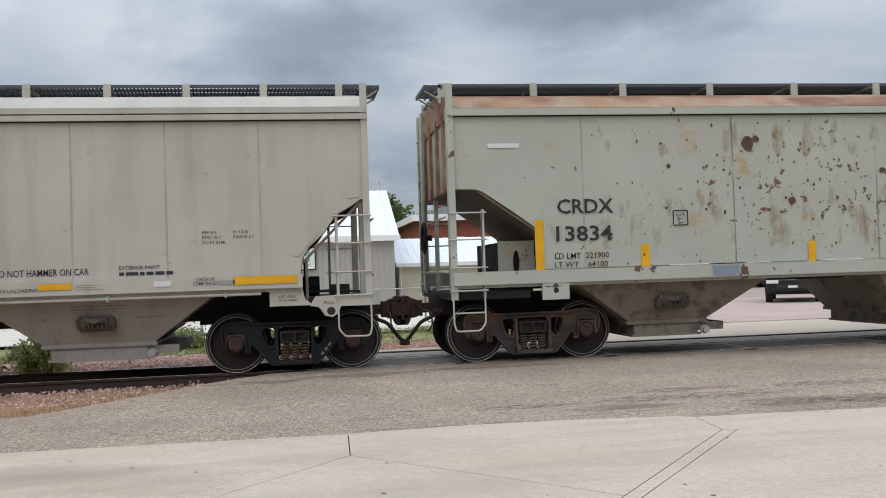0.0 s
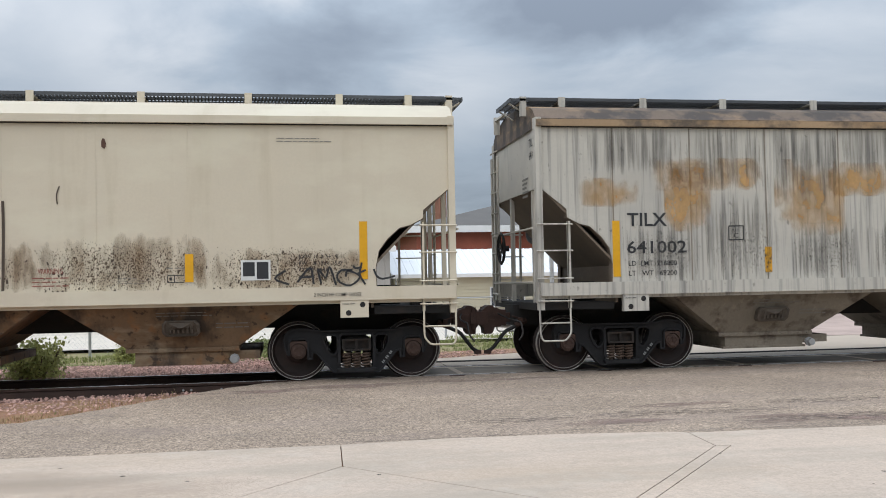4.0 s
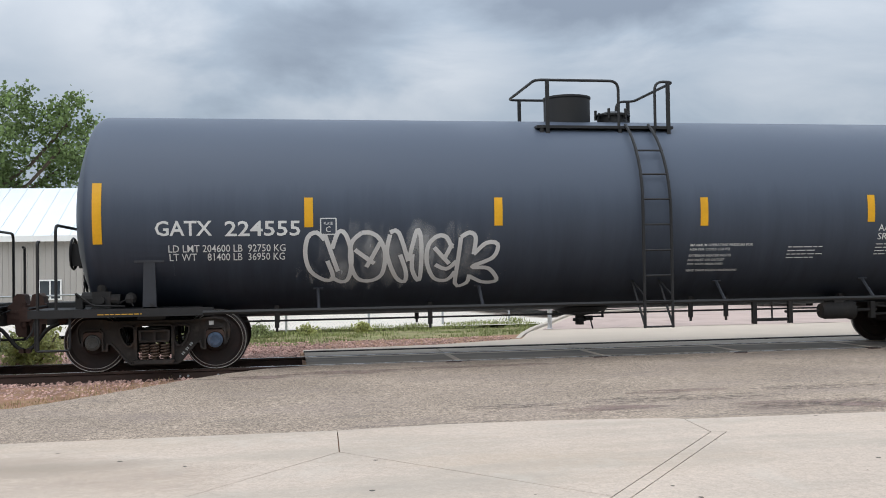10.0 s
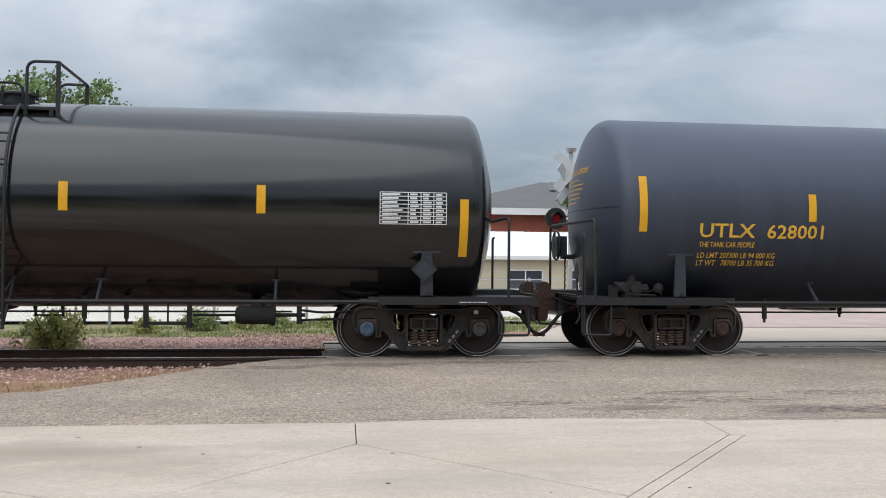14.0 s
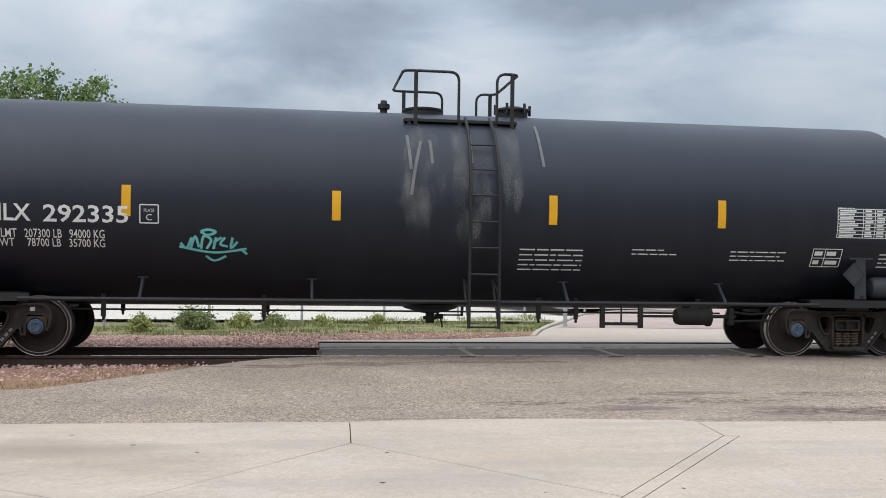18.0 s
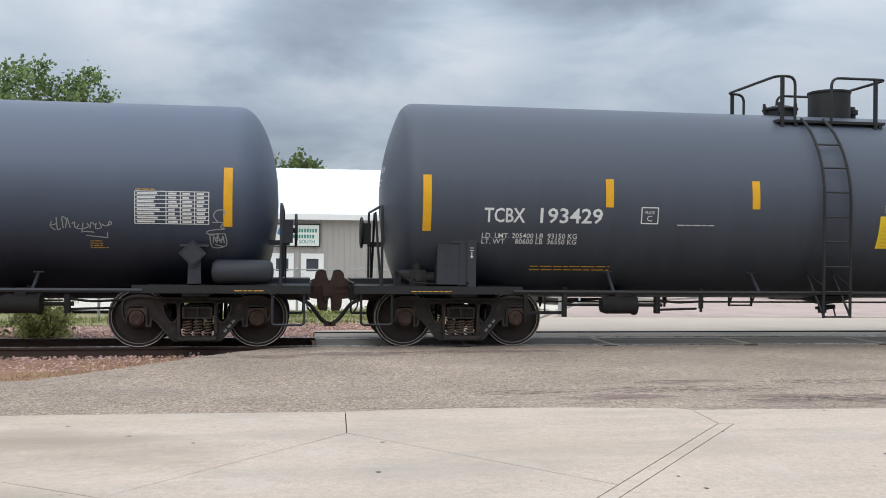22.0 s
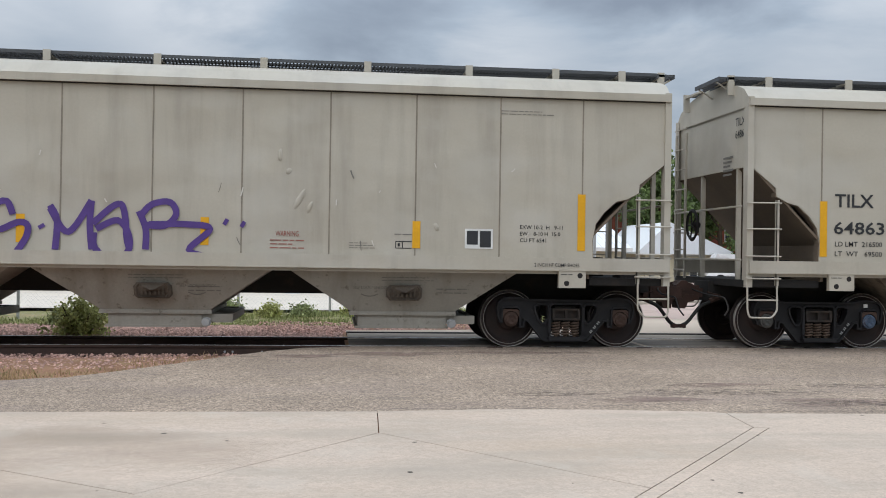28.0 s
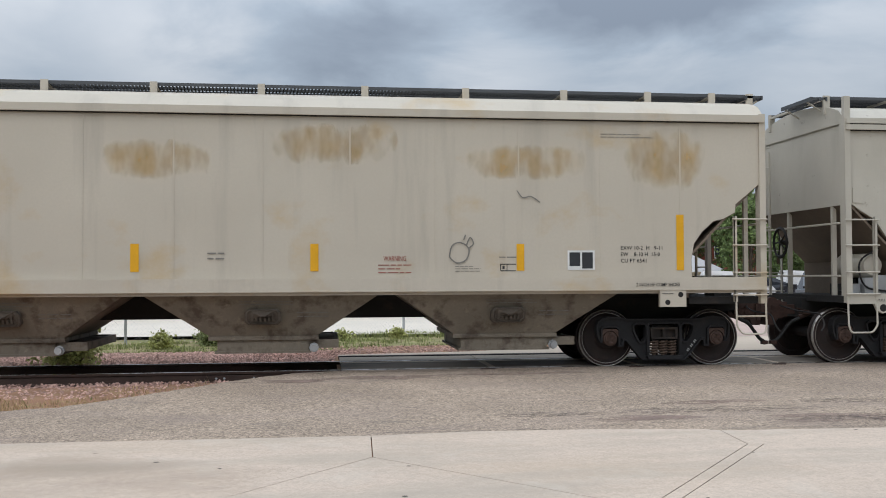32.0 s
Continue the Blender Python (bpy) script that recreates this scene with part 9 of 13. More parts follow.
for k in range(120):
    if k < 84:
        x, z = rs.gauss(*((-0.40, 0.20), (0.0, 0.30), (-0.65, 0.35))[k % 3]), rs.gauss(*((2.70, 0.12), (3.05, 0.18), (2.85, 0.2))[k % 3])
    else:
        x, z = rs.uniform(1.45, 3.0), 3.58 - abs(rs.gauss(0, 0.10))
    w = 0.022 + 0.065 * rs.random() ** 1.6
    face10.blob(x, min(z, 3.66), w, w * rs.uniform(1.0, 1.5), spill, 'spill_mark', 'dark spill mark', rs, 0.0004 * (k % 5))
for x, z, w, h in ((2.17, 3.41, 0.08, 0.20), (1.89, 3.43, 0.09, 0.10), (2.02, 3.17, 0.06, 0.08), (2.02, 2.97, 0.07, 0.09), (2.14, 2.55, 0.09, 0.24), (1.62, 2.48, 0.05, 0.07), (2.43, 3.34, 0.07, 0.08), (2.51, 3.22, 0.08, 0.13), (2.66, 3.37, 0.08, 0.12), (2.64, 3.13, 0.09, 0.15),
                   (-0.46, 2.36, 0.10, 0.28), (-0.53, 2.48, 0.10, 0.20), (-0.02, 2.46, 0.07, 0.12), (-0.25, 2.76, 0.10, 0.12), (-0.08, 2.60, 0.08, 0.15), (-0.40, 2.71, 0.24, 0.16), (-0.30, 2.65, 0.16, 0.14), (-0.62, 2.85, 0.18, 0.10), (0.86, 3.27, 0.1, 0.1), (0.81, 2.79, 0.06, 0.1)):
    face10.blob(x, z, w, h, spill, 'spill_mark', 'dark spill mark', rs, 0.0025)
for k in range(200):
    x, z = rs.uniform(-7.2, 7.2), rs.uniform(1.95, 2.55)
    face10.blob(x, z, rs.uniform(0.004, 0.009), rs.uniform(0.06, 0.30), spill, 'run_mark', 'thin dark run in the paint', rs)
face10.hatch([(1.16, 3.58), (1.41, 3.59), (1.43, 3.21), (1.42, 2.81), (1.51, 2.62), (1.44, 2.43), (1.53, 2.20), (1.42, 2.11), (1.54, 1.83), (1.46, 1.36), (1.27, 1.36), (1.19, 2.01), (1.16, 2.71)], 0.02, spill, 'dark spill streak', 1.05)
face10.hatch([(0.97, 2.68), (1.09, 2.66), (1.11, 2.19), (1.08, 1.91), (0.99, 2.01), (0.95, 2.37)], 0.02, spill, 'dark spill streak', 1.05)
face10.patch(0.34, 0.74, 1.55, 3.45, pale_drip, 'drip_stain', 'dull brown drip stain', n=12, more=0.001)
face11 = Face(tank11, 1.61, 1.61, 2.36)
face11.patch(-4.74, -4.61, 2.10, 2.55, yellow, 'reflector', 'yellow reflective strip')
face11.patch(-1.71, -1.58, 2.10, 2.54, yellow, 'reflector', 'yellow reflective strip')
face11.patch(1.62, 1.75, 2.10, 2.55, yellow, 'reflector', 'yellow reflective strip')
face11.patch(4.37, 4.50, 2.10, 2.54, yellow, 'reflector', 'yellow reflective strip')
face11.patch(7.49, 7.62, 1.90, 2.78, yellow, 'reflector', 'yellow reflective strip')
face11.patch(-7.69, -7.56, 1.94, 2.81, yellow, 'reflector', 'yellow reflective strip')
face11.text(-6.64, 2.006, 0.244, 'TILX', white_mark, 0.65)
face11.text(-5.82, 1.995, 0.255, '292335', white_mark, 1.18)
face11.text(-6.62, 1.771, 0.133, 'LD  LMT   207300 LB   94000 KG', white_mark, 1.64)
face11.text(-6.63, 1.644, 0.129, 'LT  WT     78700 LB   35700 KG', white_mark, 1.65)
plate_box(face11, -4.48, -4.22, 2.007, 2.27, white_mark)
face11.bars(1.19, 2.21, 1.401, 1.789, 5, white_mark, seed=164)
face11.bars(3.0, 3.74, 1.666, 1.799, 2, white_mark, seed=165)
face11.bars(4.64, 5.58, 1.594, 1.792, 3, white_mark, seed=166)
face11.grid(6.05, 6.55, 1.519, 1.803, 2, 2, white_mark, name='info_box')
face11.grid(6.41, 7.47, 1.992, 2.454, 4, 8, white_mark, name='test_table')
face11.bars(6.41, 6.73, 2.462, 2.503, 1, white_mark, seed=169)
face11.bars(7.22, 7.55, 1.518, 1.785, 4, white_mark, seed=170)
face11.stroke([[(-3.91, 1.73), (-3.83, 1.65), (-3.75, 1.81)], [(-3.77, 1.65), (-3.70, 1.83), (-3.65, 1.67)], [(-3.62, 1.65), (-3.58, 1.83), (-3.47, 1.78), (-3.54, 1.65)], [(-3.44, 1.65), (-3.40, 1.82)], [(-3.44, 1.74), (-3.32, 1.82)], [(-3.27, 1.82), (-3.34, 1.72), (-3.23, 1.69)], [(-3.16, 1.82), (-3.19, 1.66), (-3.09, 1.76)], [(-3.05, 1.66), (-2.95, 1.58)], [(-3.93, 1.68), (-3.43, 1.60), (-2.96, 1.66)], [(-3.62, 1.90), (-3.52, 1.93), (-3.40, 1.90), (-3.52, 1.85), (-3.62, 1.90)], [(-3.55, 1.55), (-3.43, 1.48), (-3.26, 1.55)]], 0.038, bluegreen_paint, label='spray-painted graffiti tag')
face11.stroke([[(-0.35, 3.37), (-0.46, 2.90), (-0.52, 2.51)], [(-0.56, 3.46), (-0.52, 2.90)], [(1.54, 3.71), (1.54, 3.34), (1.56, 3.00)], [(0.43, 3.50), (0.42, 3.02)], [(-0.21, 3.38), (-0.19, 3.00)]], 0.047, scrape, label='pale drip streak')
face11.stroke([[(-7.66, 1.66), (-7.57, 1.53), (-7.54, 1.71)], [(-7.45, 1.53), (-7.41, 1.66), (-7.33, 1.50)], [(-7.30, 1.57), (-7.23, 1.49)]], 0.017, grey_mark, label='spray-painted graffiti tag')
face12 = Face(tank12, 1.61, 1.61, 2.36)
face12.patch(-7.55, -7.42, 2.02, 2.89, yellow, 'reflector', 'yellow reflective strip')
face12.patch(-4.63, -4.50, 2.20, 2.64, yellow, 'reflector', 'yellow reflective strip')
face12.patch(-1.60, -1.47, 2.21, 2.64, yellow, 'reflector', 'yellow reflective strip')
face12.patch(0.95, 1.08, 2.21, 2.65, yellow, 'reflector', 'yellow reflective strip')
face12.patch(4.25, 4.38, 2.24, 2.68, yellow, 'reflector', 'yellow reflective strip')
face12.patch(7.34, 7.47, 2.06, 2.92, yellow, 'reflector', 'yellow reflective strip')
face12.text(-6.52, 2.056, 0.235, 'TILX', white_mark, 0.65)
face12.text(-5.68, 2.046, 0.254, '315732', white_mark, 1.01)
face12.text(-6.45, 1.823, 0.113, 'LD  LMT      204700 LB     92850 KG', white_mark, 1.76)
face12.text(-6.46, 1.688, 0.118, 'LT  WT        81300 LB     36850 KG', white_mark, 1.77)
plate_box(face12, -4.39, -4.15, 2.076, 2.304, white_mark)
face12.patch(0.07, 0.7, 1.335, 1.768, label_yellow, 'caution_label', 'faded yellow caution label')
face12.bars(0.13, 0.35, 1.371, 1.722, 6, black_mark, seed=187, more=0.003)
face12.patch(0.38, 0.65, 1.4, 1.645, grey_mark, 'label_picture', 'faded grey label picture', more=0.003)
face12.bars(0.17, 0.47, 2.053, 2.23, 3, white_mark, seed=189)
face12.bars(1.39, 2.17, 1.73, 1.784, 1, white_mark, seed=190)
face12.patch(2.54, 3.3, 2.073, 2.384, label_yellow, 'caution_label', 'yellow emergency label')
face12.text(2.6, 2.294, 0.057, 'FOR CHEMICAL EMERGENCY', black_mark, 0.65)
face12.bars(2.58, 3.27, 2.089, 2.269, 2, black_mark, seed=193, more=0.003)
face12.grid(5.84, 6.87, 2.095, 2.564, 4, 8, white_mark, name='test_table')
face12.grid(5.37, 5.82, 1.542, 1.805, 2, 2, white_mark, name='info_box')
face12.bars(3.83, 4.76, 1.646, 1.813, 3, white_mark, seed=196)
face12.bars(2.7, 3.41, 1.747, 1.805, 1, white_mark, seed=197)
face12.bars(1.32, 2.13, 1.747, 1.804, 1, white_mark, seed=198)
face12.stroke([[(-4.11, 2.20), (-3.15, 2.19)], [(-4.06, 2.18), (-4.01, 1.63)], [(-4.01, 1.63), (-3.67, 1.62)], [(-3.19, 2.19), (-3.16, 1.64)], [(-3.16, 1.64), (-3.54, 1.64)], [(-3.15, 2.19), (-2.66, 2.22), (-2.13, 2.25)], [(-2.67, 2.22), (-2.61, 1.71)], [(-2.74, 1.70), (-2.45, 1.70)], [(-2.13, 2.25), (-2.11, 2.04), (-2.10, 1.69)], [(-1.57, 2.12), (-0.71, 2.14)], [(-0.72, 2.14), (-0.68, 1.57)], [(-0.68, 1.57), (-1.24, 1.57)]], 0.033, white_mark, label='spray-painted graffiti tag', smooth=False)
face12.stroke([[(-3.67, 1.62), (-4.10, 1.60), (-4.28, 1.45), (-4.12, 1.32), (-3.63, 1.28), (-3.10, 1.31), (-2.87, 1.44), (-3.00, 1.55), (-3.51, 1.64)], [(-3.04, 1.52), (-2.59, 1.53), (-2.09, 1.47)], [(-2.61, 1.64), (-2.56, 1.40), (-2.65, 1.33), (-2.84, 1.35)], [(-2.33, 1.69), (-2.16, 1.64), (-1.96, 1.50), (-1.98, 1.37), (-2.57, 1.38)], [(-2.10, 1.69), (-2.31, 1.69)], [(-2.13, 2.17), (-1.89, 2.24), (-1.66, 2.15), (-1.52, 1.91), (-1.50, 1.61), (-1.62, 1.38), (-1.84, 1.38), (-2.14, 1.50)], [(-1.84, 2.10), (-1.97, 2.04), (-1.96, 1.91), (-1.82, 1.85), (-1.72, 1.94), (-1.76, 2.04), (-1.87, 2.01), (-1.85, 1.95)]], 0.028, white_mark, label='spray-painted graffiti tag')
face12.stroke([[(-1.66, 1.38), (-1.45, 1.28), (-1.08, 1.27), (-0.73, 1.36), (-0.72, 1.51), (-0.87, 1.57)]], 0.028, white_mark, label='spray-painted graffiti tag')
face12.stroke([[(-7.59, 1.57), (-7.69, 1.57), (-7.73, 1.52), (-7.68, 1.48), (-7.55, 1.50)], [(-7.59, 1.61), (-7.47, 1.52), (-7.48, 1.63)], [(-7.49, 1.52), (-7.39, 1.55), (-7.39, 1.62), (-7.48, 1.58)], [(-7.41, 1.63), (-7.30, 1.64), (-7.35, 1.51), (-7.25, 1.54)], [(-7.18, 1.65), (-7.26, 1.59), (-7.18, 1.45), (-7.05, 1.46)], [(-7.13, 1.54), (-7.08, 1.63), (-7.01, 1.62), (-7.07, 1.48)], [(-7.05, 1.67), (-6.99, 1.50)], [(-7.00, 1.56), (-6.96, 1.62), (-6.97, 1.53), (-6.88, 1.51)], [(-6.96, 1.62), (-6.83, 1.62), (-6.84, 1.45), (-6.85, 1.37)], [(-7.39, 1.43), (-7.26, 1.45), (-7.27, 1.40)]], 0.016, dim_blue, label='dim blue spray-painted tag')
face13 = Face(tank13, 1.61, 1.61, 2.36)
face13.patch(-2.15, -2.02, 2.23, 2.68, yellow, 'reflector', 'yellow reflective strip')
face13.patch(1.11, 1.24, 2.24, 2.67, yellow, 'reflector', 'yellow reflective strip')
face13.patch(3.77, 3.90, 2.22, 2.65, yellow, 'reflector', 'yellow reflective strip')
face13.patch(7.27, 7.40, 1.81, 2.67, yellow, 'reflector', 'yellow reflective strip')
face13.patch(-7.45, -7.32, 1.82, 2.67, yellow, 'reflector', 'yellow reflective strip')
face13.patch(-4.58, -4.45, 2.22, 2.66, yellow, 'reflector', 'yellow reflective strip')
face13.text(-6.5, 1.963, 0.228, 'TCBX', white_mark, 0.64)
face13.text(-5.62, 1.961, 0.239, '193429', white_mark, 1.00)
face13.text(-6.52, 1.726, 0.084, 'LD. LMT. 205400 LB  93150 KG', white_mark, 1.51)
face13.text(-6.52, 1.638, 0.087, 'LT. WT     80600 LB  36550 KG', white_mark, 1.51)
plate_box(face13, -3.99, -3.72, 1.979, 2.227, white_mark)
face13.bars(-3.39, -2.78, 1.955, 2.008, 1, white_mark, seed=215)
face13.bars(-5.69, -4.38, 1.234, 1.343, 2, amber_mark, seed=216)
face13.patch(0.08, 0.7, 1.631, 2.153, label_yellow, 'caution_label', 'yellow caution label')
face13.text(0.21, 2.062, 0.059, 'IMPORTANT', black_mark, 0.35)
face13.bars(0.13, 0.3, 1.663, 2.027, 6, amber_mark, seed=219, more=0.003)
face13.patch(0.33, 0.64, 1.749, 1.998, grey_mark, 'label_picture', 'faded grey label picture', more=0.003)
face13.patch(2.77, 3.5, 1.798, 2.07, amber_mark, 'caution_label', 'orange emergency label')
face13.text(2.82, 1.994, 0.052, 'FOR CHEMICAL EMERGENCY', black_mark, 0.62)
face13.bars(2.81, 3.46, 1.815, 1.968, 2, black_mark, seed=223, more=0.003)
face13.bars(0.15, 0.6, 2.219, 2.352, 3, white_mark, seed=224)
face13.grid(5.64, 6.68, 2.133, 2.61, 4, 8, white_mark, name='test_table')
face13.bars(1.12, 1.64, 1.498, 1.54, 1, white_mark, seed=226)
face13.bars(3.03, 3.26, 1.471, 1.54, 2, white_mark, seed=227)
face13.stroke([[(5.10, 1.64), (5.55, 1.63), (5.55, 1.69), (5.10, 1.70), (5.10, 1.64)]], 0.012, grey_mark, 'stencil', 'framed stencil', smooth=False)
face13.bars(5.21, 5.38, 1.885, 1.955, 2, white_mark, seed=229)
face13.stroke([[(5.71, 1.89), (5.80, 1.88), (6.01, 1.89)], [(5.72, 1.87), (6.00, 1.86)], [(5.83, 1.91), (6.01, 1.92)], [(5.82, 1.86), (5.90, 1.77), (5.97, 1.84), (6.01, 1.81)], [(5.81, 1.83), (5.75, 1.76), (5.77, 1.74), (5.75, 1.65)], [(5.95, 1.84), (6.00, 1.78), (5.98, 1.68)], [(5.87, 1.75), (5.91, 1.75), (5.91, 1.69), (5.88, 1.69), (5.87, 1.75)], [(5.92, 1.75), (5.94, 1.69)], [(5.73, 1.61), (5.86, 1.62)], [(5.91, 1.62), (6.03, 1.62)], [(6.03, 1.78), (6.12, 1.79)], [(6.03, 1.74), (6.11, 1.75)], [(6.01, 1.70), (6.14, 1.71)], [(6.01, 1.65), (6.09, 1.68), (6.09, 1.64)]], 0.009, grey_mark, label='thin chalk drawing', smooth=False)
face13.bars(5.70, 6.10, 1.51, 1.54, 1, white_mark, seed=71)
face14 = Face(tank14, 1.56, 1.56, 2.26)
face14.patch(-4.74, -4.61, 2.05, 2.49, yellow, 'reflector', 'yellow reflective strip')
face14.patch(-2.18, -2.05, 2.06, 2.50, yellow, 'reflector', 'yellow reflective strip')
face14.patch(3.83, 3.96, 2.10, 2.54, yellow, 'reflector', 'yellow reflective strip')
face14.patch(-7.41, -7.28, 1.91, 2.77, yellow, 'reflector', 'yellow reflective strip')
face14.patch(7.19, 7.32, 1.84, 2.71, yellow, 'reflector', 'yellow reflective strip')
face14.text(-6.56, 1.757, 0.241, 'NATX', amber_mark, 0.67)
face14.text(-5.64, 1.754, 0.252, '252010', amber_mark, 0.96)
face14.text(-6.53, 1.566, 0.116, 'LD LMT 206600 LB 93 700 KG', amber_mark, 1.40)
face14.text(-6.52, 1.435, 0.123, 'LT WT    79400 LB 36 000 KG', amber_mark, 1.37)
plate_box(face14, -4.37, -4.09, 1.757, 2.02, amber_mark)
face14.grid(5.93, 6.98, 1.872, 2.34, 4, 8, white_mark, name='test_table')
face14.bars(5.94, 6.26, 2.362, 2.408, 1, amber_mark, seed=243)
face14.bars(-2.03, -1.4, 1.43, 1.678, 5, amber_mark, seed=244)
face14.bars(-1.99, -1.55, 2.751, 2.812, 2, amber_mark, seed=245)
face14.patch(-0.20, 2.10, 2.0, 2.60, silver_haze, 'painted_panel', 'silver spray-painted panel')
face14.patch(-0.10, 2.10, 1.12, 2.06, thin_haze, 'painted_panel', 'thin grey spray under the lines', more=0.002)
face14.patch(1.05, 1.21, 2.067, 2.531, spill, 'dark_patch', 'dark patch', more=0.003)
face14.stroke([[(-0.95, 3.21), (-1.03, 2.75), (-1.00, 2.36)], [(-1.00, 3.16), (-1.06, 2.84)]], 0.113, spill, label='dark spill streak')
face14.stroke([[(-0.12, 3.49), (-0.12, 3.12)], [(0.23, 3.34), (0.22, 3.24)]], 0.085, spill, label='dark spill streak')
face14.stroke([[(2.27, 2.23), (2.19, 2.03), (2.17, 1.78), (2.16, 1.49), (2.13, 1.33)]], 0.120, red_paint, label='red spray-painted edge', more=0.0010)
face14.stroke([[(2.19, 1.33), (2.35, 1.35), (2.47, 1.24), (2.46, 1.11), (2.38, 1.05)], [(1.10, 1.08), (1.35, 1.14), (1.69, 1.12), (1.94, 1.05)]], 0.060, red_paint, label='red spray-painted edge', more=0.0010)
face14.stroke([[(-0.24, 2.16), (-0.04, 2.18), (0.21, 2.15), (0.43, 2.08), (0.66, 1.95), (0.86, 1.78), (1.03, 1.66), (1.20, 1.60), (1.39, 1.61), (1.58, 1.66), (1.79, 1.82)], [(1.79, 1.82), (1.74, 1.65), (1.67, 1.47)], [(1.68, 1.76), (1.68, 1.51)]], 0.050, spill, label='dark wavy line across the panel', more=0.0120)
face14.stroke([[(0.10, 2.14), (-0.14, 2.01), (-0.23, 1.78), (-0.22, 1.53), (-0.15, 1.28), (0.02, 1.13), (0.33, 1.03), (0.72, 1.04), (1.02, 1.13), (1.34, 1.17), (1.76, 1.10), (2.12, 1.04), (2.32, 1.04), (2.40, 1.14), (2.35, 1.25), (2.17, 1.29), (2.08, 1.27)], [(2.12, 1.87), (2.13, 2.50)]], 0.022, white_mark, label='white outline of the panel', more=0.0100)
face14.stroke([[(2.29, 2.02), (2.39, 2.14), (2.58, 2.17), (2.70, 2.13), (2.65, 2.05), (2.49, 2.00), (2.29, 1.99)], [(2.28, 1.80), (2.40, 1.91), (2.59, 1.96), (2.71, 1.93), (2.64, 1.85), (2.47, 1.81), (2.30, 1.80)], [(2.26, 2.05), (2.37, 1.91), (2.28, 1.75), (2.26, 1.61)]], 0.022, white_mark, label='spray-painted graffiti tag', more=0.0040)
face14.stroke([[(2.74, 1.83), (3.23, 1.85)], [(2.74, 1.82), (2.75, 1.47)], [(2.75, 1.63), (3.23, 1.65)], [(2.57, 1.72), (2.57, 1.61), (2.74, 1.60)], [(2.62, 1.74), (2.73, 1.75)], [(2.87, 1.61), (2.87, 1.48)], [(3.10, 1.63), (3.12, 1.52)], [(3.26, 1.75), (3.26, 1.67), (3.23, 1.64), (3.20, 1.67), (3.18, 1.75), (3.18, 1.83), (3.20, 1.86), (3.24, 1.83), (3.26, 1.75)], [(3.26, 1.63), (3.37, 1.71)], [(3.28, 1.65), (3.38, 1.54)], [(3.31, 1.58), (3.28, 1.49), (3.34, 1.38)], [(2.85, 2.07), (2.98, 2.12), (3.14, 2.12), (3.23, 2.06)], [(2.85, 2.05), (3.03, 1.92), (3.15, 2.01), (3.24, 1.93)]], 0.015, white_mark, label='thin chalk drawing', more=0.0000)
face14.bars(2.75, 2.93, 1.860, 1.920, 1, grey_mark, seed=700, fill=0.6)
face14.bars(3.15, 3.34, 1.880, 1.940, 1, grey_mark, seed=701, fill=0.6)
face14.bars(2.76, 3.27, 1.380, 1.440, 1, grey_mark, seed=702, fill=0.6)
face14.bars(2.78, 3.29, 1.290, 1.340, 1, grey_mark, seed=703, fill=0.6)
face14.bars(2.87, 3.33, 1.200, 1.260, 1, grey_mark, seed=704, fill=0.6)
face14.stroke([[(4.78, 1.89), (4.75, 1.82), (4.82, 1.76)], [(4.76, 1.83), (4.84, 1.85)], [(4.84, 1.94), (4.85, 1.77), (4.90, 1.79)], [(4.93, 1.79), (4.92, 1.95), (4.98, 1.91), (4.96, 1.79)], [(4.99, 1.94), (5.03, 1.79)], [(5.05, 1.85), (5.09, 1.88), (5.09, 1.81), (5.12, 1.79)], [(5.15, 1.85), (5.12, 1.79), (5.19, 1.78), (5.18, 1.73)], [(5.21, 1.87), (5.20, 1.79), (5.28, 1.82), (5.26, 1.87)], [(5.30, 1.79), (5.32, 1.88), (5.37, 1.84)], [(5.39, 1.87), (5.38, 1.79), (5.46, 1.81), (5.43, 1.89)], [(5.47, 1.86), (5.52, 1.83), (5.60, 1.86), (5.58, 1.90), (5.55, 1.84)], [(5.20, 1.75), (5.36, 1.74)]], 0.015, grey_mark, label='spray-painted graffiti tag', more=0.0000)
face14.stroke([[(5.24, 1.69), (5.54, 1.66)], [(5.54, 1.74), (5.54, 1.66)], [(7.12, 1.90), (7.05, 1.99), (7.09, 2.07), (7.20, 2.08), (7.21, 2.01)], [(7.03, 1.90), (7.18, 1.90), (7.15, 1.83), (7.21, 1.81), (6.98, 1.78), (6.97, 1.73), (7.21, 1.74)], [(6.99, 1.73), (7.03, 1.54), (7.23, 1.57), (7.21, 1.74)], [(7.04, 1.60), (7.05, 1.71), (7.09, 1.60), (7.11, 1.71), (7.15, 1.60), (7.18, 1.71), (7.20, 1.60)], [(7.01, 1.71), (7.12, 1.74), (7.07, 1.64), (7.19, 1.66)], [(7.06, 1.58), (7.20, 1.55)]], 0.015, grey_mark, label='spray-painted graffiti tag', more=0.0000)
face14.bars(5.29, 5.54, 1.510, 1.640, 4, amber_mark, seed=720)
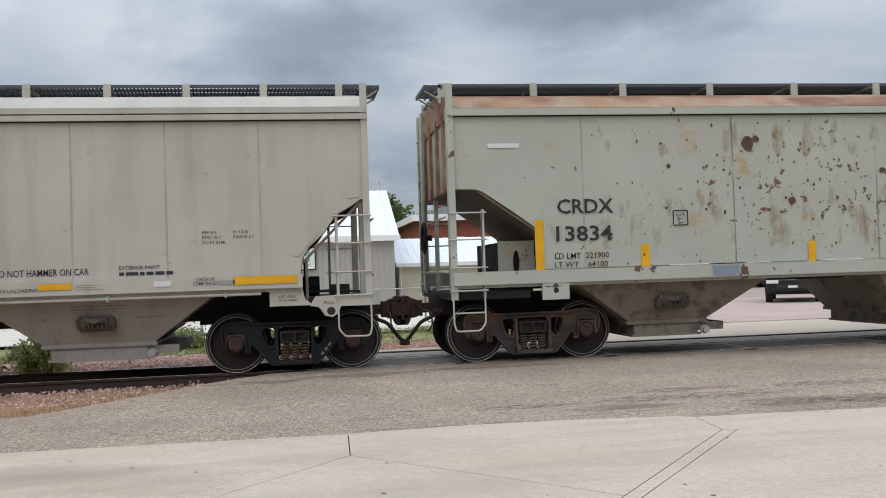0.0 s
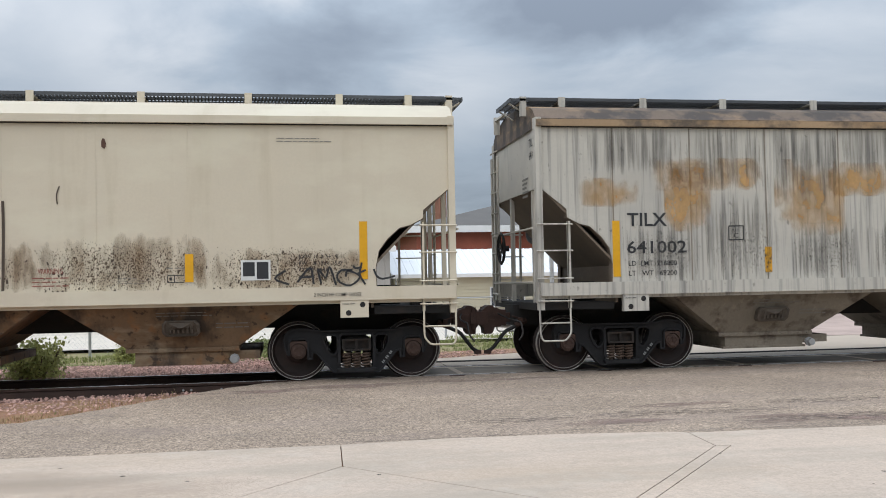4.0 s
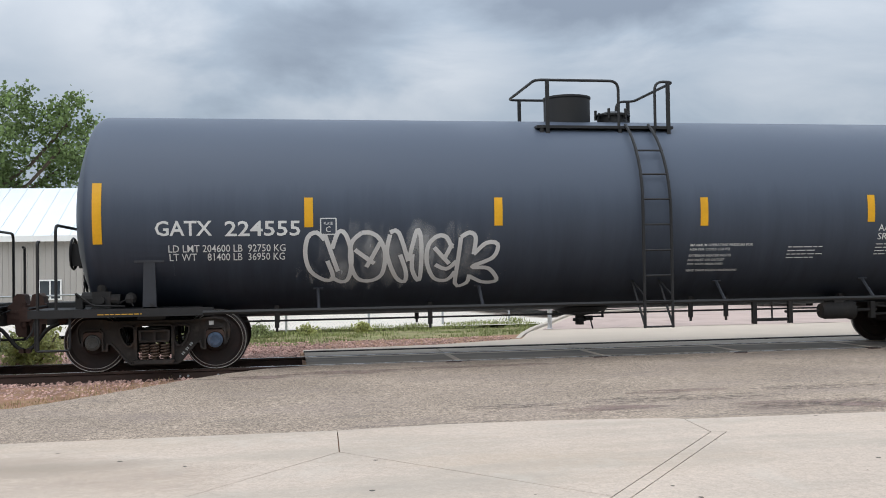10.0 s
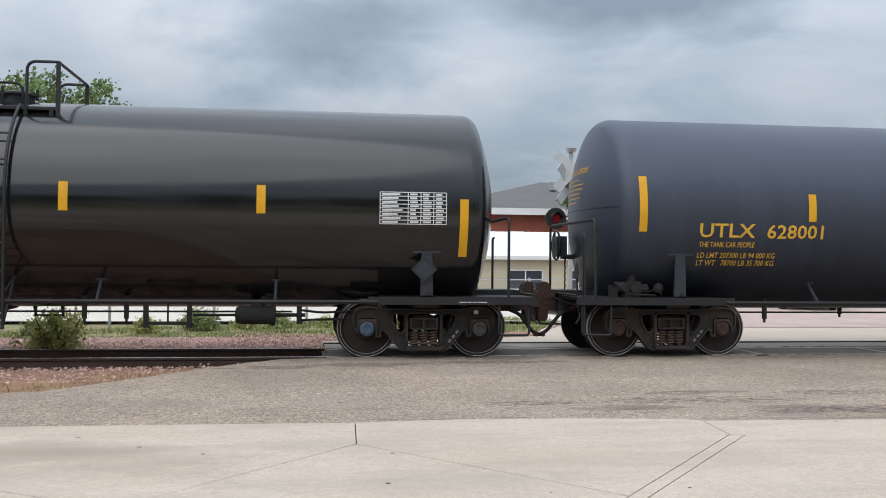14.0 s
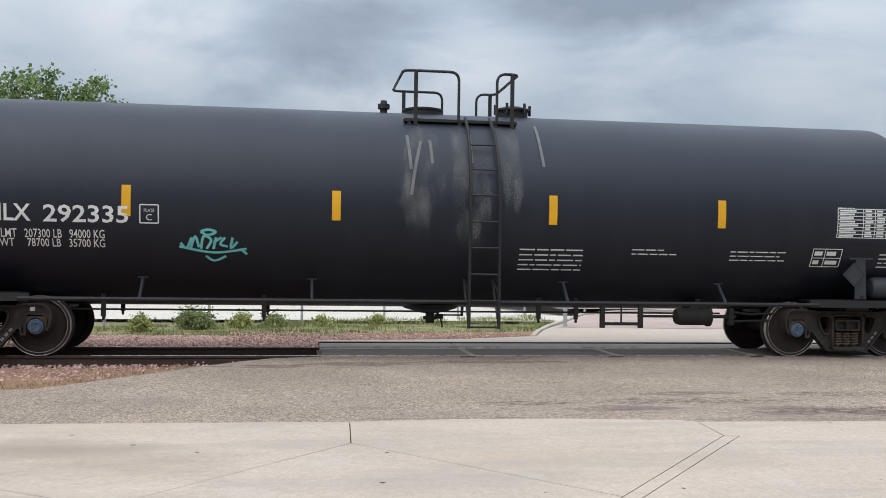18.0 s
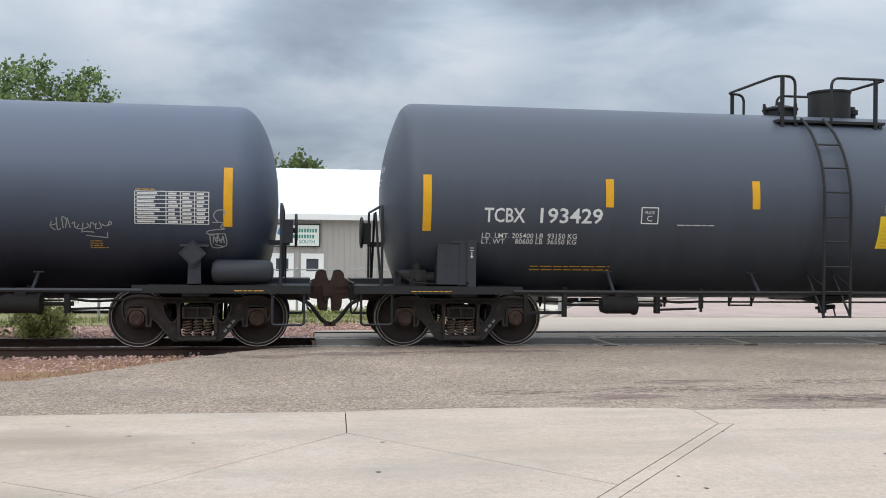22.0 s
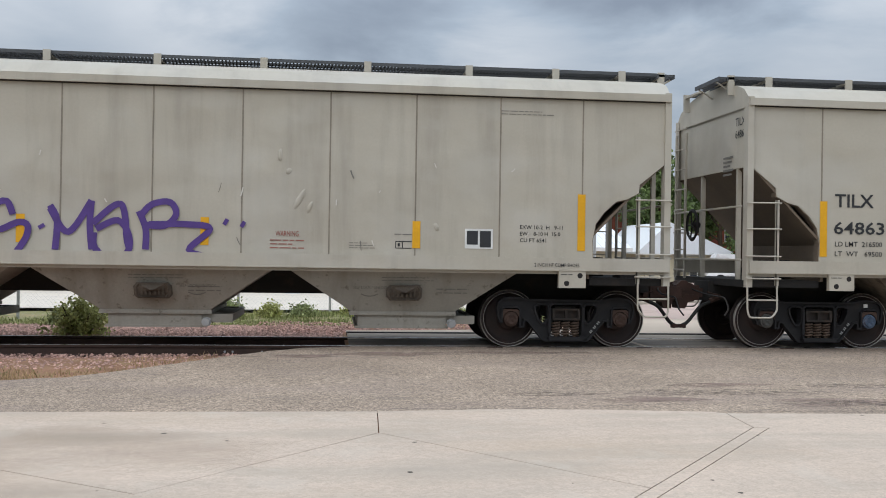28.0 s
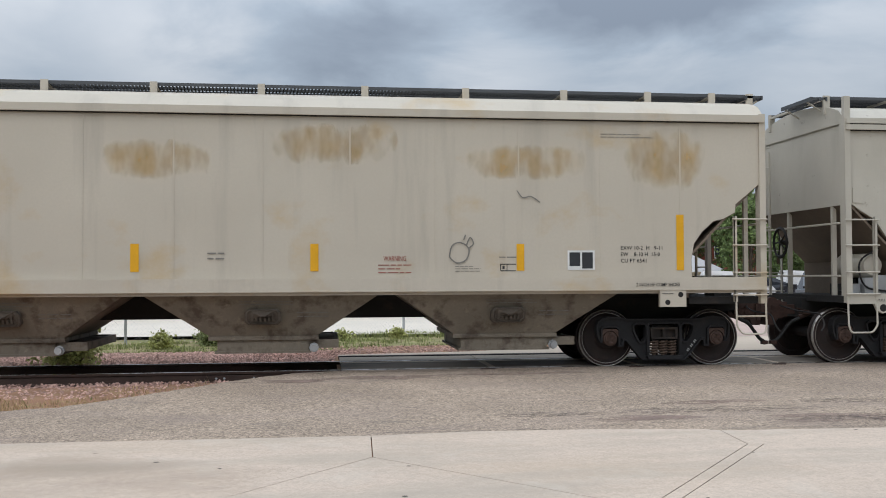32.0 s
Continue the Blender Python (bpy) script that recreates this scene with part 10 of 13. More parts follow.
# level wavy passes of the spray can over the lower panel
rs = random.Random(77)
for k in range(30):
    z = 1.09 + 0.93 * k / 29
    bulge = math.sqrt(max(0.0, 1 - ((z - 1.60) / 0.62) ** 2))
    xa, xb = 0.18 - 0.42 * bulge + rs.uniform(0, 0.06), 2.02 + 0.05 * (z - 1.1) / 0.9 + rs.uniform(-0.05, 0.04)
    if z < 1.20:
        xb = 2.30
    wave, sag = rs.uniform(0, 6.28), rs.uniform(0.01, 0.03)
    line = [(xa + (xb - xa) * i / 8, z + sag * math.sin(wave + i * 0.9) + 0.03 * math.sin(i * 0.55 + 0.4 * k) * (1 if z < 1.5 else 0.3)) for i in range(9)]
    face14.stroke([line], rs.choice((0.014, 0.02, 0.026)), (white_mark, silver_paint, pale_blue_spray, silver_paint)[k % 4], label='wavy silver spray line', more=0.006)
for k in range(9):
    x = 0.0 + 0.055 * k + rs.uniform(-0.02, 0.02)
    face14.stroke([[(x, 2.60), (x + 0.01, 2.3 + rs.uniform(-0.1, 0.1))]], 0.014, spill if k % 2 else silver_paint, label='thin run of paint', more=0.005)
face4 = Face(tankW, 1.4, 1.4, 2.255)
face4.patch(-2.88, -2.75, 2.09, 2.52, ochre, 'reflector', 'yellow reflective strip')
face4.patch(-1.00, -0.87, 2.08, 2.52, ochre, 'reflector', 'yellow reflective strip')
face4.patch(0.83, 0.96, 2.08, 2.51, ochre, 'reflector', 'yellow reflective strip')
face4.patch(2.71, 2.84, 2.09, 2.52, ochre, 'reflector', 'yellow reflective strip')
face4.patch(5.55, 5.68, 1.86, 2.74, ochre, 'reflector', 'yellow reflective strip')
face4.patch(-5.70, -5.57, 1.91, 2.77, ochre, 'reflector', 'yellow reflective strip')
face4.text(-5.26, 1.949, 0.231, 'UTLX', black_mark, 0.98)
face4.text(-4.17, 1.942, 0.218, '222000', black_mark, 1.01)
face4.text(-5.23, 1.793, 0.078, 'THE TANK CAR PEOPLE', black_mark, 0.98)
face4.text(-5.24, 1.624, 0.082, 'LD LMT', black_mark, 0.29)
face4.text(-5.24, 1.509, 0.086, 'LT  WT', black_mark, 0.26)
face4.patch(1.35, 2.09, 2.1, 2.373, label_yellow, 'caution_label', 'yellow emergency label')
face4.patch(1.38, 2.1, 1.784, 2.047, label_yellow, 'caution_label', 'yellow emergency label')
face4.bars(1.41, 2.04, 2.117, 2.346, 4, black_mark, seed=271, more=0.003)
face4.bars(1.41, 2.05, 1.801, 2.029, 4, black_mark, seed=272, more=0.003)
face4.patch(3.46, 4.77, 1.711, 1.819, grey_mark, 'name_strip', '')
face4.patch(3.48, 4.71, 1.585, 1.693, grey_mark, 'name_strip', '')
face4.lift = 0.010
face4.text(3.5, 1.729, 0.086, 'HYDROGEN PEROXIDE', black_mark, 1.17)
face4.text(3.51, 1.603, 0.091, 'AQUEOUS SOLUTION', black_mark, 1.08)
face4.lift = 0.006
face4.grid(4.35, 5.4, 1.913, 2.368, 4, 7, faded_mark, name='test_table')
face4.bars(4.36, 4.68, 2.405, 2.469, 2, faded_mark, seed=280)
face4.bars(-1.35, -0.63, 2.772, 2.88, 2, faded_mark, seed=281)
face4.text(3.99, 1.337, 0.071, 'EMPTY LOAD', black_mark, 0.39)
face4.bars(3.53, 3.78, 1.287, 1.499, 5, faded_mark, seed=283)
face4.stroke([[(-4.72, 1.84), (-4.60, 1.61)], [(-4.39, 1.82), (-4.89, 1.53), (-4.97, 1.55)], [(-4.74, 1.31), (-4.65, 1.51), (-4.56, 1.36)]], 0.055, blue_paint, label='dark blue spray-painted tag')
face4.stroke([[(-4.51, 1.42), (-4.43, 1.52), (-4.36, 1.80), (-4.28, 1.37)], [(-4.46, 1.54), (-4.30, 1.56)], [(-4.20, 1.36), (-4.22, 1.77), (-4.18, 1.75), (-4.03, 1.34), (-4.00, 1.74)]], 0.068, blue_paint, label='dark blue spray-painted tag')
face4.stroke([[(-3.99, 1.72), (-3.61, 1.69), (-3.93, 1.37), (-3.88, 1.34), (-3.58, 1.32), (-3.41, 1.24)], [(-3.49, 1.66), (-3.47, 1.30), (-3.38, 1.23)], [(-3.42, 1.66), (-3.47, 1.45)], [(-3.55, 1.48), (-3.18, 1.49), (-3.05, 1.42)], [(-3.29, 1.63), (-3.33, 1.61), (-3.31, 1.51), (-3.38, 1.37)], [(-3.29, 1.51), (-3.19, 1.36), (-3.11, 1.29)]], 0.048, blue_paint, label='dark blue spray-painted tag')
face4.stroke([[(-4.34, 1.29), (-4.22, 1.32), (-4.00, 1.27)], [(-4.31, 1.25), (-4.17, 1.22)]], 0.034, blue_paint, label='dark blue spray-painted tag')
face4.stroke([[(-1.89, 1.75), (-1.67, 1.58)], [(-1.87, 1.56), (-1.78, 1.68), (-1.75, 1.59)], [(-1.83, 1.59), (-1.85, 1.49), (-1.78, 1.50), (-1.78, 1.58)], [(-1.76, 1.67), (-1.68, 1.55)], [(-1.70, 1.67), (-1.73, 1.56)], [(-1.67, 1.67), (-1.65, 1.53), (-1.60, 1.67), (-1.58, 1.53)], [(-1.62, 1.68), (-1.48, 1.68), (-1.55, 1.52), (-1.48, 1.52)], [(-1.46, 1.62), (-1.47, 1.47), (-1.44, 1.43)], [(-1.44, 1.65), (-1.49, 1.55), (-1.39, 1.59)]], 0.012, faded_mark, label='thin grey pen tag')
face4.stroke([[(1.10, 1.62), (1.14, 1.64), (1.19, 1.54), (1.25, 1.61)], [(1.13, 1.51), (1.25, 1.56), (1.26, 1.71), (1.34, 1.74), (1.36, 1.68), (1.31, 1.64)], [(1.20, 1.45), (1.25, 1.50), (1.39, 1.48), (1.40, 1.57), (1.46, 1.60), (1.52, 1.51), (1.44, 1.48)], [(1.54, 1.49), (1.52, 1.67), (1.58, 1.71), (1.66, 1.66), (1.66, 1.59), (1.60, 1.56), (1.66, 1.49)], [(1.69, 1.62), (1.82, 1.63), (1.84, 1.69), (1.97, 1.72), (1.99, 1.63), (1.90, 1.60), (2.04, 1.58)], [(1.74, 1.60), (1.76, 1.44), (1.89, 1.41), (1.83, 1.54), (1.97, 1.49), (2.05, 1.54)], [(2.07, 1.53), (2.15, 1.60)], [(1.23, 1.34), (1.29, 1.39)], [(1.40, 1.37), (1.51, 1.32), (1.57, 1.37), (1.67, 1.30), (1.78, 1.37), (1.95, 1.28)]], 0.013, faded_mark, label='thin grey pen tag')
face4.bars(-4.50, -3.55, 1.63, 1.71, 1, black_mark, seed=5, gaps=(1.0, 2.0), more=-0.002)
face4.bars(-4.50, -3.55, 1.51, 1.59, 1, black_mark, seed=6, gaps=(1.0, 2.0), more=-0.002)
# jacket seams
face4.patch(-5.70, -2.94, 3.16, 3.172, shell_seam, 'jacket_seam', 'fine dirty seam of the jacket')
for x in (-2.94, 2.74, 5.72):
    face4.patch(x - 0.006, x + 0.006, 1.15, 3.45, shell_seam, 'jacket_seam', 'fine dirty seam of the jacket', n=14)
side0 = Face(hop0, 1.57)
side0.text(-6.63, 2.3, 0.230, 'CRDX', black_mark, 0.91)
side0.text(-6.66, 1.87, 0.240, '13834', black_mark, 0.91)
side0.text(-6.69, 1.6, 0.090, 'LD LMT  221900', black_mark, 0.87)
side0.text(-6.7, 1.47, 0.080, 'LT WT    64100', black_mark, 0.86)
plate_box(side0, -4.74, -4.5, 2.08, 2.31, black_mark)
side0.patch(-7.00, -6.86, 1.38, 2.22, yellow, 'reflector', 'yellow reflective strip')
side0.patch(-5.29, -5.15, 1.37, 1.79, yellow, 'reflector', 'yellow reflective strip')
side0.patch(-2.46, -2.33, 1.35, 1.77, yellow, 'reflector', 'yellow reflective strip')
side0.patch(-7.7, -7.21, 3.34, 3.41, white_mark, 'primer_patch', '')
for x in (2.6, 5.2):
    side0.patch(x, x + 0.11, 1.62, 2.02, yellow, 'reflector', 'yellow reflective strip')
rs = random.Random(5)
for x, z, w, h in ((-3.44, 3.36, 0.20, 0.24), (-3.30, 3.44, 0.12, 0.12), (-2.71, 2.43, 0.14, 0.14), (-4.79, 3.02, 0.07, 0.08), (-1.1, 2.9, 0.13, 0.1), (1.7, 3.3, 0.16, 0.12), (3.6, 2.7, 0.1, 0.14)):
    side0.blob(x, z, w, h, roof_spot, 'paint_blister', 'rust-brown paint blister', rs, 0.004)
for k in range(330):
    x, z, w = rs.gauss(-2.6, 2.2) if k % 2 else rs.uniform(-6.4, 6.5), 3.75 - 2.25 * (rs.random() if k % 2 else rs.random() ** 1.5), 0.012 + 0.05 * rs.random() ** 3
    if x < -6.4:
        continue
    side0.blob(x, z, w * 0.8, w * rs.uniform(0.7, 1.5), roof_spot if k % 3 == 0 else rust_orange, 'rust_spot', 'rust-brown paint blister', rs, 0.004)
sill0 = Face(hop0, 1.66)
sill0.patch(-4.15, -3.70, 1.26, 1.42, sign_blue_grey, 'repaint_patch', 'blue-grey repainted patch')


class Slope(Face):
    """The leaning near side of a hopper's discharge pockets."""

    def __init__(self, car, top):
        self.car, self.r, self.lift, self.lean = car, None, 0.012, 0.40 / (top - 0.56)

    def at(self, x, z, more=0.0):
        return (x, -1.06 - self.lean * (z - 0.56) - self.lift - more, z)


def warn_lines(f, x0, x1, z0, z1):
    """The four red lines below the warning."""
    for k, txt in enumerate(("DO NOT APPLY VIBRATOR", "TO ANY PART OF CAR BODY", "EXCEPT VIBRATOR BRACKETS", "USE ON LOADED CAR ONLY")):
        f.text(x0, z1 - (z1 - z0) * (k + 0.85) / 4, (z1 - z0) * 0.15, txt, red_mark, (x1 - x0) * (0.88, 0.96, 1.0, 0.92)[k])


def mark_round_hopper(car, number, load, light, big=False, brake_text=True):
    side15, sill15 = Face(car, 1.562), Face(car, 1.665)
    side15.text(-8.02 if big else -8.1, 2.74 if big else 2.67, 0.31 if big else 0.25, 'AOKX', black_mark, 1.14 if big else 0.85)
    side15.text(-5.86, 1.56, 0.100, 'DO NOT HAMMER ON CAR', black_mark, 1.29)
    side15.text(-2.24, 1.56, 0.090, 'DO NOT HAMMER ON CAR', black_mark, 1.28)
    side15.text(4.12, 1.58, 0.100, 'DO NOT HAMMER ON CAR', black_mark, 1.30)
    plate_box(side15, -6.19, -5.93, 2.56, 2.81, black_mark)
    side15.text(-3.69, 1.89, 0.090, 'WARNING', red_mark, 0.46)
    side15.text(-0.28, 1.89, 0.090, 'WARNING', red_mark, 0.50)
    side15.text(3.18, 1.88, 0.100, 'WARNING', red_mark, 0.47)
    warn_lines(side15, -3.87, -3.09, 1.56, 1.85)
    warn_lines(side15, -0.47, 0.38, 1.57, 1.85)
    warn_lines(side15, 2.98, 3.85, 1.56, 1.85)
    if brake_text:
        side15.text(6.12, 1.93, 0.060, '50% EMPTY LOAD', black_mark, 0.60)
        side15.text(6.12, 1.82, 0.065, 'EL-60 (ADJ SCREW 6 TURNS) NO ADJ. BLOCK SEE NYS-114', black_mark, 1.96)
        side15.text(6.12, 1.72, 0.060, 'ELX AND ENX 1/4" ADJ. BLOCK', black_mark, 1.00)
    else:
        side15.text(5.84, 1.64, 0.055, 'EXTERIOR PAINT', black_mark, 0.57)
        side15.bars(5.84, 6.92, 1.555, 1.625, 1, black_mark, seed=317, fill=0.7)
    for k, (one, two) in enumerate((('EW 9-9', 'H 12-6'), ('EXW 10-7', 'EXW H 2-7'), ('CU FT 6180', ''))):
        side15.text(7.02, 2.13 - 0.075 * k, 0.045, one, black_mark, 0.03 * len(one) + 0.03)
        if two:
            side15.text(7.47, 2.13 - 0.075 * k, 0.045, two, black_mark, 0.03 * len(two) + 0.03)
    sill15.patch(-8.48, -7.58, 1.35, 1.44, yellow, 'reflector', 'yellow reflective strip')
    sill15.patch(-5.25, -4.82, 1.35, 1.44, yellow, 'reflector', 'yellow reflective strip')
    sill15.patch(-2.78, -2.35, 1.35, 1.44, yellow, 'reflector', 'yellow reflective strip')
    sill15.patch(-0.27, 0.17, 1.35, 1.45, yellow, 'reflector', 'yellow reflective strip')
    sill15.patch(2.26, 2.69, 1.35, 1.45, yellow, 'reflector', 'yellow reflective strip')
    sill15.patch(4.75, 5.2, 1.38, 1.47, yellow, 'reflector', 'yellow reflective strip')
    sill15.patch(7.46, 8.38, 1.37, 1.49, yellow, 'reflector', 'yellow reflective strip')
    sill15.text(-4.79, 1.34, 0.070, 'VENT CAR WHEN UNLOADING', black_mark, 0.97)
    sill15.text(-1.27, 1.34, 0.070, 'VENT CAR WHEN UNLOADING', black_mark, 0.97)
    sill15.text(3.75, 1.36, 0.050, 'VENT CAR WHEN UNLOADING', black_mark, 0.99)
    sill15.text(-7.25, 1.39, 0.050, '2 INCH HF', black_mark, 0.26)
    sill15.text(-7.29, 1.34, 0.050, 'COMP SHOES', black_mark, 0.34)
    sill15.text(6.92, 1.44, 0.050, '2 INCH HF', black_mark, 0.27)
    sill15.text(6.88, 1.38, 0.050, 'COMP SHOES', black_mark, 0.35)
    sill15.bars(-3.61, -3.19, 1.35, 1.46, 3, faded_mark, seed=316)
    sill15.bars(0.19, 0.67, 1.35, 1.47, 3, faded_mark, seed=317)
    sill15.bars(3.1, 3.52, 1.35, 1.47, 3, faded_mark, seed=318)
    sill15.bars(5.26, 5.65, 1.37, 1.46, 3, faded_mark, seed=319)
    sill15.bars(3.09, 3.5, 1.35, 1.47, 3, faded_mark, seed=320)
    sill15.patch(6.33, 6.57, 1.38, 1.46, white_mark, 'lube_plate', '')
    sill15.patch(7.24, 7.48, 1.38, 1.44, grey_mark, 'shoe_tag', '')
    side15.text(-8.03 if big else -8.1, 2.23 if big else 2.22, 0.32 if big else 0.25, number, black_mark, 1.28 if big else 0.96)
    side15.text(-8.09, 1.795, 0.085, load, black_mark, 0.91)
    side15.text(-8.09, 1.64, 0.085, light, black_mark, 0.91)
    for bx in BAYS['round']:
        low = Slope(car, 1.30)
        low.bars(bx - 0.35, bx + 0.45, 1.07, 1.17, 2, faded_mark, seed=int(bx * 10))
        low.bars(bx + 0.55, bx + 0.95, 0.93, 1.0, 1, faded_mark, seed=3)
    return side15


def mark_rib_hopper(car, number, load, light, left=True, strip=yellow):
    f = Face(car, 1.562)
    for x, a, b in ((-8.425, 1.52, 2.40), (-5.87, 1.55, 1.96), (-2.56, 1.55, 1.96), (0.02, 1.55, 1.96), (2.62, 1.55, 1.96), (5.75, 1.55, 1.96), (8.30, 1.55, 2.42)):
        f.patch(x - 0.06, x + 0.06, a, b, strip if b < 2 else yellow, 'reflector', 'yellow reflective strip')
    if left:
        f.text(-8.24, 2.31, 0.21, 'TILX', black_mark, 0.66)
        f.text(-8.25, 1.88, 0.20, number, black_mark, 0.145 * len(number) + 0.12)
        f.text(-8.23, 1.685, 0.08, load, black_mark, 0.80)
        f.text(-8.23, 1.53, 0.08, light, black_mark, 0.80)
        plate_box(f, -6.54, -6.29, 2.08, 2.30, black_mark)
    f.text(3.65, 1.7, 0.080, 'WARNING', red_mark, 0.34)
    f.bars(3.57, 4.07, 1.52, 1.69, 3, red_mark, seed=346)
    f.bars(7.03, 7.93, 3.62, 3.71, 2, faded_mark, seed=347)
    f.patch(6.49, 6.92, 1.56, 1.86, white_mark, 'info_plate', '')
    f.lift = 0.010
    f.patch(6.52, 6.69, 1.62, 1.83, black_mark, 'info_plate', 'black data plate')
    f.patch(6.72, 6.89, 1.58, 1.83, black_mark, 'info_plate', 'black data plate')
    f.lift = 0.006
    f.text(7.34, 1.87, 0.060, 'EXW 10-2  H   9-11', black_mark, 0.67)
    f.text(7.34, 1.77, 0.060, 'EW    8-10 H  15-0', black_mark, 0.63)
    f.text(7.34, 1.67, 0.060, 'CU FT 6541', black_mark, 0.41)
    f.bars(4.74, 5.13, 1.54, 1.65, 3, faded_mark, seed=356)
    f.bars(5.42, 5.73, 1.75, 1.81, 1, faded_mark, seed=357)
    f.grid(5.44, 5.68, 1.55, 1.65, 1, 1, black_mark, name='routing_box')
    for bx in BAYS['rib']:
        low = Slope(car, 1.24)
        low.bars(bx - 0.35, bx + 0.45, 1.05, 1.14, 2, faded_mark, seed=int(bx * 10))
        low.bars(bx + 0.5, bx + 1.0, 0.86, 0.98, 2, faded_mark, seed=4)
    sl = Face(car, 1.665)
    sl.text(7.55, 1.30, 0.055, '2 INCH HF COMP SHOES', black_mark, 0.7)
    return f


def sign_tag(f, x, z, w, mat=orange_paint):
    """A small looped tag under a peaked roof line."""
    k = w / 0.85
    at = lambda pts: [(x + a * k, z + b * k) for a, b in pts]
    f.stroke([at([(0.05, 0.30), (0.18, 0.52), (0.27, 0.80), (0.40, 0.55), (0.62, 0.45), (0.80, 0.38)]), at([(0.10, 0.50), (0.08, 0.22), (0.2, 0.25), (0.18, 0.36), (0.1, 0.38)]), at([(0.27, 0.30), (0.36, 0.36), (0.30, 0.22), (0.42, 0.26)]), at([(0.44, 0.22), (0.46, 0.40), (0.54, 0.24), (0.56, 0.42)]), at([(0.60, 0.42), (0.70, 0.44), (0.60, 0.24), (0.72, 0.25)]), at([(0.74, 0.36), (0.82, 0.44), (0.86, 0.32), (0.76, 0.26), (0.74, 0.36)]), at([(0.0, 0.10), (0.02, 0.0), (0.25, 0.14), (0.3, 0.02), (0.62, 0.04), (0.66, 0.12), (0.4, 0.14)])], 0.028 * k, mat, label='orange spray-painted tag')

mark_round_hopper(hopA, '79540', 'LD  LMT  217300', 'LT   WT    68700', brake_text=False)
f15 = mark_round_hopper(hop15, '79348', 'LD  LMT  217400', 'LT   WT    68600')
sign_tag(f15, -7.11, 1.56, 0.68)
f18 = mark_round_hopper(hop18, '79070', 'LD  LMT  217700', 'LT   WT    68300', True)
sign_tag(f18, -7.01, 1.54, 0.70)
mark_rib_hopper(hopR, '641002', 'LD  LMT  216800', 'LT   WT   69200', strip=worn_yellow)
Slope(hopR, 1.24).stroke([[(5.55, 1.12), (5.75, 1.14), (5.58, 0.97), (5.76, 0.99)], [(5.79, 1.14), (5.82, 0.96), (5.88, 1.09)], [(5.92, 1.13), (5.91, 0.93), (6.02, 1.04)], [(6.01, 1.10), (6.10, 1.12), (6.05, 1.00), (6.16, 0.90)], [(5.54, 0.91), (6.14, 0.94)]], 0.026, black_mark, label='black pen tag')
f3 = mark_rib_hopper(hopC, '636368', '', '', False)
f3.text(-8.24, 2.31, 0.21, 'TILX', black_mark, 0.66)
f3.text(-8.25, 1.88, 0.20, '636368', black_mark, 0.98)
side3 = Face(hopC, 1.57)
# the faded company emblem and name, as plain shapes
f3.stroke([[(-2.15+0.42*math.cos(k*0.52), 2.77+0.42*math.sin(k*0.52)) for k in range(13)]], 0.10, gold_mark, 'emblem', 'faded gold round emblem')
f3.patch(-2.15-0.2, -2.15+0.2, 2.77-0.2, 2.77+0.2, gold_mark, 'emblem', 'faded gold round emblem')
side3.patch(-1.47, -1.26, 2.56, 3.0, gold_mark, 'name_shape', 'faded gold name shape')
side3.patch(-1.14, -0.97, 2.57, 2.87, gold_mark, 'name_shape', 'faded gold name shape')
side3.patch(-0.85, -0.75, 2.57, 2.87, gold_mark, 'name_shape', 'faded gold name shape')
side3.patch(-0.63, -0.48, 2.57, 2.87, gold_mark, 'name_shape', 'faded gold name shape')
side3.patch(-0.26, -0.08, 2.57, 3.02, gold_mark, 'name_shape', 'faded gold name shape')
side3.patch(0.06, 0.2, 2.57, 2.87, gold_mark, 'name_shape', 'faded gold name shape')
side3.patch(0.34, 0.58, 2.57, 2.88, gold_mark, 'name_shape', 'faded gold name shape')
side3.patch(0.92, 1.09, 2.55, 2.85, gold_mark, 'name_shape', 'faded gold name shape')
side3.patch(1.19, 1.35, 2.55, 2.85, gold_mark, 'name_shape', 'faded gold name shape')
side3.patch(1.45, 1.61, 2.55, 2.85, gold_mark, 'name_shape', 'faded gold name shape')
side3.patch(1.71, 1.88, 2.55, 2.85, gold_mark, 'name_shape', 'faded gold name shape')
side3.patch(1.98, 2.15, 2.55, 2.85, gold_mark, 'name_shape', 'faded gold name shape')
side3.patch(2.25, 2.41, 2.55, 2.85, gold_mark, 'name_shape', 'faded gold name shape')
side3.stroke([[(7.14, 1.70), (6.98, 1.58), (7.19, 1.49)], [(7.31, 1.52), (7.50, 1.73), (7.55, 1.49)], [(7.34, 1.59), (7.54, 1.60)], [(7.66, 1.50), (7.62, 1.71), (7.73, 1.58), (7.79, 1.74), (7.88, 1.47)], [(8.13, 1.69), (7.97, 1.69), (7.90, 1.61), (7.94, 1.51), (8.10, 1.46), (8.24, 1.59), (8.06, 1.68), (8.03, 1.59)], [(8.14, 1.76), (8.17, 1.72), (8.27, 1.73)], [(8.27, 1.80), (8.24, 1.62), (8.32, 1.47)], [(8.20, 1.63), (8.33, 1.69)], [(8.45, 1.70), (8.49, 1.60), (8.58, 1.55), (8.77, 1.59)]], 0.030, black_mark, label='black pen tag', more=0.006)
rs = random.Random(9)
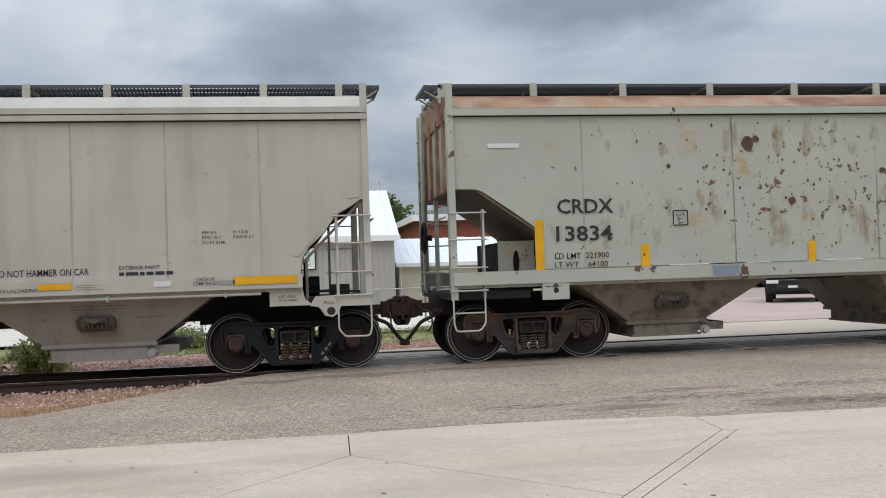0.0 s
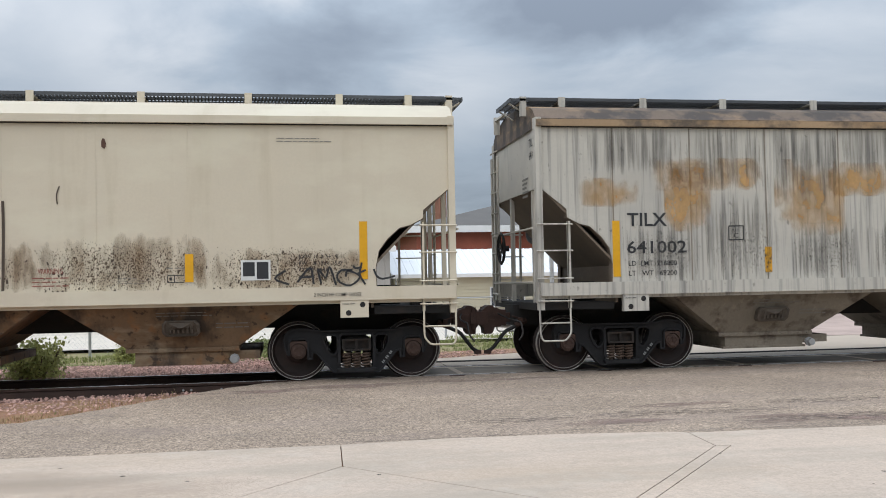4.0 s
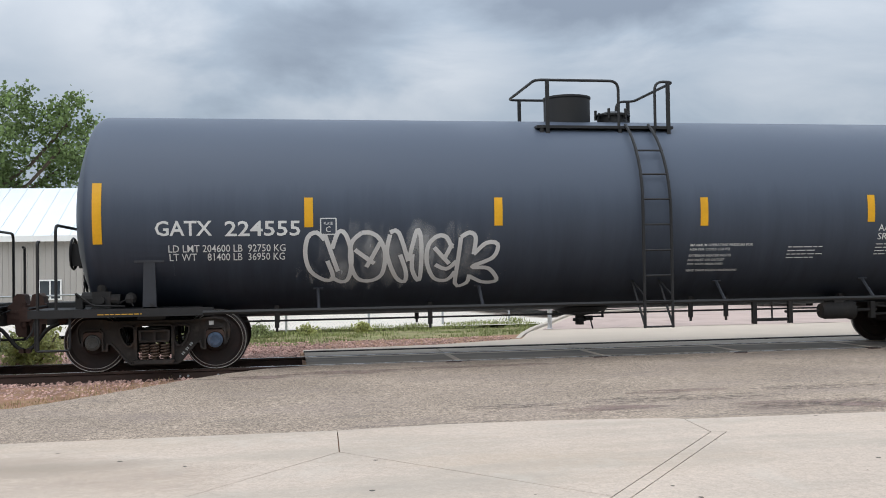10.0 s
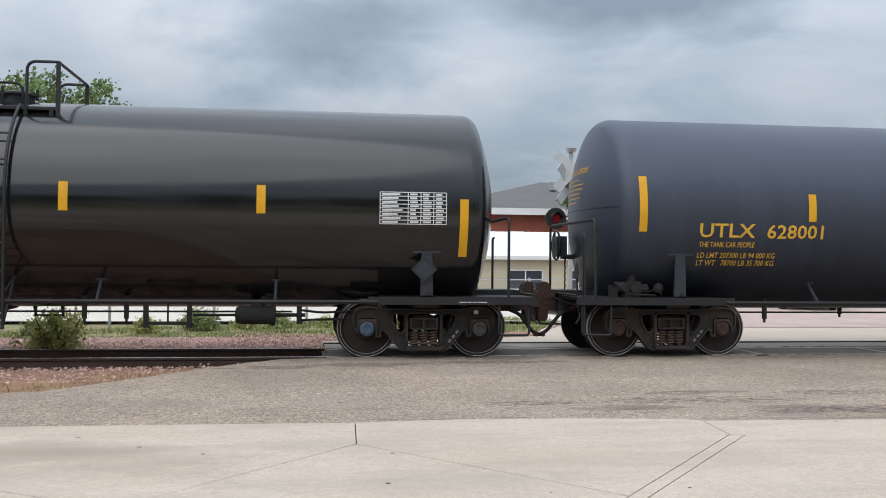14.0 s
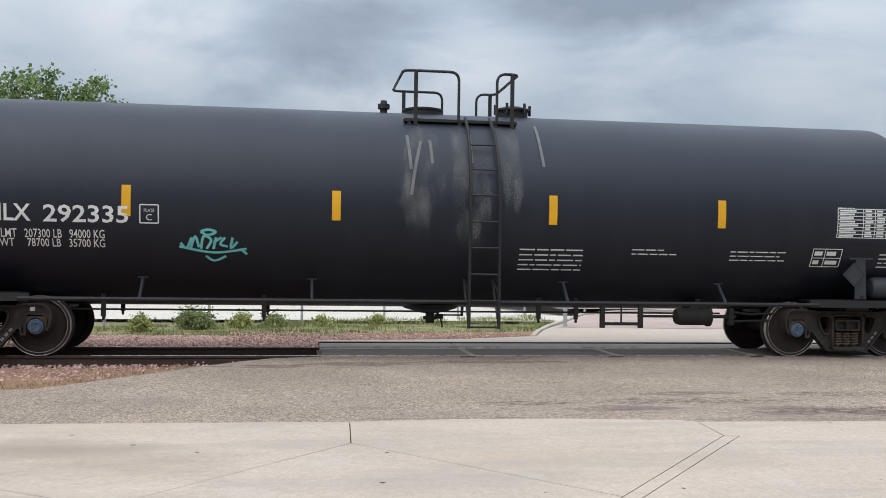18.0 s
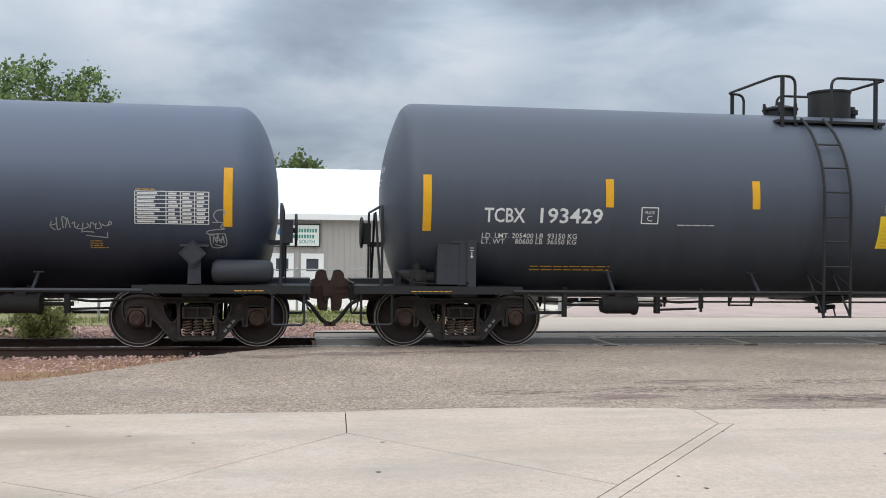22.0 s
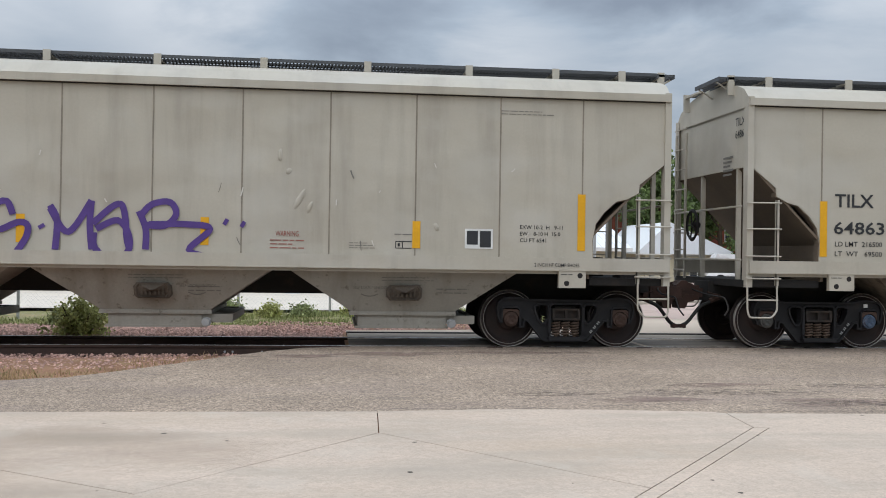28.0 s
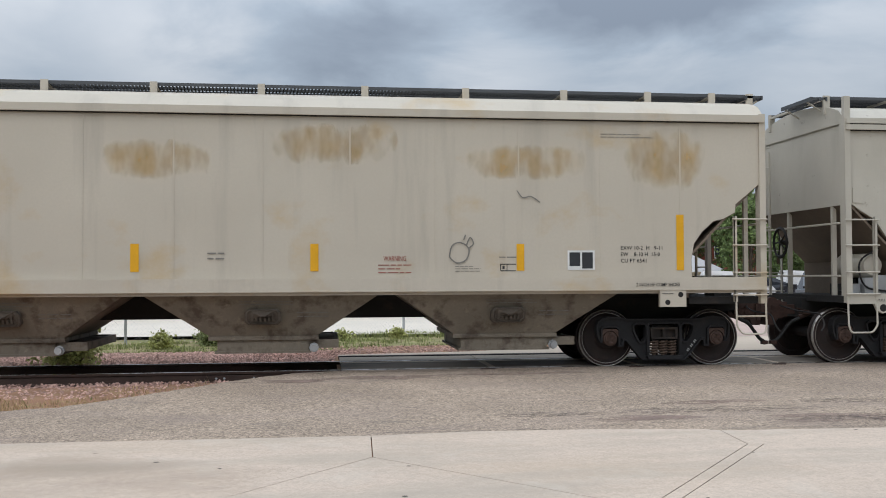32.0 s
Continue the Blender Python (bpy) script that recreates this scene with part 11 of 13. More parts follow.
for k in range(300):
    x, z = rs.gauss((-4.6, -3.3, -1.2, 0.2, 2.2, 4.4, 6.4)[k % 7], 0.75), 1.46 + 0.62 * rs.random() ** 1.7
    w = 0.010 + 0.022 * rs.random() ** 2
    f3.stroke([[(x, z), (x + w * rs.uniform(-1, 1), z - w * rs.uniform(0.8, 2.5))]], w, grime_spot, 'grime_spot', 'dark grime spatter')
f3.stroke([[(0.52, 3.69), (0.49, 2.75), (0.53, 2.30), (0.57, 1.51)], [(0.85, 3.61), (0.86, 2.70), (0.87, 1.90), (0.81, 1.51)], [(0.76, 3.66), (0.78, 3.04)], [(-0.73, 3.82), (-0.74, 3.43), (-0.76, 2.75)], [(3.18, 2.75), (3.19, 2.28), (3.18, 1.47)], [(2.13, 2.03), (2.10, 1.72), (2.07, 1.46)], [(-0.12, 2.14), (-0.04, 1.91)]], 0.040, grime_spot, 'grime_streak', 'dark rusty streak')
f3.stroke([[(1.13, 2.50), (1.13, 2.15)], [(0.91, 3.67), (0.91, 2.98)], [(0.44, 3.69), (0.43, 2.47)], [(1.71, 2.38), (1.72, 2.21)], [(1.51, 2.24), (1.53, 1.92)], [(1.81, 2.21), (1.81, 2.01)], [(2.34, 2.12), (2.44, 1.77)], [(3.06, 3.75), (3.02, 3.48)], [(3.92, 2.70), (3.91, 2.84), (3.95, 2.96)], [(-0.70, 2.25), (-0.70, 1.53)], [(-0.53, 2.06), (-0.12, 2.02)]], 0.018, grime_spot, 'grime_streak', 'thin dark streak')
for x, z in [(1.97, 3.66), (4.56, 3.58), (-0.64, 3.65), (3.03, 3.6), (-0.09, 2.07), (-0.22, 2.61)]:
    f3.blob(x, z, 0.07, 0.15, roof_spot, 'rust_mark', 'rust-brown mark', rs, 0.003)
for x0, x1, z0, z1 in ((2.33, 2.89, 2.30, 3.86), (0.66, 1.06, 1.5, 3.85), (0.36, 0.62, 1.5, 3.8), (-0.8, -0.6, 1.5, 3.8)):
    side_c.patch(x0, x1, z0, z1, drip_film, 'drip_stain', 'brown drip stain', more=0.004)
f16 = mark_rib_hopper(hop16, '648631', 'LD LMT  216500', 'LT  WT   69500')
sign_tag(f16, 6.69, 1.55, 0.72)
side16 = Face(hop16, 1.57)
side16.stroke([[(-6.79, 1.80), (-6.59, 1.90), (-6.65, 1.68), (-6.50, 1.61)], [(-6.50, 1.72), (-6.44, 1.84), (-6.36, 1.68)], [(-6.32, 1.66), (-6.27, 1.81), (-6.18, 1.68), (-6.11, 1.84)], [(-6.05, 1.68), (-6.00, 1.84), (-5.91, 1.60)], [(-5.87, 1.84), (-5.82, 1.69), (-5.71, 1.86)]], 0.024, black_mark, label='black pen tag')
side16.stroke([[(-4.58, 3.00), (-4.57, 2.79)], [(-4.62, 2.89), (-4.53, 2.88)]], 0.047, black_mark, label='black paint mark')
f17 = mark_rib_hopper(hop17, '66155', 'LD LMT  214800', 'LT  WT   71200')
sign_tag(f17, -7.3, 1.49, 0.72)
side17 = Face(hop17, 1.57)


def add_dent(car, x, z, w, h, lean, mat, rg):
    """A shallow crumple pushed out of the side sheet."""
    bm = B()
    rows = []
    for k, rise in ((1.0, -0.004), (0.72, 0.016), (0.40, 0.020)):
        row = []
        for i in range(12):
            a, q = math.tau * i / 12, rg.uniform(0.85, 1.15)
            u, v = w / 2 * k * q * math.cos(a), h / 2 * k * q * math.sin(a)
            row.append(bm.verts.new((x + u + lean * v, -1.556 - rise, z + v)))
        rows.append(row)
    tip = bm.verts.new((x, -1.578, z))
    for p, q in zip(rows, rows[1:]):
        for i in range(12):
            bm.faces.new((p[i], p[(i + 1) % 12], q[(i + 1) % 12], q[i]))
    for i in range(12):
        bm.faces.new((rows[-1][i], rows[-1][(i + 1) % 12], tip))
    part("dent", bm, mat, car, "shallow dent pushed out of the sheet", smooth=1.2)


rs = random.Random(17)
for x, z, w, h, lean in ((3.70, 2.90, 0.08, 0.22, 0.0), (3.83, 2.67, 0.09, 0.12, 0.2), (4.00, 2.26, 0.12, 0.34, 0.5), (4.15, 2.14, 0.08, 0.20, 0.4), (6.05, 1.88, 0.09, 0.14, -0.3)):
    add_dent(hop17, x, z, w, h, lean, hopper_tan, rs)
for x in (2.23, 4.82):
    low17 = Slope(hop17, 1.24)
    low17.text(x, 0.92, 0.045, 'SELF LOCK / UNLOCK', faded_mark, 0.54)
    low17.stroke([[(x + 0.12, 0.84), (x + 0.20, 0.81), (x + 0.30, 0.81), (x + 0.38, 0.84)]], 0.016, faded_mark, 'arrow', 'small curved arrow')
side17.stroke([[(-1.72, 2.02), (-1.97, 2.04), (-2.21, 1.83), (-2.23, 1.58), (-2.08, 1.37), (-1.79, 1.31), (-1.58, 1.42), (-1.55, 1.75), (-2.13, 1.77)], [(-1.47, 1.92), (-1.38, 1.38)], [(-1.64, 2.00), (-1.26, 2.16), (-0.93, 2.02), (-1.09, 1.85), (-1.47, 1.80)], [(-1.42, 1.76), (-1.09, 1.79), (-0.91, 1.72), (-1.04, 1.47), (-1.33, 1.34)], [(-0.93, 2.02), (-0.75, 1.43), (-0.65, 1.41), (-0.59, 1.77), (-0.49, 2.11)], [(-0.49, 2.11), (-0.50, 1.73), (-0.48, 1.32)], [(-0.08, 1.95), (-0.17, 2.14), (-0.34, 2.07), (-0.46, 1.82), (-0.29, 1.72), (0.00, 1.84), (0.13, 1.78), (0.08, 1.57), (-0.14, 1.31), (-0.37, 1.44)]], 0.094, purple_paint, label='large purple spray-painted tag')
side17.stroke([[(0.43, 2.09), (0.53, 1.88), (0.51, 1.45)], [(0.43, 2.05), (0.69, 1.71), (1.01, 2.17)], [(1.01, 2.17), (0.99, 1.84), (1.02, 1.46)], [(1.03, 1.84), (1.42, 2.13), (1.52, 1.59), (1.56, 1.46)], [(1.08, 1.76), (1.38, 1.89), (1.54, 1.68), (1.52, 1.42), (1.26, 1.33), (1.06, 1.50), (1.05, 1.71)], [(1.68, 2.03), (1.78, 1.77), (1.78, 1.47)], [(1.69, 1.94), (1.86, 2.13), (2.12, 2.17), (2.21, 1.99), (2.04, 1.82), (1.73, 1.84)], [(1.82, 1.84), (2.35, 1.85), (2.70, 1.79), (2.40, 1.48), (2.62, 1.39)]], 0.094, purple_paint, label='large purple spray-painted tag')
side17.stroke([[(0.30, 1.81), (0.33, 1.76)], [(2.90, 1.91), (2.95, 1.88)], [(3.15, 1.88), (3.20, 1.85)], [(-2.41, 1.78), (-2.37, 1.75)]], 0.094, purple_paint, label='purple spray dot')
mark_rib_hopper(hop19, '', '', '', False)
side19 = Face(hop19, 1.57)
side19.stroke([[(4.65, 1.76), (4.69, 1.93), (4.82, 1.98), (4.95, 1.89), (4.91, 1.72), (4.76, 1.67), (4.65, 1.76)], [(4.91, 1.93), (4.97, 2.06), (5.02, 1.96), (4.94, 1.89)], [(4.87, 2.02), (4.90, 2.10)]], 0.021, faded_mark, label='small black doodle')
side19.stroke([[(5.70, 2.78), (5.79, 2.67), (5.92, 2.69), (6.06, 2.60)]], 0.019, faded_mark, label='pen line')
side19.bars(1.06, 1.41, 1.73, 1.89, 2, faded_mark, seed=402)
for car in (tank12, tank13):
    bm = B()
    box(bm, -7.20, -6.74, -1.44, -1.10, 1.0, 1.62)
    eb = part("equipment_box", bm, grey_steel, car, "grey steel box beside the bolster", bevel=0.05)
    bm = B()
    box(bm, -6.86, -6.58, -1.47, -1.20, 1.70, 1.73)
    box(bm, -6.74, -6.60, -1.47, -1.43, 0.97, 1.70)
    part("box_flange", bm, grey_steel, eb, "upright flange of the bolster", bevel=0.006)
    bm = B()
    for k in range(3):
        for q in range(3):
            cyl(bm, (-7.08 + 0.11 * k, -1.44, 1.14 + 0.17 * q), (-7.08 + 0.11 * k, -1.448, 1.14 + 0.17 * q), 0.012, 6)
    part("bolt_head", bm, black_steel, eb)
    Face(car, 1.47, lift=0.004).bars(-6.70, -6.64, 1.52, 1.60, 2, white_mark, seed=3)
    Face(car, 1.47, lift=0.004).stroke([[(-6.67, 1.50), (-6.67, 1.42)], [(-6.69, 1.44), (-6.67, 1.41), (-6.65, 1.44)]], 0.014, white_mark, 'arrow', 'white painted arrow', smooth=False)
add_placard(tank12, 6.85, -1.5, 1.31, 0.2, placard_red, '1987')
add_placard(tank13, 6.89, -1.5, 1.32, 0.2, placard_red, '1987')
add_placard(tankW, 5.32, -1.45, 1.32, 0.2, placard_yellow, '2015')
add_placard(tank5, 6.65, -1.5, 1.37, 0.2, grey_steel, None)
add_placard(tank6, 6.87, -1.5, 1.38, 0.2, grey_steel, None)
add_placard(tank7, 6.58, -1.5, 1.4, 0.2, grey_steel, None)
add_placard(tank8, 6.65, -1.5, 1.33, 0.2, grey_steel, None)
add_placard(tank9, 6.75, -1.5, 1.39, 0.2, grey_steel, None)
add_placard(tank10, 6.74, -1.5, 1.46, 0.2, grey_steel, None)
add_placard(tank11, 6.76, -1.5, 1.39, 0.2, grey_steel, None)
add_placard(tank14, 6.75, -1.5, 1.44, 0.2, grey_steel, None)


# stencils on the end decks
for car, tone, xs in ((tank10, amber_mark, (-7.7, 7.35)), (tank14, amber_mark, (-7.7, 7.35)), (tank9, white_mark, (-7.6, 7.3)), (tank12, amber_mark, (-7.6, 7.3)), (tank13, amber_mark, (-7.6, 7.3)), (tank6, amber_mark, (-7.7, 7.4)), (tank11, white_mark, (-7.7, 7.4))):
    for k, x in enumerate(xs):
        Face(car, 1.47).bars(x, x + 0.62, 0.885, 0.935, 1, tone, seed=900 + k)

face7.stroke([[(1.26, 3.35), (1.33, 3.23), (1.42, 3.25), (1.40, 3.38)], [(1.45, 3.38), (1.55, 3.35), (1.49, 3.25)], [(1.23, 2.96), (1.61, 3.09)], [(1.42, 3.11), (1.49, 2.90), (1.58, 3.06), (1.68, 2.93)], [(1.01, 2.77), (1.08, 2.61)], [(1.74, 2.90), (1.77, 2.64), (1.61, 2.38)], [(1.45, 2.74), (1.43, 2.58), (1.54, 2.54), (1.54, 2.74)], [(1.33, 2.54), (1.36, 2.74)]], 0.018, white_mark, label='spray-painted graffiti tag', more=0.004)
face7.stroke([[(-6.98, 1.78), (-6.91, 1.95), (-6.88, 1.79), (-6.82, 1.96), (-6.79, 1.80), (-6.73, 1.94), (-6.70, 1.79), (-6.65, 1.86)], [(-6.92, 1.82), (-6.80, 1.90), (-6.63, 1.77)], [(-6.92, 1.70), (-6.65, 1.71)], [(-4.97, 1.96), (-4.91, 1.86)], [(-4.99, 1.72), (-4.85, 1.73), (-4.91, 1.85), (-4.80, 1.89)], [(-4.57, 1.74), (-4.59, 1.65), (-4.64, 1.58), (-4.70, 1.55), (-4.76, 1.58), (-4.80, 1.65), (-4.81, 1.75), (-4.79, 1.85), (-4.75, 1.92), (-4.69, 1.94), (-4.63, 1.92), (-4.59, 1.84), (-4.57, 1.74)], [(-4.93, 1.66), (-4.80, 1.70)], [(-4.64, 1.83), (-4.72, 1.81), (-4.68, 1.76), (-4.72, 1.73)], [(-4.71, 1.70), (-4.65, 1.65)]], 0.013, grey_mark, label='spray-painted graffiti tag', more=0.0000)
face7.stroke([[(-5.45, 1.95), (-5.36, 1.98), (-5.29, 1.90), (-5.41, 1.89), (-5.26, 1.95)]], 0.013, grey_mark, label='spray-painted graffiti tag', more=0.0000)
face7.stroke([[(-6.52, 1.47), (-6.41, 1.55), (-6.27, 1.55)], [(-6.42, 1.60), (-6.36, 1.44), (-6.24, 1.37)], [(-6.18, 1.43), (-6.10, 1.48), (-6.07, 1.41), (-6.14, 1.37), (-6.18, 1.42), (-6.14, 1.49)], [(-6.02, 1.60), (-5.97, 1.48), (-5.92, 1.60), (-5.88, 1.47), (-5.81, 1.60)], [(-5.80, 1.39), (-5.71, 1.53), (-5.69, 1.39)], [(-5.76, 1.45), (-5.68, 1.45)], [(-5.62, 1.48), (-5.51, 1.51), (-5.55, 1.54), (-5.62, 1.48), (-5.58, 1.40), (-5.49, 1.42)], [(-5.42, 1.51), (-5.33, 1.38)], [(-5.32, 1.51), (-5.42, 1.38)], [(-5.26, 1.38), (-5.24, 1.54)], [(-5.29, 1.55), (-5.18, 1.58), (-5.14, 1.53), (-5.23, 1.47), (-5.13, 1.37)]], 0.021, white_mark, label='spray-painted graffiti tag', more=0.0000)
face7.stroke([[(-5.11, 1.50), (-5.10, 1.39), (-5.02, 1.39)], [(-5.04, 1.37), (-4.95, 1.53), (-4.91, 1.37)], [(-5.00, 1.44), (-4.91, 1.43)], [(-4.86, 1.51), (-4.85, 1.38)], [(-4.72, 1.51), (-4.84, 1.44), (-4.64, 1.31)], [(-5.82, 1.34), (-5.68, 1.34)], [(-5.07, 1.34), (-4.91, 1.33)]], 0.021, white_mark, label='spray-painted graffiti tag', more=0.0000)
face7.stroke([[(-4.51, 1.34), (-4.40, 1.39)], [(-4.38, 1.44), (-4.26, 1.45), (-4.39, 1.24)], [(-4.19, 1.45), (-4.28, 1.24), (-4.16, 1.24)], [(-4.23, 1.34), (-4.15, 1.34)], [(-4.10, 1.23), (-4.03, 1.44), (-4.10, 1.45)], [(-3.94, 1.44), (-3.85, 1.23)], [(-3.84, 1.44), (-3.92, 1.29), (-3.76, 1.22)], [(-3.74, 1.41), (-3.73, 1.22)], [(-3.66, 1.40), (-3.73, 1.31), (-3.63, 1.25)], [(-3.60, 1.43), (-3.42, 1.45)], [(-3.52, 1.43), (-3.53, 1.22)], [(-3.56, 1.33), (-3.45, 1.33)], [(-3.57, 1.21), (-3.41, 1.21)], [(-3.32, 1.49), (-3.27, 1.36), (-3.31, 1.23)], [(-4.19, 1.72), (-4.06, 1.64)], [(-4.11, 1.99), (-4.09, 1.85), (-4.05, 1.78)]], 0.021, grey_mark, label='spray-painted graffiti tag', more=0.0000)
face7.stroke([[(-4.22, 1.83), (-4.20, 1.83)], [(-3.85, 1.73), (-3.83, 1.73)], [(-3.77, 1.76), (-3.75, 1.76)], [(-3.84, 1.74), (-3.82, 1.82), (-3.74, 1.84), (-3.75, 1.76)]], 0.021, grey_mark, label='spray-painted graffiti tag', more=0.0000)
face7.stroke([[(-3.55, 2.01), (-3.61, 1.80)], [(-3.43, 1.97), (-3.59, 1.87), (-3.40, 1.69)], [(-3.41, 1.81), (-3.31, 2.00), (-3.27, 1.81)], [(-3.38, 1.88), (-3.28, 1.88)], [(-3.24, 1.81), (-3.20, 2.02), (-3.12, 1.82), (-3.06, 2.03)], [(-2.96, 2.00), (-3.05, 2.00), (-3.05, 1.82), (-2.94, 1.86)], [(-3.05, 1.91), (-2.96, 1.93)], [(-2.87, 1.82), (-2.85, 2.01), (-2.73, 2.06), (-2.66, 1.99), (-2.79, 1.92), (-2.55, 1.81)], [(-2.54, 1.84), (-2.51, 1.84)], [(-2.49, 1.84), (-2.46, 1.84)]], 0.042, white_mark, label='spray-painted graffiti tag', more=0.0000)
face7.stroke([[(-2.48, 2.01), (-2.44, 2.06), (-2.45, 1.92)], [(-2.32, 2.00), (-2.37, 2.04), (-2.38, 1.99), (-2.32, 1.99), (-2.31, 2.07), (-2.33, 1.92)], [(-2.27, 2.00), (-2.24, 2.00)], [(-2.26, 1.93), (-2.23, 1.93)]], 0.034, white_mark, label='spray-painted graffiti tag', more=0.0000)
face7.stroke([[(-2.69, 1.76), (-2.67, 1.57), (-2.36, 1.56)], [(-2.37, 1.76), (-2.34, 1.58)], [(-2.46, 1.83), (-2.42, 1.71)], [(-3.05, 1.42), (-3.04, 1.47), (-2.88, 1.47)], [(-2.95, 1.46), (-2.85, 1.34)], [(-2.86, 1.56), (-2.74, 1.32), (-2.68, 1.53)]], 0.018, grey_mark, label='spray-painted graffiti tag', more=0.0000)
face7.stroke([[(-2.13, 1.70), (-2.09, 1.56), (-1.76, 1.55), (-1.71, 1.62)], [(-2.04, 1.73), (-2.02, 1.57)], [(-1.95, 1.77), (-1.94, 1.57)], [(-1.86, 1.75), (-1.87, 1.57)], [(-1.77, 1.78), (-1.78, 1.57)], [(-2.67, 1.35), (-2.59, 1.23), (-2.53, 1.42)], [(-2.63, 1.30), (-2.47, 1.33)], [(-2.48, 1.39), (-2.40, 1.35)], [(-1.22, 1.25), (-1.13, 1.28)], [(-1.08, 1.19), (-0.93, 1.29)], [(-1.04, 1.31), (-0.88, 1.16)], [(-0.99, 1.33), (-0.96, 1.14)]], 0.045, green_paint, label='spray-painted graffiti tag', more=0.0000)
face7.stroke([[(-2.39, 1.46), (-2.35, 1.26)], [(-2.39, 1.46), (-2.26, 1.45)], [(-2.38, 1.36), (-2.27, 1.36)], [(-2.35, 1.26), (-2.24, 1.26)], [(-2.23, 1.45), (-2.15, 1.25), (-2.12, 1.45)], [(-2.06, 1.25), (-2.03, 1.45), (-1.93, 1.24)], [(-1.92, 1.45), (-1.89, 1.24), (-1.79, 1.31), (-1.84, 1.43), (-1.92, 1.45)], [(-1.75, 1.44), (-1.72, 1.24), (-1.59, 1.24)], [(-1.75, 1.44), (-1.63, 1.44)], [(-1.74, 1.34), (-1.65, 1.34)], [(-1.40, 1.49), (-1.55, 1.45), (-1.50, 1.38), (-1.31, 1.34), (-1.28, 1.27), (-1.47, 1.25)]], 0.055, green_paint, label='spray-painted graffiti tag', more=0.0000)
face7.stroke([[(-2.39, 1.46), (-2.35, 1.26)], [(-2.39, 1.46), (-2.26, 1.45)], [(-2.38, 1.36), (-2.27, 1.36)], [(-2.35, 1.26), (-2.24, 1.26)], [(-2.23, 1.45), (-2.15, 1.25), (-2.12, 1.45)], [(-2.06, 1.25), (-2.03, 1.45), (-1.93, 1.24)], [(-1.92, 1.45), (-1.89, 1.24), (-1.79, 1.31), (-1.84, 1.43), (-1.92, 1.45)], [(-1.75, 1.44), (-1.72, 1.24), (-1.59, 1.24)], [(-1.75, 1.44), (-1.63, 1.44)], [(-1.74, 1.34), (-1.65, 1.34)], [(-1.40, 1.49), (-1.55, 1.45), (-1.50, 1.38), (-1.31, 1.34), (-1.28, 1.27), (-1.47, 1.25)]], 0.016, white_mark, label='spray-painted graffiti tag', more=0.0060)
face7.stroke([[(-1.32, 1.95), (-1.16, 1.93)], [(-1.25, 1.93), (-1.05, 1.68)], [(-0.98, 1.77), (-1.04, 1.86), (-0.96, 1.94), (-0.84, 1.91), (-0.83, 1.76), (-0.94, 1.71)], [(-0.79, 1.69), (-0.79, 1.91), (-0.68, 1.74), (-0.60, 1.92), (-0.53, 1.72)], [(-0.51, 1.90), (-0.45, 1.50)], [(-0.27, 1.72), (-0.45, 1.65), (-0.21, 1.53)], [(-0.83, 2.02), (-0.79, 2.02)], [(-0.68, 2.02), (-0.64, 2.02)], [(-1.31, 1.69), (-1.20, 1.69)], [(-1.27, 1.65), (-1.18, 1.66)]], 0.038, white_mark, label='spray-painted graffiti tag', more=0.0000)
face7.stroke([[(-0.64, 1.51), (-0.67, 1.43), (-0.77, 1.38), (-0.92, 1.37), (-1.07, 1.39), (-1.19, 1.45), (-1.24, 1.52), (-1.21, 1.59), (-1.10, 1.64), (-0.96, 1.66), (-0.80, 1.64), (-0.69, 1.58), (-0.64, 1.51)], [(-1.04, 1.42), (-1.04, 1.59), (-0.95, 1.59), (-1.02, 1.52), (-0.89, 1.44)], [(-0.78, 1.58), (-0.87, 1.57), (-0.79, 1.49), (-0.88, 1.44)], [(-0.72, 1.58), (-0.72, 1.42)], [(-0.57, 1.58), (-0.71, 1.49), (-0.53, 1.41)], [(-0.83, 1.36), (-0.72, 1.33), (-0.68, 1.38), (-0.78, 1.42), (-0.76, 1.23)], [(-0.16, 1.59), (-0.37, 1.59), (-0.41, 1.50), (-0.23, 1.42), (-0.08, 1.46), (-0.03, 1.38), (-0.22, 1.22), (-0.52, 1.36)]], 0.022, white_mark, label='spray-painted graffiti tag', more=0.0000)
face7.stroke([[(-0.11, 1.51), (0.00, 1.53)], [(-0.10, 1.37), (0.06, 1.31), (0.20, 1.15)]], 0.022, white_mark, label='spray-painted graffiti tag', more=0.0000)
face7.stroke([[(1.39, 2.04), (1.46, 1.95)], [(1.51, 1.90), (1.48, 2.07), (1.58, 2.09), (1.53, 2.00), (1.63, 1.95), (1.52, 1.90)], [(1.69, 1.93), (1.66, 2.09), (1.75, 2.10), (1.69, 2.02), (1.81, 1.93)], [(1.86, 2.03), (1.91, 2.08), (1.95, 2.03), (1.90, 1.96), (1.86, 2.03)], [(2.01, 2.01), (2.10, 2.05), (2.06, 2.10), (2.01, 2.05), (2.04, 1.96), (2.12, 1.98)], [(2.17, 2.22), (2.22, 1.96)], [(2.33, 2.18), (2.21, 2.08), (2.44, 1.95)], [(2.52, 2.13), (2.49, 2.02)], [(2.63, 2.14), (2.55, 2.00)]], 0.030, white_mark, label='spray-painted graffiti tag', more=0.0000)
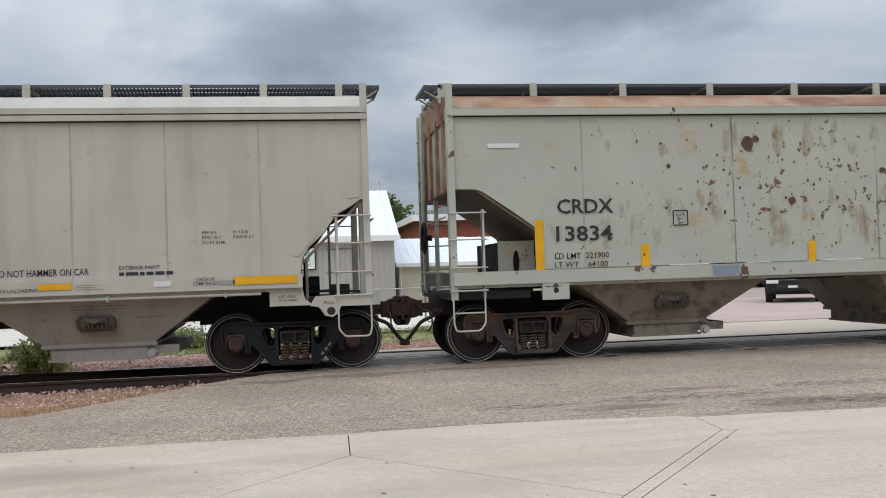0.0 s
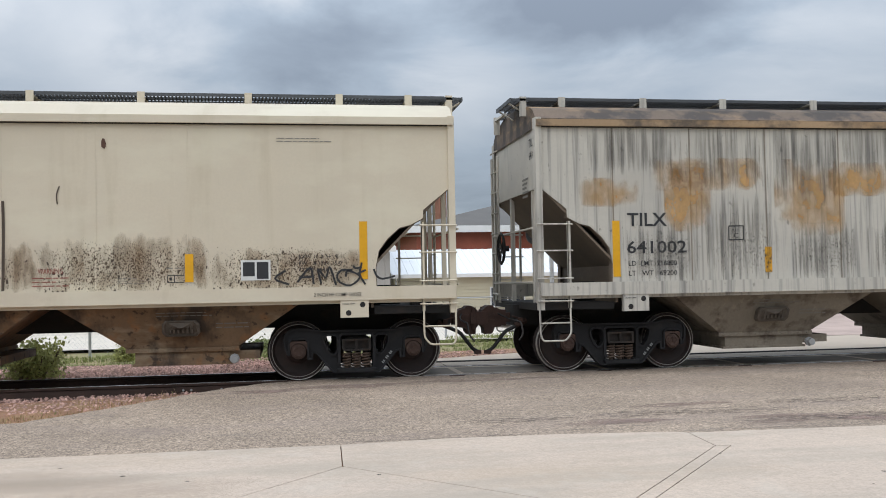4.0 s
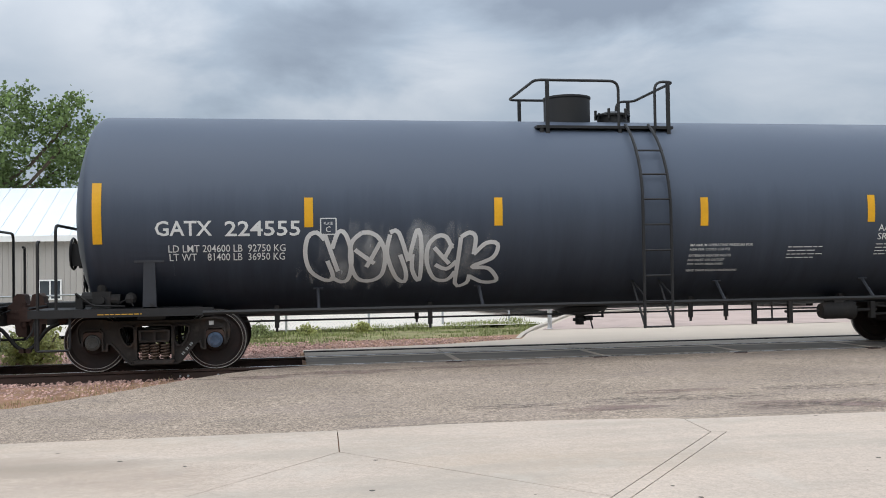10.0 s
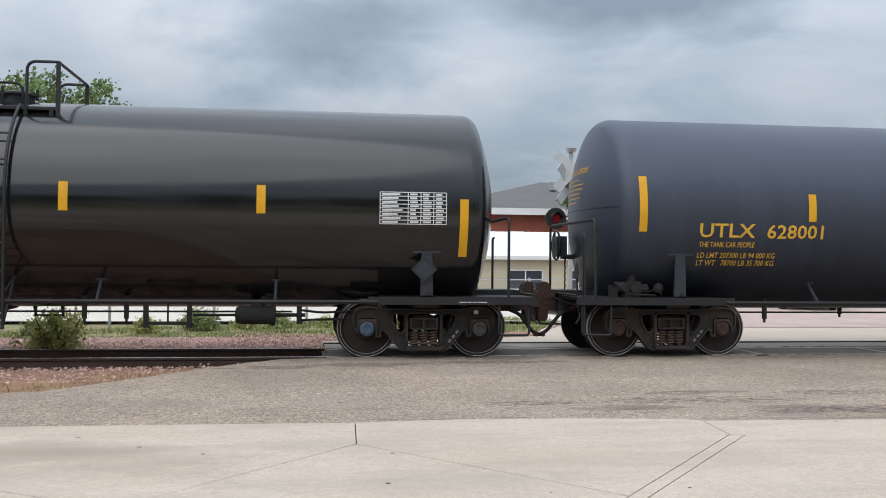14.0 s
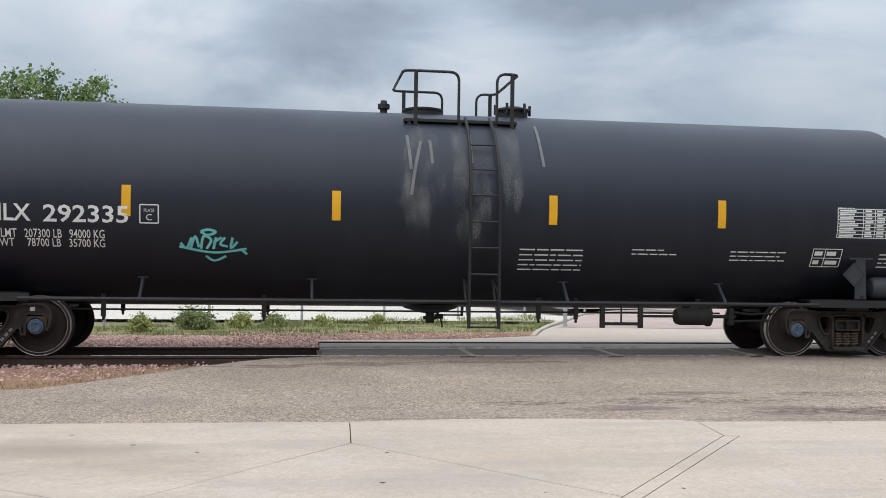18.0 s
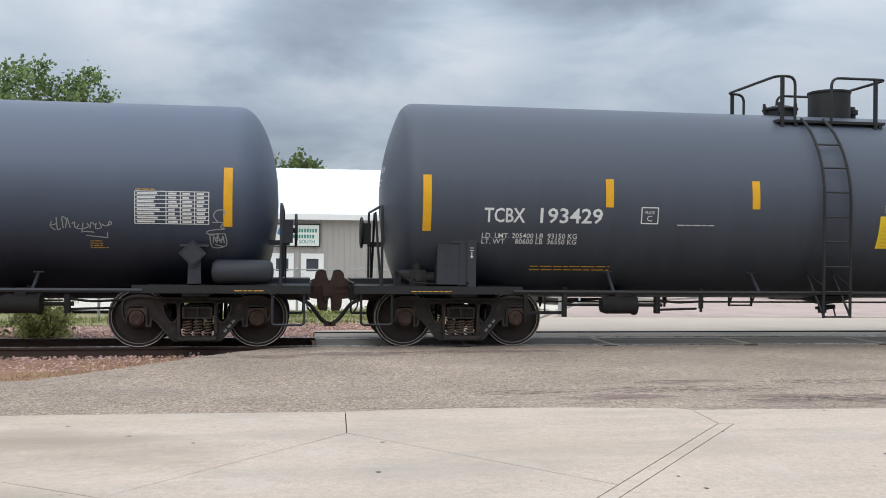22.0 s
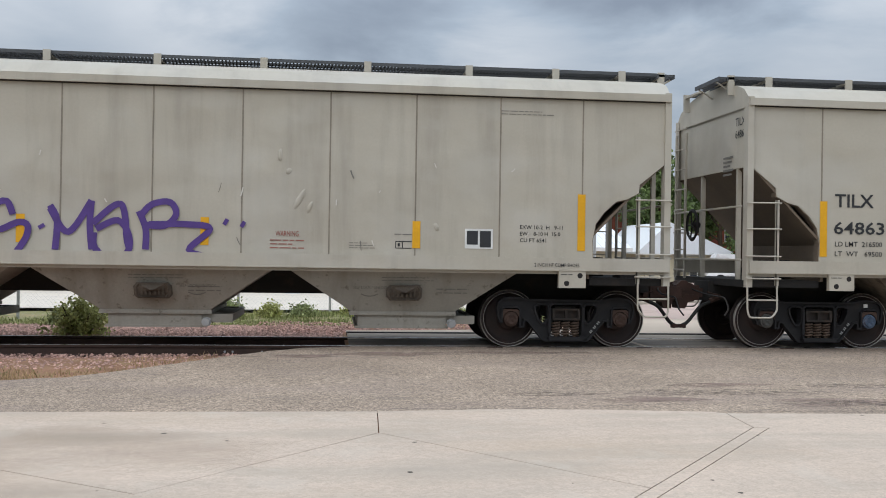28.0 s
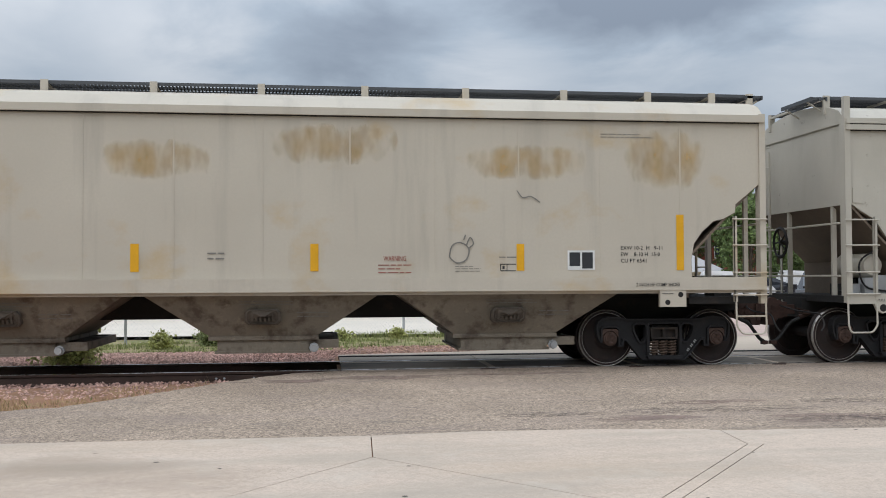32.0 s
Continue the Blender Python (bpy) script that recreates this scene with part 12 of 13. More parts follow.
face7.hatch([(1.46, 1.82), (1.89, 1.86), (1.96, 1.79), (2.07, 1.91), (2.29, 1.92), (2.44, 1.82), (2.44, 1.71), (2.60, 1.71), (2.69, 1.64), (2.63, 1.52), (2.50, 1.43), (2.69, 1.27), (2.22, 1.26), (1.35, 1.28), (1.30, 1.39), (1.37, 1.47), (1.74, 1.48), (1.69, 1.33), (1.87, 1.34), (1.90, 1.44), (1.80, 1.60), (1.65, 1.73)], 0.013, scrape_silver, 'silver spray-painted letter', 0.86)
face7.stroke([[(1.46, 1.82), (1.89, 1.86), (1.96, 1.79), (2.07, 1.91), (2.29, 1.92), (2.44, 1.82), (2.44, 1.71), (2.60, 1.71), (2.69, 1.64), (2.63, 1.52), (2.50, 1.43), (2.69, 1.27), (2.22, 1.26), (1.35, 1.28), (1.30, 1.39), (1.37, 1.47), (1.74, 1.48), (1.69, 1.33), (1.87, 1.34), (1.90, 1.44), (1.80, 1.60), (1.65, 1.73), (1.46, 1.82)]], 0.026, white_mark, label='white outline of a silver letter', smooth=False, more=0.002)
face7.hatch([(2.51, 1.85), (2.68, 1.85), (2.65, 1.95), (2.82, 2.05), (2.91, 1.89), (3.27, 1.89), (3.43, 1.76), (3.43, 1.66), (3.15, 1.63), (3.06, 1.61), (3.35, 1.54), (3.41, 1.46), (3.20, 1.43), (3.17, 1.31), (2.69, 1.32), (2.84, 1.37), (2.83, 1.55), (2.73, 1.74)], 0.013, scrape_silver, 'silver spray-painted letter', 0.86)
face7.stroke([[(2.51, 1.85), (2.68, 1.85), (2.65, 1.95), (2.82, 2.05), (2.91, 1.89), (3.27, 1.89), (3.43, 1.76), (3.43, 1.66), (3.15, 1.63), (3.06, 1.61), (3.35, 1.54), (3.41, 1.46), (3.20, 1.43), (3.17, 1.31), (2.69, 1.32), (2.84, 1.37), (2.83, 1.55), (2.73, 1.74), (2.51, 1.85)]], 0.026, white_mark, label='white outline of a silver letter', smooth=False, more=0.002)
face7.hatch([(3.31, 1.92), (3.68, 1.97), (3.75, 1.70), (3.99, 1.86), (4.10, 1.75), (4.29, 1.78), (4.48, 1.71), (4.52, 1.57), (4.39, 1.44), (4.75, 1.47), (4.75, 1.35), (4.55, 1.27), (3.91, 1.28), (3.99, 1.40), (4.13, 1.56), (4.05, 1.65), (3.89, 1.60), (3.81, 1.31), (3.34, 1.32), (3.54, 1.37), (3.51, 1.57)], 0.013, scrape_silver, 'silver spray-painted letter', 0.86)
face7.stroke([[(3.31, 1.92), (3.68, 1.97), (3.75, 1.70), (3.99, 1.86), (4.10, 1.75), (4.29, 1.78), (4.48, 1.71), (4.52, 1.57), (4.39, 1.44), (4.75, 1.47), (4.75, 1.35), (4.55, 1.27), (3.91, 1.28), (3.99, 1.40), (4.13, 1.56), (4.05, 1.65), (3.89, 1.60), (3.81, 1.31), (3.34, 1.32), (3.54, 1.37), (3.51, 1.57), (3.31, 1.92)]], 0.026, white_mark, label='white outline of a silver letter', smooth=False, more=0.002)
face7.stroke([[(2.15, 1.68), (2.14, 1.64), (2.11, 1.62), (2.07, 1.64), (2.05, 1.68), (2.05, 1.73), (2.09, 1.75), (2.13, 1.73), (2.15, 1.68)], [(2.24, 1.56), (2.40, 1.45), (2.29, 1.52)], [(2.95, 1.75), (3.29, 1.77)], [(2.98, 1.63), (3.16, 1.67)], [(3.85, 1.53), (3.82, 1.38)], [(4.35, 1.69), (4.45, 1.60)], [(1.83, 1.81), (1.92, 1.57), (2.02, 1.35)], [(2.82, 1.90), (2.92, 1.55)], [(3.52, 1.88), (3.67, 1.42)]], 0.022, black_mark, label='dark lines inside the letters', more=0.0040)
face7.ribbon([(3.13, 2.41), (3.27, 2.31), (3.48, 2.23), (3.74, 2.19), (4.05, 2.18), (4.32, 2.22), (4.59, 2.28), (4.95, 2.36)], [(3.12, 2.40), (3.21, 2.24), (3.44, 2.11), (3.75, 2.05), (4.06, 2.05), (4.36, 2.12), (4.67, 2.22), (4.94, 2.34)], cream_paint, 'pale crescent of an old emblem')
face7.stroke([[(4.99, 1.61), (5.13, 1.89), (5.28, 1.59)], [(5.01, 1.69), (5.29, 1.72)], [(5.31, 1.85), (5.32, 1.55), (5.46, 1.58), (5.40, 1.68)], [(5.46, 1.82), (5.67, 1.81), (5.47, 1.51), (5.72, 1.54)], [(5.72, 1.71), (5.75, 1.54), (5.89, 1.57), (5.89, 1.72)], [(5.97, 1.54), (5.98, 1.69), (6.09, 1.67), (6.12, 1.54)], [(6.14, 1.81), (6.15, 1.53), (6.32, 1.60)], [(5.54, 1.70), (5.97, 1.72), (6.28, 1.70), (6.25, 1.58), (5.86, 1.54)], [(5.76, 1.37), (5.93, 1.42), (5.84, 1.23), (5.73, 1.22)], [(6.00, 1.42), (6.22, 1.43), (6.02, 1.23), (6.24, 1.23), (6.08, 1.38)]], 0.034, green_paint, label='spray-painted graffiti tag', more=0.0000)
face7.stroke([[(6.93, 1.66), (7.08, 1.86), (7.09, 1.62), (7.24, 1.82), (7.24, 1.62), (7.36, 1.75)], [(7.02, 1.59), (7.38, 1.51)], [(6.90, 1.48), (7.11, 1.55), (7.40, 1.44)], [(6.95, 1.79), (7.34, 1.85)], [(4.89, 1.56), (5.06, 1.60), (5.20, 1.45), (5.00, 1.39), (4.90, 1.53)], [(6.29, 1.77), (6.58, 1.78)]], 0.013, grey_mark, label='spray-painted graffiti tag', more=0.0000)
for x in (-4.6, -2.95, -1.38, 2.75, 4.15, 5.4):
    face7.patch(x - 0.008, x + 0.008, 1.75, 3.9, pale_seam, 'weld_seam', 'pale weathered seam', n=12)
face7.patch(-1.45, -1.10, 2.5, 3.75, pale_wash, 'drip_stain', 'pale drip stain below the platform', n=12, more=0.001)
# scrapes and chips in the paint of two hoppers
rs = random.Random(31)
for f, count in ((side16, 26), (side17, 26)):
    for k in range(count):
        x, z = rs.uniform(-7.5, 7.5), rs.uniform(1.6, 3.1)
        dx, dz = rs.uniform(-0.06, 0.06), rs.uniform(0.02, 0.16)
        f.stroke([[(x, z), (x + dx * 0.4, z - dz * 0.5), (x + dx, z - dz)]], rs.uniform(0.008, 0.022), chip_pale if k % 3 else faded_mark, 'paint_chip', 'chipped and scraped paint')
# ---- plants ----
def blades(count, pts, height, seed, width=0.012, lean=0.5):
    """Thin grass blades of one bent strip each round the given places."""
    r = np.random.RandomState(seed)
    pts = np.array(pts)
    k = r.randint(0, len(pts), count)
    p = pts[k, :3] + np.c_[r.normal(0, 0.16, (count, 2)), np.zeros(count)]
    h = r.uniform(0.35, 1.0, count) * height * pts_h(pts, k)
    a = r.uniform(0, 6.28, count)
    d = np.c_[np.cos(a), np.sin(a)]
    w = np.c_[-np.sin(a), np.cos(a)] * width
    ln = r.uniform(0.1, lean, count)[:, None] * h[:, None]
    v = np.zeros((count, 5, 3))
    v[:, 0, :2], v[:, 1, :2] = p[:, :2] - w, p[:, :2] + w
    v[:, 0, 2] = v[:, 1, 2] = p[:, 2]
    v[:, 2, :2], v[:, 3, :2] = p[:, :2] - w * 0.7 + d * ln * 0.35, p[:, :2] + w * 0.7 + d * ln * 0.35
    v[:, 2, 2] = v[:, 3, 2] = p[:, 2] + h * 0.6
    v[:, 4, :2], v[:, 4, 2] = p[:, :2] + d * ln, p[:, 2] + h
    n = 5 * np.arange(count)[:, None]
    f = [tuple(q) for q in (np.array([[0, 1, 3, 2]]) + n).tolist()] + [tuple(q) for q in (np.array([[2, 3, 4]]) + n).tolist()]
    return v.reshape(-1, 3), f


def pts_h(pts, k):
    return pts[k, 3] if pts.shape[1] > 3 else 1.0


def leaves(centres, per, size, spread, seed, droop=0.3):
    """Small pointed leaves in clumps round the centres."""
    r = np.random.RandomState(seed)
    c = np.repeat(np.array(centres, float), per, 0)
    n = len(c)
    p = c + r.normal(0, 1, (n, 3)) * spread
    u = r.normal(0, 1, (n, 3))
    u /= np.linalg.norm(u, axis=1, keepdims=True)
    w = np.cross(u, r.normal(0, 1, (n, 3)))
    w /= np.linalg.norm(w, axis=1, keepdims=True)
    s = r.uniform(0.55, 1.2, (n, 1)) * size
    v = np.stack([p, p + (u * 0.5 + w * 0.38) * s, p + u * s, p + (u * 0.5 - w * 0.38) * s], 1)
    f = np.array([[0, 1, 2, 3]]) + 4 * np.arange(n)[:, None]
    return v.reshape(-1, 3), f


def make_tree(name, x, y, z, h, spread, seed, mat, label, crown_from=0.25, clumps=240, per=33, size=0.34):
    r = random.Random(seed)
    tree = thing(name, label, "tree", pose(x, y, z))
    bm = B()
    tips = []
    top = h * 0.62
    tr = h * 0.028
    for k in range(6):
        cyl(bm, (math.sin(k) * 0.08, math.cos(k * 2) * 0.08, top * k / 6), (math.sin(k + 1) * 0.08, math.cos(k * 2 + 2) * 0.08, top * (k + 1) / 6), tr * (1 - 0.12 * k), 10, tr * (1 - 0.12 * (k + 1)), False)
    for k in range(13):
        a, b = r.uniform(0, 6.28), r.uniform(0.3, 0.95)
        z0 = h * (crown_from + (0.62 - crown_from) * r.random())
        e = Vector((math.cos(a) * spread * b * 0.8, math.sin(a) * spread * b * 0.8, min(h * 0.93, z0 + h * r.uniform(0.15, 0.36))))
        mid_ = Vector((e.x * 0.45, e.y * 0.45, z0 + (e.z - z0) * 0.35))
        tube(bm, [(0, 0, z0), mid_, e], tr * 0.28, 5)
        tips.append(e)
    part("trunk", bm, bark, tree)
    cs = []
    lobes = [(t, spread * r.uniform(0.28, 0.42)) for t in tips] + [(Vector((0, 0, h * 0.80)), spread * 0.42), (Vector((spread * 0.2, 0, h * 0.9)), spread * 0.28), (Vector((-spread * 0.3, 0, h * 0.86)), spread * 0.26)]
    for k in range(clumps):
        c, q = r.choice(lobes)
        d = Vector((r.gauss(0, 1), r.gauss(0, 1), r.gauss(0, 0.8))).normalized() * q * r.uniform(0.5, 1.08)
        p = c + d
        if p.z > h * crown_from * 0.75:
            cs.append(tuple(p))
    v, f = leaves(cs, per, size, spread * 0.055, seed)
    heap("crown", v, f, mat, "crown of small green leaves", "", parent=tree)
    return tree


make_tree("tree", -17.3, 62, -0.8, 13.8, 5.6, 11, leaf, "tall leafy green tree behind the metal building", 0.2, 420, 46, 0.27)
make_tree("tree", -22.5, 66, -0.8, 13.4, 5.6, 12, leaf, "broad leafy green tree behind the metal building", 0.2, 280, 26, 0.38)
make_tree("tree", -0.4, 82, -0.8, 10.6, 4.0, 13, leaf_dark, "round green tree showing over the white roof", 0.25, 160, 22, 0.4)
make_tree("tree", 8.0, 92, -0.8, 9.4, 4.2, 14, leaf_dark, "dark green tree between the buildings", 0.2, 220, 24, 0.42)
make_tree("tree", 23.2, 70, -0.6, 10.4, 4.0, 15, leaf, "leafy green tree beside the white-roofed house", 0.18, 300, 28, 0.36)
make_tree("tree", 29.5, 70, -0.6, 9.2, 4.6, 16, leaf, "spreading green tree behind the lot", 0.16, 280, 26, 0.38)
make_tree("tree", 36.5, 78, -0.6, 9.0, 4.4, 17, leaf_dark, "dark green tree at the edge of the lot", 0.16, 200, 24, 0.4)
make_tree("tree", 27.6, 59, -0.2, 6.2, 2.6, 21, leaf, "low bushy green tree in front of the brick building", 0.02, 260, 30, 0.26)
make_tree("tree", 31.0, 62, -0.2, 6.8, 3.0, 22, leaf, "bushy green tree at the edge of the lot", 0.02, 260, 30, 0.28)
make_tree("tree", 35.0, 66, -0.2, 6.5, 3.0, 23, leaf_dark, "dark bushy tree at the edge of the lot", 0.02, 220, 28, 0.3)
make_tree("tree", 5.0, 110, -0.8, 10.5, 5.0, 18, leaf_dark, "distant dark green tree", 0.2, 160, 22, 0.5)
for i in range(9):
    make_tree("tree", -70 + 22 * i + (i * 7) % 5, 150 + (i * 13) % 17, -0.8, 11 + (i * 5) % 4, 7.0, 40 + i, leaf_dark, "distant tree in the far row", 0.12, 110, 20, 0.75)


# out-of-view tree row, added for the dark reflections in the tank sides
for i in range(12):
    make_tree("tree", -66 + 12 * i + (i * 5) % 4, -34 - (i * 11) % 9, -0.3, 9.5 + (i * 3) % 4, 6.8, 70 + i, leaf_dark, "unseen broad dark green tree added behind the camera", 0.05, 150, 22, 0.9)


def make_shrub(x, y, z, w, h, seed, mat, label):
    r = random.Random(seed)
    ob = thing("shrub", label, "shrub", pose(x, y, z))
    bm = B()
    for k in range(9):
        a = r.uniform(0, 6.28)
        tube(bm, [(0, 0, 0), (math.cos(a) * w * 0.2, math.sin(a) * w * 0.2, h * 0.4), (math.cos(a) * w * 0.38, math.sin(a) * w * 0.38, h * r.uniform(0.65, 0.9))], 0.012, 4)
    part("stem", bm, bark, ob)
    cs = [(r.gauss(0, 0.21) * w, r.gauss(0, 0.21) * w, h * min(0.97, max(0.05, abs(r.gauss(0.42, 0.27))))) for _ in range(int(130 * w / 0.9))]
    v, f = leaves(cs, 26, 0.075, 0.06, seed)
    heap("foliage", v, f, mat, "dense fine foliage", "", parent=ob)
    return ob


make_shrub(-4.45, 17.95, -0.24, 1.05, 0.78, 3, shrub_leaf, "bushy yellow-green weed shrub by the track")
for i, (x, y, w, h) in enumerate(((-2.55, 23.4, 0.85, 0.5), (-1.45, 23.9, 0.5, 0.32), (-0.7, 24.3, 0.5, 0.3), (-3.6, 22.4, 0.45, 0.35), (-5.4, 20.2, 0.6, 0.4), (0.5, 24.9, 0.4, 0.22), (-7.5, 21.0, 0.9, 0.6), (2.0, 25.6, 0.4, 0.2))):
    make_shrub(x, y, -0.2, w, h, 30 + i, shrub_leaf if i % 2 else weed_leaf, "low green weed clump by the fence")
r = random.Random(7)
pts = []
for _ in range(700):
    x = r.uniform(-14, 7.2)
    lo, hi = 20.6 + 0.08 * x, 23.9 + 0.51 * (x + 4.72)
    if x > 1:
        lo = max(lo, 20.9 + 0.06 * x)
    if x > 4.6:
        lo = 21.2 + 1.9 * (x - 4.9)
    if hi < lo + 0.2:
        continue
    pts.append((x, r.uniform(lo, hi), -0.17, r.choice((0.35, 0.5, 0.7, 1.2))))
v, f = blades(26000, pts, 0.125, 8, 0.009, 0.9)
heap("grass_strip", v, f, grass_mat, "uneven green grass between track and fence", "grass")
pts = [(r.uniform(-9, -1.6), 0, -0.16, r.uniform(0.5, 1.2)) for _ in range(260)]
pts = [(x, min(14.6, max(11.3, 11.2 + max(0, x + 3.2) * 1.25) + abs(r.gauss(0, 0.9))), z, h) for x, _, z, h in pts if x < -1.5]
v, f = blades(9000, [p for p in pts if p[0] < -2.2] * 2 + pts, 0.13, 9, 0.006, 0.9)
heap("dry_grass", v, f, dry_grass, "thin dry brown grass on the verge", "grass")
v, f = blades(700, [(x, y, z, h * 0.9) for x, y, z, h in pts], 0.12, 10, 0.007, 0.9)
heap("weeds", v, f, grass_mat, "sparse green weeds on the verge", "grass")

# ---- chain-link fence along the lot ----
fence = thing("chain_link_fence", "low grey chain-link fence on steel posts beside the grass", "fence")
P0, P1 = Vector((-4.72, 24.0, 0)), Vector((2.34, 27.6, 0))
step_ = (P1 - P0) / 3
posts = [P0 + step_ * k for k in range(-9, 7)]
for p in posts:
    bm = B()
    cyl(bm, (p.x, p.y, -0.3), (p.x, p.y, 1.02), 0.035, 8)
    cyl(bm, (p.x, p.y, 1.02), (p.x, p.y, 1.06), 0.045, 8, 0.02)
    part("post", bm, galv, fence)
bm = B()
tube(bm, [(posts[0].x, posts[0].y, 1.0), (posts[-1].x, posts[-1].y, 1.0)], 0.022, 6)
part("top_rail", bm, galv, fence)
bm = B()
d = (posts[-1] - posts[0])
ln = d.length
d.normalize()
wires = []
n = int(ln / 0.11)
for k in range(n):
    for s in (-1, 1):
        a = k * 0.11
        c = a + s * 1.15
        za, zc_ = -0.17, 0.98
        if c < 0 or c > ln:
            continue
        p, q = posts[0] + d * a, posts[0] + d * c
        wires.append(((p.x, p.y, za), (q.x, q.y, zc_)))
vv, ff = [], []
for (a, c) in wires:
    b = len(vv)
    w = 0.0016
    vv += [(a[0], a[1], a[2] - w), (a[0], a[1], a[2] + w), (c[0], c[1], c[2] + w), (c[0], c[1], c[2] - w), (a[0] + w, a[1] - w, a[2]), (a[0] - w, a[1] + w, a[2]), (c[0] - w, c[1] + w, c[2]), (c[0] + w, c[1] - w, c[2])]
    ff += [(b, b + 1, b + 2, b + 3), (b + 4, b + 5, b + 6, b + 7)]
bm.free()
heap("mesh_wire", np.array(vv), ff, galv, "woven wire mesh", "", parent=fence)


# ---- buildings ----
def ribbed(bm, x0, x1, y, z0, z1, pitch=0.3):
    """A ribbed metal wall facing the track."""
    x, pts = x0, [(x0, y)]
    while x < x1 - 0.02:
        e = min(x + pitch, x1)
        pts += [(e - 0.07, y), (e - 0.05, y - 0.025), (e - 0.02, y - 0.025), (e, y)]
        x = e
    cols = [[bm.verts.new((a, b, z)) for z in (z0, z1)] for a, b in pts]
    for p, q in zip(cols, cols[1:]):
        bm.faces.new((p[0], q[0], q[1], p[1]))


GZ = -0.74
shop = thing("metal_building", "long beige-grey metal building with a white metal roof", "building")
bm = B()
ribbed(bm, -26, 5.45, 52.0, GZ, 3.55)
part("front_wall", bm, metal_siding, shop, "ribbed beige-grey metal siding")
bm = B()
prism(bm, [(52.05, GZ), (64.0, GZ), (64.0, 3.55), (58.0, 6.35), (52.05, 3.55)], 5.25, 5.44)
for v in bm.verts:
    v.co = (v.co.y, v.co.x, v.co.z)
part("end_wall", bm, metal_siding, shop)
bm = B()
prism(bm, [(52.05, GZ), (64.0, GZ), (64.0, 3.55), (58.0, 6.35), (52.05, 3.55)], -26, -25.8)
for v in bm.verts:
    v.co = (v.co.y, v.co.x, v.co.z)
part("end_wall", bm, metal_siding, shop)
bm = B()
box(bm, -26, 5.4, 63.9, 64, GZ, 3.5)
part("back_wall", bm, metal_siding, shop)
for s in (0, 1):
    ya, yb = (51.6, 58.0) if s == 0 else (64.4, 58.0)
    bm = B()
    prism(bm, [(ya, 3.50), (yb, 6.50), (yb, 6.42), (ya, 3.42)], -26.3, 5.7)
    for v in bm.verts:
        v.co = (v.co.y, v.co.x, v.co.z)
    rf = part("roof_panel", bm, white_roof, shop, "white metal roof sheet")
    rib = None
    for k in range(36):
        if rib is None:
            bm = B()
            prism(bm, [(ya, 3.50), (yb, 6.50), (yb, 6.55), (ya, 3.55)], 0, 0.05)
            for v in bm.verts:
                v.co = (v.co.y, v.co.x, v.co.z)
            rib = mesh_of("roof_seam", bm, white_roof)
        part("roof_seam", rib, None, rf).location = (-26.3 + 0.9 * k, 0, 0)
bm = B()
box(bm, -26.3, 5.75, 51.52, 51.62, 3.22, 3.52)
part("fascia", bm, white_trim, shop, "white roof edge trim", bevel=0.01)
bm = B()
tube(bm, [(5.3, 58, 6.5), (5.3, 58, 7.1)], 0.03, 6)
tube(bm, [(5.1, 58, 7.05), (5.5, 58, 7.1)], 0.02, 5)
part("vent_pipe", bm, galv, shop)


def make_door(parent, x0, x1, y, z0, z1, mat=white_trim, pane=True):
    bm = B()
    for a in ((x0 - 0.08, x0, z0, z1 + 0.08), (x1, x1 + 0.08, z0, z1 + 0.08), (x0, x1, z1, z1 + 0.08)):
        box(bm, a[0], a[1], y - 0.06, y, a[2], a[3])
    d = part("door", bm, white_trim, parent, "white framed door")
    bm = B()
    box(bm, x0, x1, y - 0.03, y - 0.005, z0, z1)
    part("door_leaf", bm, mat, d, "white door leaf")
    if pane:
        bm = B()
        box(bm, x0 + 0.2, x1 - 0.2, y - 0.04, y - 0.03, z0 + 1.2, z1 - 0.2)
        part("pane", bm, glass, d)
    return d


def make_window(parent, x0, x1, y, z0, z1, mullions=1):
    bm = B()
    for a in ((x0 - 0.07, x0, z0 - 0.07, z1 + 0.07), (x1, x1 + 0.07, z0 - 0.07, z1 + 0.07), (x0, x1, z1, z1 + 0.07), (x0, x1, z0 - 0.07, z0)):
        box(bm, a[0], a[1], y - 0.06, y, a[2], a[3])
    for k in range(mullions):
        xm = x0 + (x1 - x0) * (k + 1) / (mullions + 1)
        box(bm, xm - 0.035, xm + 0.035, y - 0.055, y, z0, z1)
    w = part("window", bm, white_trim, parent, "white framed window")
    for k in range(mullions + 1):
        a = x0 + (x1 - x0) * k / (mullions + 1)
        bm = B()
        box(bm, a, x0 + (x1 - x0) * (k + 1) / (mullions + 1), y - 0.025, y - 0.01, z0, z1)
        part("pane", bm, glass, w)
    return w


make_door(shop, 0.25, 1.30, 51.97, GZ, 1.33)
make_door(shop, -1.35, -0.30, 51.97, GZ, 1.33)
make_door(shop, -9.5, -6.3, 51.97, GZ, 2.5, pane=False)
make_window(shop, -3.28, -2.41, 51.97, 0.28, 1.19)
make_window(shop, -12.5, -11.5, 51.97, 0.28, 1.19)
sign = thing("shop_sign", "pale wall sign with a blue emblem and green lettering bars", "sign", pose(-0.06, 51.9, 2.38))
bm = B()
box(bm, -1.2, 1.2, -0.05, 0.0, -0.58, 0.58)
part("sign_panel", bm, sign_white, sign)
bm = B()
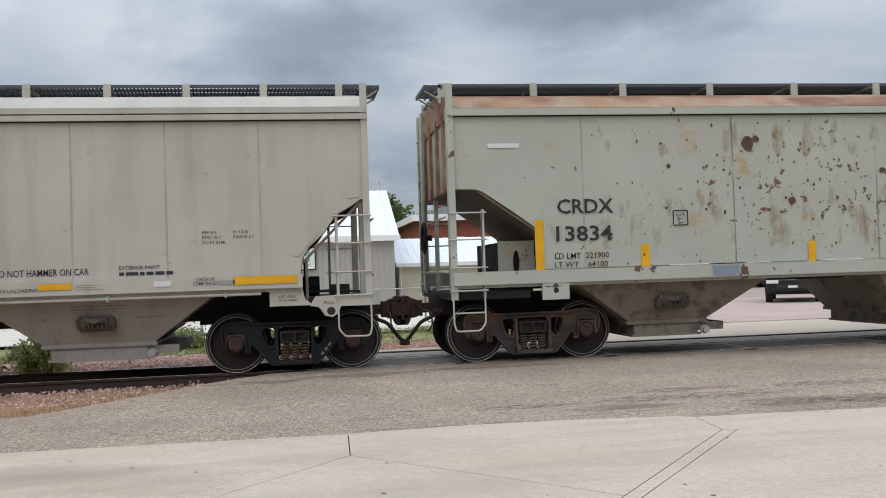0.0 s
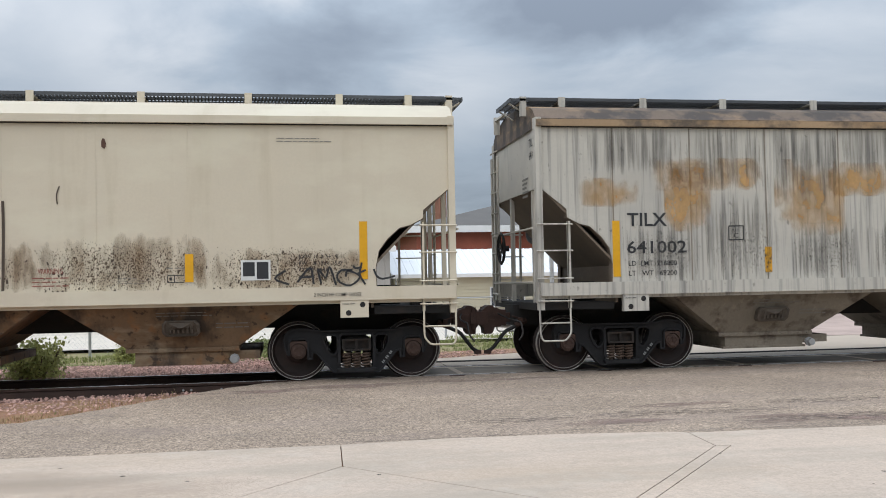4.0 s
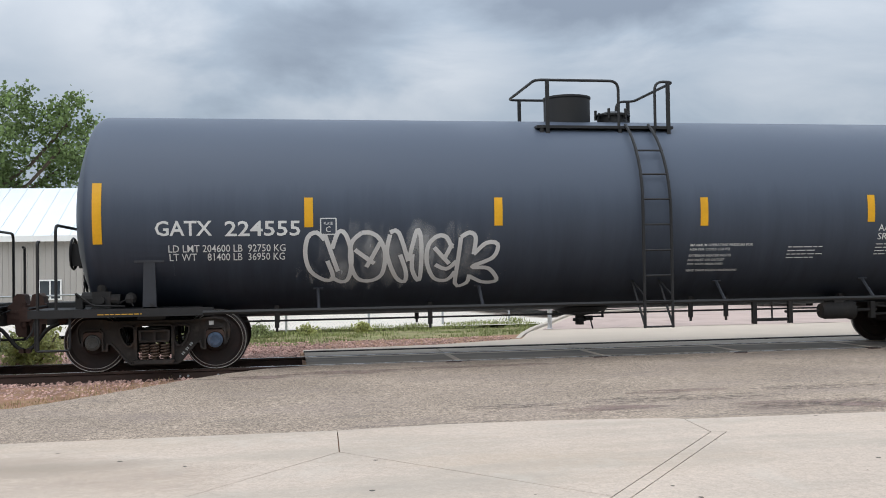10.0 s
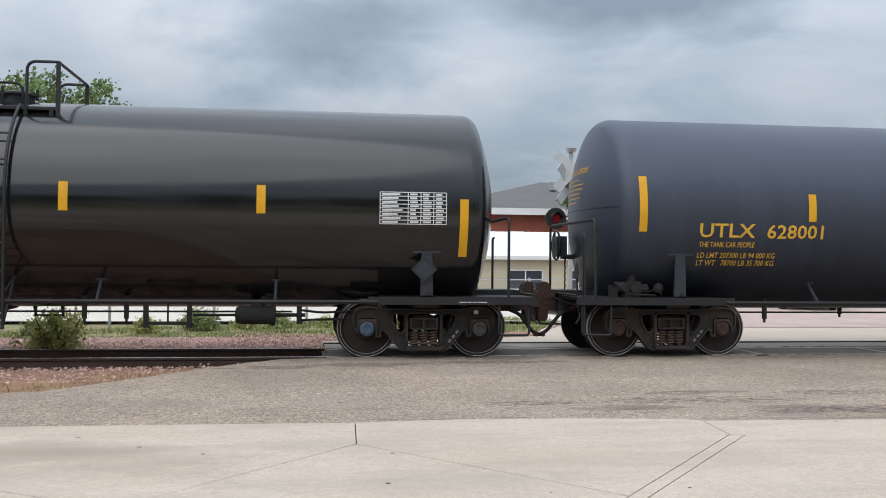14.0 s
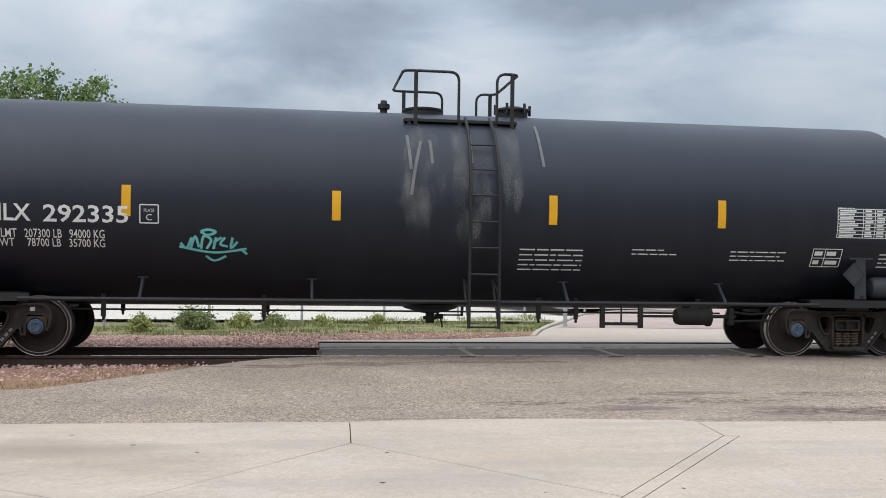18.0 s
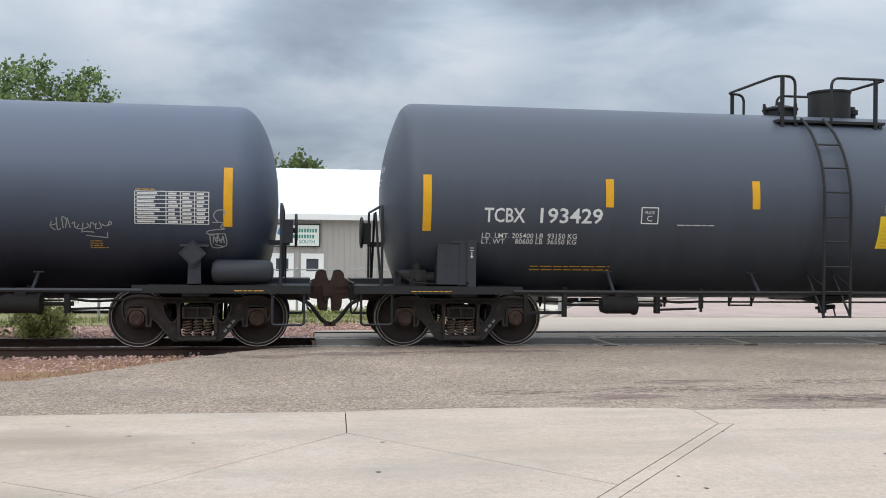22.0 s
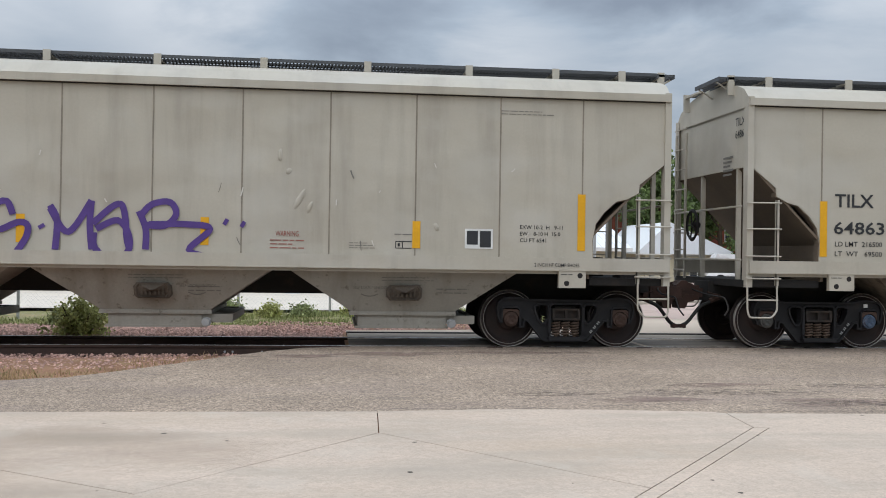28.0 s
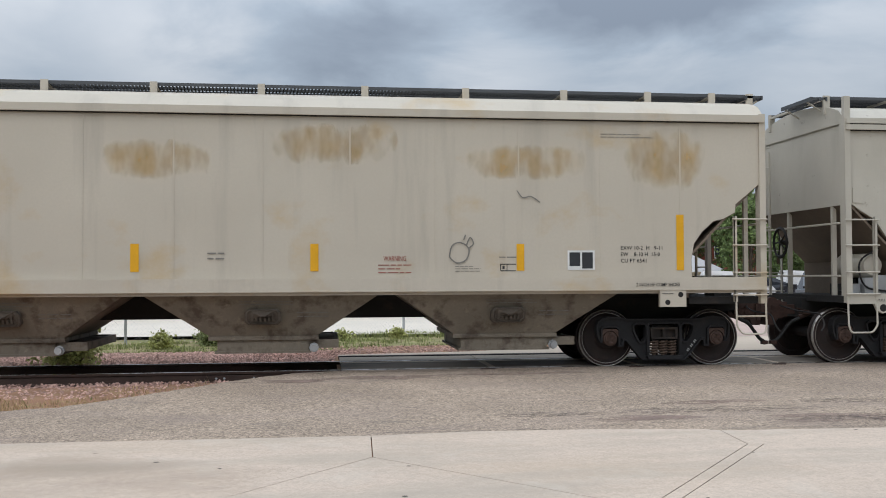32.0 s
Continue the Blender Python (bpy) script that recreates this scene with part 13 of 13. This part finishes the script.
for a in ((-1.24, -1.18, -0.62, 0.62), (1.18, 1.24, -0.62, 0.62), (-1.18, 1.18, 0.56, 0.62), (-1.18, 1.18, -0.62, -0.56)):
    box(bm, a[0], a[1], -0.07, 0.0, a[2], a[3])
part("sign_frame", bm, signal_black, sign)
bm = B()
prism(bm, [(-1.05, 0.1), (-0.95, 0.40), (-0.62, 0.42), (-0.45, 0.30), (-0.62, 0.02), (-0.9, -0.02)], -0.056, -0.05)
part("emblem", bm, sign_blue, sign, "blue emblem")
for z, x0, x1 in ((0.26, -0.35, 1.02), (-0.06, -0.35, 0.95)):
    bm = B()
    x = x0
    while x < x1:
        box(bm, x, x + 0.10, -0.056, -0.05, z - 0.10, z + 0.10)
        x += 0.145
    part("lettering_bar", bm, sign_green, sign, "illegible green lettering")
v, fc = plate_text("SOUTH", 0.21, 0.82)
bm = B()
vs = [bm.verts.new((0.12 + a, -0.056, -0.44 + b)) for a, b, _ in v]
for q in fc:
    bm.faces.new([vs[i] for i in q])
part("lettering", bm, sign_green, sign, "green painted lettering")

annex = thing("cream_house", "low cream-sided building with a white roof and windows", "building")
bm = B()
rows = []
z = GZ
while z < 2.0:
    e = z + 0.1992
    rows += [[bm.verts.new((x, y, h)) for x in (6.1, 17.6)] for y, h in ((56.0, z), (56.03, e))]
    z = e
for p, q in zip(rows, rows[1:]):
    bm.faces.new((p[0], p[1], q[1], q[0]))
part("front_wall", bm, cream_siding, annex, "cream lapped siding")
for x in (6.1, 17.5):
    bm = B()
    prism(bm, [(56.04, GZ), (66.0, GZ), (66.0, 2.0), (61.0, 3.5), (56.04, 2.0)], x, x + 0.1)
    for v in bm.verts:
        v.co = (v.co.y, v.co.x, v.co.z)
    part("end_wall", bm, cream_siding, annex)
for ya in (55.6, 66.4):
    bm = B()
    v = [bm.verts.new(p) for p in ((5.9, ya, 1.98), (17.9, ya, 1.98), (17.9, 61, 3.62), (5.9, 61, 3.62), (5.9, ya, 1.90), (17.9, ya, 1.90), (17.9, 61, 3.54), (5.9, 61, 3.54))]
    for a in ((0, 1, 2, 3), (4, 7, 6, 5), (0, 4, 5, 1), (0, 3, 7, 4), (1, 5, 6, 2)):
        bm.faces.new([v[i] for i in a])
    rf = part("roof_panel", bm, white_roof, annex, "white metal roof")
    bm = B()
    prism(bm, [(ya, 1.98), (61, 3.62), (61, 3.65), (ya, 2.01)], 0, 0.04)
    for v in bm.verts:
        v.co = (v.co.y, v.co.x, v.co.z)
    rib = mesh_of("roof_seam", bm, white_roof)
    for k in range(26):
        part("roof_seam", rib, None, rf).location = (5.95 + 0.46 * k, 0, 0)
bm = B()
box(bm, 5.9, 17.9, 55.52, 55.60, 1.78, 2.0)
part("fascia", bm, white_trim, annex, "white roof edge trim")
bm = B()
tube(bm, [(6.2, 55.9, 1.9), (6.2, 55.9, GZ)], 0.05, 6)
part("downpipe", bm, white_trim, annex)
make_window(annex, 7.42, 8.55, 55.98, 0.05, 1.15)
make_window(annex, 11.9, 13.9, 55.98, 0.05, 1.12, 1)
make_window(annex, 15.6, 16.7, 55.98, 0.05, 1.12, 1)

school = thing("brick_building", "red brick building with a grey hip roof and a tall chimney", "building")
bm = B()
box(bm, 10.0, 44.0, 75.0, 92.0, -1.0, 5.9)
part("brick_wall", bm, brick_wall, school, "red brick wall")
bm = B()
v = [bm.verts.new(p) for p in ((9.3, 74.3, 5.95), (44.7, 74.3, 5.95), (44.7, 92.7, 5.95), (9.3, 92.7, 5.95), (20.5, 83.4, 8.85), (34.0, 83.4, 8.85), (9.3, 74.3, 5.7), (44.7, 74.3, 5.7), (44.7, 92.7, 5.7), (9.3, 92.7, 5.7))]
for a in ((0, 1, 5, 4), (1, 2, 5), (2, 3, 4, 5), (3, 0, 4)):
    bm.faces.new([v[i] for i in a])
part("hip_roof", bm, grey_shingle, school, "grey shingled hip roof")
bm = B()
box(bm, 9.25, 44.75, 74.2, 74.35, 5.45, 5.97)
box(bm, 9.25, 9.40, 74.35, 92.8, 5.45, 5.97)
part("eaves_board", bm, white_trim, school, "white eaves board")
chim = None
bm = B()
box(bm, 11.95, 12.95, 78.0, 79.0, 5.5, 9.7)
chim = part("chimney", bm, surf("chimney_brick", (0.27, 0.13, 0.085), 0.9, var=0.2, scale=2, grain=12, bump=0.3), school, "tall brown brick chimney")
bm = B()
box(bm, 11.88, 13.02, 77.93, 79.07, 9.7, 9.85)
part("chimney_cap", bm, grey_shingle, chim)
bm = B()
tube(bm, [(12.45, 78.5, 9.85), (12.45, 78.5, 10.6)], 0.03, 5)
tube(bm, [(12.2, 78.5, 10.25), (12.7, 78.5, 10.25)], 0.02, 5)
part("aerial", bm, galv, chim)
bm = B()
box(bm, 20.6, 21.1, 80.0, 80.5, 7.9, 8.6)
part("roof_vent", bm, galv, school)
for x in (12.9, 16.5, 20.5, 24.5, 28.5, 32.5):
    make_window(school, x - 0.55, x + 0.55, 74.98, 2.9, 4.1, 1)

house = thing("white_roofed_house", "small pale house with a white gable roof", "building")
bm = B()
box(bm, 20.2, 25.2, 60.0, 68.0, -0.6, 1.85)
part("wall", bm, cream_siding, house, "pale yellow wall")
bm = B()
prism(bm, [(19.5, 1.8), (21.6, 3.75), (26.0, 1.8), (26.0, 1.68), (19.5, 1.68)], 59.4, 68.6)
part("roof", bm, white_roof, house, "white gable roof")
make_window(house, 23.2, 24.2, 59.98, 0.2, 1.2, 1)

# ---- crossing signal with crossbuck ----
sig = thing("crossing_signal", "railway crossing signal mast with metal crossbuck and red lamps", "crossing signal", pose(6.32, 22.6, -0.1))
bm = B()
cyl(bm, (0, 0, 0), (0, 0, 4.25), 0.052, 14)
cyl(bm, (0, 0, 4.25), (0, 0, 4.32), 0.075, 14, 0.03)
part("mast", bm, alu, sig, "aluminium mast", smooth=0.6)
bm = B()
lathe(bm, [(0, 0.10), (0.03, 0.10), (0.06, 0.08), (0.10, 0.07)], 14, "z")
part("mast_base", bm, alu, sig, smooth=0.6)
for y, turn in ((-0.10, -30), (0.10, 35)):
    for a in (45, -45):
        bm = B()
        box(bm, -0.61, 0.61, -0.008, 0.008, -0.115, 0.115)
        bl = part("crossbuck_blade", bm, alu, sig, "bare metal crossbuck blade")
        bl.matrix_basis = pose(0.03, y * (1 if a > 0 else 1.3), 3.86 if y < 0 else 3.55, 0, a, turn)
for dx in (-0.40, 0.24):
    bm = B()
    cyl(bm, (dx, -0.10, 2.70), (dx, -0.13, 2.70), 0.26, 24)
    disc = part("lamp_disc", bm, signal_black, sig, "round black lamp backing")
    bm = B()
    cyl(bm, (dx, -0.13, 2.70), (dx, -0.16, 2.70), 0.105, 18)
    part("lamp", bm, red_lamp if dx > 0 else red_lens, disc, "lit red lamp" if dx > 0 else "dark red lamp lens")
    bm = B()
    n = 10
    for k in range(n):
        a0, a1 = math.pi * k / n, math.pi * (k + 1) / n
        bm.faces.new([bm.verts.new((dx + 0.15 * math.cos(a), y, 2.70 + 0.15 * math.sin(a))) for a, y in ((a0, -0.13), (a1, -0.13), (a1, -0.36), (a0, -0.36))])
    part("lamp_hood", bm, signal_black, disc)
bm = B()
tube(bm, [(-0.40, -0.06, 2.70), (0.24, -0.06, 2.70)], 0.035, 6)
part("cross_arm", bm, alu, sig)
bm = B()
cyl(bm, (0, 0, 4.32), (0, 0, 4.42), 0.11, 14, 0.14)
part("bell", bm, alu, sig)


# ---- parked vehicles ----
def make_vehicle(x, y, z, turn, mat, label, w=1.85, ln=4.6, h=1.65):
    """A parked car seen mostly from the front."""
    c = thing("parked_car", label, "car", pose(x, y, z, 0, 0, turn), "parked cars beyond the road")
    bm = B()
    k = ln / 2
    body = [(-k, 0.42), (-k, 0.78), (-k + 0.15, 0.95), (-0.9, 1.02), (0.15, h * 0.97), (1.6, h), (k - 0.25, 1.05), (k, 0.9), (k, 0.42), (k - 0.4, 0.28), (-k + 0.4, 0.28)]
    prism(bm, body, -w / 2, w / 2)
    for v in bm.verts:
        if v.co.z > 1.03:
            v.co.y *= 0.80
        v.co = (v.co.y, v.co.x, v.co.z)
    part("body", bm, mat, c, bevel=0.06)
    bm = B()
    prism(bm, [(-0.86, 1.05), (0.10, h * 0.95), (0.13, h * 0.93), (-0.80, 1.03)], -w * 0.39, w * 0.39)
    for v in bm.verts:
        v.co = (v.co.y, v.co.x - 0.02, v.co.z + 0.02)
    part("windscreen", bm, glass, c)
    for s in (-1, 1):
        bm = B()
        box(bm, s * w * 0.36 - 0.2, s * w * 0.36 + 0.2, -k - 0.02, -k + 0.05, 0.68, 0.80)
        part("headlight", bm, lens_white, c)
        for yy in (-k + 0.85, k - 0.85):
            bm = B()
            cyl(bm, (s * w / 2 - s * 0.22, yy, 0.33), (s * w / 2 + s * 0.01, yy, 0.33), 0.33, 20)
            wh = part("wheel", bm, rubber, c)
            bm = B()
            cyl(bm, (s * w / 2 - s * 0.02, yy, 0.33), (s * w / 2 + s * 0.02, yy, 0.33), 0.2, 16)
            part("rim", bm, alu, wh)
        bm = B()
        box(bm, s * w * 0.5, s * w * 0.5 + s * 0.16, -0.75, -0.62, 1.0, 1.14) if s > 0 else box(bm, s * w * 0.5 - 0.16, s * w * 0.5, -0.75, -0.62, 1.0, 1.14)
        part("mirror", bm, mat, c)
    bm = B()
    box(bm, -0.55, 0.55, -k - 0.015, -k + 0.03, 0.50, 0.64)
    part("grille", bm, signal_black, c)
    bm = B()
    box(bm, -0.15, 0.15, -k - 0.025, -k, 0.52, 0.60)
    part("number_plate_bar", bm, lens_white, c)
    return c


make_vehicle(18.15, 32.8, -0.012, -30, car_dark, "black sport utility car parked beyond the road", h=1.6)
for i in range(5):
    make_vehicle(24.5 + 2.7 * i, 55 + 0.4 * i, -0.16, 80 + 4 * i, (car_white, car_dark)[i % 2], "white van parked in the far lot" if i % 2 == 0 else "dark car parked in the far lot", h=1.9 if i % 2 == 0 else 1.5)
bm = B()
box(bm, -0.35, 0.35, -0.3, 0.3, -0.1, 0.55)
solid("blue_bin", bm, car_blue, "pale blue plastic bin standing by the wall", "bin", m=pose(-2.0, 51.2, GZ + 0.1), bevel=0.04)
# ---- movement: the train rolls past from left to right, its wheels turn ----
PASS = ((0, 0.000), (1, 10.590), (2, 21.177), (3, 31.762), (4, 42.352), (4.5, 47.648), (6.5, 68.846), (7, 74.152), (8, 84.762), (9, 95.370), (10, 105.978), (11, 116.588), (12, 127.201), (13, 137.815),
        (13.5, 143.126), (15.5, 164.373), (16, 169.686), (17, 180.314), (18, 190.941), (19, 201.566), (20, 212.193), (21, 222.821), (22, 233.462), (23, 244.115), (24, 254.777), (25, 265.446), (25.5, 270.783),
        (27.5, 292.126), (28, 297.465), (29, 308.150), (30, 318.844), (31, 329.553), (32, 340.279))


def gone(t):
    """How far the train has rolled at t seconds."""
    return float(np.interp(t, [p[0] for p in PASS], [p[1] for p in PASS]))


def motions():
    for car, c in TRAIN:
        walk(car, [(t, pose(c + s, TRACK, 0)) for t, s in PASS])
        # the wheels turn while the car is near the crossing
        near = [t / 16 for t in range(0, 513) if -15 < c + gone(t / 16) < 22]
        times = sorted({0.0, 32.0, *near})
        for ws in [o for o in car.children_recursive if o.name.startswith("wheelset")]:
            x, y, z = ws.location
            rows, a0 = [], gone(near[0]) if near else 0.0
            for t in times:
                s = min(max(gone(t), a0), gone(near[-1]) if near else 0.0)
                rows.append((t, pose(x, y, z, 0, math.degrees((s - a0) / WHEEL_R) % 360, 0)))
            walk(ws, rows)


motions()
